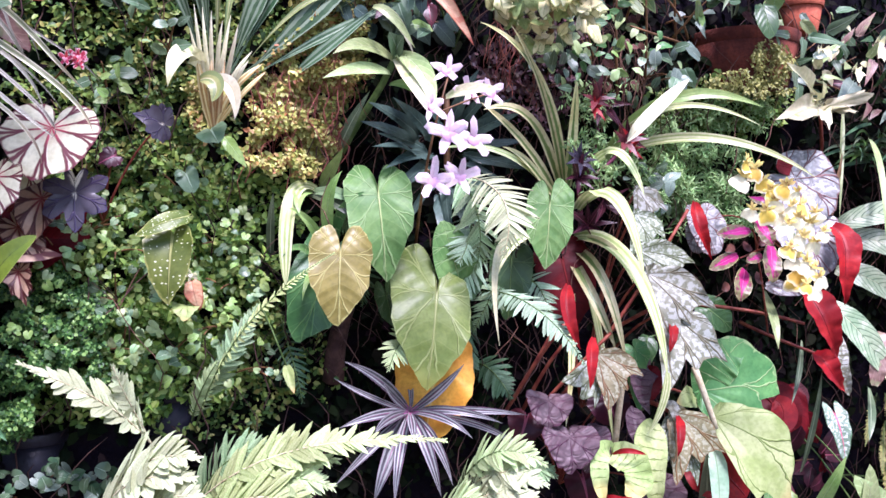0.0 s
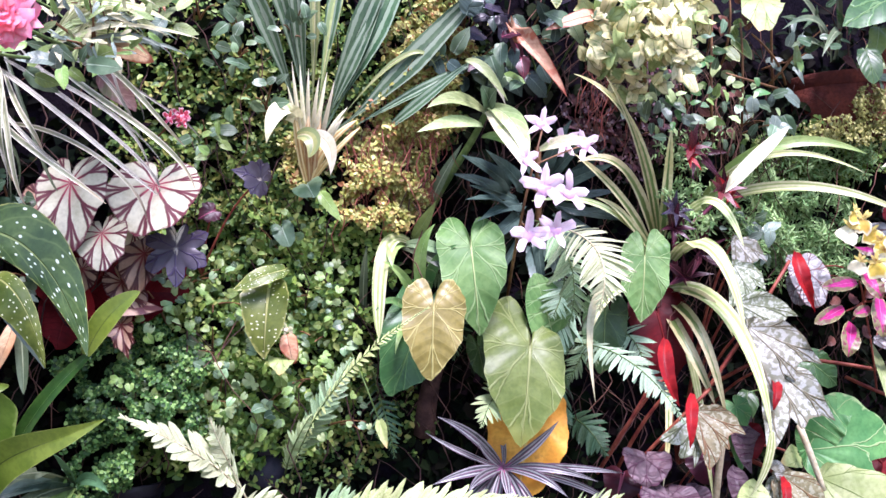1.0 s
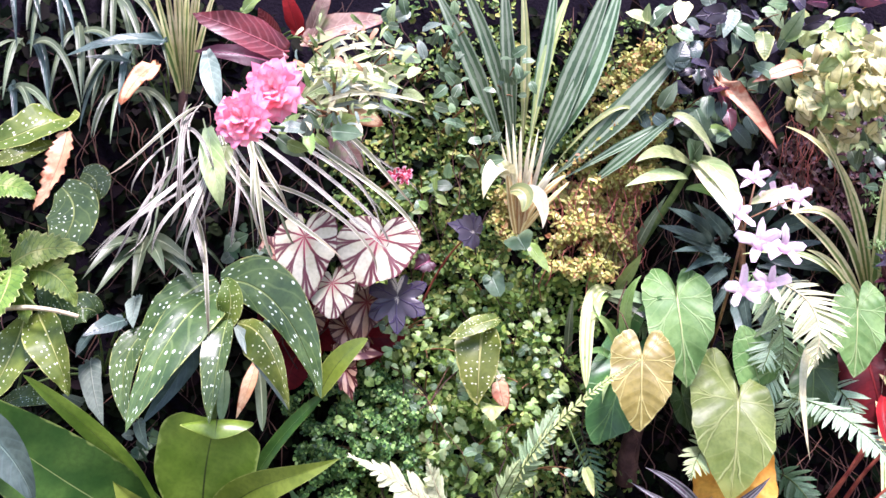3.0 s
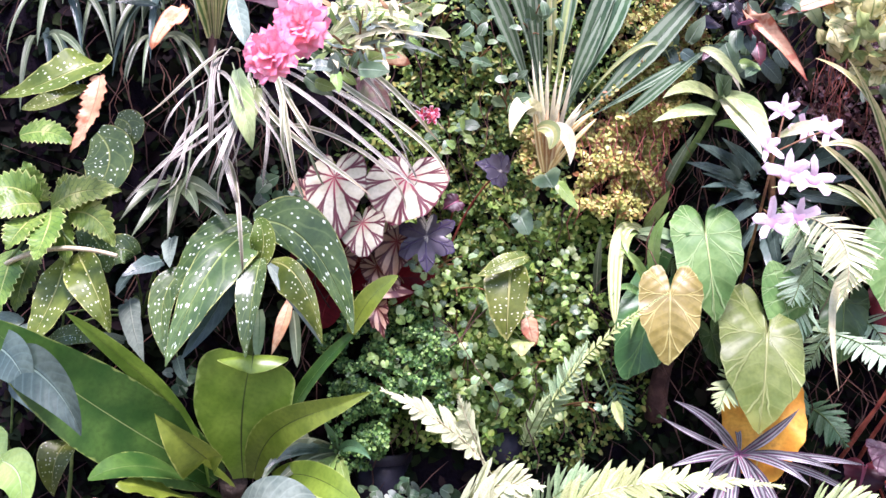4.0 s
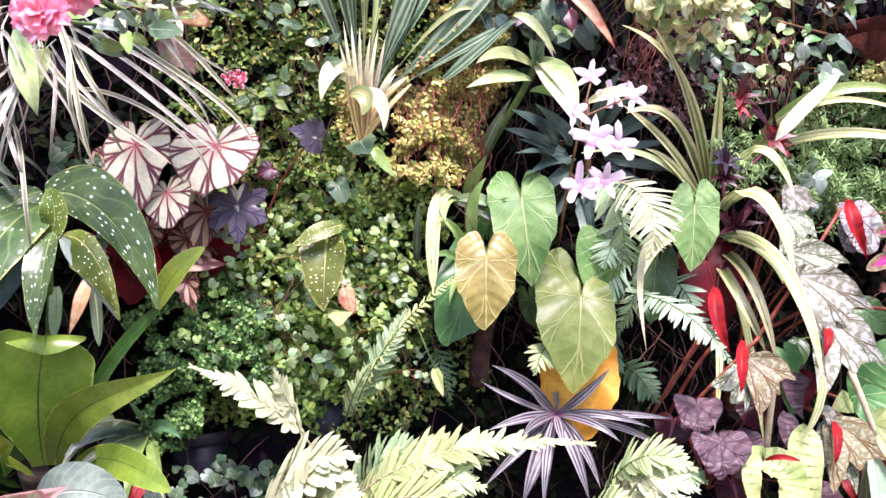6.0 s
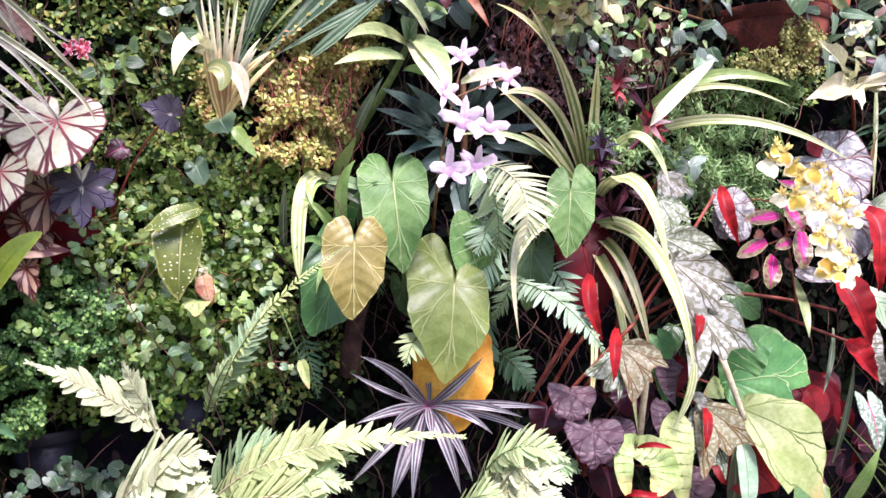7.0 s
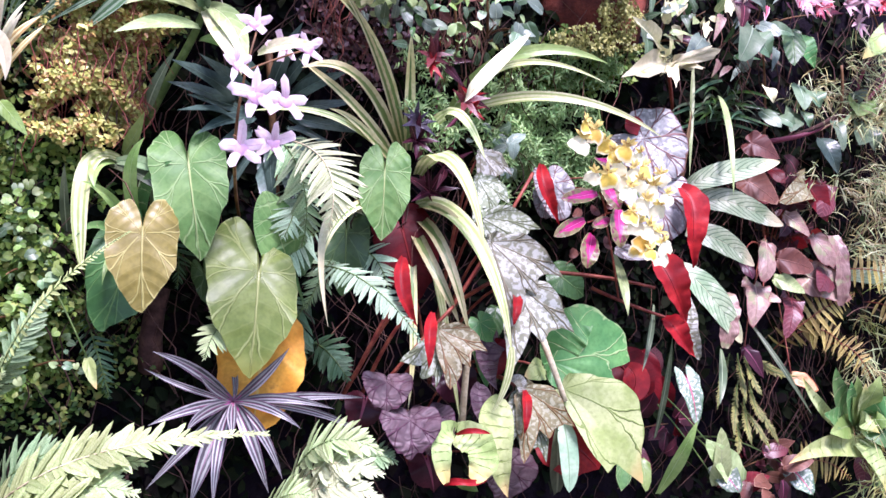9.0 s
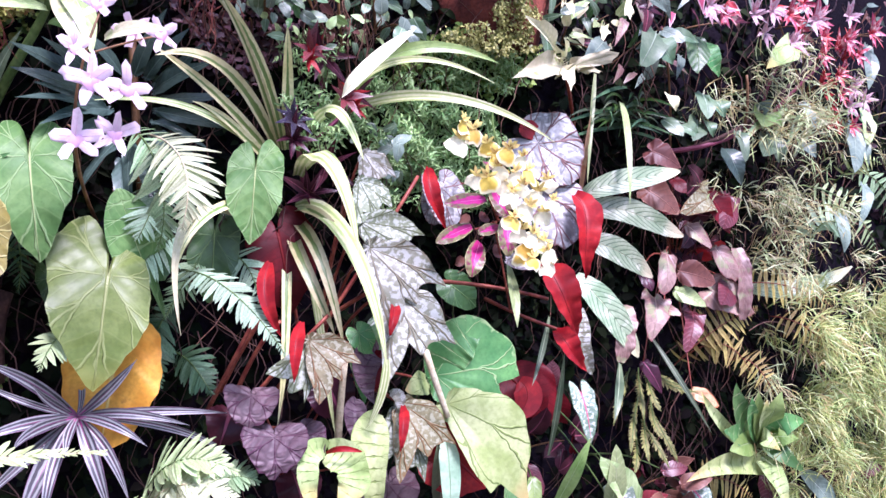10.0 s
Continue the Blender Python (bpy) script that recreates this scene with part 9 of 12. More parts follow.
sprinkle(vine, (0.019, 1.66, 1.466), (0.06, 0.05), 24, 0.010, [FRESH, FERN_GREEN, SMALL_TEAL, FRESH, FERN_PALE], 405, shape="round", wide=0.85, depth=0.025, twigs=2)
vine = plant("round_leaf_vine", (0.102, 1.74, 1.475), "trailing vine with round bright green leaves", "vine", "creeping vines")
sprinkle(vine, (0.098, 1.66, 1.492), (0.06, 0.05), 21, 0.010, [FRESH, FERN_GREEN, SMALL_TEAL, FRESH, FERN_PALE], 406, shape="round", wide=0.85, depth=0.025, twigs=2)
vine = plant("round_leaf_vine", (0.262, 1.74, 1.484), "trailing vine with round bright green leaves", "vine", "creeping vines")
sprinkle(vine, (0.249, 1.66, 1.501), (0.06, 0.05), 21, 0.009, [FRESH, FERN_GREEN, SMALL_TEAL, FRESH, FERN_PALE], 407, shape="round", wide=0.85, depth=0.025, twigs=2)
vine = plant("round_leaf_vine", (0.111, 1.74, 1.385), "trailing vine with round bright green leaves", "vine", "creeping vines")
sprinkle(vine, (0.106, 1.66, 1.406), (0.06, 0.05), 24, 0.010, [FRESH, FERN_GREEN, SMALL_TEAL, FRESH, FERN_PALE], 408, shape="round", wide=0.85, depth=0.025, twigs=2)
vine = plant("round_leaf_vine", (0.298, 1.74, 1.267), "trailing vine with round bright green leaves", "vine", "creeping vines")
sprinkle(vine, (0.284, 1.66, 1.295), (0.06, 0.05), 18, 0.009, [FRESH, FERN_GREEN, SMALL_TEAL, FRESH, FERN_PALE], 409, shape="round", wide=0.85, depth=0.025, twigs=2)
vine = plant("round_leaf_vine", (-0.029, 1.74, 1.302), "trailing vine with round bright green leaves", "vine", "creeping vines")
sprinkle(vine, (-0.026, 1.66, 1.327), (0.06, 0.05), 15, 0.010, [FRESH, FERN_GREEN, SMALL_TEAL, FRESH, FERN_PALE], 410, shape="round", wide=0.85, depth=0.025, twigs=2)
vine = plant("round_leaf_vine", (0.216, 1.74, 1.429), "trailing vine with round bright green leaves", "vine", "creeping vines")
sprinkle(vine, (0.206, 1.66, 1.448), (0.06, 0.05), 18, 0.009, [FRESH, FERN_GREEN, SMALL_TEAL, FRESH, FERN_PALE], 411, shape="round", wide=0.85, depth=0.025, twigs=2)
vine = plant("round_leaf_vine", (0.052, 1.74, 1.511), "trailing vine with round bright green leaves", "vine", "creeping vines")
sprinkle(vine, (0.051, 1.66, 1.525), (0.06, 0.05), 18, 0.009, [FRESH, FERN_GREEN, SMALL_TEAL, FRESH, FERN_PALE], 412, shape="round", wide=0.85, depth=0.025, twigs=2)
vine = plant("round_leaf_vine", (0.198, 1.74, 1.558), "trailing vine with round bright green leaves", "vine", "creeping vines")
sprinkle(vine, (0.189, 1.66, 1.57), (0.06, 0.05), 15, 0.010, [FRESH, FERN_GREEN, SMALL_TEAL, FRESH, FERN_PALE], 413, shape="round", wide=0.85, depth=0.025, twigs=2)
leaf(vine, (0.336, 1.62, 1.288), (0.342, 1.6, 1.251), "ovate", 0.62, LOBED_YELLOW, fold=0.4)
leaf(vine, (0.187, 1.64, 1.586), (0.198, 1.63, 1.556), "heart", 0.9, SMALL_TEAL)
pennywort = plant("pennywort", (-0.014, 1.74, 1.104), "creeping pennywort with small round blue-green leaves")
sprinkle(pennywort, (-0.009, 1.64, 1.145), (0.03, 0.03), 15, 0.013, [SMALL_TEAL, FERN_DARK, GREY_LANCE], 430, shape="round", wide=0.95, depth=0.02, twigs=1)
pennywort = plant("pennywort", (0.034, 1.74, 1.089), "creeping pennywort with small round blue-green leaves", "plant", "pennywort clumps")
sprinkle(pennywort, (0.027, 1.64, 1.126), (0.03, 0.03), 13, 0.013, [SMALL_TEAL, FERN_DARK, GREY_LANCE], 431, shape="round", wide=0.95, depth=0.02, twigs=1)
pennywort = plant("pennywort", (-0.052, 1.74, 1.081), "creeping pennywort with small round blue-green leaves", "plant", "pennywort clumps")
sprinkle(pennywort, (-0.054, 1.64, 1.119), (0.03, 0.03), 13, 0.013, [SMALL_TEAL, FERN_DARK, GREY_LANCE], 432, shape="round", wide=0.95, depth=0.02, twigs=1)
pennywort = plant("pennywort", (-0.216, 1.74, 1.627), "creeping pennywort with small round blue-green leaves", "plant", "pennywort clumps")
sprinkle(pennywort, (-0.208, 1.64, 1.63), (0.03, 0.03), 13, 0.013, [SMALL_TEAL, FERN_DARK, GREY_LANCE], 433, shape="round", wide=0.95, depth=0.02, twigs=1)
pennywort = plant("pennywort", (-0.197, 1.74, 1.599), "creeping pennywort with small round blue-green leaves", "plant", "pennywort clumps")
sprinkle(pennywort, (-0.19, 1.64, 1.603), (0.03, 0.03), 10, 0.013, [SMALL_TEAL, FERN_DARK, GREY_LANCE], 434, shape="round", wide=0.95, depth=0.02, twigs=1)
pennywort = plant("pennywort", (-0.081, 1.74, 1.091), "creeping pennywort with small round blue-green leaves", "plant", "pennywort clumps")
sprinkle(pennywort, (-0.081, 1.64, 1.128), (0.03, 0.03), 7, 0.013, [SMALL_TEAL, FERN_DARK, GREY_LANCE], 435, shape="round", wide=0.95, depth=0.02, twigs=1)
pennywort = plant("pennywort", (0.083, 1.74, 1.088), "creeping pennywort with small round blue-green leaves", "plant", "pennywort clumps")
sprinkle(pennywort, (0.072, 1.64, 1.125), (0.03, 0.03), 7, 0.013, [SMALL_TEAL, FERN_DARK, GREY_LANCE], 436, shape="round", wide=0.95, depth=0.02, twigs=1)
pennywort = plant("pennywort", (-0.363, 1.74, 1.304), "creeping pennywort with small round blue-green leaves", "plant", "pennywort clumps")
sprinkle(pennywort, (-0.345, 1.64, 1.327), (0.03, 0.03), 10, 0.013, [SMALL_TEAL, FERN_DARK, GREY_LANCE], 437, shape="round", wide=0.95, depth=0.02, twigs=1)
pennywort = plant("pennywort", (-0.178, 1.74, 1.503), "creeping pennywort with small round blue-green leaves", "plant", "pennywort clumps")
sprinkle(pennywort, (-0.172, 1.64, 1.514), (0.03, 0.03), 7, 0.013, [SMALL_TEAL, FERN_DARK, GREY_LANCE], 438, shape="round", wide=0.95, depth=0.02, twigs=1)
hanging = plant("yellow_leaf_climber", (1.125, 1.75, 1.865), "climber with yellow-green leaves on bare tan stems", "vine")
leaf(hanging, (1.037, 1.6, 2.015), (1.009, 1.57, 1.94), "heart", 0.8, LOBED_YELLOW, wave=0.06, stalk=None)
leaf(hanging, (0.995, 1.62, 1.944), (1.016, 1.6, 1.905), "ovate", 0.8, TOOTHED, stalk=None)
leaf(hanging, (0.977, 1.62, 1.927), (0.992, 1.6, 1.896), "ovate", 0.8, TOOTHED, stalk=None)
tube("stem", hanging, [(0.973, 1.66, 1.754), (0.928, 1.6, 1.883), (0.939, 1.6, 2.026)], 0.0028, BROWN_STALK, 0.0018)
tube("stem", hanging, [(1.035, 1.66, 1.788), (1.001, 1.6, 1.888), (0.994, 1.6, 1.969)], 0.0028, BROWN_STALK, 0.0018)
tube("stem", hanging, [(1.107, 1.66, 1.867), (1.056, 1.6, 1.954), (1.064, 1.6, 2.017)], 0.0028, BROWN_STALK, 0.0018)
tube("stem", hanging, [(1.128, 1.66, 1.869), (1.039, 1.6, 1.86), (0.962, 1.6, 1.875)], 0.0028, BROWN_STALK, 0.0018)
tube("stem", hanging, [(1.135, 1.66, 1.88), (1.076, 1.6, 1.914), (1.017, 1.6, 1.951)], 0.0028, BROWN_STALK, 0.0018)
tube("stem", hanging, [(0.992, 1.66, 1.902), (0.981, 1.6, 1.948), (0.971, 1.6, 2.029)], 0.0028, BROWN_STALK, 0.0018)
tube("stem", hanging, [(1.097, 1.66, 1.877), (1.101, 1.6, 1.906), (1.114, 1.6, 1.928)], 0.0028, BROWN_STALK, 0.0018)
sprinkle(hanging, (0.951, 1.62, 1.818), (0.04, 0.06), 22, 0.02, [FRESH, SMALL_TEAL, BROWN_LEAF], 511, wide=0.9, twigs=2)
sprinkle(hanging, (1.117, 1.62, 1.928), (0.05, 0.03), 12, 0.034, [SMALL_TEAL, FRESH, GREY_LANCE], 512, wide=0.8, twigs=2)
sprinkle(hanging, (1.037, 1.6, 1.793), (0.035, 0.025), 8, 0.036, [GREY_LANCE, SMALL_TEAL], 513, wide=1.0, twigs=2)
sprinkle(hanging, (0.998, 1.64, 1.96), (0.06, 0.06), 20, 0.024, [HEART_OLIVE, BROWN_LEAF, SMALL_TEAL, BROWN_LEAF], 514, wide=0.9, twigs=3)
overhang = plant("broad_strap_plant", (1.323, 1.74, 1.945), "plant with pale arching straps and broad dark leaves")
strap(overhang, [(1.258, 1.68, 1.937), (1.191, 1.6, 1.997), (1.116, 1.57, 1.997), (1.044, 1.55, 1.947)], 0.018, "spear", GREEN_STRAP, fold=0.3)
strap(overhang, [(1.251, 1.68, 1.948), (1.166, 1.6, 2.006), (1.104, 1.57, 2.022), (1.058, 1.55, 2.021)], 0.018, "spear", GREEN_STRAP, fold=0.3)
strap(overhang, [(1.265, 1.68, 1.943), (1.23, 1.6, 2.012), (1.164, 1.57, 1.955), (1.127, 1.55, 1.905)], 0.018, "spear", GREEN_STRAP, fold=0.3)
strap(overhang, [(1.271, 1.68, 1.95), (1.217, 1.6, 2.011), (1.179, 1.57, 2.05), (1.156, 1.55, 2.072)], 0.018, "spear", GREEN_STRAP, fold=0.3)
strap(overhang, [(1.258, 1.68, 1.949), (1.152, 1.6, 1.962), (1.102, 1.57, 1.939), (1.061, 1.55, 1.916)], 0.018, "spear", GREEN_STRAP, fold=0.3)
leaf(overhang, (1.343, 1.58, 2.049), (1.175, 1.54, 1.968), "ovate", 0.8, HEART_DARK, stalk=None)
leaf(overhang, (1.31, 1.6, 2.074), (1.191, 1.57, 2.025), "ovate", 0.8, HEART_DARK, stalk=None)
leaf(overhang, (1.301, 1.6, 1.986), (1.266, 1.58, 1.913), "ovate", 0.7, FRESH, stalk=None)
sprinkle(overhang, (1.202, 1.66, 1.972), (0.07, 0.06), 22, 0.034, [HEART_DARK, SMALL_TEAL, GREY_LANCE, BROWN_LEAF], 515, shape="lance", wide=1.1, twigs=3)


# ---- the right of the wall ----
silver = plant("silver_begonia", (0.938, 1.74, 1.167), "begonia with jagged silver and bronze leaves on red stalks")
strap(silver, [(0.987, 1.54, 1.197), (0.991, 1.52, 1.203), (0.996, 1.52, 1.191), (0.992, 1.52, 1.173)], 0.02, "oval", SILVER, fold=0.3, fine=True, wave=0.05)
leaf(silver, (0.986, 1.53, 1.36), (1.062, 1.47, 1.28), "torn", 1.0, SILVER, sides=150, fold=0.1, wave=0.03, waves=7, bend=0.7, stalk=RED_STALK, thick=0.0035, label="bright silver jagged leaf")
leaf(silver, (0.96, 1.55, 1.428), (1.064, 1.5, 1.368), "torn", 0.95, SILVER, sides=150, fold=0.1, wave=0.03, waves=7, bend=0.7, stalk=RED_STALK, thick=0.0035)
leaf(silver, (0.96, 1.58, 1.469), (1.052, 1.54, 1.447), "torn", 0.95, SILVER_DULL, sides=150, fold=0.1, wave=0.03, waves=7, bend=0.7, stalk=RED_STALK, thick=0.0035)
leaf(silver, (0.969, 1.6, 1.536), (1.016, 1.57, 1.486), "torn", 1.0, SILVER_DULL, sides=150, fold=0.1, wave=0.03, waves=7, bend=0.7, stalk=RED_STALK, thick=0.0035)
leaf(silver, (0.988, 1.62, 1.583), (1.03, 1.59, 1.542), "torn", 1.0, SILVER, sides=150, fold=0.1, wave=0.03, waves=7, bend=0.7, stalk=RED_STALK, thick=0.0035)
leaf(silver, (0.85, 1.54, 1.293), (0.916, 1.5, 1.256), "torn", 1.0, BRONZE, sides=150, fold=0.1, wave=0.03, waves=7, bend=0.7, stalk=RED_STALK, thick=0.0035)
leaf(silver, (0.86, 1.55, 1.285), (0.831, 1.52, 1.202), "torn", 0.7, SILVER_DULL, sides=150, fold=0.1, wave=0.03, waves=7, bend=0.7, stalk=RED_STALK, thick=0.0035)
leaf(silver, (0.999, 1.53, 1.184), (1.067, 1.48, 1.12), "torn", 1.0, BRONZE, sides=150, fold=0.1, wave=0.03, waves=7, bend=0.7, stalk=RED_STALK, thick=0.0035)
leaf(silver, (1.009, 1.54, 1.177), (1.017, 1.49, 1.069), "torn", 0.8, SILVER_DULL, sides=150, fold=0.1, wave=0.03, waves=7, bend=0.7, stalk=RED_STALK, thick=0.0035)
leaf(silver, (0.954, 1.58, 1.292), (0.969, 1.57, 1.259), "cordate", 0.9, LOBED, stalk=RED_STALK, thick=0.0035)
leaf(silver, (1.072, 1.57, 1.204), (1.023, 1.55, 1.198), "ovate", 1.2, LOBED_YELLOW, stalk=RED_STALK, thick=0.0035)
strap(silver, [(0.782, 1.52, 1.412), (0.747, 1.48, 1.379), (0.758, 1.47, 1.344), (0.781, 1.48, 1.309)], 0.027, "wing", RED_LEAF, fold=0.6, fine=True, wave=0.04, left=0.8)
strap(silver, [(0.83, 1.52, 1.323), (0.796, 1.48, 1.298), (0.798, 1.47, 1.273), (0.799, 1.48, 1.243)], 0.022, "wing", RED_LEAF, fold=0.6, fine=True, wave=0.04, left=0.8)
strap(silver, [(0.985, 1.52, 1.343), (0.965, 1.48, 1.333), (0.951, 1.47, 1.312), (0.954, 1.48, 1.296)], 0.018, "wing", RED_LEAF, fold=0.6, fine=True, wave=0.04, left=0.8)
strap(silver, [(0.998, 1.52, 1.181), (0.977, 1.48, 1.167), (0.967, 1.47, 1.142), (0.97, 1.48, 1.119)], 0.018, "wing", RED_LEAF, fold=0.6, fine=True, wave=0.04, left=0.8)
leaf(silver, (1.364, 1.64, 1.19), (1.373, 1.62, 1.082), "ovate", 0.7, DEEP_RED, stalk=None)
leaf(silver, (0.855, 1.66, 1.443), (0.871, 1.65, 1.324), "heart", 0.8, DEEP_RED, stalk=RED_STALK, thick=0.0035)
tube("leaf_stalk", silver, [(0.768, 1.66, 1.181), (0.785, 1.58, 1.297), (0.814, 1.56, 1.322)], 0.004, RED_STALK, 0.003)
tube("leaf_stalk", silver, [(0.754, 1.66, 1.21), (0.766, 1.58, 1.298), (0.8, 1.56, 1.345)], 0.004, RED_STALK, 0.003)
tube("leaf_stalk", silver, [(0.777, 1.66, 1.162), (0.822, 1.58, 1.258), (0.892, 1.56, 1.326)], 0.004, RED_STALK, 0.003)
tube("leaf_stalk", silver, [(0.73, 1.66, 1.177), (0.747, 1.58, 1.266), (0.777, 1.56, 1.334)], 0.004, RED_STALK, 0.003)
tube("leaf_stalk", silver, [(0.944, 1.66, 1.314), (0.966, 1.58, 1.356), (1.042, 1.56, 1.391)], 0.004, RED_STALK, 0.003)
tube("leaf_stalk", silver, [(0.767, 1.66, 1.145), (0.82, 1.58, 1.17), (0.888, 1.56, 1.128)], 0.004, RED_STALK, 0.003)
tube("leaf_stalk", silver, [(0.837, 1.66, 1.191), (0.913, 1.58, 1.323), (1.056, 1.56, 1.542)], 0.004, RED_STALK, 0.003)
tube("leaf_stalk", silver, [(1.118, 1.66, 1.364), (1.198, 1.58, 1.363), (1.325, 1.56, 1.327)], 0.004, RED_STALK, 0.003)
tube("leaf_stalk", silver, [(1.257, 1.66, 1.325), (1.274, 1.58, 1.297), (1.379, 1.56, 1.26)], 0.004, RED_STALK, 0.003)
leaf(silver, (0.965, 1.6, 1.28), (0.962, 1.58, 1.17), "lance", 1.2, LOBED, stalk=RED_STALK, thick=0.0035)
mauve = plant("mauve_begonia", (0.89, 1.74, 1.023), "low begonia with round mauve leaves")
leaf(mauve, (0.762, 1.55, 1.217), (0.749, 1.53, 1.171), "round", 0.95, MAUVE, wave=0.07, waves=6, ruffle=0.03, bend=1.0, fold=0.25, stalk=RED_STALK)
leaf(mauve, (0.785, 1.52, 1.159), (0.776, 1.5, 1.102), "round", 0.95, MAUVE, wave=0.07, waves=6, ruffle=0.03, bend=1.0, fold=0.25, stalk=RED_STALK)
leaf(mauve, (0.836, 1.55, 1.147), (0.837, 1.54, 1.087), "round", 0.8, MAUVE, wave=0.07, waves=6, ruffle=0.03, bend=1.0, fold=0.25, stalk=RED_STALK)
leaf(mauve, (0.976, 1.58, 1.243), (0.98, 1.57, 1.197), "round", 0.7, DEEP_RED, wave=0.07, waves=6, ruffle=0.03, bend=1.0, fold=0.25, stalk=RED_STALK)
leaf(mauve, (0.744, 1.6, 1.176), (0.729, 1.6, 1.135), "round", 0.9, MAROON, wave=0.07, waves=6, ruffle=0.03, bend=1.0, fold=0.25, stalk=RED_STALK)
leaf(mauve, (0.846, 1.58, 1.068), (0.855, 1.58, 1.021), "round", 0.9, MAROON, wave=0.07, waves=6, ruffle=0.03, bend=1.0, fold=0.25, stalk=RED_STALK)
leaf(mauve, (1.015, 1.6, 1.035), (1.002, 1.6, 0.969), "round", 0.9, MAUVE, wave=0.07, waves=6, ruffle=0.03, bend=1.0, fold=0.25, stalk=RED_STALK)
leaf(mauve, (0.921, 1.62, 1.197), (0.941, 1.62, 1.147), "round", 0.9, MAROON, wave=0.07, waves=6, ruffle=0.03, bend=1.0, fold=0.25, stalk=RED_STALK)
lobed = plant("lobed_leaf_plant", (1.232, 1.72, 1.224), "plant with large lobed green and yellow-green leaves")
strap(lobed, [(1.096, 1.578, 1.2), (1.103, 1.56, 1.252), (1.121, 1.55, 1.281), (1.171, 1.55, 1.287)], 0.08, "oval", LOBED, fold=0.15, fine=True, wave=0.035)
strap(lobed, [(0.961, 1.53, 1.17), (0.925, 1.49, 1.14), (0.922, 1.48, 1.08), (0.941, 1.49, 1.019)], 0.062, "wing", LOBED_YELLOW, fold=0.3, fine=True, wave=0.02, left=1.2, right=0.7)
strap(lobed, [(0.87, 1.53, 1.127), (0.833, 1.5, 1.151), (0.811, 1.49, 1.121), (0.829, 1.49, 1.061)], 0.035, "ragged", LOBED_YELLOW, fold=0.3, fine=True, wave=0.04)
strap(lobed, [(0.873, 1.53, 1.124), (0.893, 1.49, 1.122), (0.906, 1.48, 1.091), (0.869, 1.48, 1.061)], 0.055, "ragged", LOBED_YELLOW, fold=0.4, fine=True, wave=0.05, label="yellowing leaf with a red underside")
strap(lobed, [(0.864, 1.515, 1.126), (0.867, 1.49, 1.14), (0.882, 1.48, 1.138), (0.906, 1.48, 1.129)], 0.009, "oval", RED_LEAF, wave=0.06)
strap(lobed, [(0.835, 1.51, 1.053), (0.839, 1.48, 1.071), (0.858, 1.47, 1.055), (0.897, 1.48, 1.057)], 0.011, "ragged", RED_LEAF, wave=0.06)
strap(lobed, [(1.289, 1.6, 1.177), (1.299, 1.58, 1.167), (1.298, 1.58, 1.135), (1.263, 1.58, 1.118)], 0.055, "oval", RED_LEAF, fold=0.2, fine=True)
strap(mauve, [(1, 1.6, 1.257), (0.958, 1.57, 1.264), (0.939, 1.56, 1.229), (0.971, 1.56, 1.178)], 0.05, "wing", MAUVE, fold=0.5, fine=True, wave=0.03)
strap(mauve, [(0.938, 1.56, 1.192), (0.914, 1.53, 1.171), (0.917, 1.52, 1.145), (0.931, 1.52, 1.12)], 0.036, "wing", MAUVE, fold=0.5, fine=True, wave=0.03)
tube("leaf_stalk", lobed, [(0.932, 1.62, 1.085), (0.922, 1.59, 1.17), (0.924, 1.57, 1.249)], 0.007, PALE_STALK, 0.005, 8)
tube("leaf_stalk", lobed, [(1.06, 1.55, 1.257), (1.055, 1.52, 1.222), (1.082, 1.52, 1.152)], 0.006, PALE_STALK, 0.005, 8)
leaf(lobed, (1.091, 1.57, 1.212), (1.217, 1.52, 1.153), "five_lobed", 1.0, LOBED, sides=150, fold=0.1, wave=0.03, bend=0.9)
leaf(lobed, (1.095, 1.54, 1.168), (1.192, 1.46, 1.011), "fringed", 1.0, LOBED_YELLOW, sides=150, fold=0.1, wave=0.025, bend=1.0)
leaf(lobed, (1.037, 1.66, 1.304), (1.017, 1.65, 1.245), "ovate", 1.0, HEART_DARK)
leaf(lobed, (1.2, 1.68, 1.349), (1.245, 1.67, 1.309), "heart", 0.9, HEART_DARK)
leaf(lobed, (1.116, 1.57, 1.076), (1.174, 1.55, 1.014), "round", 0.9, RED_LEAF)
leaf(lobed, (1.303, 1.62, 1.165), (1.347, 1.6, 1.105), "round", 0.8, DEEP_RED)
strap(lobed, [(1.085, 1.53, 1.113), (1.072, 1.5, 1.077), (1.074, 1.5, 1.039), (1.071, 1.5, 1.001)], 0.034, "ribbon", FERN_MINT, fold=0.3)
strap(lobed, [(1.376, 1.62, 0.914), (1.356, 1.53, 1.01), (1.388, 1.52, 1.076)], 0.03, "spear", FRESH, fold=0.3)
strap(lobed, [(1.132, 1.62, 0.959), (1.075, 1.53, 1.05), (1.061, 1.52, 1.111)], 0.04, "spear", GREEN_STRAP, fold=0.3)
strap(lobed, [(0.917, 1.62, 1.018), (0.896, 1.53, 1.035), (0.904, 1.52, 1.027)], 0.02, "spear", FRESH, fold=0.3)
strap(lobed, [(1.371, 1.62, 1.025), (1.324, 1.53, 1.143), (1.329, 1.52, 1.237)], 0.014, "spear", GREEN_STRAP, fold=0.3)
strap(lobed, [(1.555, 1.62, 1.182), (1.469, 1.53, 1.147), (1.446, 1.52, 1.098)], 0.02, "spear", GREEN_STRAP, fold=0.3)
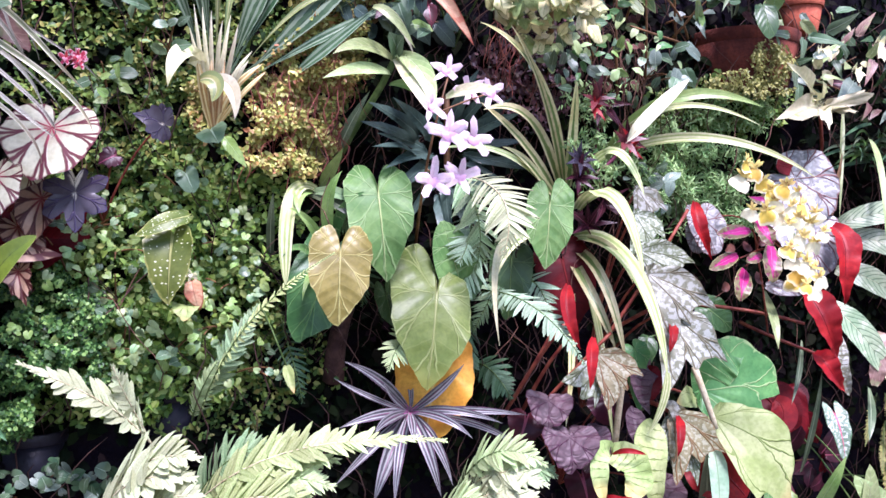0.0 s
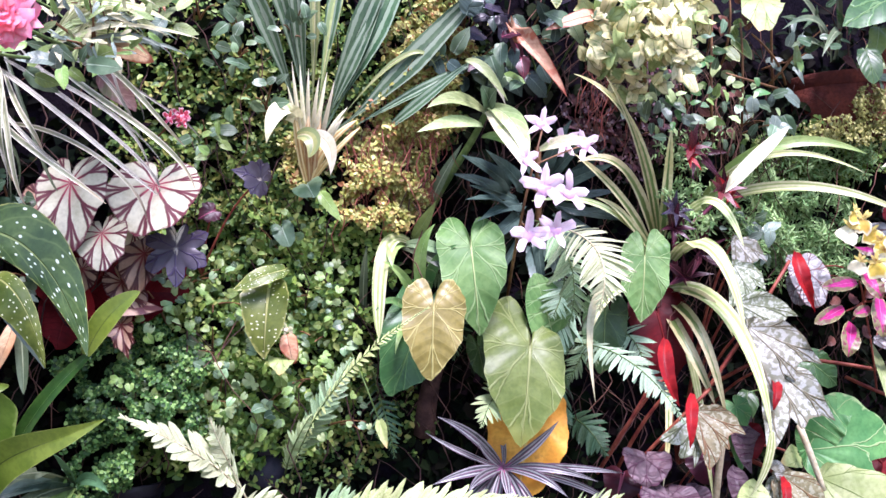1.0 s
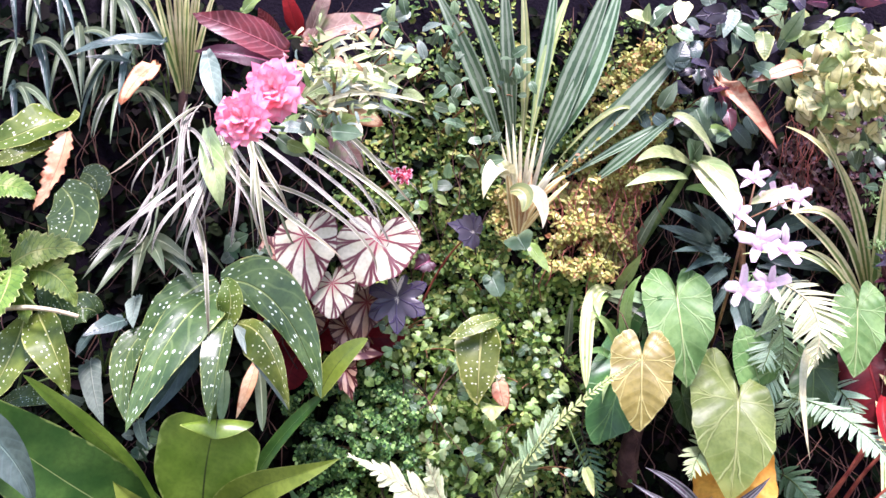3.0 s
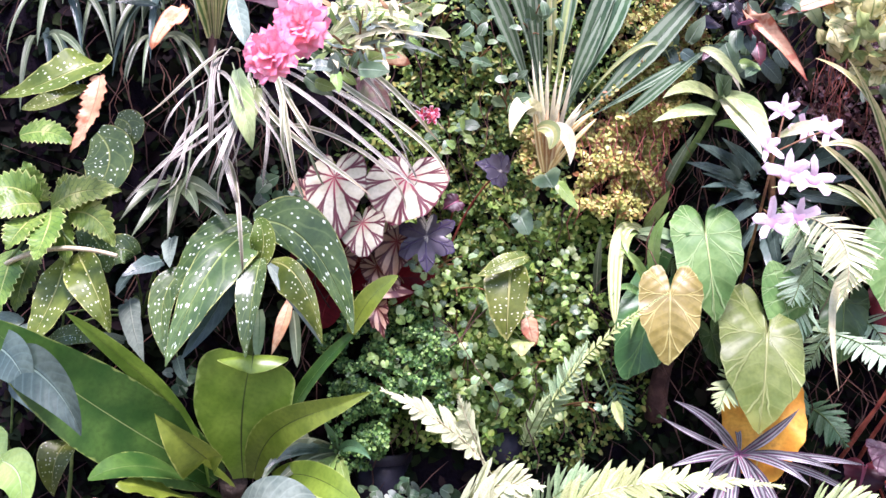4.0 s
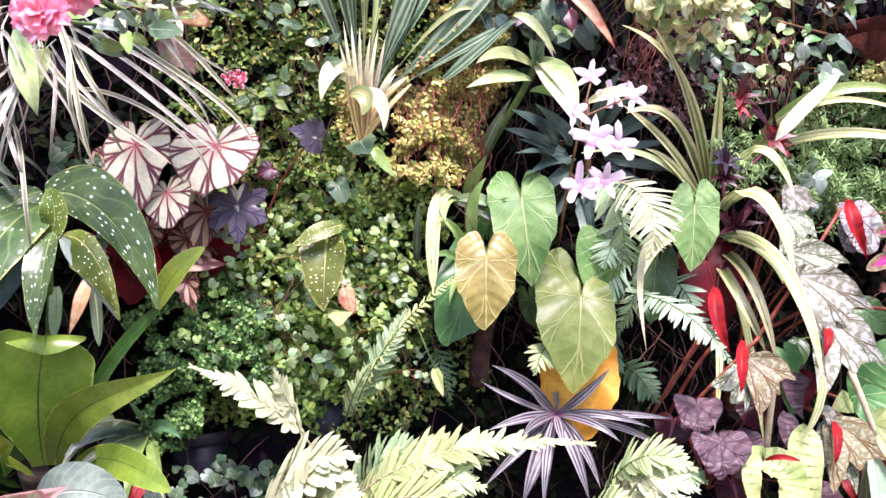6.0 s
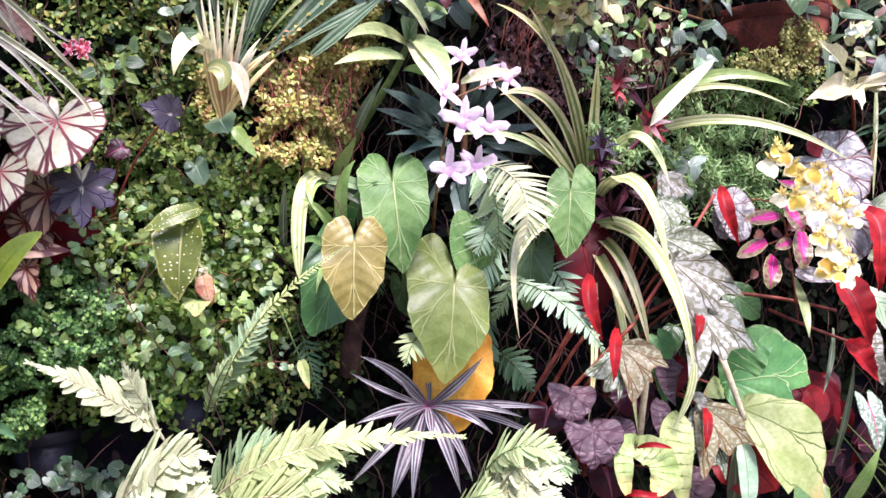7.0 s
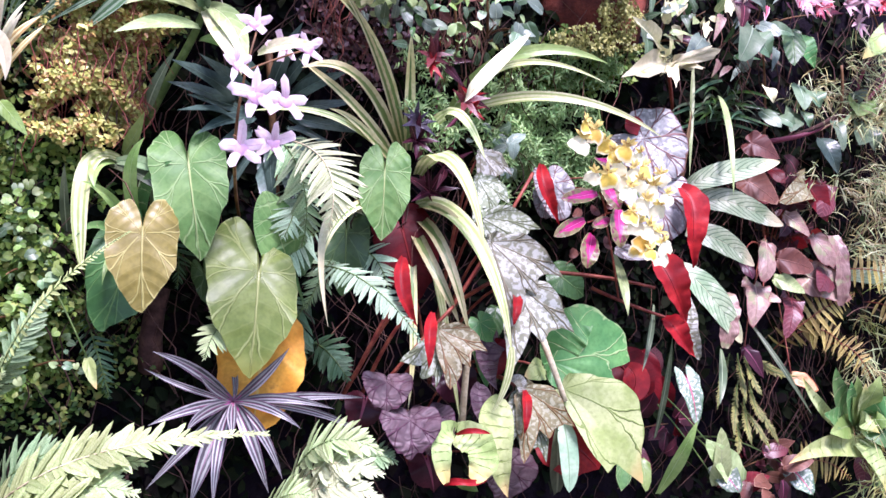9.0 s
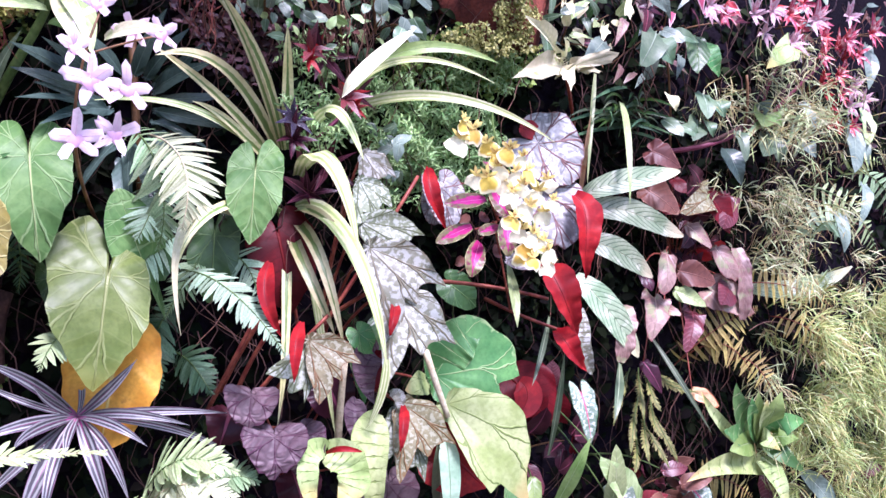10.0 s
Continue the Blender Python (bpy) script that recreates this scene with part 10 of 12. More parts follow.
strap(lobed, [(1.281, 1.62, 1.389), (1.229, 1.53, 1.339), (1.225, 1.52, 1.286)], 0.02, "spear", PALE_LEAF, fold=0.3)
strap(lobed, [(1.637, 1.62, 1.234), (1.638, 1.53, 1.145), (1.707, 1.52, 1.041)], 0.012, "spear", GREEN_STRAP, fold=0.3)
strap(lobed, [(1.376, 1.62, 1.287), (1.288, 1.53, 1.239), (1.255, 1.52, 1.183)], 0.012, "spear", GREEN_STRAP, fold=0.3)
leaf(lobed, (1.466, 1.55, 0.937), (1.46, 1.53, 1.046), "ovate", 0.6, PALE_LEAF)
leaf(lobed, (1.527, 1.55, 0.926), (1.428, 1.54, 1.032), "ovate", 0.6, PALE_LEAF)
leaf(lobed, (1.294, 1.57, 1.005), (1.283, 1.55, 0.949), "ovate", 0.7, FRESH)
leaf(lobed, (1.254, 1.57, 1.022), (1.224, 1.55, 0.96), "ovate", 0.7, LOBED)
caladium = plant("caladium", (1.57, 1.74, 0.97), "caladium with small pale leaves veined green and pink")
leaf(caladium, (1.405, 1.56, 1.14), (1.407, 1.54, 1.062), "arrow", 0.8, CALADIUM, label="pale leaf with pink rib")
leaf(caladium, (1.481, 1.55, 0.956), (1.496, 1.52, 0.917), "heart", 0.9, CALADIUM)
leaf(caladium, (1.69, 1.55, 0.92), (1.705, 1.52, 0.878), "heart", 0.9, CALADIUM)
coleus = plant("coleus", (1.303, 1.72, 1.374), "coleus with magenta-hearted dark leaves")
strap(coleus, [(1.162, 1.52, 1.504), (1.082, 1.47, 1.499), (1.054, 1.48, 1.495)], 0.026, "oval", COLEUS, fold=0.15, fine=True, wave=0.03)
strap(coleus, [(1.179, 1.52, 1.522), (1.153, 1.47, 1.498), (1.18, 1.48, 1.476)], 0.034, "oval", COLEUS, fold=0.15, fine=True, wave=0.03)
strap(coleus, [(1.209, 1.52, 1.476), (1.166, 1.47, 1.443), (1.178, 1.48, 1.41)], 0.036, "oval", COLEUS, fold=0.15, fine=True, wave=0.03)
strap(coleus, [(1.133, 1.52, 1.459), (1.06, 1.47, 1.448), (1.038, 1.48, 1.435)], 0.026, "oval", COLEUS, fold=0.15, fine=True, wave=0.03)
strap(coleus, [(1.149, 1.52, 1.433), (1.101, 1.47, 1.407), (1.105, 1.48, 1.379)], 0.034, "oval", COLEUS, fold=0.15, fine=True, wave=0.03)
strap(coleus, [(1.162, 1.52, 1.565), (1.142, 1.47, 1.557), (1.173, 1.48, 1.553)], 0.024, "oval", COLEUS, fold=0.15, fine=True, wave=0.03)
strap(coleus, [(1.189, 1.52, 1.458), (1.127, 1.47, 1.454), (1.117, 1.48, 1.448)], 0.02, "oval", COLEUS, fold=0.15, fine=True, wave=0.03)
strap(coleus, [(1.208, 1.52, 1.547), (1.173, 1.47, 1.525), (1.193, 1.48, 1.505)], 0.02, "oval", COLEUS, fold=0.15, fine=True, wave=0.03)
tube("leaf_stalk", coleus, [(1.229, 1.58, 1.468), (1.186, 1.54, 1.453), (1.151, 1.52, 1.439)], 0.002, RED_STALK, 0.0015)
tube("leaf_stalk", coleus, [(1.229, 1.58, 1.468), (1.215, 1.54, 1.47), (1.208, 1.52, 1.473)], 0.002, RED_STALK, 0.0015)
tube("leaf_stalk", coleus, [(1.229, 1.58, 1.468), (1.194, 1.54, 1.487), (1.167, 1.52, 1.506)], 0.002, RED_STALK, 0.0015)
tube("leaf_stalk", coleus, [(1.229, 1.58, 1.468), (1.18, 1.54, 1.461), (1.139, 1.52, 1.454)], 0.002, RED_STALK, 0.0015)
tube("leaf_stalk", coleus, [(1.229, 1.58, 1.468), (1.202, 1.54, 1.493), (1.183, 1.52, 1.518)], 0.002, RED_STALK, 0.0015)
tube("leaf_stalk", coleus, [(1.254, 1.58, 1.311), (1.211, 1.54, 1.392), (1.176, 1.52, 1.468)], 0.002, RED_STALK, 0.0015)
strap(coleus, [(1.146, 1.55, 1.479), (1.129, 1.53, 1.467), (1.122, 1.54, 1.467)], 0.016, "oval", BROWN_LEAF, fold=0.2)
strap(coleus, [(1.222, 1.55, 1.493), (1.204, 1.53, 1.48), (1.197, 1.54, 1.48)], 0.016, "oval", BROWN_LEAF, fold=0.2)
strap(coleus, [(1.133, 1.55, 1.409), (1.117, 1.53, 1.398), (1.113, 1.54, 1.398)], 0.016, "oval", BROWN_LEAF, fold=0.2)
strap(coleus, [(1.205, 1.55, 1.427), (1.187, 1.53, 1.41), (1.209, 1.54, 1.409)], 0.016, "oval", BROWN_LEAF, fold=0.2)
strap(coleus, [(1.177, 1.55, 1.483), (1.16, 1.53, 1.47), (1.184, 1.54, 1.47)], 0.016, "oval", BROWN_LEAF, fold=0.2)
oncidium = plant("yellow_orchid", (1.241, 1.72, 1.682), "yellow and cream dancing-lady orchid spray", "flower")
tube("flower_spike", oncidium, [(1.322, 1.7, 1.703), (1.123, 1.5, 1.603), (1.145, 1.38, 1.54), (1.168, 1.38, 1.396)], 0.0025, STALK, 0.0012, 5, 14)


def dancing_flower(root, place, size, pale, seed):
    """A small orchid blossom: one broad frilled lip and four narrow flecked petals above it."""
    rnd = random.Random(seed)
    face = (FACE + Vector((rnd.uniform(-0.5, 0.5), 0, rnd.uniform(-0.5, 0.4)))).normalized()
    m, _ = frame_on(Vector(place), Vector(place) + Vector((rnd.uniform(-0.5, 0.5), rnd.uniform(-0.3, 0.3), -1)), face)
    verts, faces, blade, ring = blade_mesh("ruffled", rnd.uniform(1.0, 1.4), -0.1, rnd.uniform(-0.6, 0.9), 0.1, 5, seed=seed, sides=26, ruffle=0.07)
    lip = link_mesh("blossom", [v * size * 0.75 for v in verts], faces, CREAM_PETAL if pale else YELLOW_PETAL, root, "", blade, ring, at=m)
    for i, a in enumerate((115, 160, 205, 250)):
        verts, faces, blade, ring = blade_mesh("petal", 0.5, 0.1, rnd.uniform(0.2, 1.0), 0.06, 4, seed=seed * 5 + i, sides=14)
        ob = link_mesh("petal", [v * size * rnd.uniform(0.4, 0.6) for v in verts], faces, FLECKED_PETAL, None, "", blade, ring)
        ob.parent = lip
        ob.matrix_basis = pose(0, 0, 0.001, 0, 0, a + rnd.uniform(-15, 15)) @ pose(0, 0, 0, rnd.uniform(0, 25))
    return lip


dancing_flower(oncidium, (0.994, 1.344, 1.582), 0.034, True, 300)
dancing_flower(oncidium, (1.012, 1.338, 1.596), 0.031, False, 301)
dancing_flower(oncidium, (0.994, 1.335, 1.606), 0.027, False, 302)
dancing_flower(oncidium, (1.053, 1.39, 1.534), 0.027, True, 303)
dancing_flower(oncidium, (1.072, 1.369, 1.565), 0.03, False, 304)
dancing_flower(oncidium, (1.069, 1.357, 1.547), 0.03, True, 305)
dancing_flower(oncidium, (1.077, 1.342, 1.571), 0.033, False, 306)
dancing_flower(oncidium, (1.082, 1.335, 1.538), 0.027, True, 307)
dancing_flower(oncidium, (1.093, 1.331, 1.52), 0.027, True, 308)
dancing_flower(oncidium, (1.138, 1.354, 1.512), 0.034, True, 309)
dancing_flower(oncidium, (1.166, 1.353, 1.498), 0.025, True, 310)
dancing_flower(oncidium, (1.114, 1.346, 1.49), 0.034, True, 311)
dancing_flower(oncidium, (1.078, 1.334, 1.472), 0.03, False, 312)
dancing_flower(oncidium, (1.105, 1.353, 1.456), 0.031, True, 313)
dancing_flower(oncidium, (1.125, 1.35, 1.449), 0.031, True, 314)
dancing_flower(oncidium, (1.153, 1.36, 1.438), 0.031, True, 315)
dancing_flower(oncidium, (1.136, 1.384, 1.418), 0.03, False, 316)
dancing_flower(oncidium, (1.116, 1.339, 1.413), 0.025, False, 317)
dancing_flower(oncidium, (1.184, 1.387, 1.402), 0.03, True, 318)
dancing_flower(oncidium, (1.038, 1.342, 1.531), 0.034, False, 319)
dancing_flower(oncidium, (1.087, 1.365, 1.527), 0.032, True, 320)
dancing_flower(oncidium, (1.181, 1.383, 1.531), 0.027, True, 321)
dancing_flower(oncidium, (1.117, 1.351, 1.541), 0.034, False, 322)
dancing_flower(oncidium, (1.078, 1.338, 1.509), 0.032, True, 323)
dancing_flower(oncidium, (1.138, 1.336, 1.423), 0.031, True, 324)
dancing_flower(oncidium, (1.137, 1.372, 1.431), 0.034, False, 325)
dancing_flower(oncidium, (1.066, 1.381, 1.582), 0.03, False, 326)
dancing_flower(oncidium, (1.1, 1.342, 1.561), 0.026, True, 327)
dancing_flower(oncidium, (1.156, 1.362, 1.482), 0.03, True, 328)
grey_begonia = plant("grey_begonia", (1.473, 1.73, 1.437), "begonia with large grey-purple leaves and red undersides")
leaf(grey_begonia, (1.305, 1.56, 1.604), (1.369, 1.52, 1.541), "round", 0.9, GREY_PURPLE, bend=0.7, stalk=RED_STALK)
leaf(grey_begonia, (1.306, 1.55, 1.518), (1.314, 1.5, 1.411), "round", 0.7, GREY_PURPLE, bend=0.6, stalk=RED_STALK)
leaf(grey_begonia, (1.283, 1.58, 1.633), (1.325, 1.57, 1.618), "ovate", 1.2, RED_LEAF, stalk=None)
strap(grey_begonia, [(1.336, 1.5, 1.511), (1.347, 1.46, 1.484), (1.308, 1.45, 1.427), (1.336, 1.47, 1.366)], 0.053, "wing", RED_LEAF, fold=0.5, fine=True, wave=0.04, left=0.8)
strap(grey_begonia, [(1.269, 1.5, 1.393), (1.271, 1.46, 1.359), (1.276, 1.45, 1.321), (1.317, 1.47, 1.267)], 0.062, "wing", RED_LEAF, fold=0.5, fine=True, wave=0.04, left=0.8, label="hanging bright red leaf")
strap(grey_begonia, [(1.291, 1.5, 1.278), (1.291, 1.47, 1.267), (1.29, 1.46, 1.241), (1.346, 1.48, 1.204)], 0.043, "wing", RED_LEAF, fold=0.5, fine=True, wave=0.04, left=0.8)
strap(grey_begonia, [(1.351, 1.51, 1.312), (1.338, 1.48, 1.275), (1.322, 1.47, 1.237), (1.367, 1.49, 1.199)], 0.03, "ragged", SILVER, fold=0.3, fine=True, wave=0.03)
strap(grey_begonia, [(1.101, 1.6, 1.559), (1.07, 1.56, 1.519), (1.092, 1.56, 1.494), (1.122, 1.58, 1.451)], 0.030, "wing", RED_LEAF, fold=0.5, fine=True, wave=0.04, left=0.8)
leaf(grey_begonia, (1.14, 1.62, 1.526), (1.143, 1.6, 1.453), "round", 0.6, GREY_PURPLE, stalk=RED_STALK)
leaf(grey_begonia, (1.129, 1.63, 1.5), (1.123, 1.62, 1.459), "round", 0.7, GREY_PURPLE, stalk=RED_STALK)
leaf(grey_begonia, (1.228, 1.55, 1.401), (1.294, 1.53, 1.385), "ovate", 0.6, GREY_PURPLE, stalk=RED_STALK)
calathea = plant("striped_calathea", (1.583, 1.72, 1.435), "calathea with pale leaves in dark herringbone stripes")
strap(calathea, [(1.424, 1.58, 1.512), (1.441, 1.53, 1.539), (1.52, 1.52, 1.545), (1.632, 1.53, 1.56)], 0.045, "oval", HERRINGBONE, fold=0.15, fine=True, wave=0.015)
strap(calathea, [(1.424, 1.58, 1.477), (1.47, 1.53, 1.513), (1.55, 1.52, 1.458), (1.64, 1.53, 1.434)], 0.05, "oval", HERRINGBONE, fold=0.15, fine=True, wave=0.015)
strap(calathea, [(1.426, 1.58, 1.428), (1.439, 1.53, 1.428), (1.488, 1.52, 1.4), (1.556, 1.53, 1.357)], 0.05, "oval", HERRINGBONE, fold=0.15, fine=True, wave=0.015)
strap(calathea, [(1.406, 1.58, 1.364), (1.416, 1.53, 1.334), (1.464, 1.52, 1.278), (1.518, 1.53, 1.208)], 0.056, "oval", HERRINGBONE, fold=0.15, fine=True, wave=0.015)
strap(calathea, [(1.941, 1.64, 1.318), (2.032, 1.62, 1.293), (2.198, 1.62, 1.298), (2.297, 1.6, 1.349)], 0.042, "oval", HERRINGBONE, fold=0.15, fine=True, wave=0.02)
cream_spray = plant("cream_variegated_shrub", (1.549, 1.74, 1.664), "shrub with cream-white variegated leaves on upright twigs")
tube("stem", cream_spray, [(1.558, 1.76, 1.581), (1.484, 1.66, 1.665), (1.366, 1.56, 1.744)], 0.005, RED_STALK, 0.003)
leaf(cream_spray, (1.337, 1.55, 1.762), (1.25, 1.5, 1.804), "petal", 0.41, CREAM_LEAF, wave=0.12, waves=6, ruffle=0.05, fold=0.2, stalk=None)
leaf(cream_spray, (1.351, 1.55, 1.746), (1.231, 1.5, 1.707), "petal", 0.47, CREAM_LEAF, wave=0.12, waves=6, ruffle=0.05, fold=0.2, stalk=None)
leaf(cream_spray, (1.371, 1.55, 1.742), (1.444, 1.5, 1.766), "petal", 0.41, CREAM_LEAF, wave=0.12, waves=6, ruffle=0.05, fold=0.2, stalk=None)
leaf(cream_spray, (1.357, 1.55, 1.741), (1.325, 1.5, 1.697), "petal", 0.55, CREAM_LEAF, wave=0.12, waves=6, ruffle=0.05, fold=0.2, stalk=None)
leaf(cream_spray, (1.351, 1.55, 1.756), (1.32, 1.5, 1.776), "petal", 0.5, CREAM_LEAF, wave=0.12, waves=6, ruffle=0.05, fold=0.2, stalk=None)
leaf(cream_spray, (1.392, 1.55, 1.739), (1.401, 1.5, 1.727), "petal", 0.44, CREAM_LEAF, wave=0.12, waves=6, ruffle=0.05, fold=0.2, stalk=None)
leaf(cream_spray, (1.359, 1.55, 1.855), (1.334, 1.5, 1.824), "petal", 0.44, CREAM_LEAF, wave=0.12, waves=6, ruffle=0.05, fold=0.2, stalk=None)
leaf(cream_spray, (1.451, 1.55, 1.823), (1.409, 1.5, 1.789), "petal", 0.39, CREAM_LEAF, wave=0.12, waves=6, ruffle=0.05, fold=0.2, stalk=None)
leaf(cream_spray, (1.511, 1.55, 1.883), (1.471, 1.5, 1.828), "petal", 0.28, CREAM_LEAF, wave=0.12, waves=6, ruffle=0.05, fold=0.2, stalk=None)
green_shrub = plant("broad_leaf_shrub", (1.826, 1.74, 1.74), "shrub with teal and green drooping leaves")
leaf(green_shrub, (1.641, 1.6, 1.839), (1.558, 1.56, 1.763), "ovate", 0.8, SMALL_TEAL, stalk=None)
leaf(green_shrub, (1.658, 1.6, 1.846), (1.68, 1.56, 1.818), "ovate", 0.9, GREY_LANCE, stalk=None)
leaf(green_shrub, (1.751, 1.6, 1.844), (1.716, 1.56, 1.758), "ovate", 0.85, HEART_DARK, stalk=None)
leaf(green_shrub, (1.776, 1.6, 1.726), (1.746, 1.56, 1.672), "ovate", 1.0, SMALL_TEAL, stalk=None)
leaf(green_shrub, (1.663, 1.6, 1.667), (1.677, 1.56, 1.629), "ovate", 0.9, SMALL_TEAL, stalk=None)
leaf(green_shrub, (1.758, 1.6, 1.671), (1.702, 1.56, 1.624), "ovate", 0.9, SMALL_TEAL, stalk=None)
leaf(green_shrub, (1.499, 1.6, 1.809), (1.408, 1.56, 1.747), "ovate", 0.5, GREY_LANCE, stalk=None)
leaf(green_shrub, (1.983, 1.6, 1.643), (1.919, 1.56, 1.6), "ovate", 1.0, SMALL_TEAL, stalk=None)
leaf(green_shrub, (1.944, 1.6, 1.698), (1.95, 1.56, 1.719), "ovate", 1.0, GREY_LANCE, stalk=None)
leaf(green_shrub, (1.964, 1.6, 1.706), (1.914, 1.56, 1.656), "ovate", 1.0, FRESH, stalk=None)
leaf(green_shrub, (2.296, 1.6, 1.688), (2.244, 1.56, 1.568), "ovate", 0.6, GREY_LANCE, stalk=None)
leaf(green_shrub, (2.344, 1.6, 1.725), (2.302, 1.56, 1.637), "ovate", 0.6, PALE_LEAF, stalk=None)
leaf(green_shrub, (2.357, 1.6, 1.879), (2.303, 1.56, 1.773), "ovate", 0.5, GREY_LANCE, stalk=None)
tube("branch", green_shrub, [(1.766, 1.72, 1.614), (1.829, 1.6, 1.613), (1.937, 1.58, 1.677), (2.092, 1.56, 1.821)], 0.006, DARK_ROOT, 0.004, 7, 12)
tube("branch", green_shrub, [(1.905, 1.6, 1.653), (1.899, 1.58, 1.712), (1.89, 1.58, 1.773)], 0.004, BROWN_STALK, 0.003)
tube("branch", green_shrub, [(1.824, 1.74, 1.585), (1.734, 1.64, 1.747), (1.658, 1.6, 1.852)], 0.003, BROWN_STALK, 0.002)
grass_clump = plant("dark_grass_clump", (1.69, 1.74, 1.632), "clump of thin arching grass with one white blade", "grass")
strap(grass_clump, [(1.995, 1.6, 1.652), (1.972, 1.57, 1.636), (1.969, 1.56, 1.612), (1.984, 1.57, 1.587)], 0.05, "wing", SMALL_TEAL, fold=0.3, fine=True, wave=0.015)
strap(grass_clump, [(1.975, 1.6, 1.696), (1.963, 1.57, 1.691), (1.969, 1.56, 1.679), (1.994, 1.57, 1.668)], 0.035, "wing", FRESH, fold=0.3, fine=True, wave=0.015)
strap(grass_clump, [(2.096, 1.6, 1.637), (2.082, 1.57, 1.631), (2.089, 1.56, 1.617), (2.115, 1.57, 1.603)], 0.04, "wing", GREY_LANCE, fold=0.3, fine=True, wave=0.015)
strap(grass_clump, [(1.808, 1.6, 1.717), (1.792, 1.57, 1.707), (1.791, 1.56, 1.692), (1.808, 1.57, 1.678)], 0.05, "wing", SMALL_TEAL, fold=0.3, fine=True, wave=0.015)
strap(grass_clump, [(1.705, 1.6, 1.658), (1.697, 1.57, 1.654), (1.705, 1.56, 1.644), (1.73, 1.57, 1.633)], 0.035, "wing", SMALL_TEAL, fold=0.3, fine=True, wave=0.015)
strap(grass_clump, [(1.782, 1.6, 1.674), (1.762, 1.57, 1.665), (1.759, 1.56, 1.65), (1.772, 1.57, 1.635)], 0.03, "wing", SMALL_TEAL, fold=0.3, fine=True, wave=0.015)
strap(grass_clump, [(1.766, 1.6, 1.832), (1.758, 1.57, 1.81), (1.766, 1.56, 1.784), (1.791, 1.57, 1.759)], 0.05, "wing", LOBED, fold=0.3, fine=True, wave=0.015)
strap(grass_clump, [(1.633, 1.6, 1.825), (1.626, 1.57, 1.81), (1.634, 1.56, 1.791), (1.657, 1.57, 1.774)], 0.06, "wing", SMALL_TEAL, fold=0.3, fine=True, wave=0.015)
strap(grass_clump, [(1.673, 1.6, 1.841), (1.677, 1.57, 1.837), (1.696, 1.56, 1.829), (1.731, 1.57, 1.824)], 0.03, "wing", SMALL_TEAL, fold=0.3, fine=True, wave=0.015)
strap(grass_clump, [(2.326, 1.6, 1.673), (2.3, 1.57, 1.648), (2.295, 1.56, 1.615), (2.313, 1.57, 1.581)], 0.03, "wing", GREY_LANCE, fold=0.3, fine=True, wave=0.015)
strap(grass_clump, [(1.672, 1.6, 1.72), (1.654, 1.57, 1.711), (1.651, 1.56, 1.696), (1.664, 1.57, 1.682)], 0.03, "wing", CREAM_LEAF, fold=0.3, fine=True, wave=0.015)
strap(grass_clump, [(1.843, 1.6, 1.616), (1.832, 1.57, 1.595), (1.838, 1.56, 1.566), (1.861, 1.57, 1.536)], 0.05, "wing", TEAL_LANCE, fold=0.3, fine=True, wave=0.015)
strap(grass_clump, [(2.145, 1.62, 1.693), (2.067, 1.58, 1.71), (2.031, 1.57, 1.682), (2.02, 1.57, 1.64)], 0.0075, "grass", FERN_GREEN, fold=0.3)
strap(grass_clump, [(2.27, 1.62, 1.721), (2.168, 1.58, 1.737), (2.113, 1.57, 1.707), (2.093, 1.57, 1.65)], 0.0075, "grass", PALE_LEAF, fold=0.3)
strap(grass_clump, [(2.213, 1.62, 1.69), (2.107, 1.58, 1.707), (2.047, 1.57, 1.677), (2.024, 1.57, 1.64)], 0.0075, "grass", PALE_LEAF, fold=0.3)
strap(grass_clump, [(2.05, 1.62, 1.679), (1.945, 1.58, 1.694), (1.883, 1.57, 1.666), (1.858, 1.57, 1.612)], 0.0075, "grass", FERN_GREEN, fold=0.3)
strap(grass_clump, [(2.238, 1.62, 1.659), (2.122, 1.58, 1.677), (2.054, 1.57, 1.647), (2.027, 1.57, 1.594)], 0.0075, "grass", CREAM_STRAP, fold=0.3)
strap(grass_clump, [(2.239, 1.62, 1.659), (2.129, 1.58, 1.677), (2.066, 1.57, 1.648), (2.042, 1.57, 1.603)], 0.0075, "grass", FERN_GREEN, fold=0.3)
strap(grass_clump, [(2.244, 1.62, 1.71), (2.241, 1.58, 1.732), (2.283, 1.57, 1.707), (2.313, 1.57, 1.673)], 0.0075, "grass", FERN_GREEN, fold=0.3)
strap(grass_clump, [(2.254, 1.62, 1.715), (2.167, 1.58, 1.732), (2.125, 1.57, 1.703), (2.112, 1.57, 1.639)], 0.0075, "grass", PALE_LEAF, fold=0.3)
strap(grass_clump, [(2.053, 1.62, 1.674), (1.949, 1.58, 1.69), (1.887, 1.57, 1.661), (1.863, 1.57, 1.62)], 0.0075, "grass", PALE_LEAF, fold=0.3)
strap(grass_clump, [(2.056, 1.62, 1.65), (2.038, 1.58, 1.671), (2.061, 1.57, 1.645), (2.079, 1.57, 1.597)], 0.0075, "grass", PALE_LEAF, fold=0.3)
strap(grass_clump, [(2.133, 1.62, 1.69), (2.035, 1.58, 1.707), (1.981, 1.57, 1.678), (1.96, 1.57, 1.624)], 0.0075, "grass", PALE_LEAF, fold=0.3)
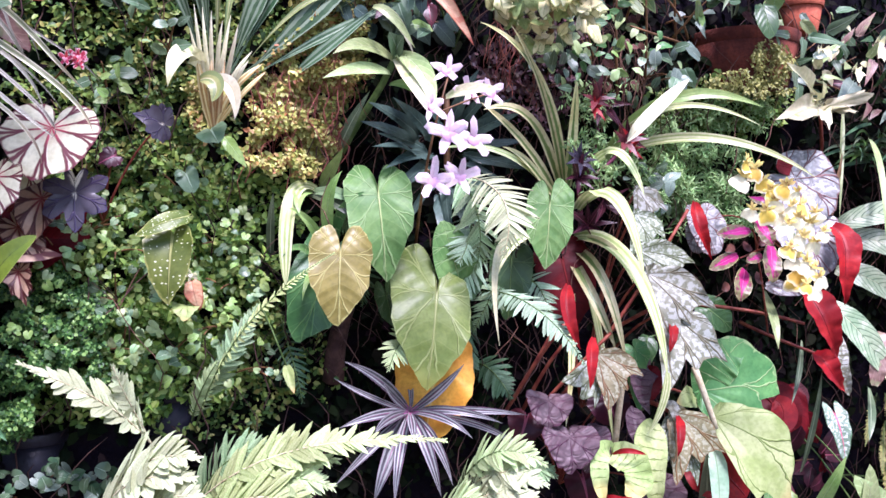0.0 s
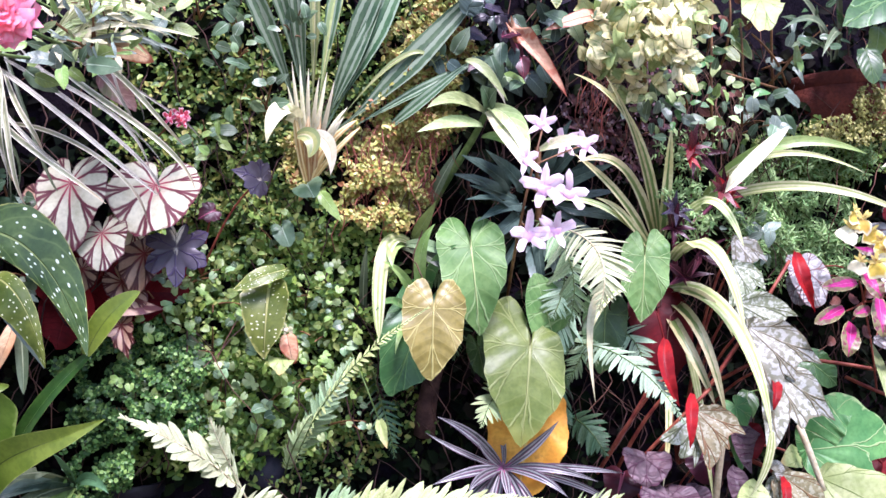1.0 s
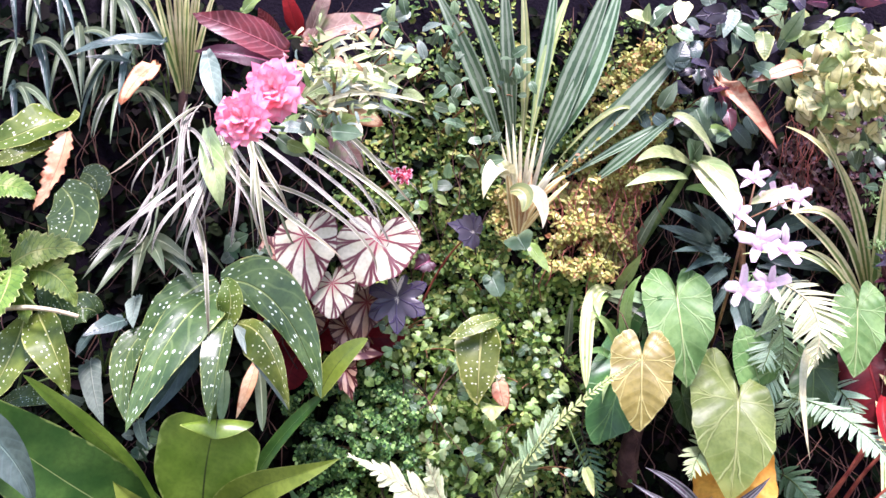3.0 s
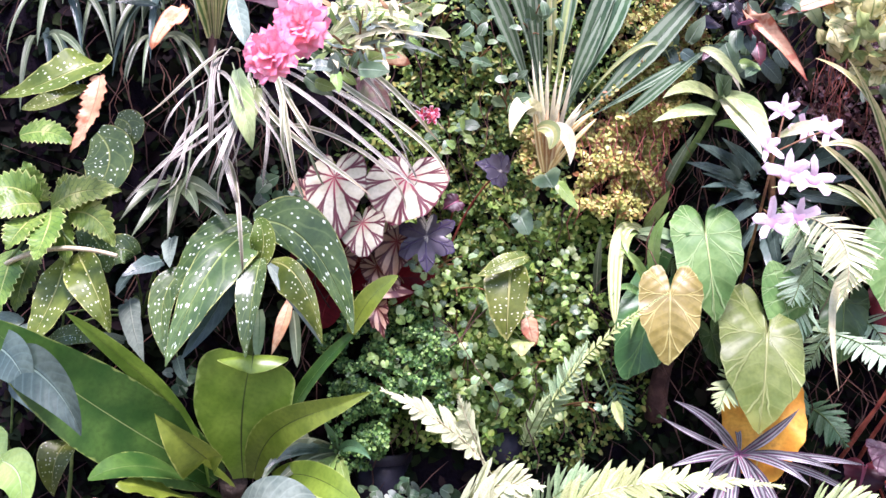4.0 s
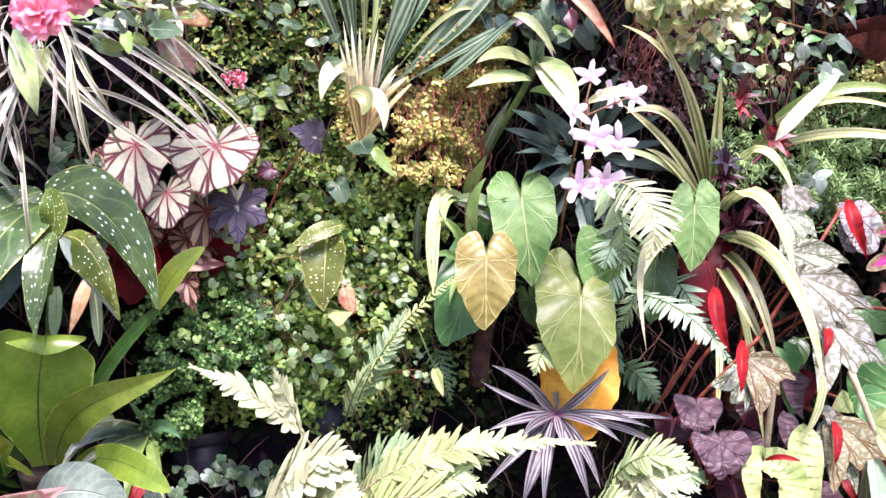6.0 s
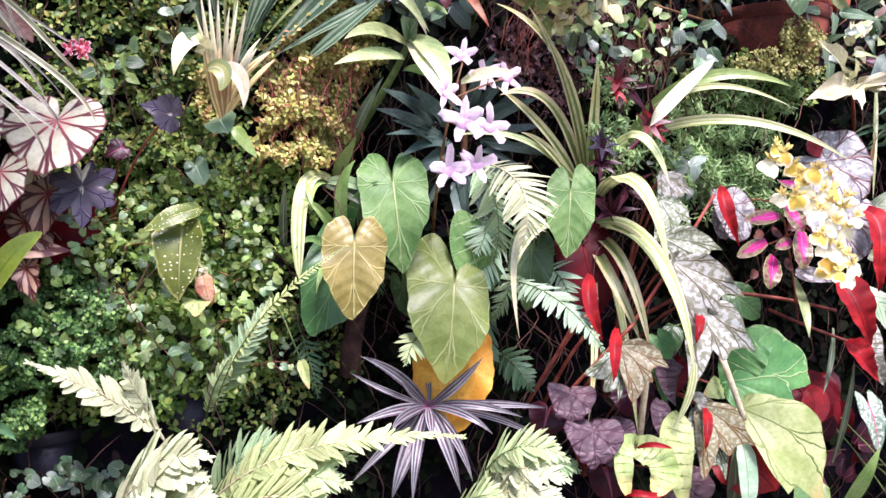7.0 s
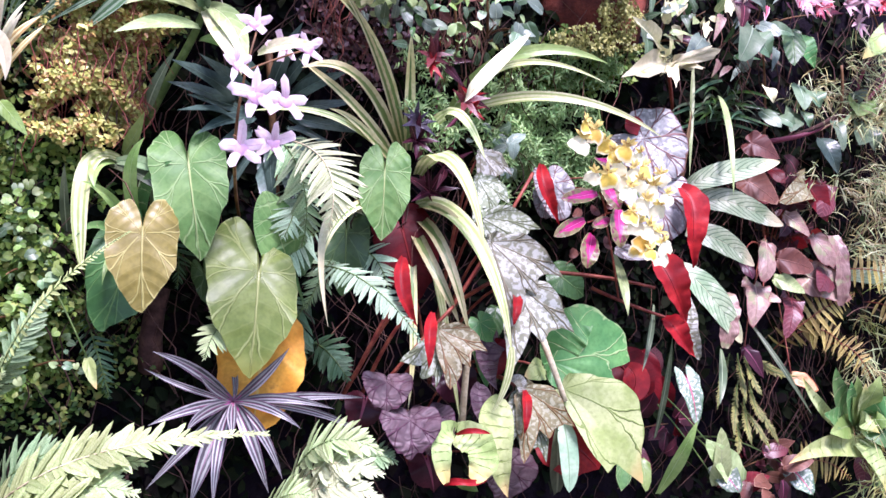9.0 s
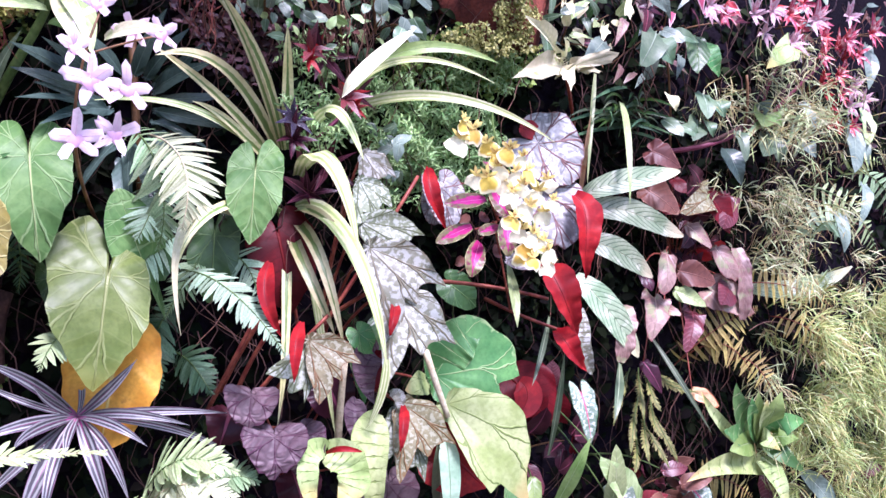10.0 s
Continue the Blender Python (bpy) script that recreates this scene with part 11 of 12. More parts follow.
strap(grass_clump, [(2.067, 1.62, 1.672), (1.959, 1.58, 1.688), (1.895, 1.57, 1.66), (1.87, 1.57, 1.62)], 0.0075, "grass", CREAM_STRAP, fold=0.3)
strap(grass_clump, [(2.185, 1.62, 1.711), (2.1, 1.58, 1.728), (2.058, 1.57, 1.699), (2.045, 1.57, 1.663)], 0.0075, "grass", CREAM_STRAP, fold=0.3)
strap(grass_clump, [(2.128, 1.62, 1.653), (2.05, 1.58, 1.672), (2.013, 1.57, 1.644), (2.002, 1.57, 1.59)], 0.0075, "grass", CREAM_STRAP, fold=0.3)
strap(grass_clump, [(2.162, 1.62, 1.679), (2.151, 1.58, 1.701), (2.182, 1.57, 1.676), (2.206, 1.57, 1.64)], 0.0075, "grass", CREAM_STRAP, fold=0.3)
strap(grass_clump, [(2.119, 1.62, 1.703), (2.039, 1.58, 1.72), (2.001, 1.57, 1.692), (1.989, 1.57, 1.648)], 0.0075, "grass", CREAM_STRAP, fold=0.3)
strap(grass_clump, [(2.109, 1.62, 1.686), (2.078, 1.58, 1.707), (2.089, 1.57, 1.681), (2.102, 1.57, 1.641)], 0.0075, "grass", PALE_LEAF, fold=0.3)
strap(grass_clump, [(2.103, 1.62, 1.697), (2.011, 1.58, 1.713), (1.962, 1.57, 1.685), (1.944, 1.57, 1.652)], 0.0075, "grass", CREAM_STRAP, fold=0.3)
strap(grass_clump, [(2.243, 1.62, 1.688), (2.136, 1.58, 1.705), (2.075, 1.57, 1.675), (2.053, 1.57, 1.625)], 0.0075, "grass", PALE_LEAF, fold=0.3)
strap(grass_clump, [(2.135, 1.62, 1.702), (2.136, 1.58, 1.724), (2.179, 1.57, 1.699), (2.209, 1.57, 1.651)], 0.0075, "grass", CREAM_STRAP, fold=0.3)
strap(grass_clump, [(2.119, 1.62, 1.67), (2.087, 1.58, 1.691), (2.097, 1.57, 1.664), (2.108, 1.57, 1.632)], 0.0075, "grass", PALE_LEAF, fold=0.3)
strap(grass_clump, [(2.091, 1.62, 1.705), (2.015, 1.58, 1.722), (1.981, 1.57, 1.694), (1.971, 1.57, 1.662)], 0.0075, "grass", PALE_LEAF, fold=0.3)
strap(grass_clump, [(2.142, 1.62, 1.662), (2.057, 1.58, 1.681), (2.015, 1.57, 1.653), (2.001, 1.57, 1.591)], 0.0075, "grass", FERN_GREEN, fold=0.3)
strap(grass_clump, [(2.097, 1.62, 1.683), (2.015, 1.58, 1.7), (1.974, 1.57, 1.672), (1.961, 1.57, 1.617)], 0.0075, "grass", FERN_GREEN, fold=0.3)
strap(grass_clump, [(2.211, 1.62, 1.718), (2.189, 1.58, 1.739), (2.211, 1.57, 1.713), (2.23, 1.57, 1.661)], 0.0075, "grass", PALE_LEAF, fold=0.3)
strap(grass_clump, [(2.201, 1.62, 1.703), (2.186, 1.58, 1.724), (2.215, 1.57, 1.698), (2.237, 1.57, 1.654)], 0.0075, "grass", PALE_LEAF, fold=0.3)
strap(grass_clump, [(1.636, 1.7, 1.701), (1.495, 1.64, 1.678), (1.383, 1.6, 1.643)], 0.008, "grass", FERN_DARK)
strap(grass_clump, [(1.604, 1.7, 1.664), (1.625, 1.64, 1.669), (1.661, 1.6, 1.637)], 0.008, "grass", FERN_DARK)
strap(grass_clump, [(1.633, 1.7, 1.641), (1.586, 1.64, 1.688), (1.556, 1.6, 1.645)], 0.008, "grass", HEART_DARK)
strap(grass_clump, [(1.634, 1.7, 1.696), (1.617, 1.64, 1.705), (1.619, 1.6, 1.668)], 0.008, "grass", NEST_DARK)
strap(grass_clump, [(1.707, 1.7, 1.672), (1.573, 1.64, 1.713), (1.466, 1.6, 1.666)], 0.008, "grass", HEART_DARK)
strap(grass_clump, [(1.614, 1.7, 1.676), (1.501, 1.64, 1.702), (1.412, 1.6, 1.66)], 0.008, "grass", GREEN_STRAP)
strap(grass_clump, [(1.664, 1.7, 1.695), (1.543, 1.64, 1.675), (1.447, 1.6, 1.64)], 0.008, "grass", NEST_DARK)
strap(grass_clump, [(1.681, 1.7, 1.663), (1.552, 1.64, 1.687), (1.451, 1.6, 1.644)], 0.008, "grass", NEST_DARK)
strap(grass_clump, [(1.649, 1.7, 1.653), (1.654, 1.64, 1.646), (1.678, 1.6, 1.614)], 0.008, "grass", FERN_DARK)
strap(grass_clump, [(1.675, 1.7, 1.69), (1.621, 1.64, 1.73), (1.584, 1.6, 1.686)], 0.008, "grass", HEART_DARK)
strap(grass_clump, [(1.67, 1.7, 1.716), (1.677, 1.64, 1.726), (1.703, 1.6, 1.69)], 0.008, "grass", NEST_DARK)
strap(grass_clump, [(1.639, 1.7, 1.667), (1.541, 1.64, 1.695), (1.467, 1.6, 1.653)], 0.008, "grass", GREEN_STRAP)
strap(grass_clump, [(1.708, 1.7, 1.706), (1.606, 1.64, 1.709), (1.525, 1.6, 1.67)], 0.008, "grass", GREEN_STRAP)
strap(grass_clump, [(1.594, 1.7, 1.65), (1.548, 1.64, 1.709), (1.521, 1.6, 1.664)], 0.008, "grass", FERN_DARK)
strap(grass_clump, [(1.639, 1.7, 1.68), (1.581, 1.64, 1.711), (1.541, 1.6, 1.669)], 0.008, "grass", NEST_DARK)
strap(grass_clump, [(1.663, 1.7, 1.694), (1.56, 1.64, 1.677), (1.481, 1.6, 1.642)], 0.008, "grass", NEST_DARK)
strap(grass_clump, [(1.652, 1.7, 1.662), (1.508, 1.64, 1.65), (1.393, 1.6, 1.615)], 0.008, "grass", FERN_DARK)
strap(grass_clump, [(1.681, 1.7, 1.661), (1.657, 1.64, 1.72), (1.652, 1.6, 1.676)], 0.008, "grass", GREEN_STRAP)
strap(grass_clump, [(1.713, 1.7, 1.701), (1.62, 1.64, 1.721), (1.552, 1.6, 1.678)], 0.008, "grass", FERN_DARK)
strap(grass_clump, [(1.657, 1.7, 1.746), (1.55, 1.64, 1.731), (1.467, 1.6, 1.693)], 0.008, "grass", FERN_DARK)
strap(grass_clump, [(1.655, 1.7, 1.707), (1.614, 1.64, 1.737), (1.592, 1.6, 1.696)], 0.008, "grass", GREEN_STRAP)
strap(grass_clump, [(1.685, 1.7, 1.711), (1.646, 1.64, 1.773), (1.626, 1.6, 1.725)], 0.008, "grass", HEART_DARK)
strap(grass_clump, [(1.73, 1.7, 1.663), (1.64, 1.64, 1.688), (1.57, 1.6, 1.646)], 0.008, "grass", FERN_DARK)
strap(grass_clump, [(1.661, 1.7, 1.699), (1.699, 1.64, 1.687), (1.758, 1.6, 1.657)], 0.008, "grass", NEST_DARK)
strap(grass_clump, [(1.669, 1.7, 1.655), (1.648, 1.64, 1.701), (1.647, 1.6, 1.658)], 0.008, "grass", GREEN_STRAP)
strap(grass_clump, [(1.718, 1.7, 1.694), (1.646, 1.64, 1.751), (1.593, 1.6, 1.704)], 0.008, "grass", GREEN_STRAP)
strap(grass_clump, [(1.664, 1.7, 1.688), (1.572, 1.64, 1.744), (1.501, 1.6, 1.695)], 0.008, "grass", NEST_DARK)
strap(grass_clump, [(1.644, 1.7, 1.693), (1.561, 1.64, 1.722), (1.496, 1.6, 1.678)], 0.008, "grass", GREEN_STRAP)
strap(grass_clump, [(1.64, 1.7, 1.662), (1.568, 1.64, 1.689), (1.516, 1.6, 1.647)], 0.008, "grass", FERN_DARK)
strap(grass_clump, [(1.661, 1.7, 1.664), (1.62, 1.64, 1.709), (1.599, 1.6, 1.666)], 0.008, "grass", GREEN_STRAP)
strap(grass_clump, [(1.683, 1.7, 1.71), (1.614, 1.64, 1.742), (1.565, 1.6, 1.699)], 0.008, "grass", HEART_DARK)
strap(grass_clump, [(1.607, 1.7, 1.667), (1.561, 1.64, 1.724), (1.532, 1.6, 1.678)], 0.008, "grass", NEST_DARK)
strap(grass_clump, [(1.646, 1.7, 1.679), (1.664, 1.64, 1.665), (1.7, 1.6, 1.634)], 0.008, "grass", HEART_DARK)
strap(grass_clump, [(1.669, 1.7, 1.681), (1.588, 1.64, 1.721), (1.525, 1.6, 1.676)], 0.008, "grass", NEST_DARK)
strap(grass_clump, [(1.563, 1.62, 1.699), (1.471, 1.5, 1.638), (1.449, 1.48, 1.495)], 0.016, "grass", PALE_LEAF)
strap(grass_clump, [(1.532, 1.66, 1.759), (1.466, 1.6, 1.647), (1.438, 1.58, 1.536)], 0.01, "grass", PALE_LEAF)
strap(grass_clump, [(1.489, 1.66, 1.517), (1.45, 1.6, 1.592), (1.447, 1.58, 1.661)], 0.012, "grass", DRY_LEAF)
red_flowers = plant("red_flowering_shrub", (2.308, 1.74, 1.855), "shrub with ragged crimson, pink and white leaves", "shrub")
whorl(red_flowers, (2.176, 1.56, 1.792), 0.04, CALICO, 11, 730, wide=0.8, shape="lance", up=-0.1)
whorl(red_flowers, (2.186, 1.56, 1.748), 0.035, CALICO, 11, 731, wide=0.8, shape="lance", up=-0.1)
whorl(red_flowers, (2.219, 1.56, 1.724), 0.04, PINK_CALICO, 11, 732, wide=0.8, shape="lance", up=-0.1)
whorl(red_flowers, (2.23, 1.56, 1.678), 0.036, CALICO, 11, 733, wide=0.8, shape="lance", up=-0.1)
whorl(red_flowers, (2.275, 1.56, 1.74), 0.036, PINK_CALICO, 11, 734, wide=0.8, shape="lance", up=-0.1)
whorl(red_flowers, (2.123, 1.56, 1.871), 0.04, CALICO, 11, 735, wide=0.8, shape="lance", up=-0.1)
whorl(red_flowers, (2.208, 1.56, 1.873), 0.05, CALICO, 11, 736, wide=0.8, shape="lance", up=-0.1)
whorl(red_flowers, (2.253, 1.56, 1.844), 0.04, CALICO, 11, 737, wide=0.8, shape="lance", up=-0.1)
whorl(red_flowers, (2.082, 1.56, 1.905), 0.05, PINK_CALICO, 11, 738, wide=0.8, shape="lance", up=-0.1)
whorl(red_flowers, (2.001, 1.56, 1.909), 0.05, CALICO, 11, 739, wide=0.8, shape="lance", up=-0.1)
whorl(red_flowers, (2.011, 1.56, 1.848), 0.045, PINK_CALICO, 11, 740, wide=0.8, shape="lance", up=-0.1)
whorl(red_flowers, (1.943, 1.56, 1.909), 0.04, PINK_CALICO, 11, 741, wide=0.8, shape="lance", up=-0.1)
whorl(red_flowers, (1.746, 1.56, 1.898), 0.04, PINK_CALICO, 11, 742, wide=0.8, shape="lance", up=-0.1)
whorl(red_flowers, (1.789, 1.56, 1.885), 0.036, CALICO, 11, 743, wide=0.8, shape="lance", up=-0.1)
tube("stem", red_flowers, [(2.033, 1.66, 1.672), (2.035, 1.6, 1.73), (2.173, 1.58, 1.834)], 0.005, MAROON, 0.003)
tube("stem", red_flowers, [(1.722, 1.68, 1.612), (1.849, 1.62, 1.612), (1.956, 1.6, 1.682)], 0.006, MAROON, 0.004)
tube("stem", red_flowers, [(2.018, 1.64, 1.696), (1.966, 1.6, 1.751), (2.008, 1.58, 1.814)], 0.004, MAROON, 0.003)
whorl(red_flowers, (1.972, 1.58, 1.924), 0.054, CALICO, 12, 700, wide=0.9, shape="lance", up=-0.1)
whorl(red_flowers, (2.12, 1.58, 1.915), 0.058, CALICO, 13, 701, wide=0.9, shape="lance", up=-0.1)
whorl(red_flowers, (2.205, 1.58, 1.86), 0.05, CALICO, 12, 702, wide=0.9, shape="lance", up=-0.1)
whorl(red_flowers, (2.01, 1.58, 1.842), 0.043, PINK_CALICO, 12, 703, wide=0.9, shape="lance", up=-0.1)
whorl(red_flowers, (1.906, 1.58, 1.904), 0.043, PINK_CALICO, 11, 704, wide=0.9, shape="lance", up=-0.1)
whorl(red_flowers, (1.774, 1.58, 1.889), 0.036, PINK_CALICO, 10, 705, wide=0.9, shape="lance", up=-0.1)
whorl(red_flowers, (2.059, 1.58, 1.884), 0.043, CALICO, 11, 706, wide=0.9, shape="lance", up=-0.1)
whorl(red_flowers, (2.259, 1.58, 1.766), 0.043, PINK_CALICO, 11, 707, wide=0.9, shape="lance", up=-0.1)
whorl(red_flowers, (2.141, 1.58, 1.835), 0.04, CALICO, 10, 708, wide=0.9, shape="lance", up=-0.1)
whorl(red_flowers, (2.248, 1.58, 1.936), 0.043, PINK_CALICO, 10, 709, wide=0.9, shape="lance", up=-0.1)
whorl(red_flowers, (2.338, 1.58, 1.906), 0.05, CALICO, 11, 710, wide=0.9, shape="lance", up=-0.1)
whorl(red_flowers, (2.433, 1.58, 1.847), 0.05, PINK_CALICO, 11, 711, wide=0.9, shape="lance", up=-0.1)
whorl(red_flowers, (1.943, 1.58, 1.866), 0.036, PINK_CALICO, 10, 712, wide=0.9, shape="lance", up=-0.1)
whorl(red_flowers, (2.08, 1.58, 1.949), 0.05, CALICO, 11, 713, wide=0.9, shape="lance", up=-0.1)
whorl(red_flowers, (2.122, 1.56, 1.785), 0.024, RED_LEAF, 6, 740, wide=1.1, shape="lance", name="floret")
whorl(red_flowers, (2.143, 1.56, 1.768), 0.024, RED_LEAF, 6, 741, wide=1.1, shape="lance", name="floret")
whorl(red_flowers, (2.133, 1.56, 1.742), 0.024, RED_LEAF, 6, 742, wide=1.1, shape="lance", name="floret")
whorl(red_flowers, (2.154, 1.56, 1.718), 0.024, RED_LEAF, 6, 743, wide=1.1, shape="lance", name="floret")
whorl(red_flowers, (2.164, 1.56, 1.693), 0.024, RED_LEAF, 6, 744, wide=1.1, shape="lance", name="floret")
whorl(red_flowers, (2.143, 1.56, 1.676), 0.024, RED_LEAF, 6, 745, wide=1.1, shape="lance", name="floret")
whorl(red_flowers, (2.175, 1.56, 1.67), 0.024, RED_LEAF, 6, 746, wide=1.1, shape="lance", name="floret")
whorl(red_flowers, (2.112, 1.56, 1.766), 0.024, RED_LEAF, 6, 747, wide=1.1, shape="lance", name="floret")
whorl(red_flowers, (2.218, 1.56, 1.845), 0.024, RED_LEAF, 6, 748, wide=1.1, shape="lance", name="floret")
whorl(red_flowers, (2.196, 1.56, 1.83), 0.024, RED_LEAF, 6, 749, wide=1.1, shape="lance", name="floret")
tube("stem", red_flowers, [(2.293, 1.73, 1.766), (2.122, 1.64, 1.852), (1.957, 1.55, 1.885)], 0.003, BROWN_STALK, 0.0015)
tube("stem", red_flowers, [(2.293, 1.73, 1.766), (2.165, 1.64, 1.842), (2.037, 1.55, 1.88)], 0.003, BROWN_STALK, 0.0015)
tube("stem", red_flowers, [(2.293, 1.73, 1.766), (2.209, 1.64, 1.818), (2.12, 1.55, 1.863)], 0.003, BROWN_STALK, 0.0015)
tube("stem", red_flowers, [(2.293, 1.73, 1.766), (2.243, 1.64, 1.8), (2.185, 1.55, 1.849)], 0.003, BROWN_STALK, 0.0015)
tube("stem", red_flowers, [(2.293, 1.73, 1.766), (2.217, 1.64, 1.709), (2.137, 1.55, 1.761)], 0.003, BROWN_STALK, 0.0015)
sprinkle(red_flowers, (1.808, 1.64, 1.911), (0.14, 0.06), 22, 0.06, [PINK_LEAF, MAROON, RED_FLORET, GREY_LANCE], 602, shape="lance", wide=1.2)
feathery = plant("feathery_plant", (2.304, 1.74, 1.418), "thin brown twigs of a feathery bamboo-like plant")
needle_cloud("feathery_leaves", "masses of fine narrow yellow-green leaves", NEEDLE_CARPET, [(2.247, 1.15, 0.222, 0.099), (2.217, 0.965, 0.251, 0.127), (2.381, 0.786, 0.191, 0.109), (2.088, 1.243, 0.102, 0.058), (2.552, 0.999, 0.182, 0.309)], 300, 46, 0.042, 0.0027, 61)
needle_cloud("feathery_leaves", "dry tan and green narrow leaves among thin twigs", DRY_NEEDLES, [(1.962, 1.477, 0.123, 0.13), (2.006, 1.729, 0.184, 0.099), (1.969, 1.089, 0.096, 0.097)], 52, 24, 0.05, 0.0026, 62)
needle_cloud("feathery_leaves", "tan and pale green narrow leaves round the red-flowered shrub", DRY_NEEDLES, [(2.025, 1.815, 0.198, 0.065), (1.972, 1.490, 0.165, 0.094), (2.167, 1.341, 0.193, 0.060), (2.071, 1.685, 0.153, 0.050)], 46, 24, 0.034, 0.0026, 63)
tube("twig", feathery, [(2.318, 1.75, 1.388), (2.266, 1.64, 1.847), (2.248, 1.56, 1.78)], 0.002, ROOT, 0.001)
tube("twig", feathery, [(2.318, 1.75, 1.388), (2.086, 1.64, 1.442), (1.907, 1.56, 1.396)], 0.002, ROOT, 0.001)
tube("twig", feathery, [(2.316, 1.75, 1.152), (2.141, 1.64, 1.141), (2.013, 1.56, 1.11)], 0.002, ROOT, 0.001)
tube("twig", feathery, [(2.318, 1.75, 1.388), (2.296, 1.64, 1.493), (2.308, 1.56, 1.436)], 0.002, ROOT, 0.001)
tube("twig", feathery, [(2.316, 1.75, 1.152), (2.065, 1.64, 1.26), (1.871, 1.56, 1.229)], 0.002, ROOT, 0.001)
tube("twig", feathery, [(2.316, 1.75, 1.152), (2.275, 1.64, 1.02), (2.272, 1.56, 0.977)], 0.002, ROOT, 0.001)
tube("twig", feathery, [(2.318, 1.75, 1.388), (2.261, 1.64, 1.747), (2.235, 1.56, 1.683)], 0.002, ROOT, 0.001)
tube("twig", feathery, [(2.318, 1.75, 1.388), (2.221, 1.64, 1.619), (2.157, 1.56, 1.559)], 0.002, ROOT, 0.001)
leaf(green_shrub, (1.81, 1.54, 1.644), (1.798, 1.51, 1.582), "ovate", 0.6, SMALL_TEAL, bend=1.2, fold=0.3, stalk=None)
leaf(green_shrub, (2.021, 1.54, 1.714), (2.028, 1.51, 1.655), "ovate", 0.5, GREY_LANCE, bend=1.2, fold=0.3, stalk=None)
leaf(green_shrub, (2.145, 1.54, 1.475), (2.131, 1.51, 1.384), "ovate", 0.5, GREY_LANCE, bend=1.2, fold=0.3, stalk=None)
leaf(green_shrub, (1.982, 1.54, 1.836), (1.864, 1.51, 1.773), "ovate", 0.6, LOBED_YELLOW, bend=1.2, fold=0.3, stalk=None)
leaf(green_shrub, (2.246, 1.54, 1.54), (2.186, 1.51, 1.448), "ovate", 0.4, GREY_LANCE, bend=1.2, fold=0.3, stalk=None)
right_fern = plant("green_fern", (2.607, 1.74, 1.396), "green fern with arching fronds", "fern")
frond(right_fern, [(2.173, 1.64, 1.542), (2.19, 1.57, 1.532), (2.269, 1.55, 1.486), (2.319, 1.55, 1.379)], 0.055, FERN_PALE, gap=0.0145, shape="slim", rise=12, droop=0.25)
frond(right_fern, [(2.173, 1.64, 1.354), (2.085, 1.57, 1.449), (2.139, 1.55, 1.499), (2.214, 1.55, 1.421)], 0.06, FERN_MINT, gap=0.0145, shape="slim", rise=12, droop=0.25)
frond(right_fern, [(2.34, 1.64, 1.585), (2.323, 1.57, 1.581), (2.372, 1.55, 1.54), (2.432, 1.55, 1.445)], 0.055, FERN_GREEN, gap=0.0145, shape="slim", rise=12, droop=0.25)
frond(right_fern, [(2.271, 1.64, 1.543), (2.233, 1.57, 1.579), (2.268, 1.55, 1.618), (2.337, 1.55, 1.593)], 0.04, FERN_LIME, gap=0.0145, shape="slim", rise=12, droop=0.25)
gold_fern = plant("yellowing_fern", (1.913, 1.74, 1.106), "yellowing fern with rust-brown midribs", "fern")
frond(gold_fern, [(1.946, 1.66, 1.317), (1.96, 1.58, 1.337), (2.051, 1.56, 1.317), (2.164, 1.56, 1.26)], 0.05, FERN_GOLD, gap=0.0125, shape="slim", rise=2, droop=0.1, stalk=RED_STALK)
frond(gold_fern, [(1.746, 1.66, 1.151), (1.744, 1.58, 1.22), (1.807, 1.56, 1.264), (1.897, 1.56, 1.276)], 0.055, FERN_GOLD, gap=0.0125, shape="slim", rise=2, droop=0.1, stalk=RED_STALK)
frond(gold_fern, [(1.764, 1.66, 1.161), (1.778, 1.58, 1.229), (1.825, 1.56, 1.215), (1.878, 1.56, 1.139)], 0.05, FERN_GOLD, gap=0.0125, shape="slim", rise=2, droop=0.1, stalk=RED_STALK)
frond(gold_fern, [(1.753, 1.66, 0.869), (1.743, 1.58, 0.944), (1.806, 1.56, 0.939), (1.877, 1.56, 0.872)], 0.05, FERN_GOLD, gap=0.0125, shape="slim", rise=2, droop=0.1, stalk=RED_STALK)
frond(gold_fern, [(2.064, 1.66, 1.239), (2.038, 1.58, 1.247), (2.091, 1.56, 1.22), (2.154, 1.56, 1.163)], 0.045, FERN_GOLD, gap=0.0125, shape="slim", rise=2, droop=0.1, stalk=RED_STALK)
frond(gold_fern, [(1.927, 1.66, 1.146), (1.885, 1.58, 1.184), (1.915, 1.56, 1.147), (1.953, 1.56, 1.082)], 0.04, FERN_GOLD, gap=0.0125, shape="slim", rise=2, droop=0.1, stalk=RED_STALK)
pinks = plant("pink_arrowhead_plant", (1.839, 1.74, 1.35), "arrowhead vine with dusty pink and brown leaves")
leaf(pinks, (1.609, 1.58, 1.601), (1.652, 1.55, 1.571), "wing", 1.3, BROWN_LEAF, wave=0.06, bend=0.8, stalk=RED_STALK)
leaf(pinks, (1.601, 1.58, 1.523), (1.651, 1.55, 1.471), "wing", 1.1, BROWN_LEAF, wave=0.06, bend=0.8, stalk=RED_STALK)
leaf(pinks, (1.665, 1.58, 1.546), (1.673, 1.55, 1.517), "ovate", 1.1, DEEP_RED, wave=0.06, bend=0.8, stalk=RED_STALK)
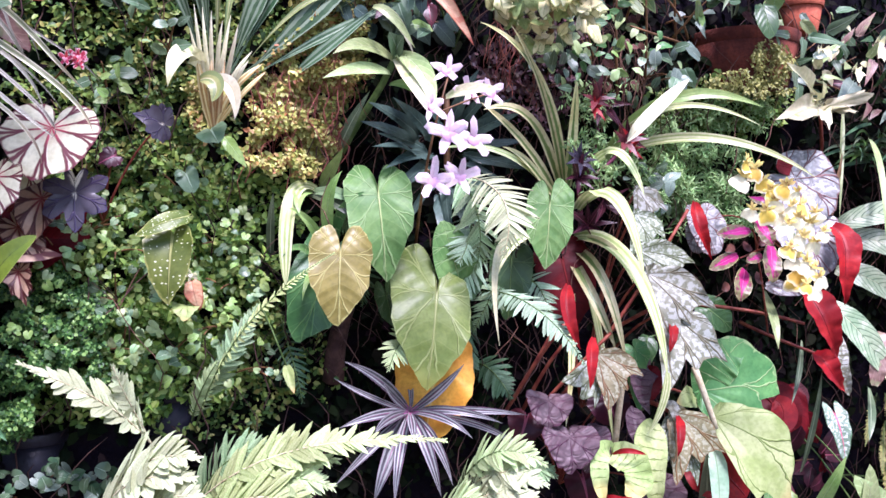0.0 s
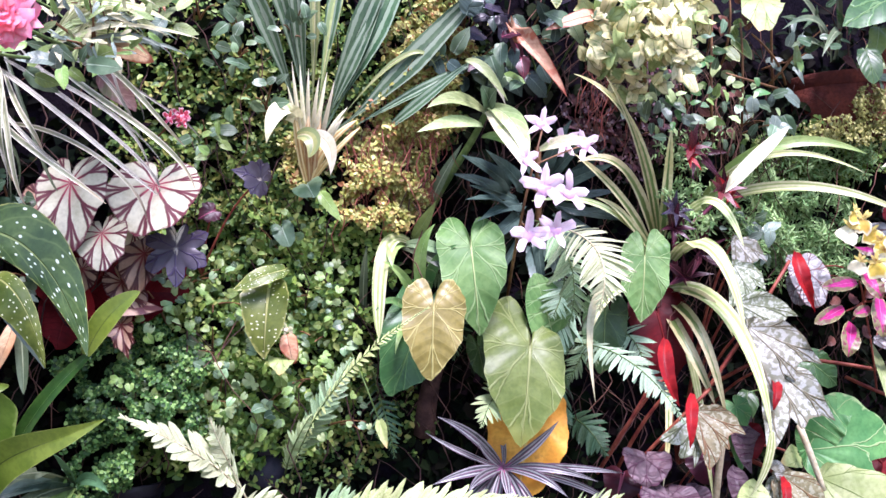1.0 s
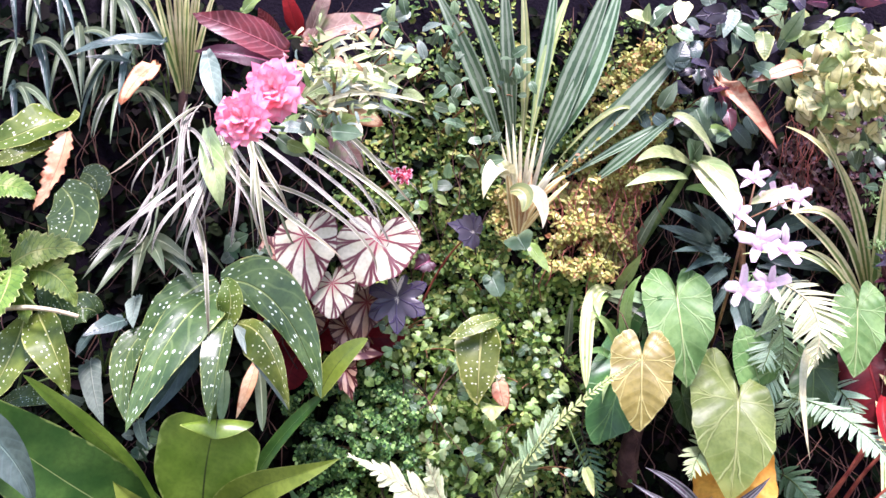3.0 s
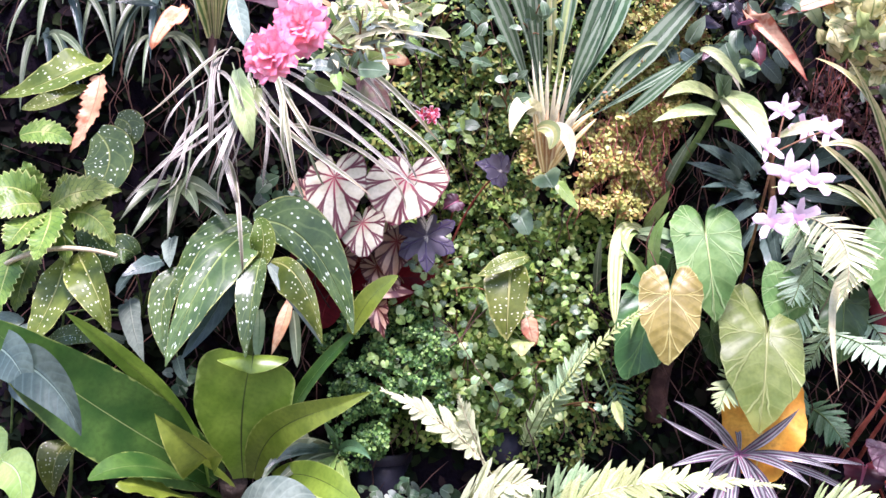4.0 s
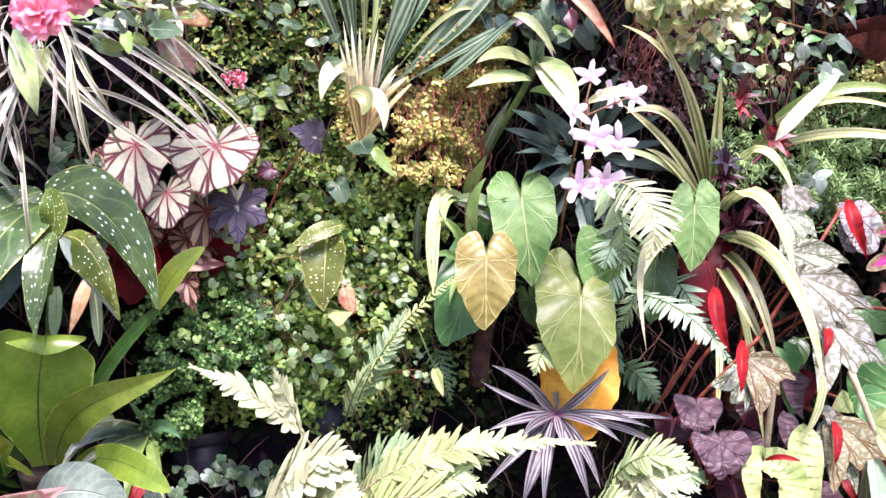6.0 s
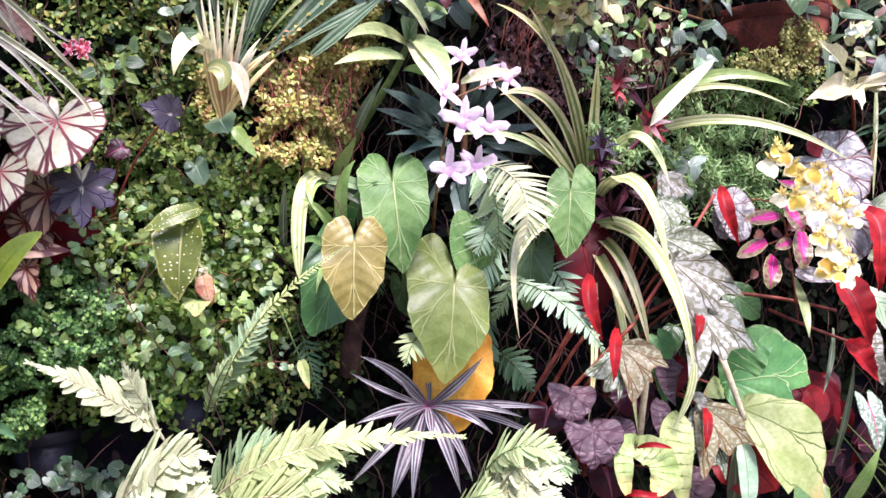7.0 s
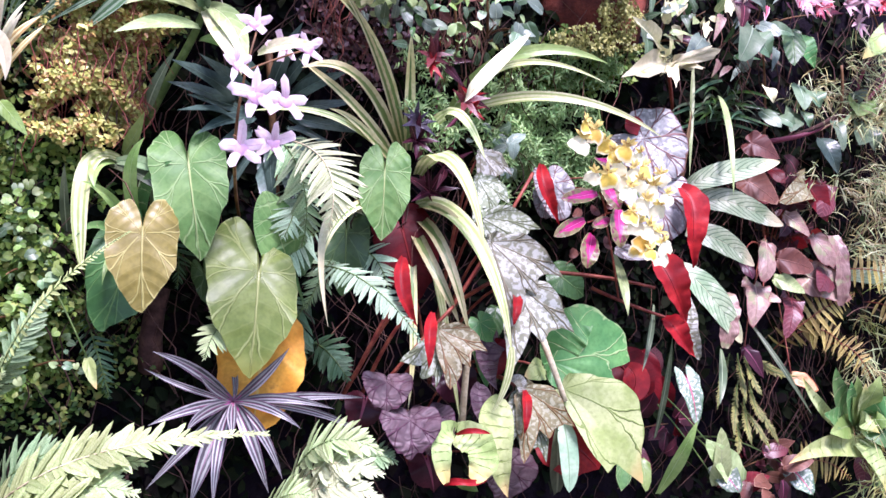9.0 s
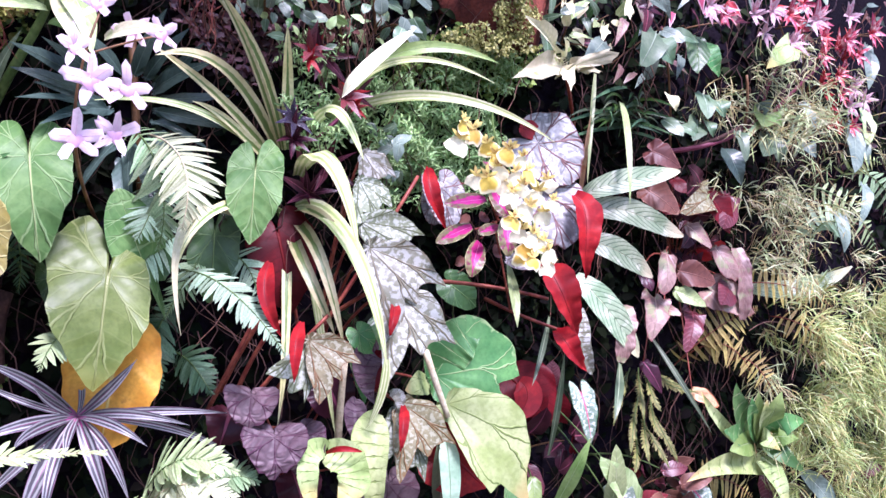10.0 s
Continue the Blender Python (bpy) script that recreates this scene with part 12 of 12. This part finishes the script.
leaf(pinks, (1.774, 1.58, 1.512), (1.661, 1.55, 1.483), "arrow", 0.8, BRONZE, wave=0.06, bend=0.8, stalk=RED_STALK)
leaf(pinks, (1.769, 1.58, 1.518), (1.796, 1.55, 1.443), "ovate", 1.1, DEEP_RED, wave=0.06, bend=0.8, stalk=RED_STALK)
leaf(pinks, (1.828, 1.58, 1.518), (1.773, 1.55, 1.435), "ovate", 0.8, CRIMSON, wave=0.06, bend=0.8, stalk=RED_STALK)
leaf(pinks, (1.706, 1.58, 1.454), (1.739, 1.55, 1.407), "ovate", 0.8, PINK_LEAF, wave=0.06, bend=0.8, stalk=RED_STALK)
leaf(pinks, (1.614, 1.58, 1.308), (1.574, 1.55, 1.233), "wing", 0.95, PINK_LEAF, wave=0.06, bend=0.8, stalk=RED_STALK)
leaf(pinks, (1.638, 1.58, 1.29), (1.654, 1.55, 1.274), "ovate", 0.9, PINK_LEAF, wave=0.06, bend=0.8, stalk=RED_STALK)
leaf(pinks, (1.785, 1.58, 1.316), (1.874, 1.55, 1.269), "wing", 1.0, PINK_LEAF, wave=0.06, bend=0.8, stalk=RED_STALK)
leaf(pinks, (1.721, 1.58, 1.273), (1.67, 1.55, 1.202), "wing", 0.8, CRIMSON, wave=0.06, bend=0.8, stalk=RED_STALK)
leaf(pinks, (1.683, 1.58, 1.362), (1.75, 1.55, 1.339), "ovate", 1.1, BROWN_LEAF, wave=0.06, bend=0.8, stalk=RED_STALK)
leaf(pinks, (1.647, 1.58, 1.398), (1.602, 1.55, 1.309), "ovate", 0.6, PINK_LEAF, wave=0.06, bend=0.8, stalk=RED_STALK)
leaf(pinks, (1.791, 1.58, 1.405), (1.82, 1.55, 1.328), "ovate", 0.8, PINK_LEAF, wave=0.06, bend=0.8, stalk=RED_STALK)
leaf(pinks, (1.835, 1.58, 1.332), (1.763, 1.55, 1.284), "ovate", 0.9, CRIMSON, wave=0.06, bend=0.8, stalk=RED_STALK)
leaf(pinks, (1.671, 1.58, 1.322), (1.721, 1.55, 1.292), "ovate", 0.8, PALE_LEAF, wave=0.06, bend=0.8, stalk=RED_STALK)
leaf(pinks, (1.576, 1.58, 1.366), (1.575, 1.55, 1.323), "ovate", 0.8, MAROON, wave=0.06, bend=0.8, stalk=RED_STALK)
leaf(pinks, (1.581, 1.58, 1.186), (1.597, 1.55, 1.133), "ovate", 0.8, MAROON, wave=0.06, bend=0.8, stalk=RED_STALK)
leaf(pinks, (1.719, 1.58, 1.114), (1.762, 1.55, 1.085), "ovate", 0.8, DRY_LEAF, wave=0.06, bend=0.8, stalk=RED_STALK)
strap(pinks, [(1.854, 1.58, 1.404), (1.844, 1.55, 1.369), (1.84, 1.54, 1.31), (1.837, 1.55, 1.255)], 0.04, "ragged", PINK_LEAF, fold=0.2, fine=True, wave=0.05)
strap(pinks, [(1.502, 1.56, 1.305), (1.494, 1.53, 1.286), (1.477, 1.52, 1.246), (1.471, 1.53, 1.203)], 0.045, "ragged", PINK_LEAF, fold=0.2, fine=True, wave=0.05)
rosette_green = plant("light_green_rosette", (2.102, 1.72, 0.908), "fresh light green rosette of broad leaves")
strap(rosette_green, [(1.973, 1.62, 0.967), (1.863, 1.56, 1.025), (1.781, 1.52, 1.07), (1.781, 1.52, 1.133)], 0.061, "spear", LOBED, fold=0.15, fine=True, wave=0.015)
strap(rosette_green, [(1.973, 1.62, 0.967), (1.922, 1.56, 1.015), (1.895, 1.52, 1.049), (1.927, 1.52, 1.1)], 0.068, "spear", FRESH, fold=0.15, fine=True, wave=0.015)
strap(rosette_green, [(1.973, 1.62, 0.967), (1.898, 1.56, 1.021), (1.849, 1.52, 1.061), (1.849, 1.52, 1.109)], 0.047, "spear", FRESH, fold=0.15, fine=True, wave=0.015)
strap(rosette_green, [(1.973, 1.62, 0.967), (1.936, 1.56, 1.009), (1.923, 1.52, 1.04), (2.011, 1.52, 1.026)], 0.061, "spear", LOBED, fold=0.15, fine=True, wave=0.015)
strap(rosette_green, [(1.973, 1.62, 0.967), (1.936, 1.56, 0.994), (1.923, 1.52, 1.009), (1.985, 1.52, 0.989)], 0.054, "spear", FRESH, fold=0.15, fine=True, wave=0.015)
strap(rosette_green, [(1.973, 1.62, 0.967), (1.908, 1.56, 0.998), (1.867, 1.52, 1.017), (1.923, 1.52, 0.973)], 0.047, "spear", LOBED_YELLOW, fold=0.15, fine=True, wave=0.015)
strap(rosette_green, [(1.973, 1.62, 0.967), (1.936, 1.56, 0.975), (1.923, 1.52, 0.973), (2.01, 1.52, 0.91)], 0.047, "spear", LOBED, fold=0.15, fine=True, wave=0.015)
strap(rosette_green, [(1.973, 1.62, 0.967), (1.861, 1.56, 1.004), (1.777, 1.52, 1.029), (1.743, 1.52, 1.04)], 0.054, "spear", LOBED, fold=0.15, fine=True, wave=0.015)
strap(rosette_green, [(1.973, 1.62, 0.967), (1.91, 1.56, 1.016), (1.871, 1.52, 1.053), (1.877, 1.52, 1.088)], 0.041, "spear", LOBED_YELLOW, fold=0.15, fine=True, wave=0.015)
strap(rosette_green, [(1.973, 1.62, 0.967), (1.884, 1.56, 1.016), (1.822, 1.52, 1.053), (1.831, 1.52, 1.099)], 0.047, "spear", LOBED, fold=0.15, fine=True, wave=0.015)
strap(rosette_green, [(1.973, 1.62, 0.967), (1.87, 1.56, 0.991), (1.795, 1.52, 1.004), (1.76, 1.52, 0.997)], 0.054, "spear", FRESH, fold=0.15, fine=True, wave=0.015)
strap(rosette_green, [(1.948, 1.62, 0.949), (1.821, 1.57, 1.008), (1.724, 1.54, 1.074), (1.688, 1.53, 1.125)], 0.03, "spear", LOBED_YELLOW, fold=0.3, fine=True, wave=0.015)
strap(rosette_green, [(2.057, 1.62, 0.874), (1.881, 1.56, 0.965), (1.725, 1.52, 0.985), (1.634, 1.52, 0.954)], 0.05, "spear", LOBED_YELLOW, fold=0.3, fine=True, wave=0.015)
strap(rosette_green, [(1.932, 1.6, 0.949), (1.911, 1.54, 0.94), (1.932, 1.52, 0.904), (1.941, 1.52, 0.841)], 0.045, "spear", LOBED_YELLOW, fold=0.3, fine=True, wave=0.015)
strap(rosette_green, [(2.13, 1.62, 0.875), (2.127, 1.58, 0.858), (2.14, 1.56, 0.834), (2.147, 1.55, 0.796)], 0.05, "oval", GREY_LANCE, fold=0.3, fine=True, wave=0.015)
clump = plant("wine_red_plant", (1.787, 1.75, 0.817), "low plant with wine-red and magenta leaves", "plant", "wine-red plants")
sprinkle(clump, (1.627, 1.6, 0.919), (0.1, 0.05), 22, 0.055, [DEEP_RED, MAROON, CRIMSON, BROWN_LEAF], 756)
clump = plant("wine_red_plant", (1.467, 1.75, 0.996), "low plant with wine-red and magenta leaves", "plant", "wine-red plants")
sprinkle(clump, (1.392, 1.66, 1.059), (0.08, 0.1), 16, 0.06, [MAROON, CRIMSON, DEEP_RED, MAROON], 588)
clump = plant("wine_red_plant", (2.385, 1.75, 0.754), "low plant with wine-red and magenta leaves", "plant", "wine-red plants")
sprinkle(clump, (2.252, 1.66, 0.84), (0.2, 0.08), 30, 0.07, [MAROON, CRIMSON, SMALL_TEAL, HEART_DARK], 27)
clump = plant("wine_red_plant", (1.871, 1.75, 1.428), "low plant with wine-red and magenta leaves", "plant", "wine-red plants")
sprinkle(clump, (1.793, 1.68, 1.468), (0.12, 0.1), 22, 0.06, [MAROON, CRIMSON, MAROON, RED_LEAF], 528)
golds = plant("golden_spikemoss", (1.708, 1.74, 1.077), "golden green lacy spikemoss in shade")
frond(golds, [(1.655, 1.66, 1.17), (1.626, 1.6, 1.151), (1.637, 1.58, 1.147), (1.675, 1.57, 1.132)], 0.013, GOLD_MOSS, gap=0.0028, shape="chunky", rise=40, droop=0.0)
frond(golds, [(1.663, 1.66, 1.157), (1.617, 1.6, 1.123), (1.612, 1.58, 1.104), (1.617, 1.57, 1.088)], 0.013, GOLD_MOSS, gap=0.0028, shape="chunky", rise=40, droop=0.0)
frond(golds, [(1.663, 1.66, 1.151), (1.666, 1.6, 1.129), (1.686, 1.58, 1.118), (1.725, 1.57, 1.113)], 0.013, GOLD_MOSS, gap=0.0028, shape="chunky", rise=40, droop=0.0)
frond(golds, [(1.646, 1.66, 1.159), (1.585, 1.6, 1.127), (1.581, 1.58, 1.107), (1.57, 1.57, 1.077)], 0.013, GOLD_MOSS, gap=0.0028, shape="chunky", rise=40, droop=0.0)
frond(golds, [(1.679, 1.66, 1.095), (1.625, 1.6, 1.064), (1.612, 1.58, 1.047), (1.625, 1.57, 1.033)], 0.013, GOLD_MOSS, gap=0.0028, shape="chunky", rise=40, droop=0.0)
frond(golds, [(1.679, 1.66, 1.071), (1.649, 1.6, 1.038), (1.66, 1.58, 1.005), (1.665, 1.57, 0.978)], 0.013, GOLD_MOSS, gap=0.0028, shape="chunky", rise=40, droop=0.0)
frond(golds, [(1.662, 1.66, 1.061), (1.6, 1.6, 1.033), (1.587, 1.58, 1.016), (1.585, 1.57, 0.99)], 0.013, GOLD_MOSS, gap=0.0028, shape="chunky", rise=40, droop=0.0)
frond(golds, [(1.653, 1.66, 1.05), (1.624, 1.6, 1.024), (1.635, 1.58, 0.997), (1.64, 1.57, 0.97)], 0.013, GOLD_MOSS, gap=0.0028, shape="chunky", rise=40, droop=0.0)
frond(golds, [(1.646, 1.66, 1.099), (1.569, 1.6, 1.072), (1.552, 1.58, 1.044), (1.535, 1.57, 1.014)], 0.013, GOLD_MOSS, gap=0.0028, shape="chunky", rise=40, droop=0.0)
frond(golds, [(1.637, 1.66, 1.029), (1.584, 1.6, 1.001), (1.561, 1.58, 0.992), (1.546, 1.57, 0.974)], 0.013, GOLD_MOSS, gap=0.0028, shape="chunky", rise=40, droop=0.0)
frond(golds, [(1.622, 1.66, 1.161), (1.539, 1.6, 1.132), (1.511, 1.58, 1.105), (1.491, 1.57, 1.076)], 0.013, GOLD_MOSS, gap=0.0028, shape="chunky", rise=40, droop=0.0)
flower_pot((1.333, 1.74, 1.8), 0.125, 0.115, CLAY, "weathered terracotta pot with moss trailing over it", lip=0.94)
flower_pot((1.473, 1.72, 1.931), 0.05, 0.07, RED_CLAY, "small terracotta pot behind leaves")
flower_pot((-0.035, 1.76, 1.114), 0.055, 0.08, PLASTIC, "dark plastic pot tucked in the greenery", group="plastic pots")
flower_pot((0.174, 1.77, 1.173), 0.05, 0.07, PLASTIC, "dark plastic pot tucked in the greenery", group="plastic pots")
topright = plant("ivy_shrub", (1.435, 1.72, 1.93), "shrub with dark green lobed and oval leaves")
leaf(topright, (1.195, 1.52, 1.915), (1.191, 1.5, 1.843), "ovate", 0.9, HEART_DARK)
clump = plant("leafy_shrub", (1.608, 1.75, 1.863), "shrub with small mixed green and grey leaves", "shrub", "leafy shrubs")
sprinkle(clump, (1.494, 1.64, 1.87), (0.08, 0.1), 14, 0.03, [CREAM_LEAF, SMALL_TEAL, PALE_LEAF], 422)
clump = plant("leafy_shrub", (1.158, 1.75, 1.814), "shrub with small mixed green and grey leaves", "shrub", "leafy shrubs")
sprinkle(clump, (1.077, 1.64, 1.821), (0.03, 0.03), 10, 0.035, [SMALL_TEAL, GREY_LANCE], 717)
clump = plant("leafy_shrub", (1.056, 1.75, 1.847), "shrub with small mixed green and grey leaves", "shrub", "leafy shrubs")
sprinkle(clump, (0.957, 1.64, 1.838), (0.12, 0.12), 80, 0.022, [FERN_PALE, PALE_LEAF, LOBED, SMALL_TEAL], 334)
clump = plant("leafy_shrub", (0.864, 1.75, 1.875), "shrub with small mixed green and grey leaves", "shrub", "leafy shrubs")
sprinkle(clump, (0.815, 1.66, 1.882), (0.1, 0.08), 44, 0.026, [LOBED_YELLOW, FERN_PALE, PALE_LEAF, SMALL_TEAL], 591)
clump = plant("leafy_shrub", (0.9, 1.75, 1.791), "shrub with small mixed green and grey leaves", "shrub", "leafy shrubs")
sprinkle(clump, (0.855, 1.67, 1.805), (0.06, 0.05), 16, 0.03, [SMALL_TEAL, GREY_LANCE], 496)
clump = plant("leafy_shrub", (1.108, 1.75, 1.564), "shrub with small mixed green and grey leaves", "shrub", "leafy shrubs")
sprinkle(clump, (1.03, 1.64, 1.589), (0.04, 0.05), 14, 0.03, [SMALL_TEAL, GREY_LANCE], 898)
clump = plant("leafy_shrub", (1.472, 1.75, 1.86), "shrub with small mixed green and grey leaves", "shrub", "leafy shrubs")
sprinkle(clump, (1.399, 1.66, 1.868), (0.1, 0.08), 20, 0.06, [SMALL_TEAL, GREY_LANCE, PALE_LEAF], 644, shape="lance", wide=1.2)
clump = plant("leafy_shrub", (1.691, 1.75, 1.834), "shrub with small mixed green and grey leaves", "shrub", "leafy shrubs")
sprinkle(clump, (1.624, 1.68, 1.851), (0.16, 0.12), 26, 0.06, [HEART_DARK, GREY_LANCE, MAROON, PINK_LEAF], 785, shape="lance", wide=1.2)
clump = plant("leafy_shrub", (2.609, 1.75, 1.956), "shrub with small mixed green and grey leaves", "shrub", "leafy shrubs")
sprinkle(clump, (2.434, 1.64, 1.955), (0.06, 0.06), 16, 0.035, [SMALL_TEAL, GREY_LANCE, BROWN_LEAF, MAUVE], 82, shape="lance", wide=1.1)
clump = plant("leafy_shrub", (2.507, 1.75, 1.662), "shrub with small mixed green and grey leaves", "shrub", "leafy shrubs")
sprinkle(clump, (2.34, 1.64, 1.682), (0.06, 0.06), 16, 0.035, [SMALL_TEAL, GREY_LANCE, BROWN_LEAF, MAUVE], 908, shape="lance", wide=1.1)
clump = plant("leafy_shrub", (2.316, 1.75, 1.956), "shrub with small mixed green and grey leaves", "shrub", "leafy shrubs")
sprinkle(clump, (2.163, 1.64, 1.952), (0.06, 0.06), 16, 0.035, [SMALL_TEAL, GREY_LANCE, BROWN_LEAF, MAUVE], 887, shape="lance", wide=1.1)


# ---- carpets of small leaves ----
carpet("creeping_fig", "creeping fig with small bright green leaves", FIG_CARPET, [(0.068, 1.466, 0.17, 0.16), (0.211, 1.367, 0.17, 0.13), (0.274, 1.548, 0.1, 0.08), (0.125, 1.29, 0.16, 0.1), (0.184, 1.384, 0.13, 0.12)], 16000, 0.0125, (0.0, 0.095), 3, gaps=0.34)
carpet("dark_moss", "dense dark green moss on the soil", DARK_CARPET, [(0.136, 1.762, 0.2, 0.16), (0.085, 1.599, 0.2, 0.16), (0.276, 1.289, 0.16, 0.14), (0.131, 1.872, 0.2, 0.2), (0.161, 1.574, 0.12, 0.14), (0.171, 1.764, 0.1, 0.14), (0.41, 1.885, 0.14, 0.2)], 19000, 0.0115, (0.0, 0.08), 4, gaps=0.36)
carpet("golden_moss", "golden yellow moss with reddish threads", GOLD_CARPET, [(0.431, 1.877, 0.069, 0.072), (0.403, 1.776, 0.08, 0.051), (0.338, 1.715, 0.055, 0.071), (0.392, 1.692, 0.05, 0.067), (0.333, 1.635, 0.065, 0.047), (0.452, 1.938, 0.041, 0.059), (0.215, 1.698, 0.029, 0.047), (0.426, 1.769, 0.047, 0.057), (0.406, 1.661, 0.029, 0.054)], 19000, 0.0088, (0.07, 0.15), 5, gaps=0.36)
carpet("curly_spike_moss", "curly dark green spike moss in cushions", CURLY_CARPET, [(-0.045, 1.357, 0.085, 0.085), (0.012, 1.385, 0.06, 0.06), (-0.082, 1.264, 0.045, 0.06), (-0.063, 1.226, 0.035, 0.05), (0.031, 1.319, 0.05, 0.06)], 24000, 0.0062, (0.06, 0.18), 7, slim=0.9, gaps=0.5)
carpet("lacy_green_moss", "lacy light green spikemoss below the terracotta pot", LACY_CARPET, [(1.076, 1.619, 0.075, 0.12), (1.212, 1.613, 0.1, 0.09), (1.276, 1.539, 0.06, 0.05), (1.152, 1.617, 0.08, 0.085), (1.264, 1.746, 0.09, 0.04), (1.111, 1.55, 0.045, 0.05), (0.924, 1.739, 0.05, 0.045), (0.931, 1.637, 0.069, 0.056)], 10500, 0.0145, (0.06, 0.15), 8, slim=0.24, gaps=0.3)
carpet("pot_moss", "dull green moss trailing round the terracotta pot", FIG_CARPET, [(1.29, 1.767, 0.14, 0.06), (1.178, 1.738, 0.1, 0.06), (1.336, 1.827, 0.03, 0.05)], 1900, 0.013, (0.02, 0.11), 9)
carpet("pot_moss", "rusty green moss trailing over the terracotta pot", GOLD_DULL, [(1.3, 1.83, 0.05, 0.05), (1.237, 1.787, 0.1, 0.025)], 2600, 0.0075, (0.13, 0.19), 15, down=1.0, gaps=0.3)
carpet("wine_creeper", "dark wine-red creeper on hanging roots", WINE_CARPET, [(0.823, 1.79, 0.093, 0.09), (0.866, 1.89, 0.069, 0.055)], 1500, 0.014, (0.02, 0.09), 21, gaps=0.3)
# Leaves whose dark colour stands in for shade between the plants.
carpet("shade_coloured_undergrowth", "mixed undergrowth with the gaps' deep shade put into its leaf colours", MIXED_CARPET, [(0.0, 1.5, 0.9, 0.62), (1.0, 1.5, 0.9, 0.62), (1.9, 1.4, 0.9, 0.7), (-0.5, 1.5, 0.5, 0.55)], 26000, 0.03, (-0.02, 0.06), 6)
threads("dark_roots", "tangle of thin dark roots and runners", DARK_ROOT, [(0.3, 1.6, 1.0, 0.5), (1.3, 1.5, 1.0, 0.55), (2.1, 1.5, 0.6, 0.55)], 900, 0.13, 0.0011, 12, (0.02, 0.1), 0.5)
threads("pale_roots", "thin pale brown hanging roots", ROOT, [(0.3, 1.7, 0.8, 0.35), (1.4, 1.75, 0.9, 0.3), (1.9, 1.4, 0.5, 0.4)], 260, 0.12, 0.0009, 13, (0.04, 0.12), 0.4)
threads("red_threads", "reddish hanging threads in the golden moss", RED_THREAD, [(0.362, 1.721, 0.07, 0.06), (0.312, 1.681, 0.03, 0.06), (0.413, 1.801, 0.05, 0.06), (0.772, 1.836, 0.035, 0.08), (0.4, 1.717, 0.05, 0.06)], 120, 0.07, 0.0008, 14, (0.07, 0.13), 0.12)
threads("hanging_strings", "pale brown strings of dry roots hanging in a curtain", ROOT, [(0.983, 1.844, 0.05, 0.06)], 36, 0.1, 0.0012, 16, (0.06, 0.12), 0.1)
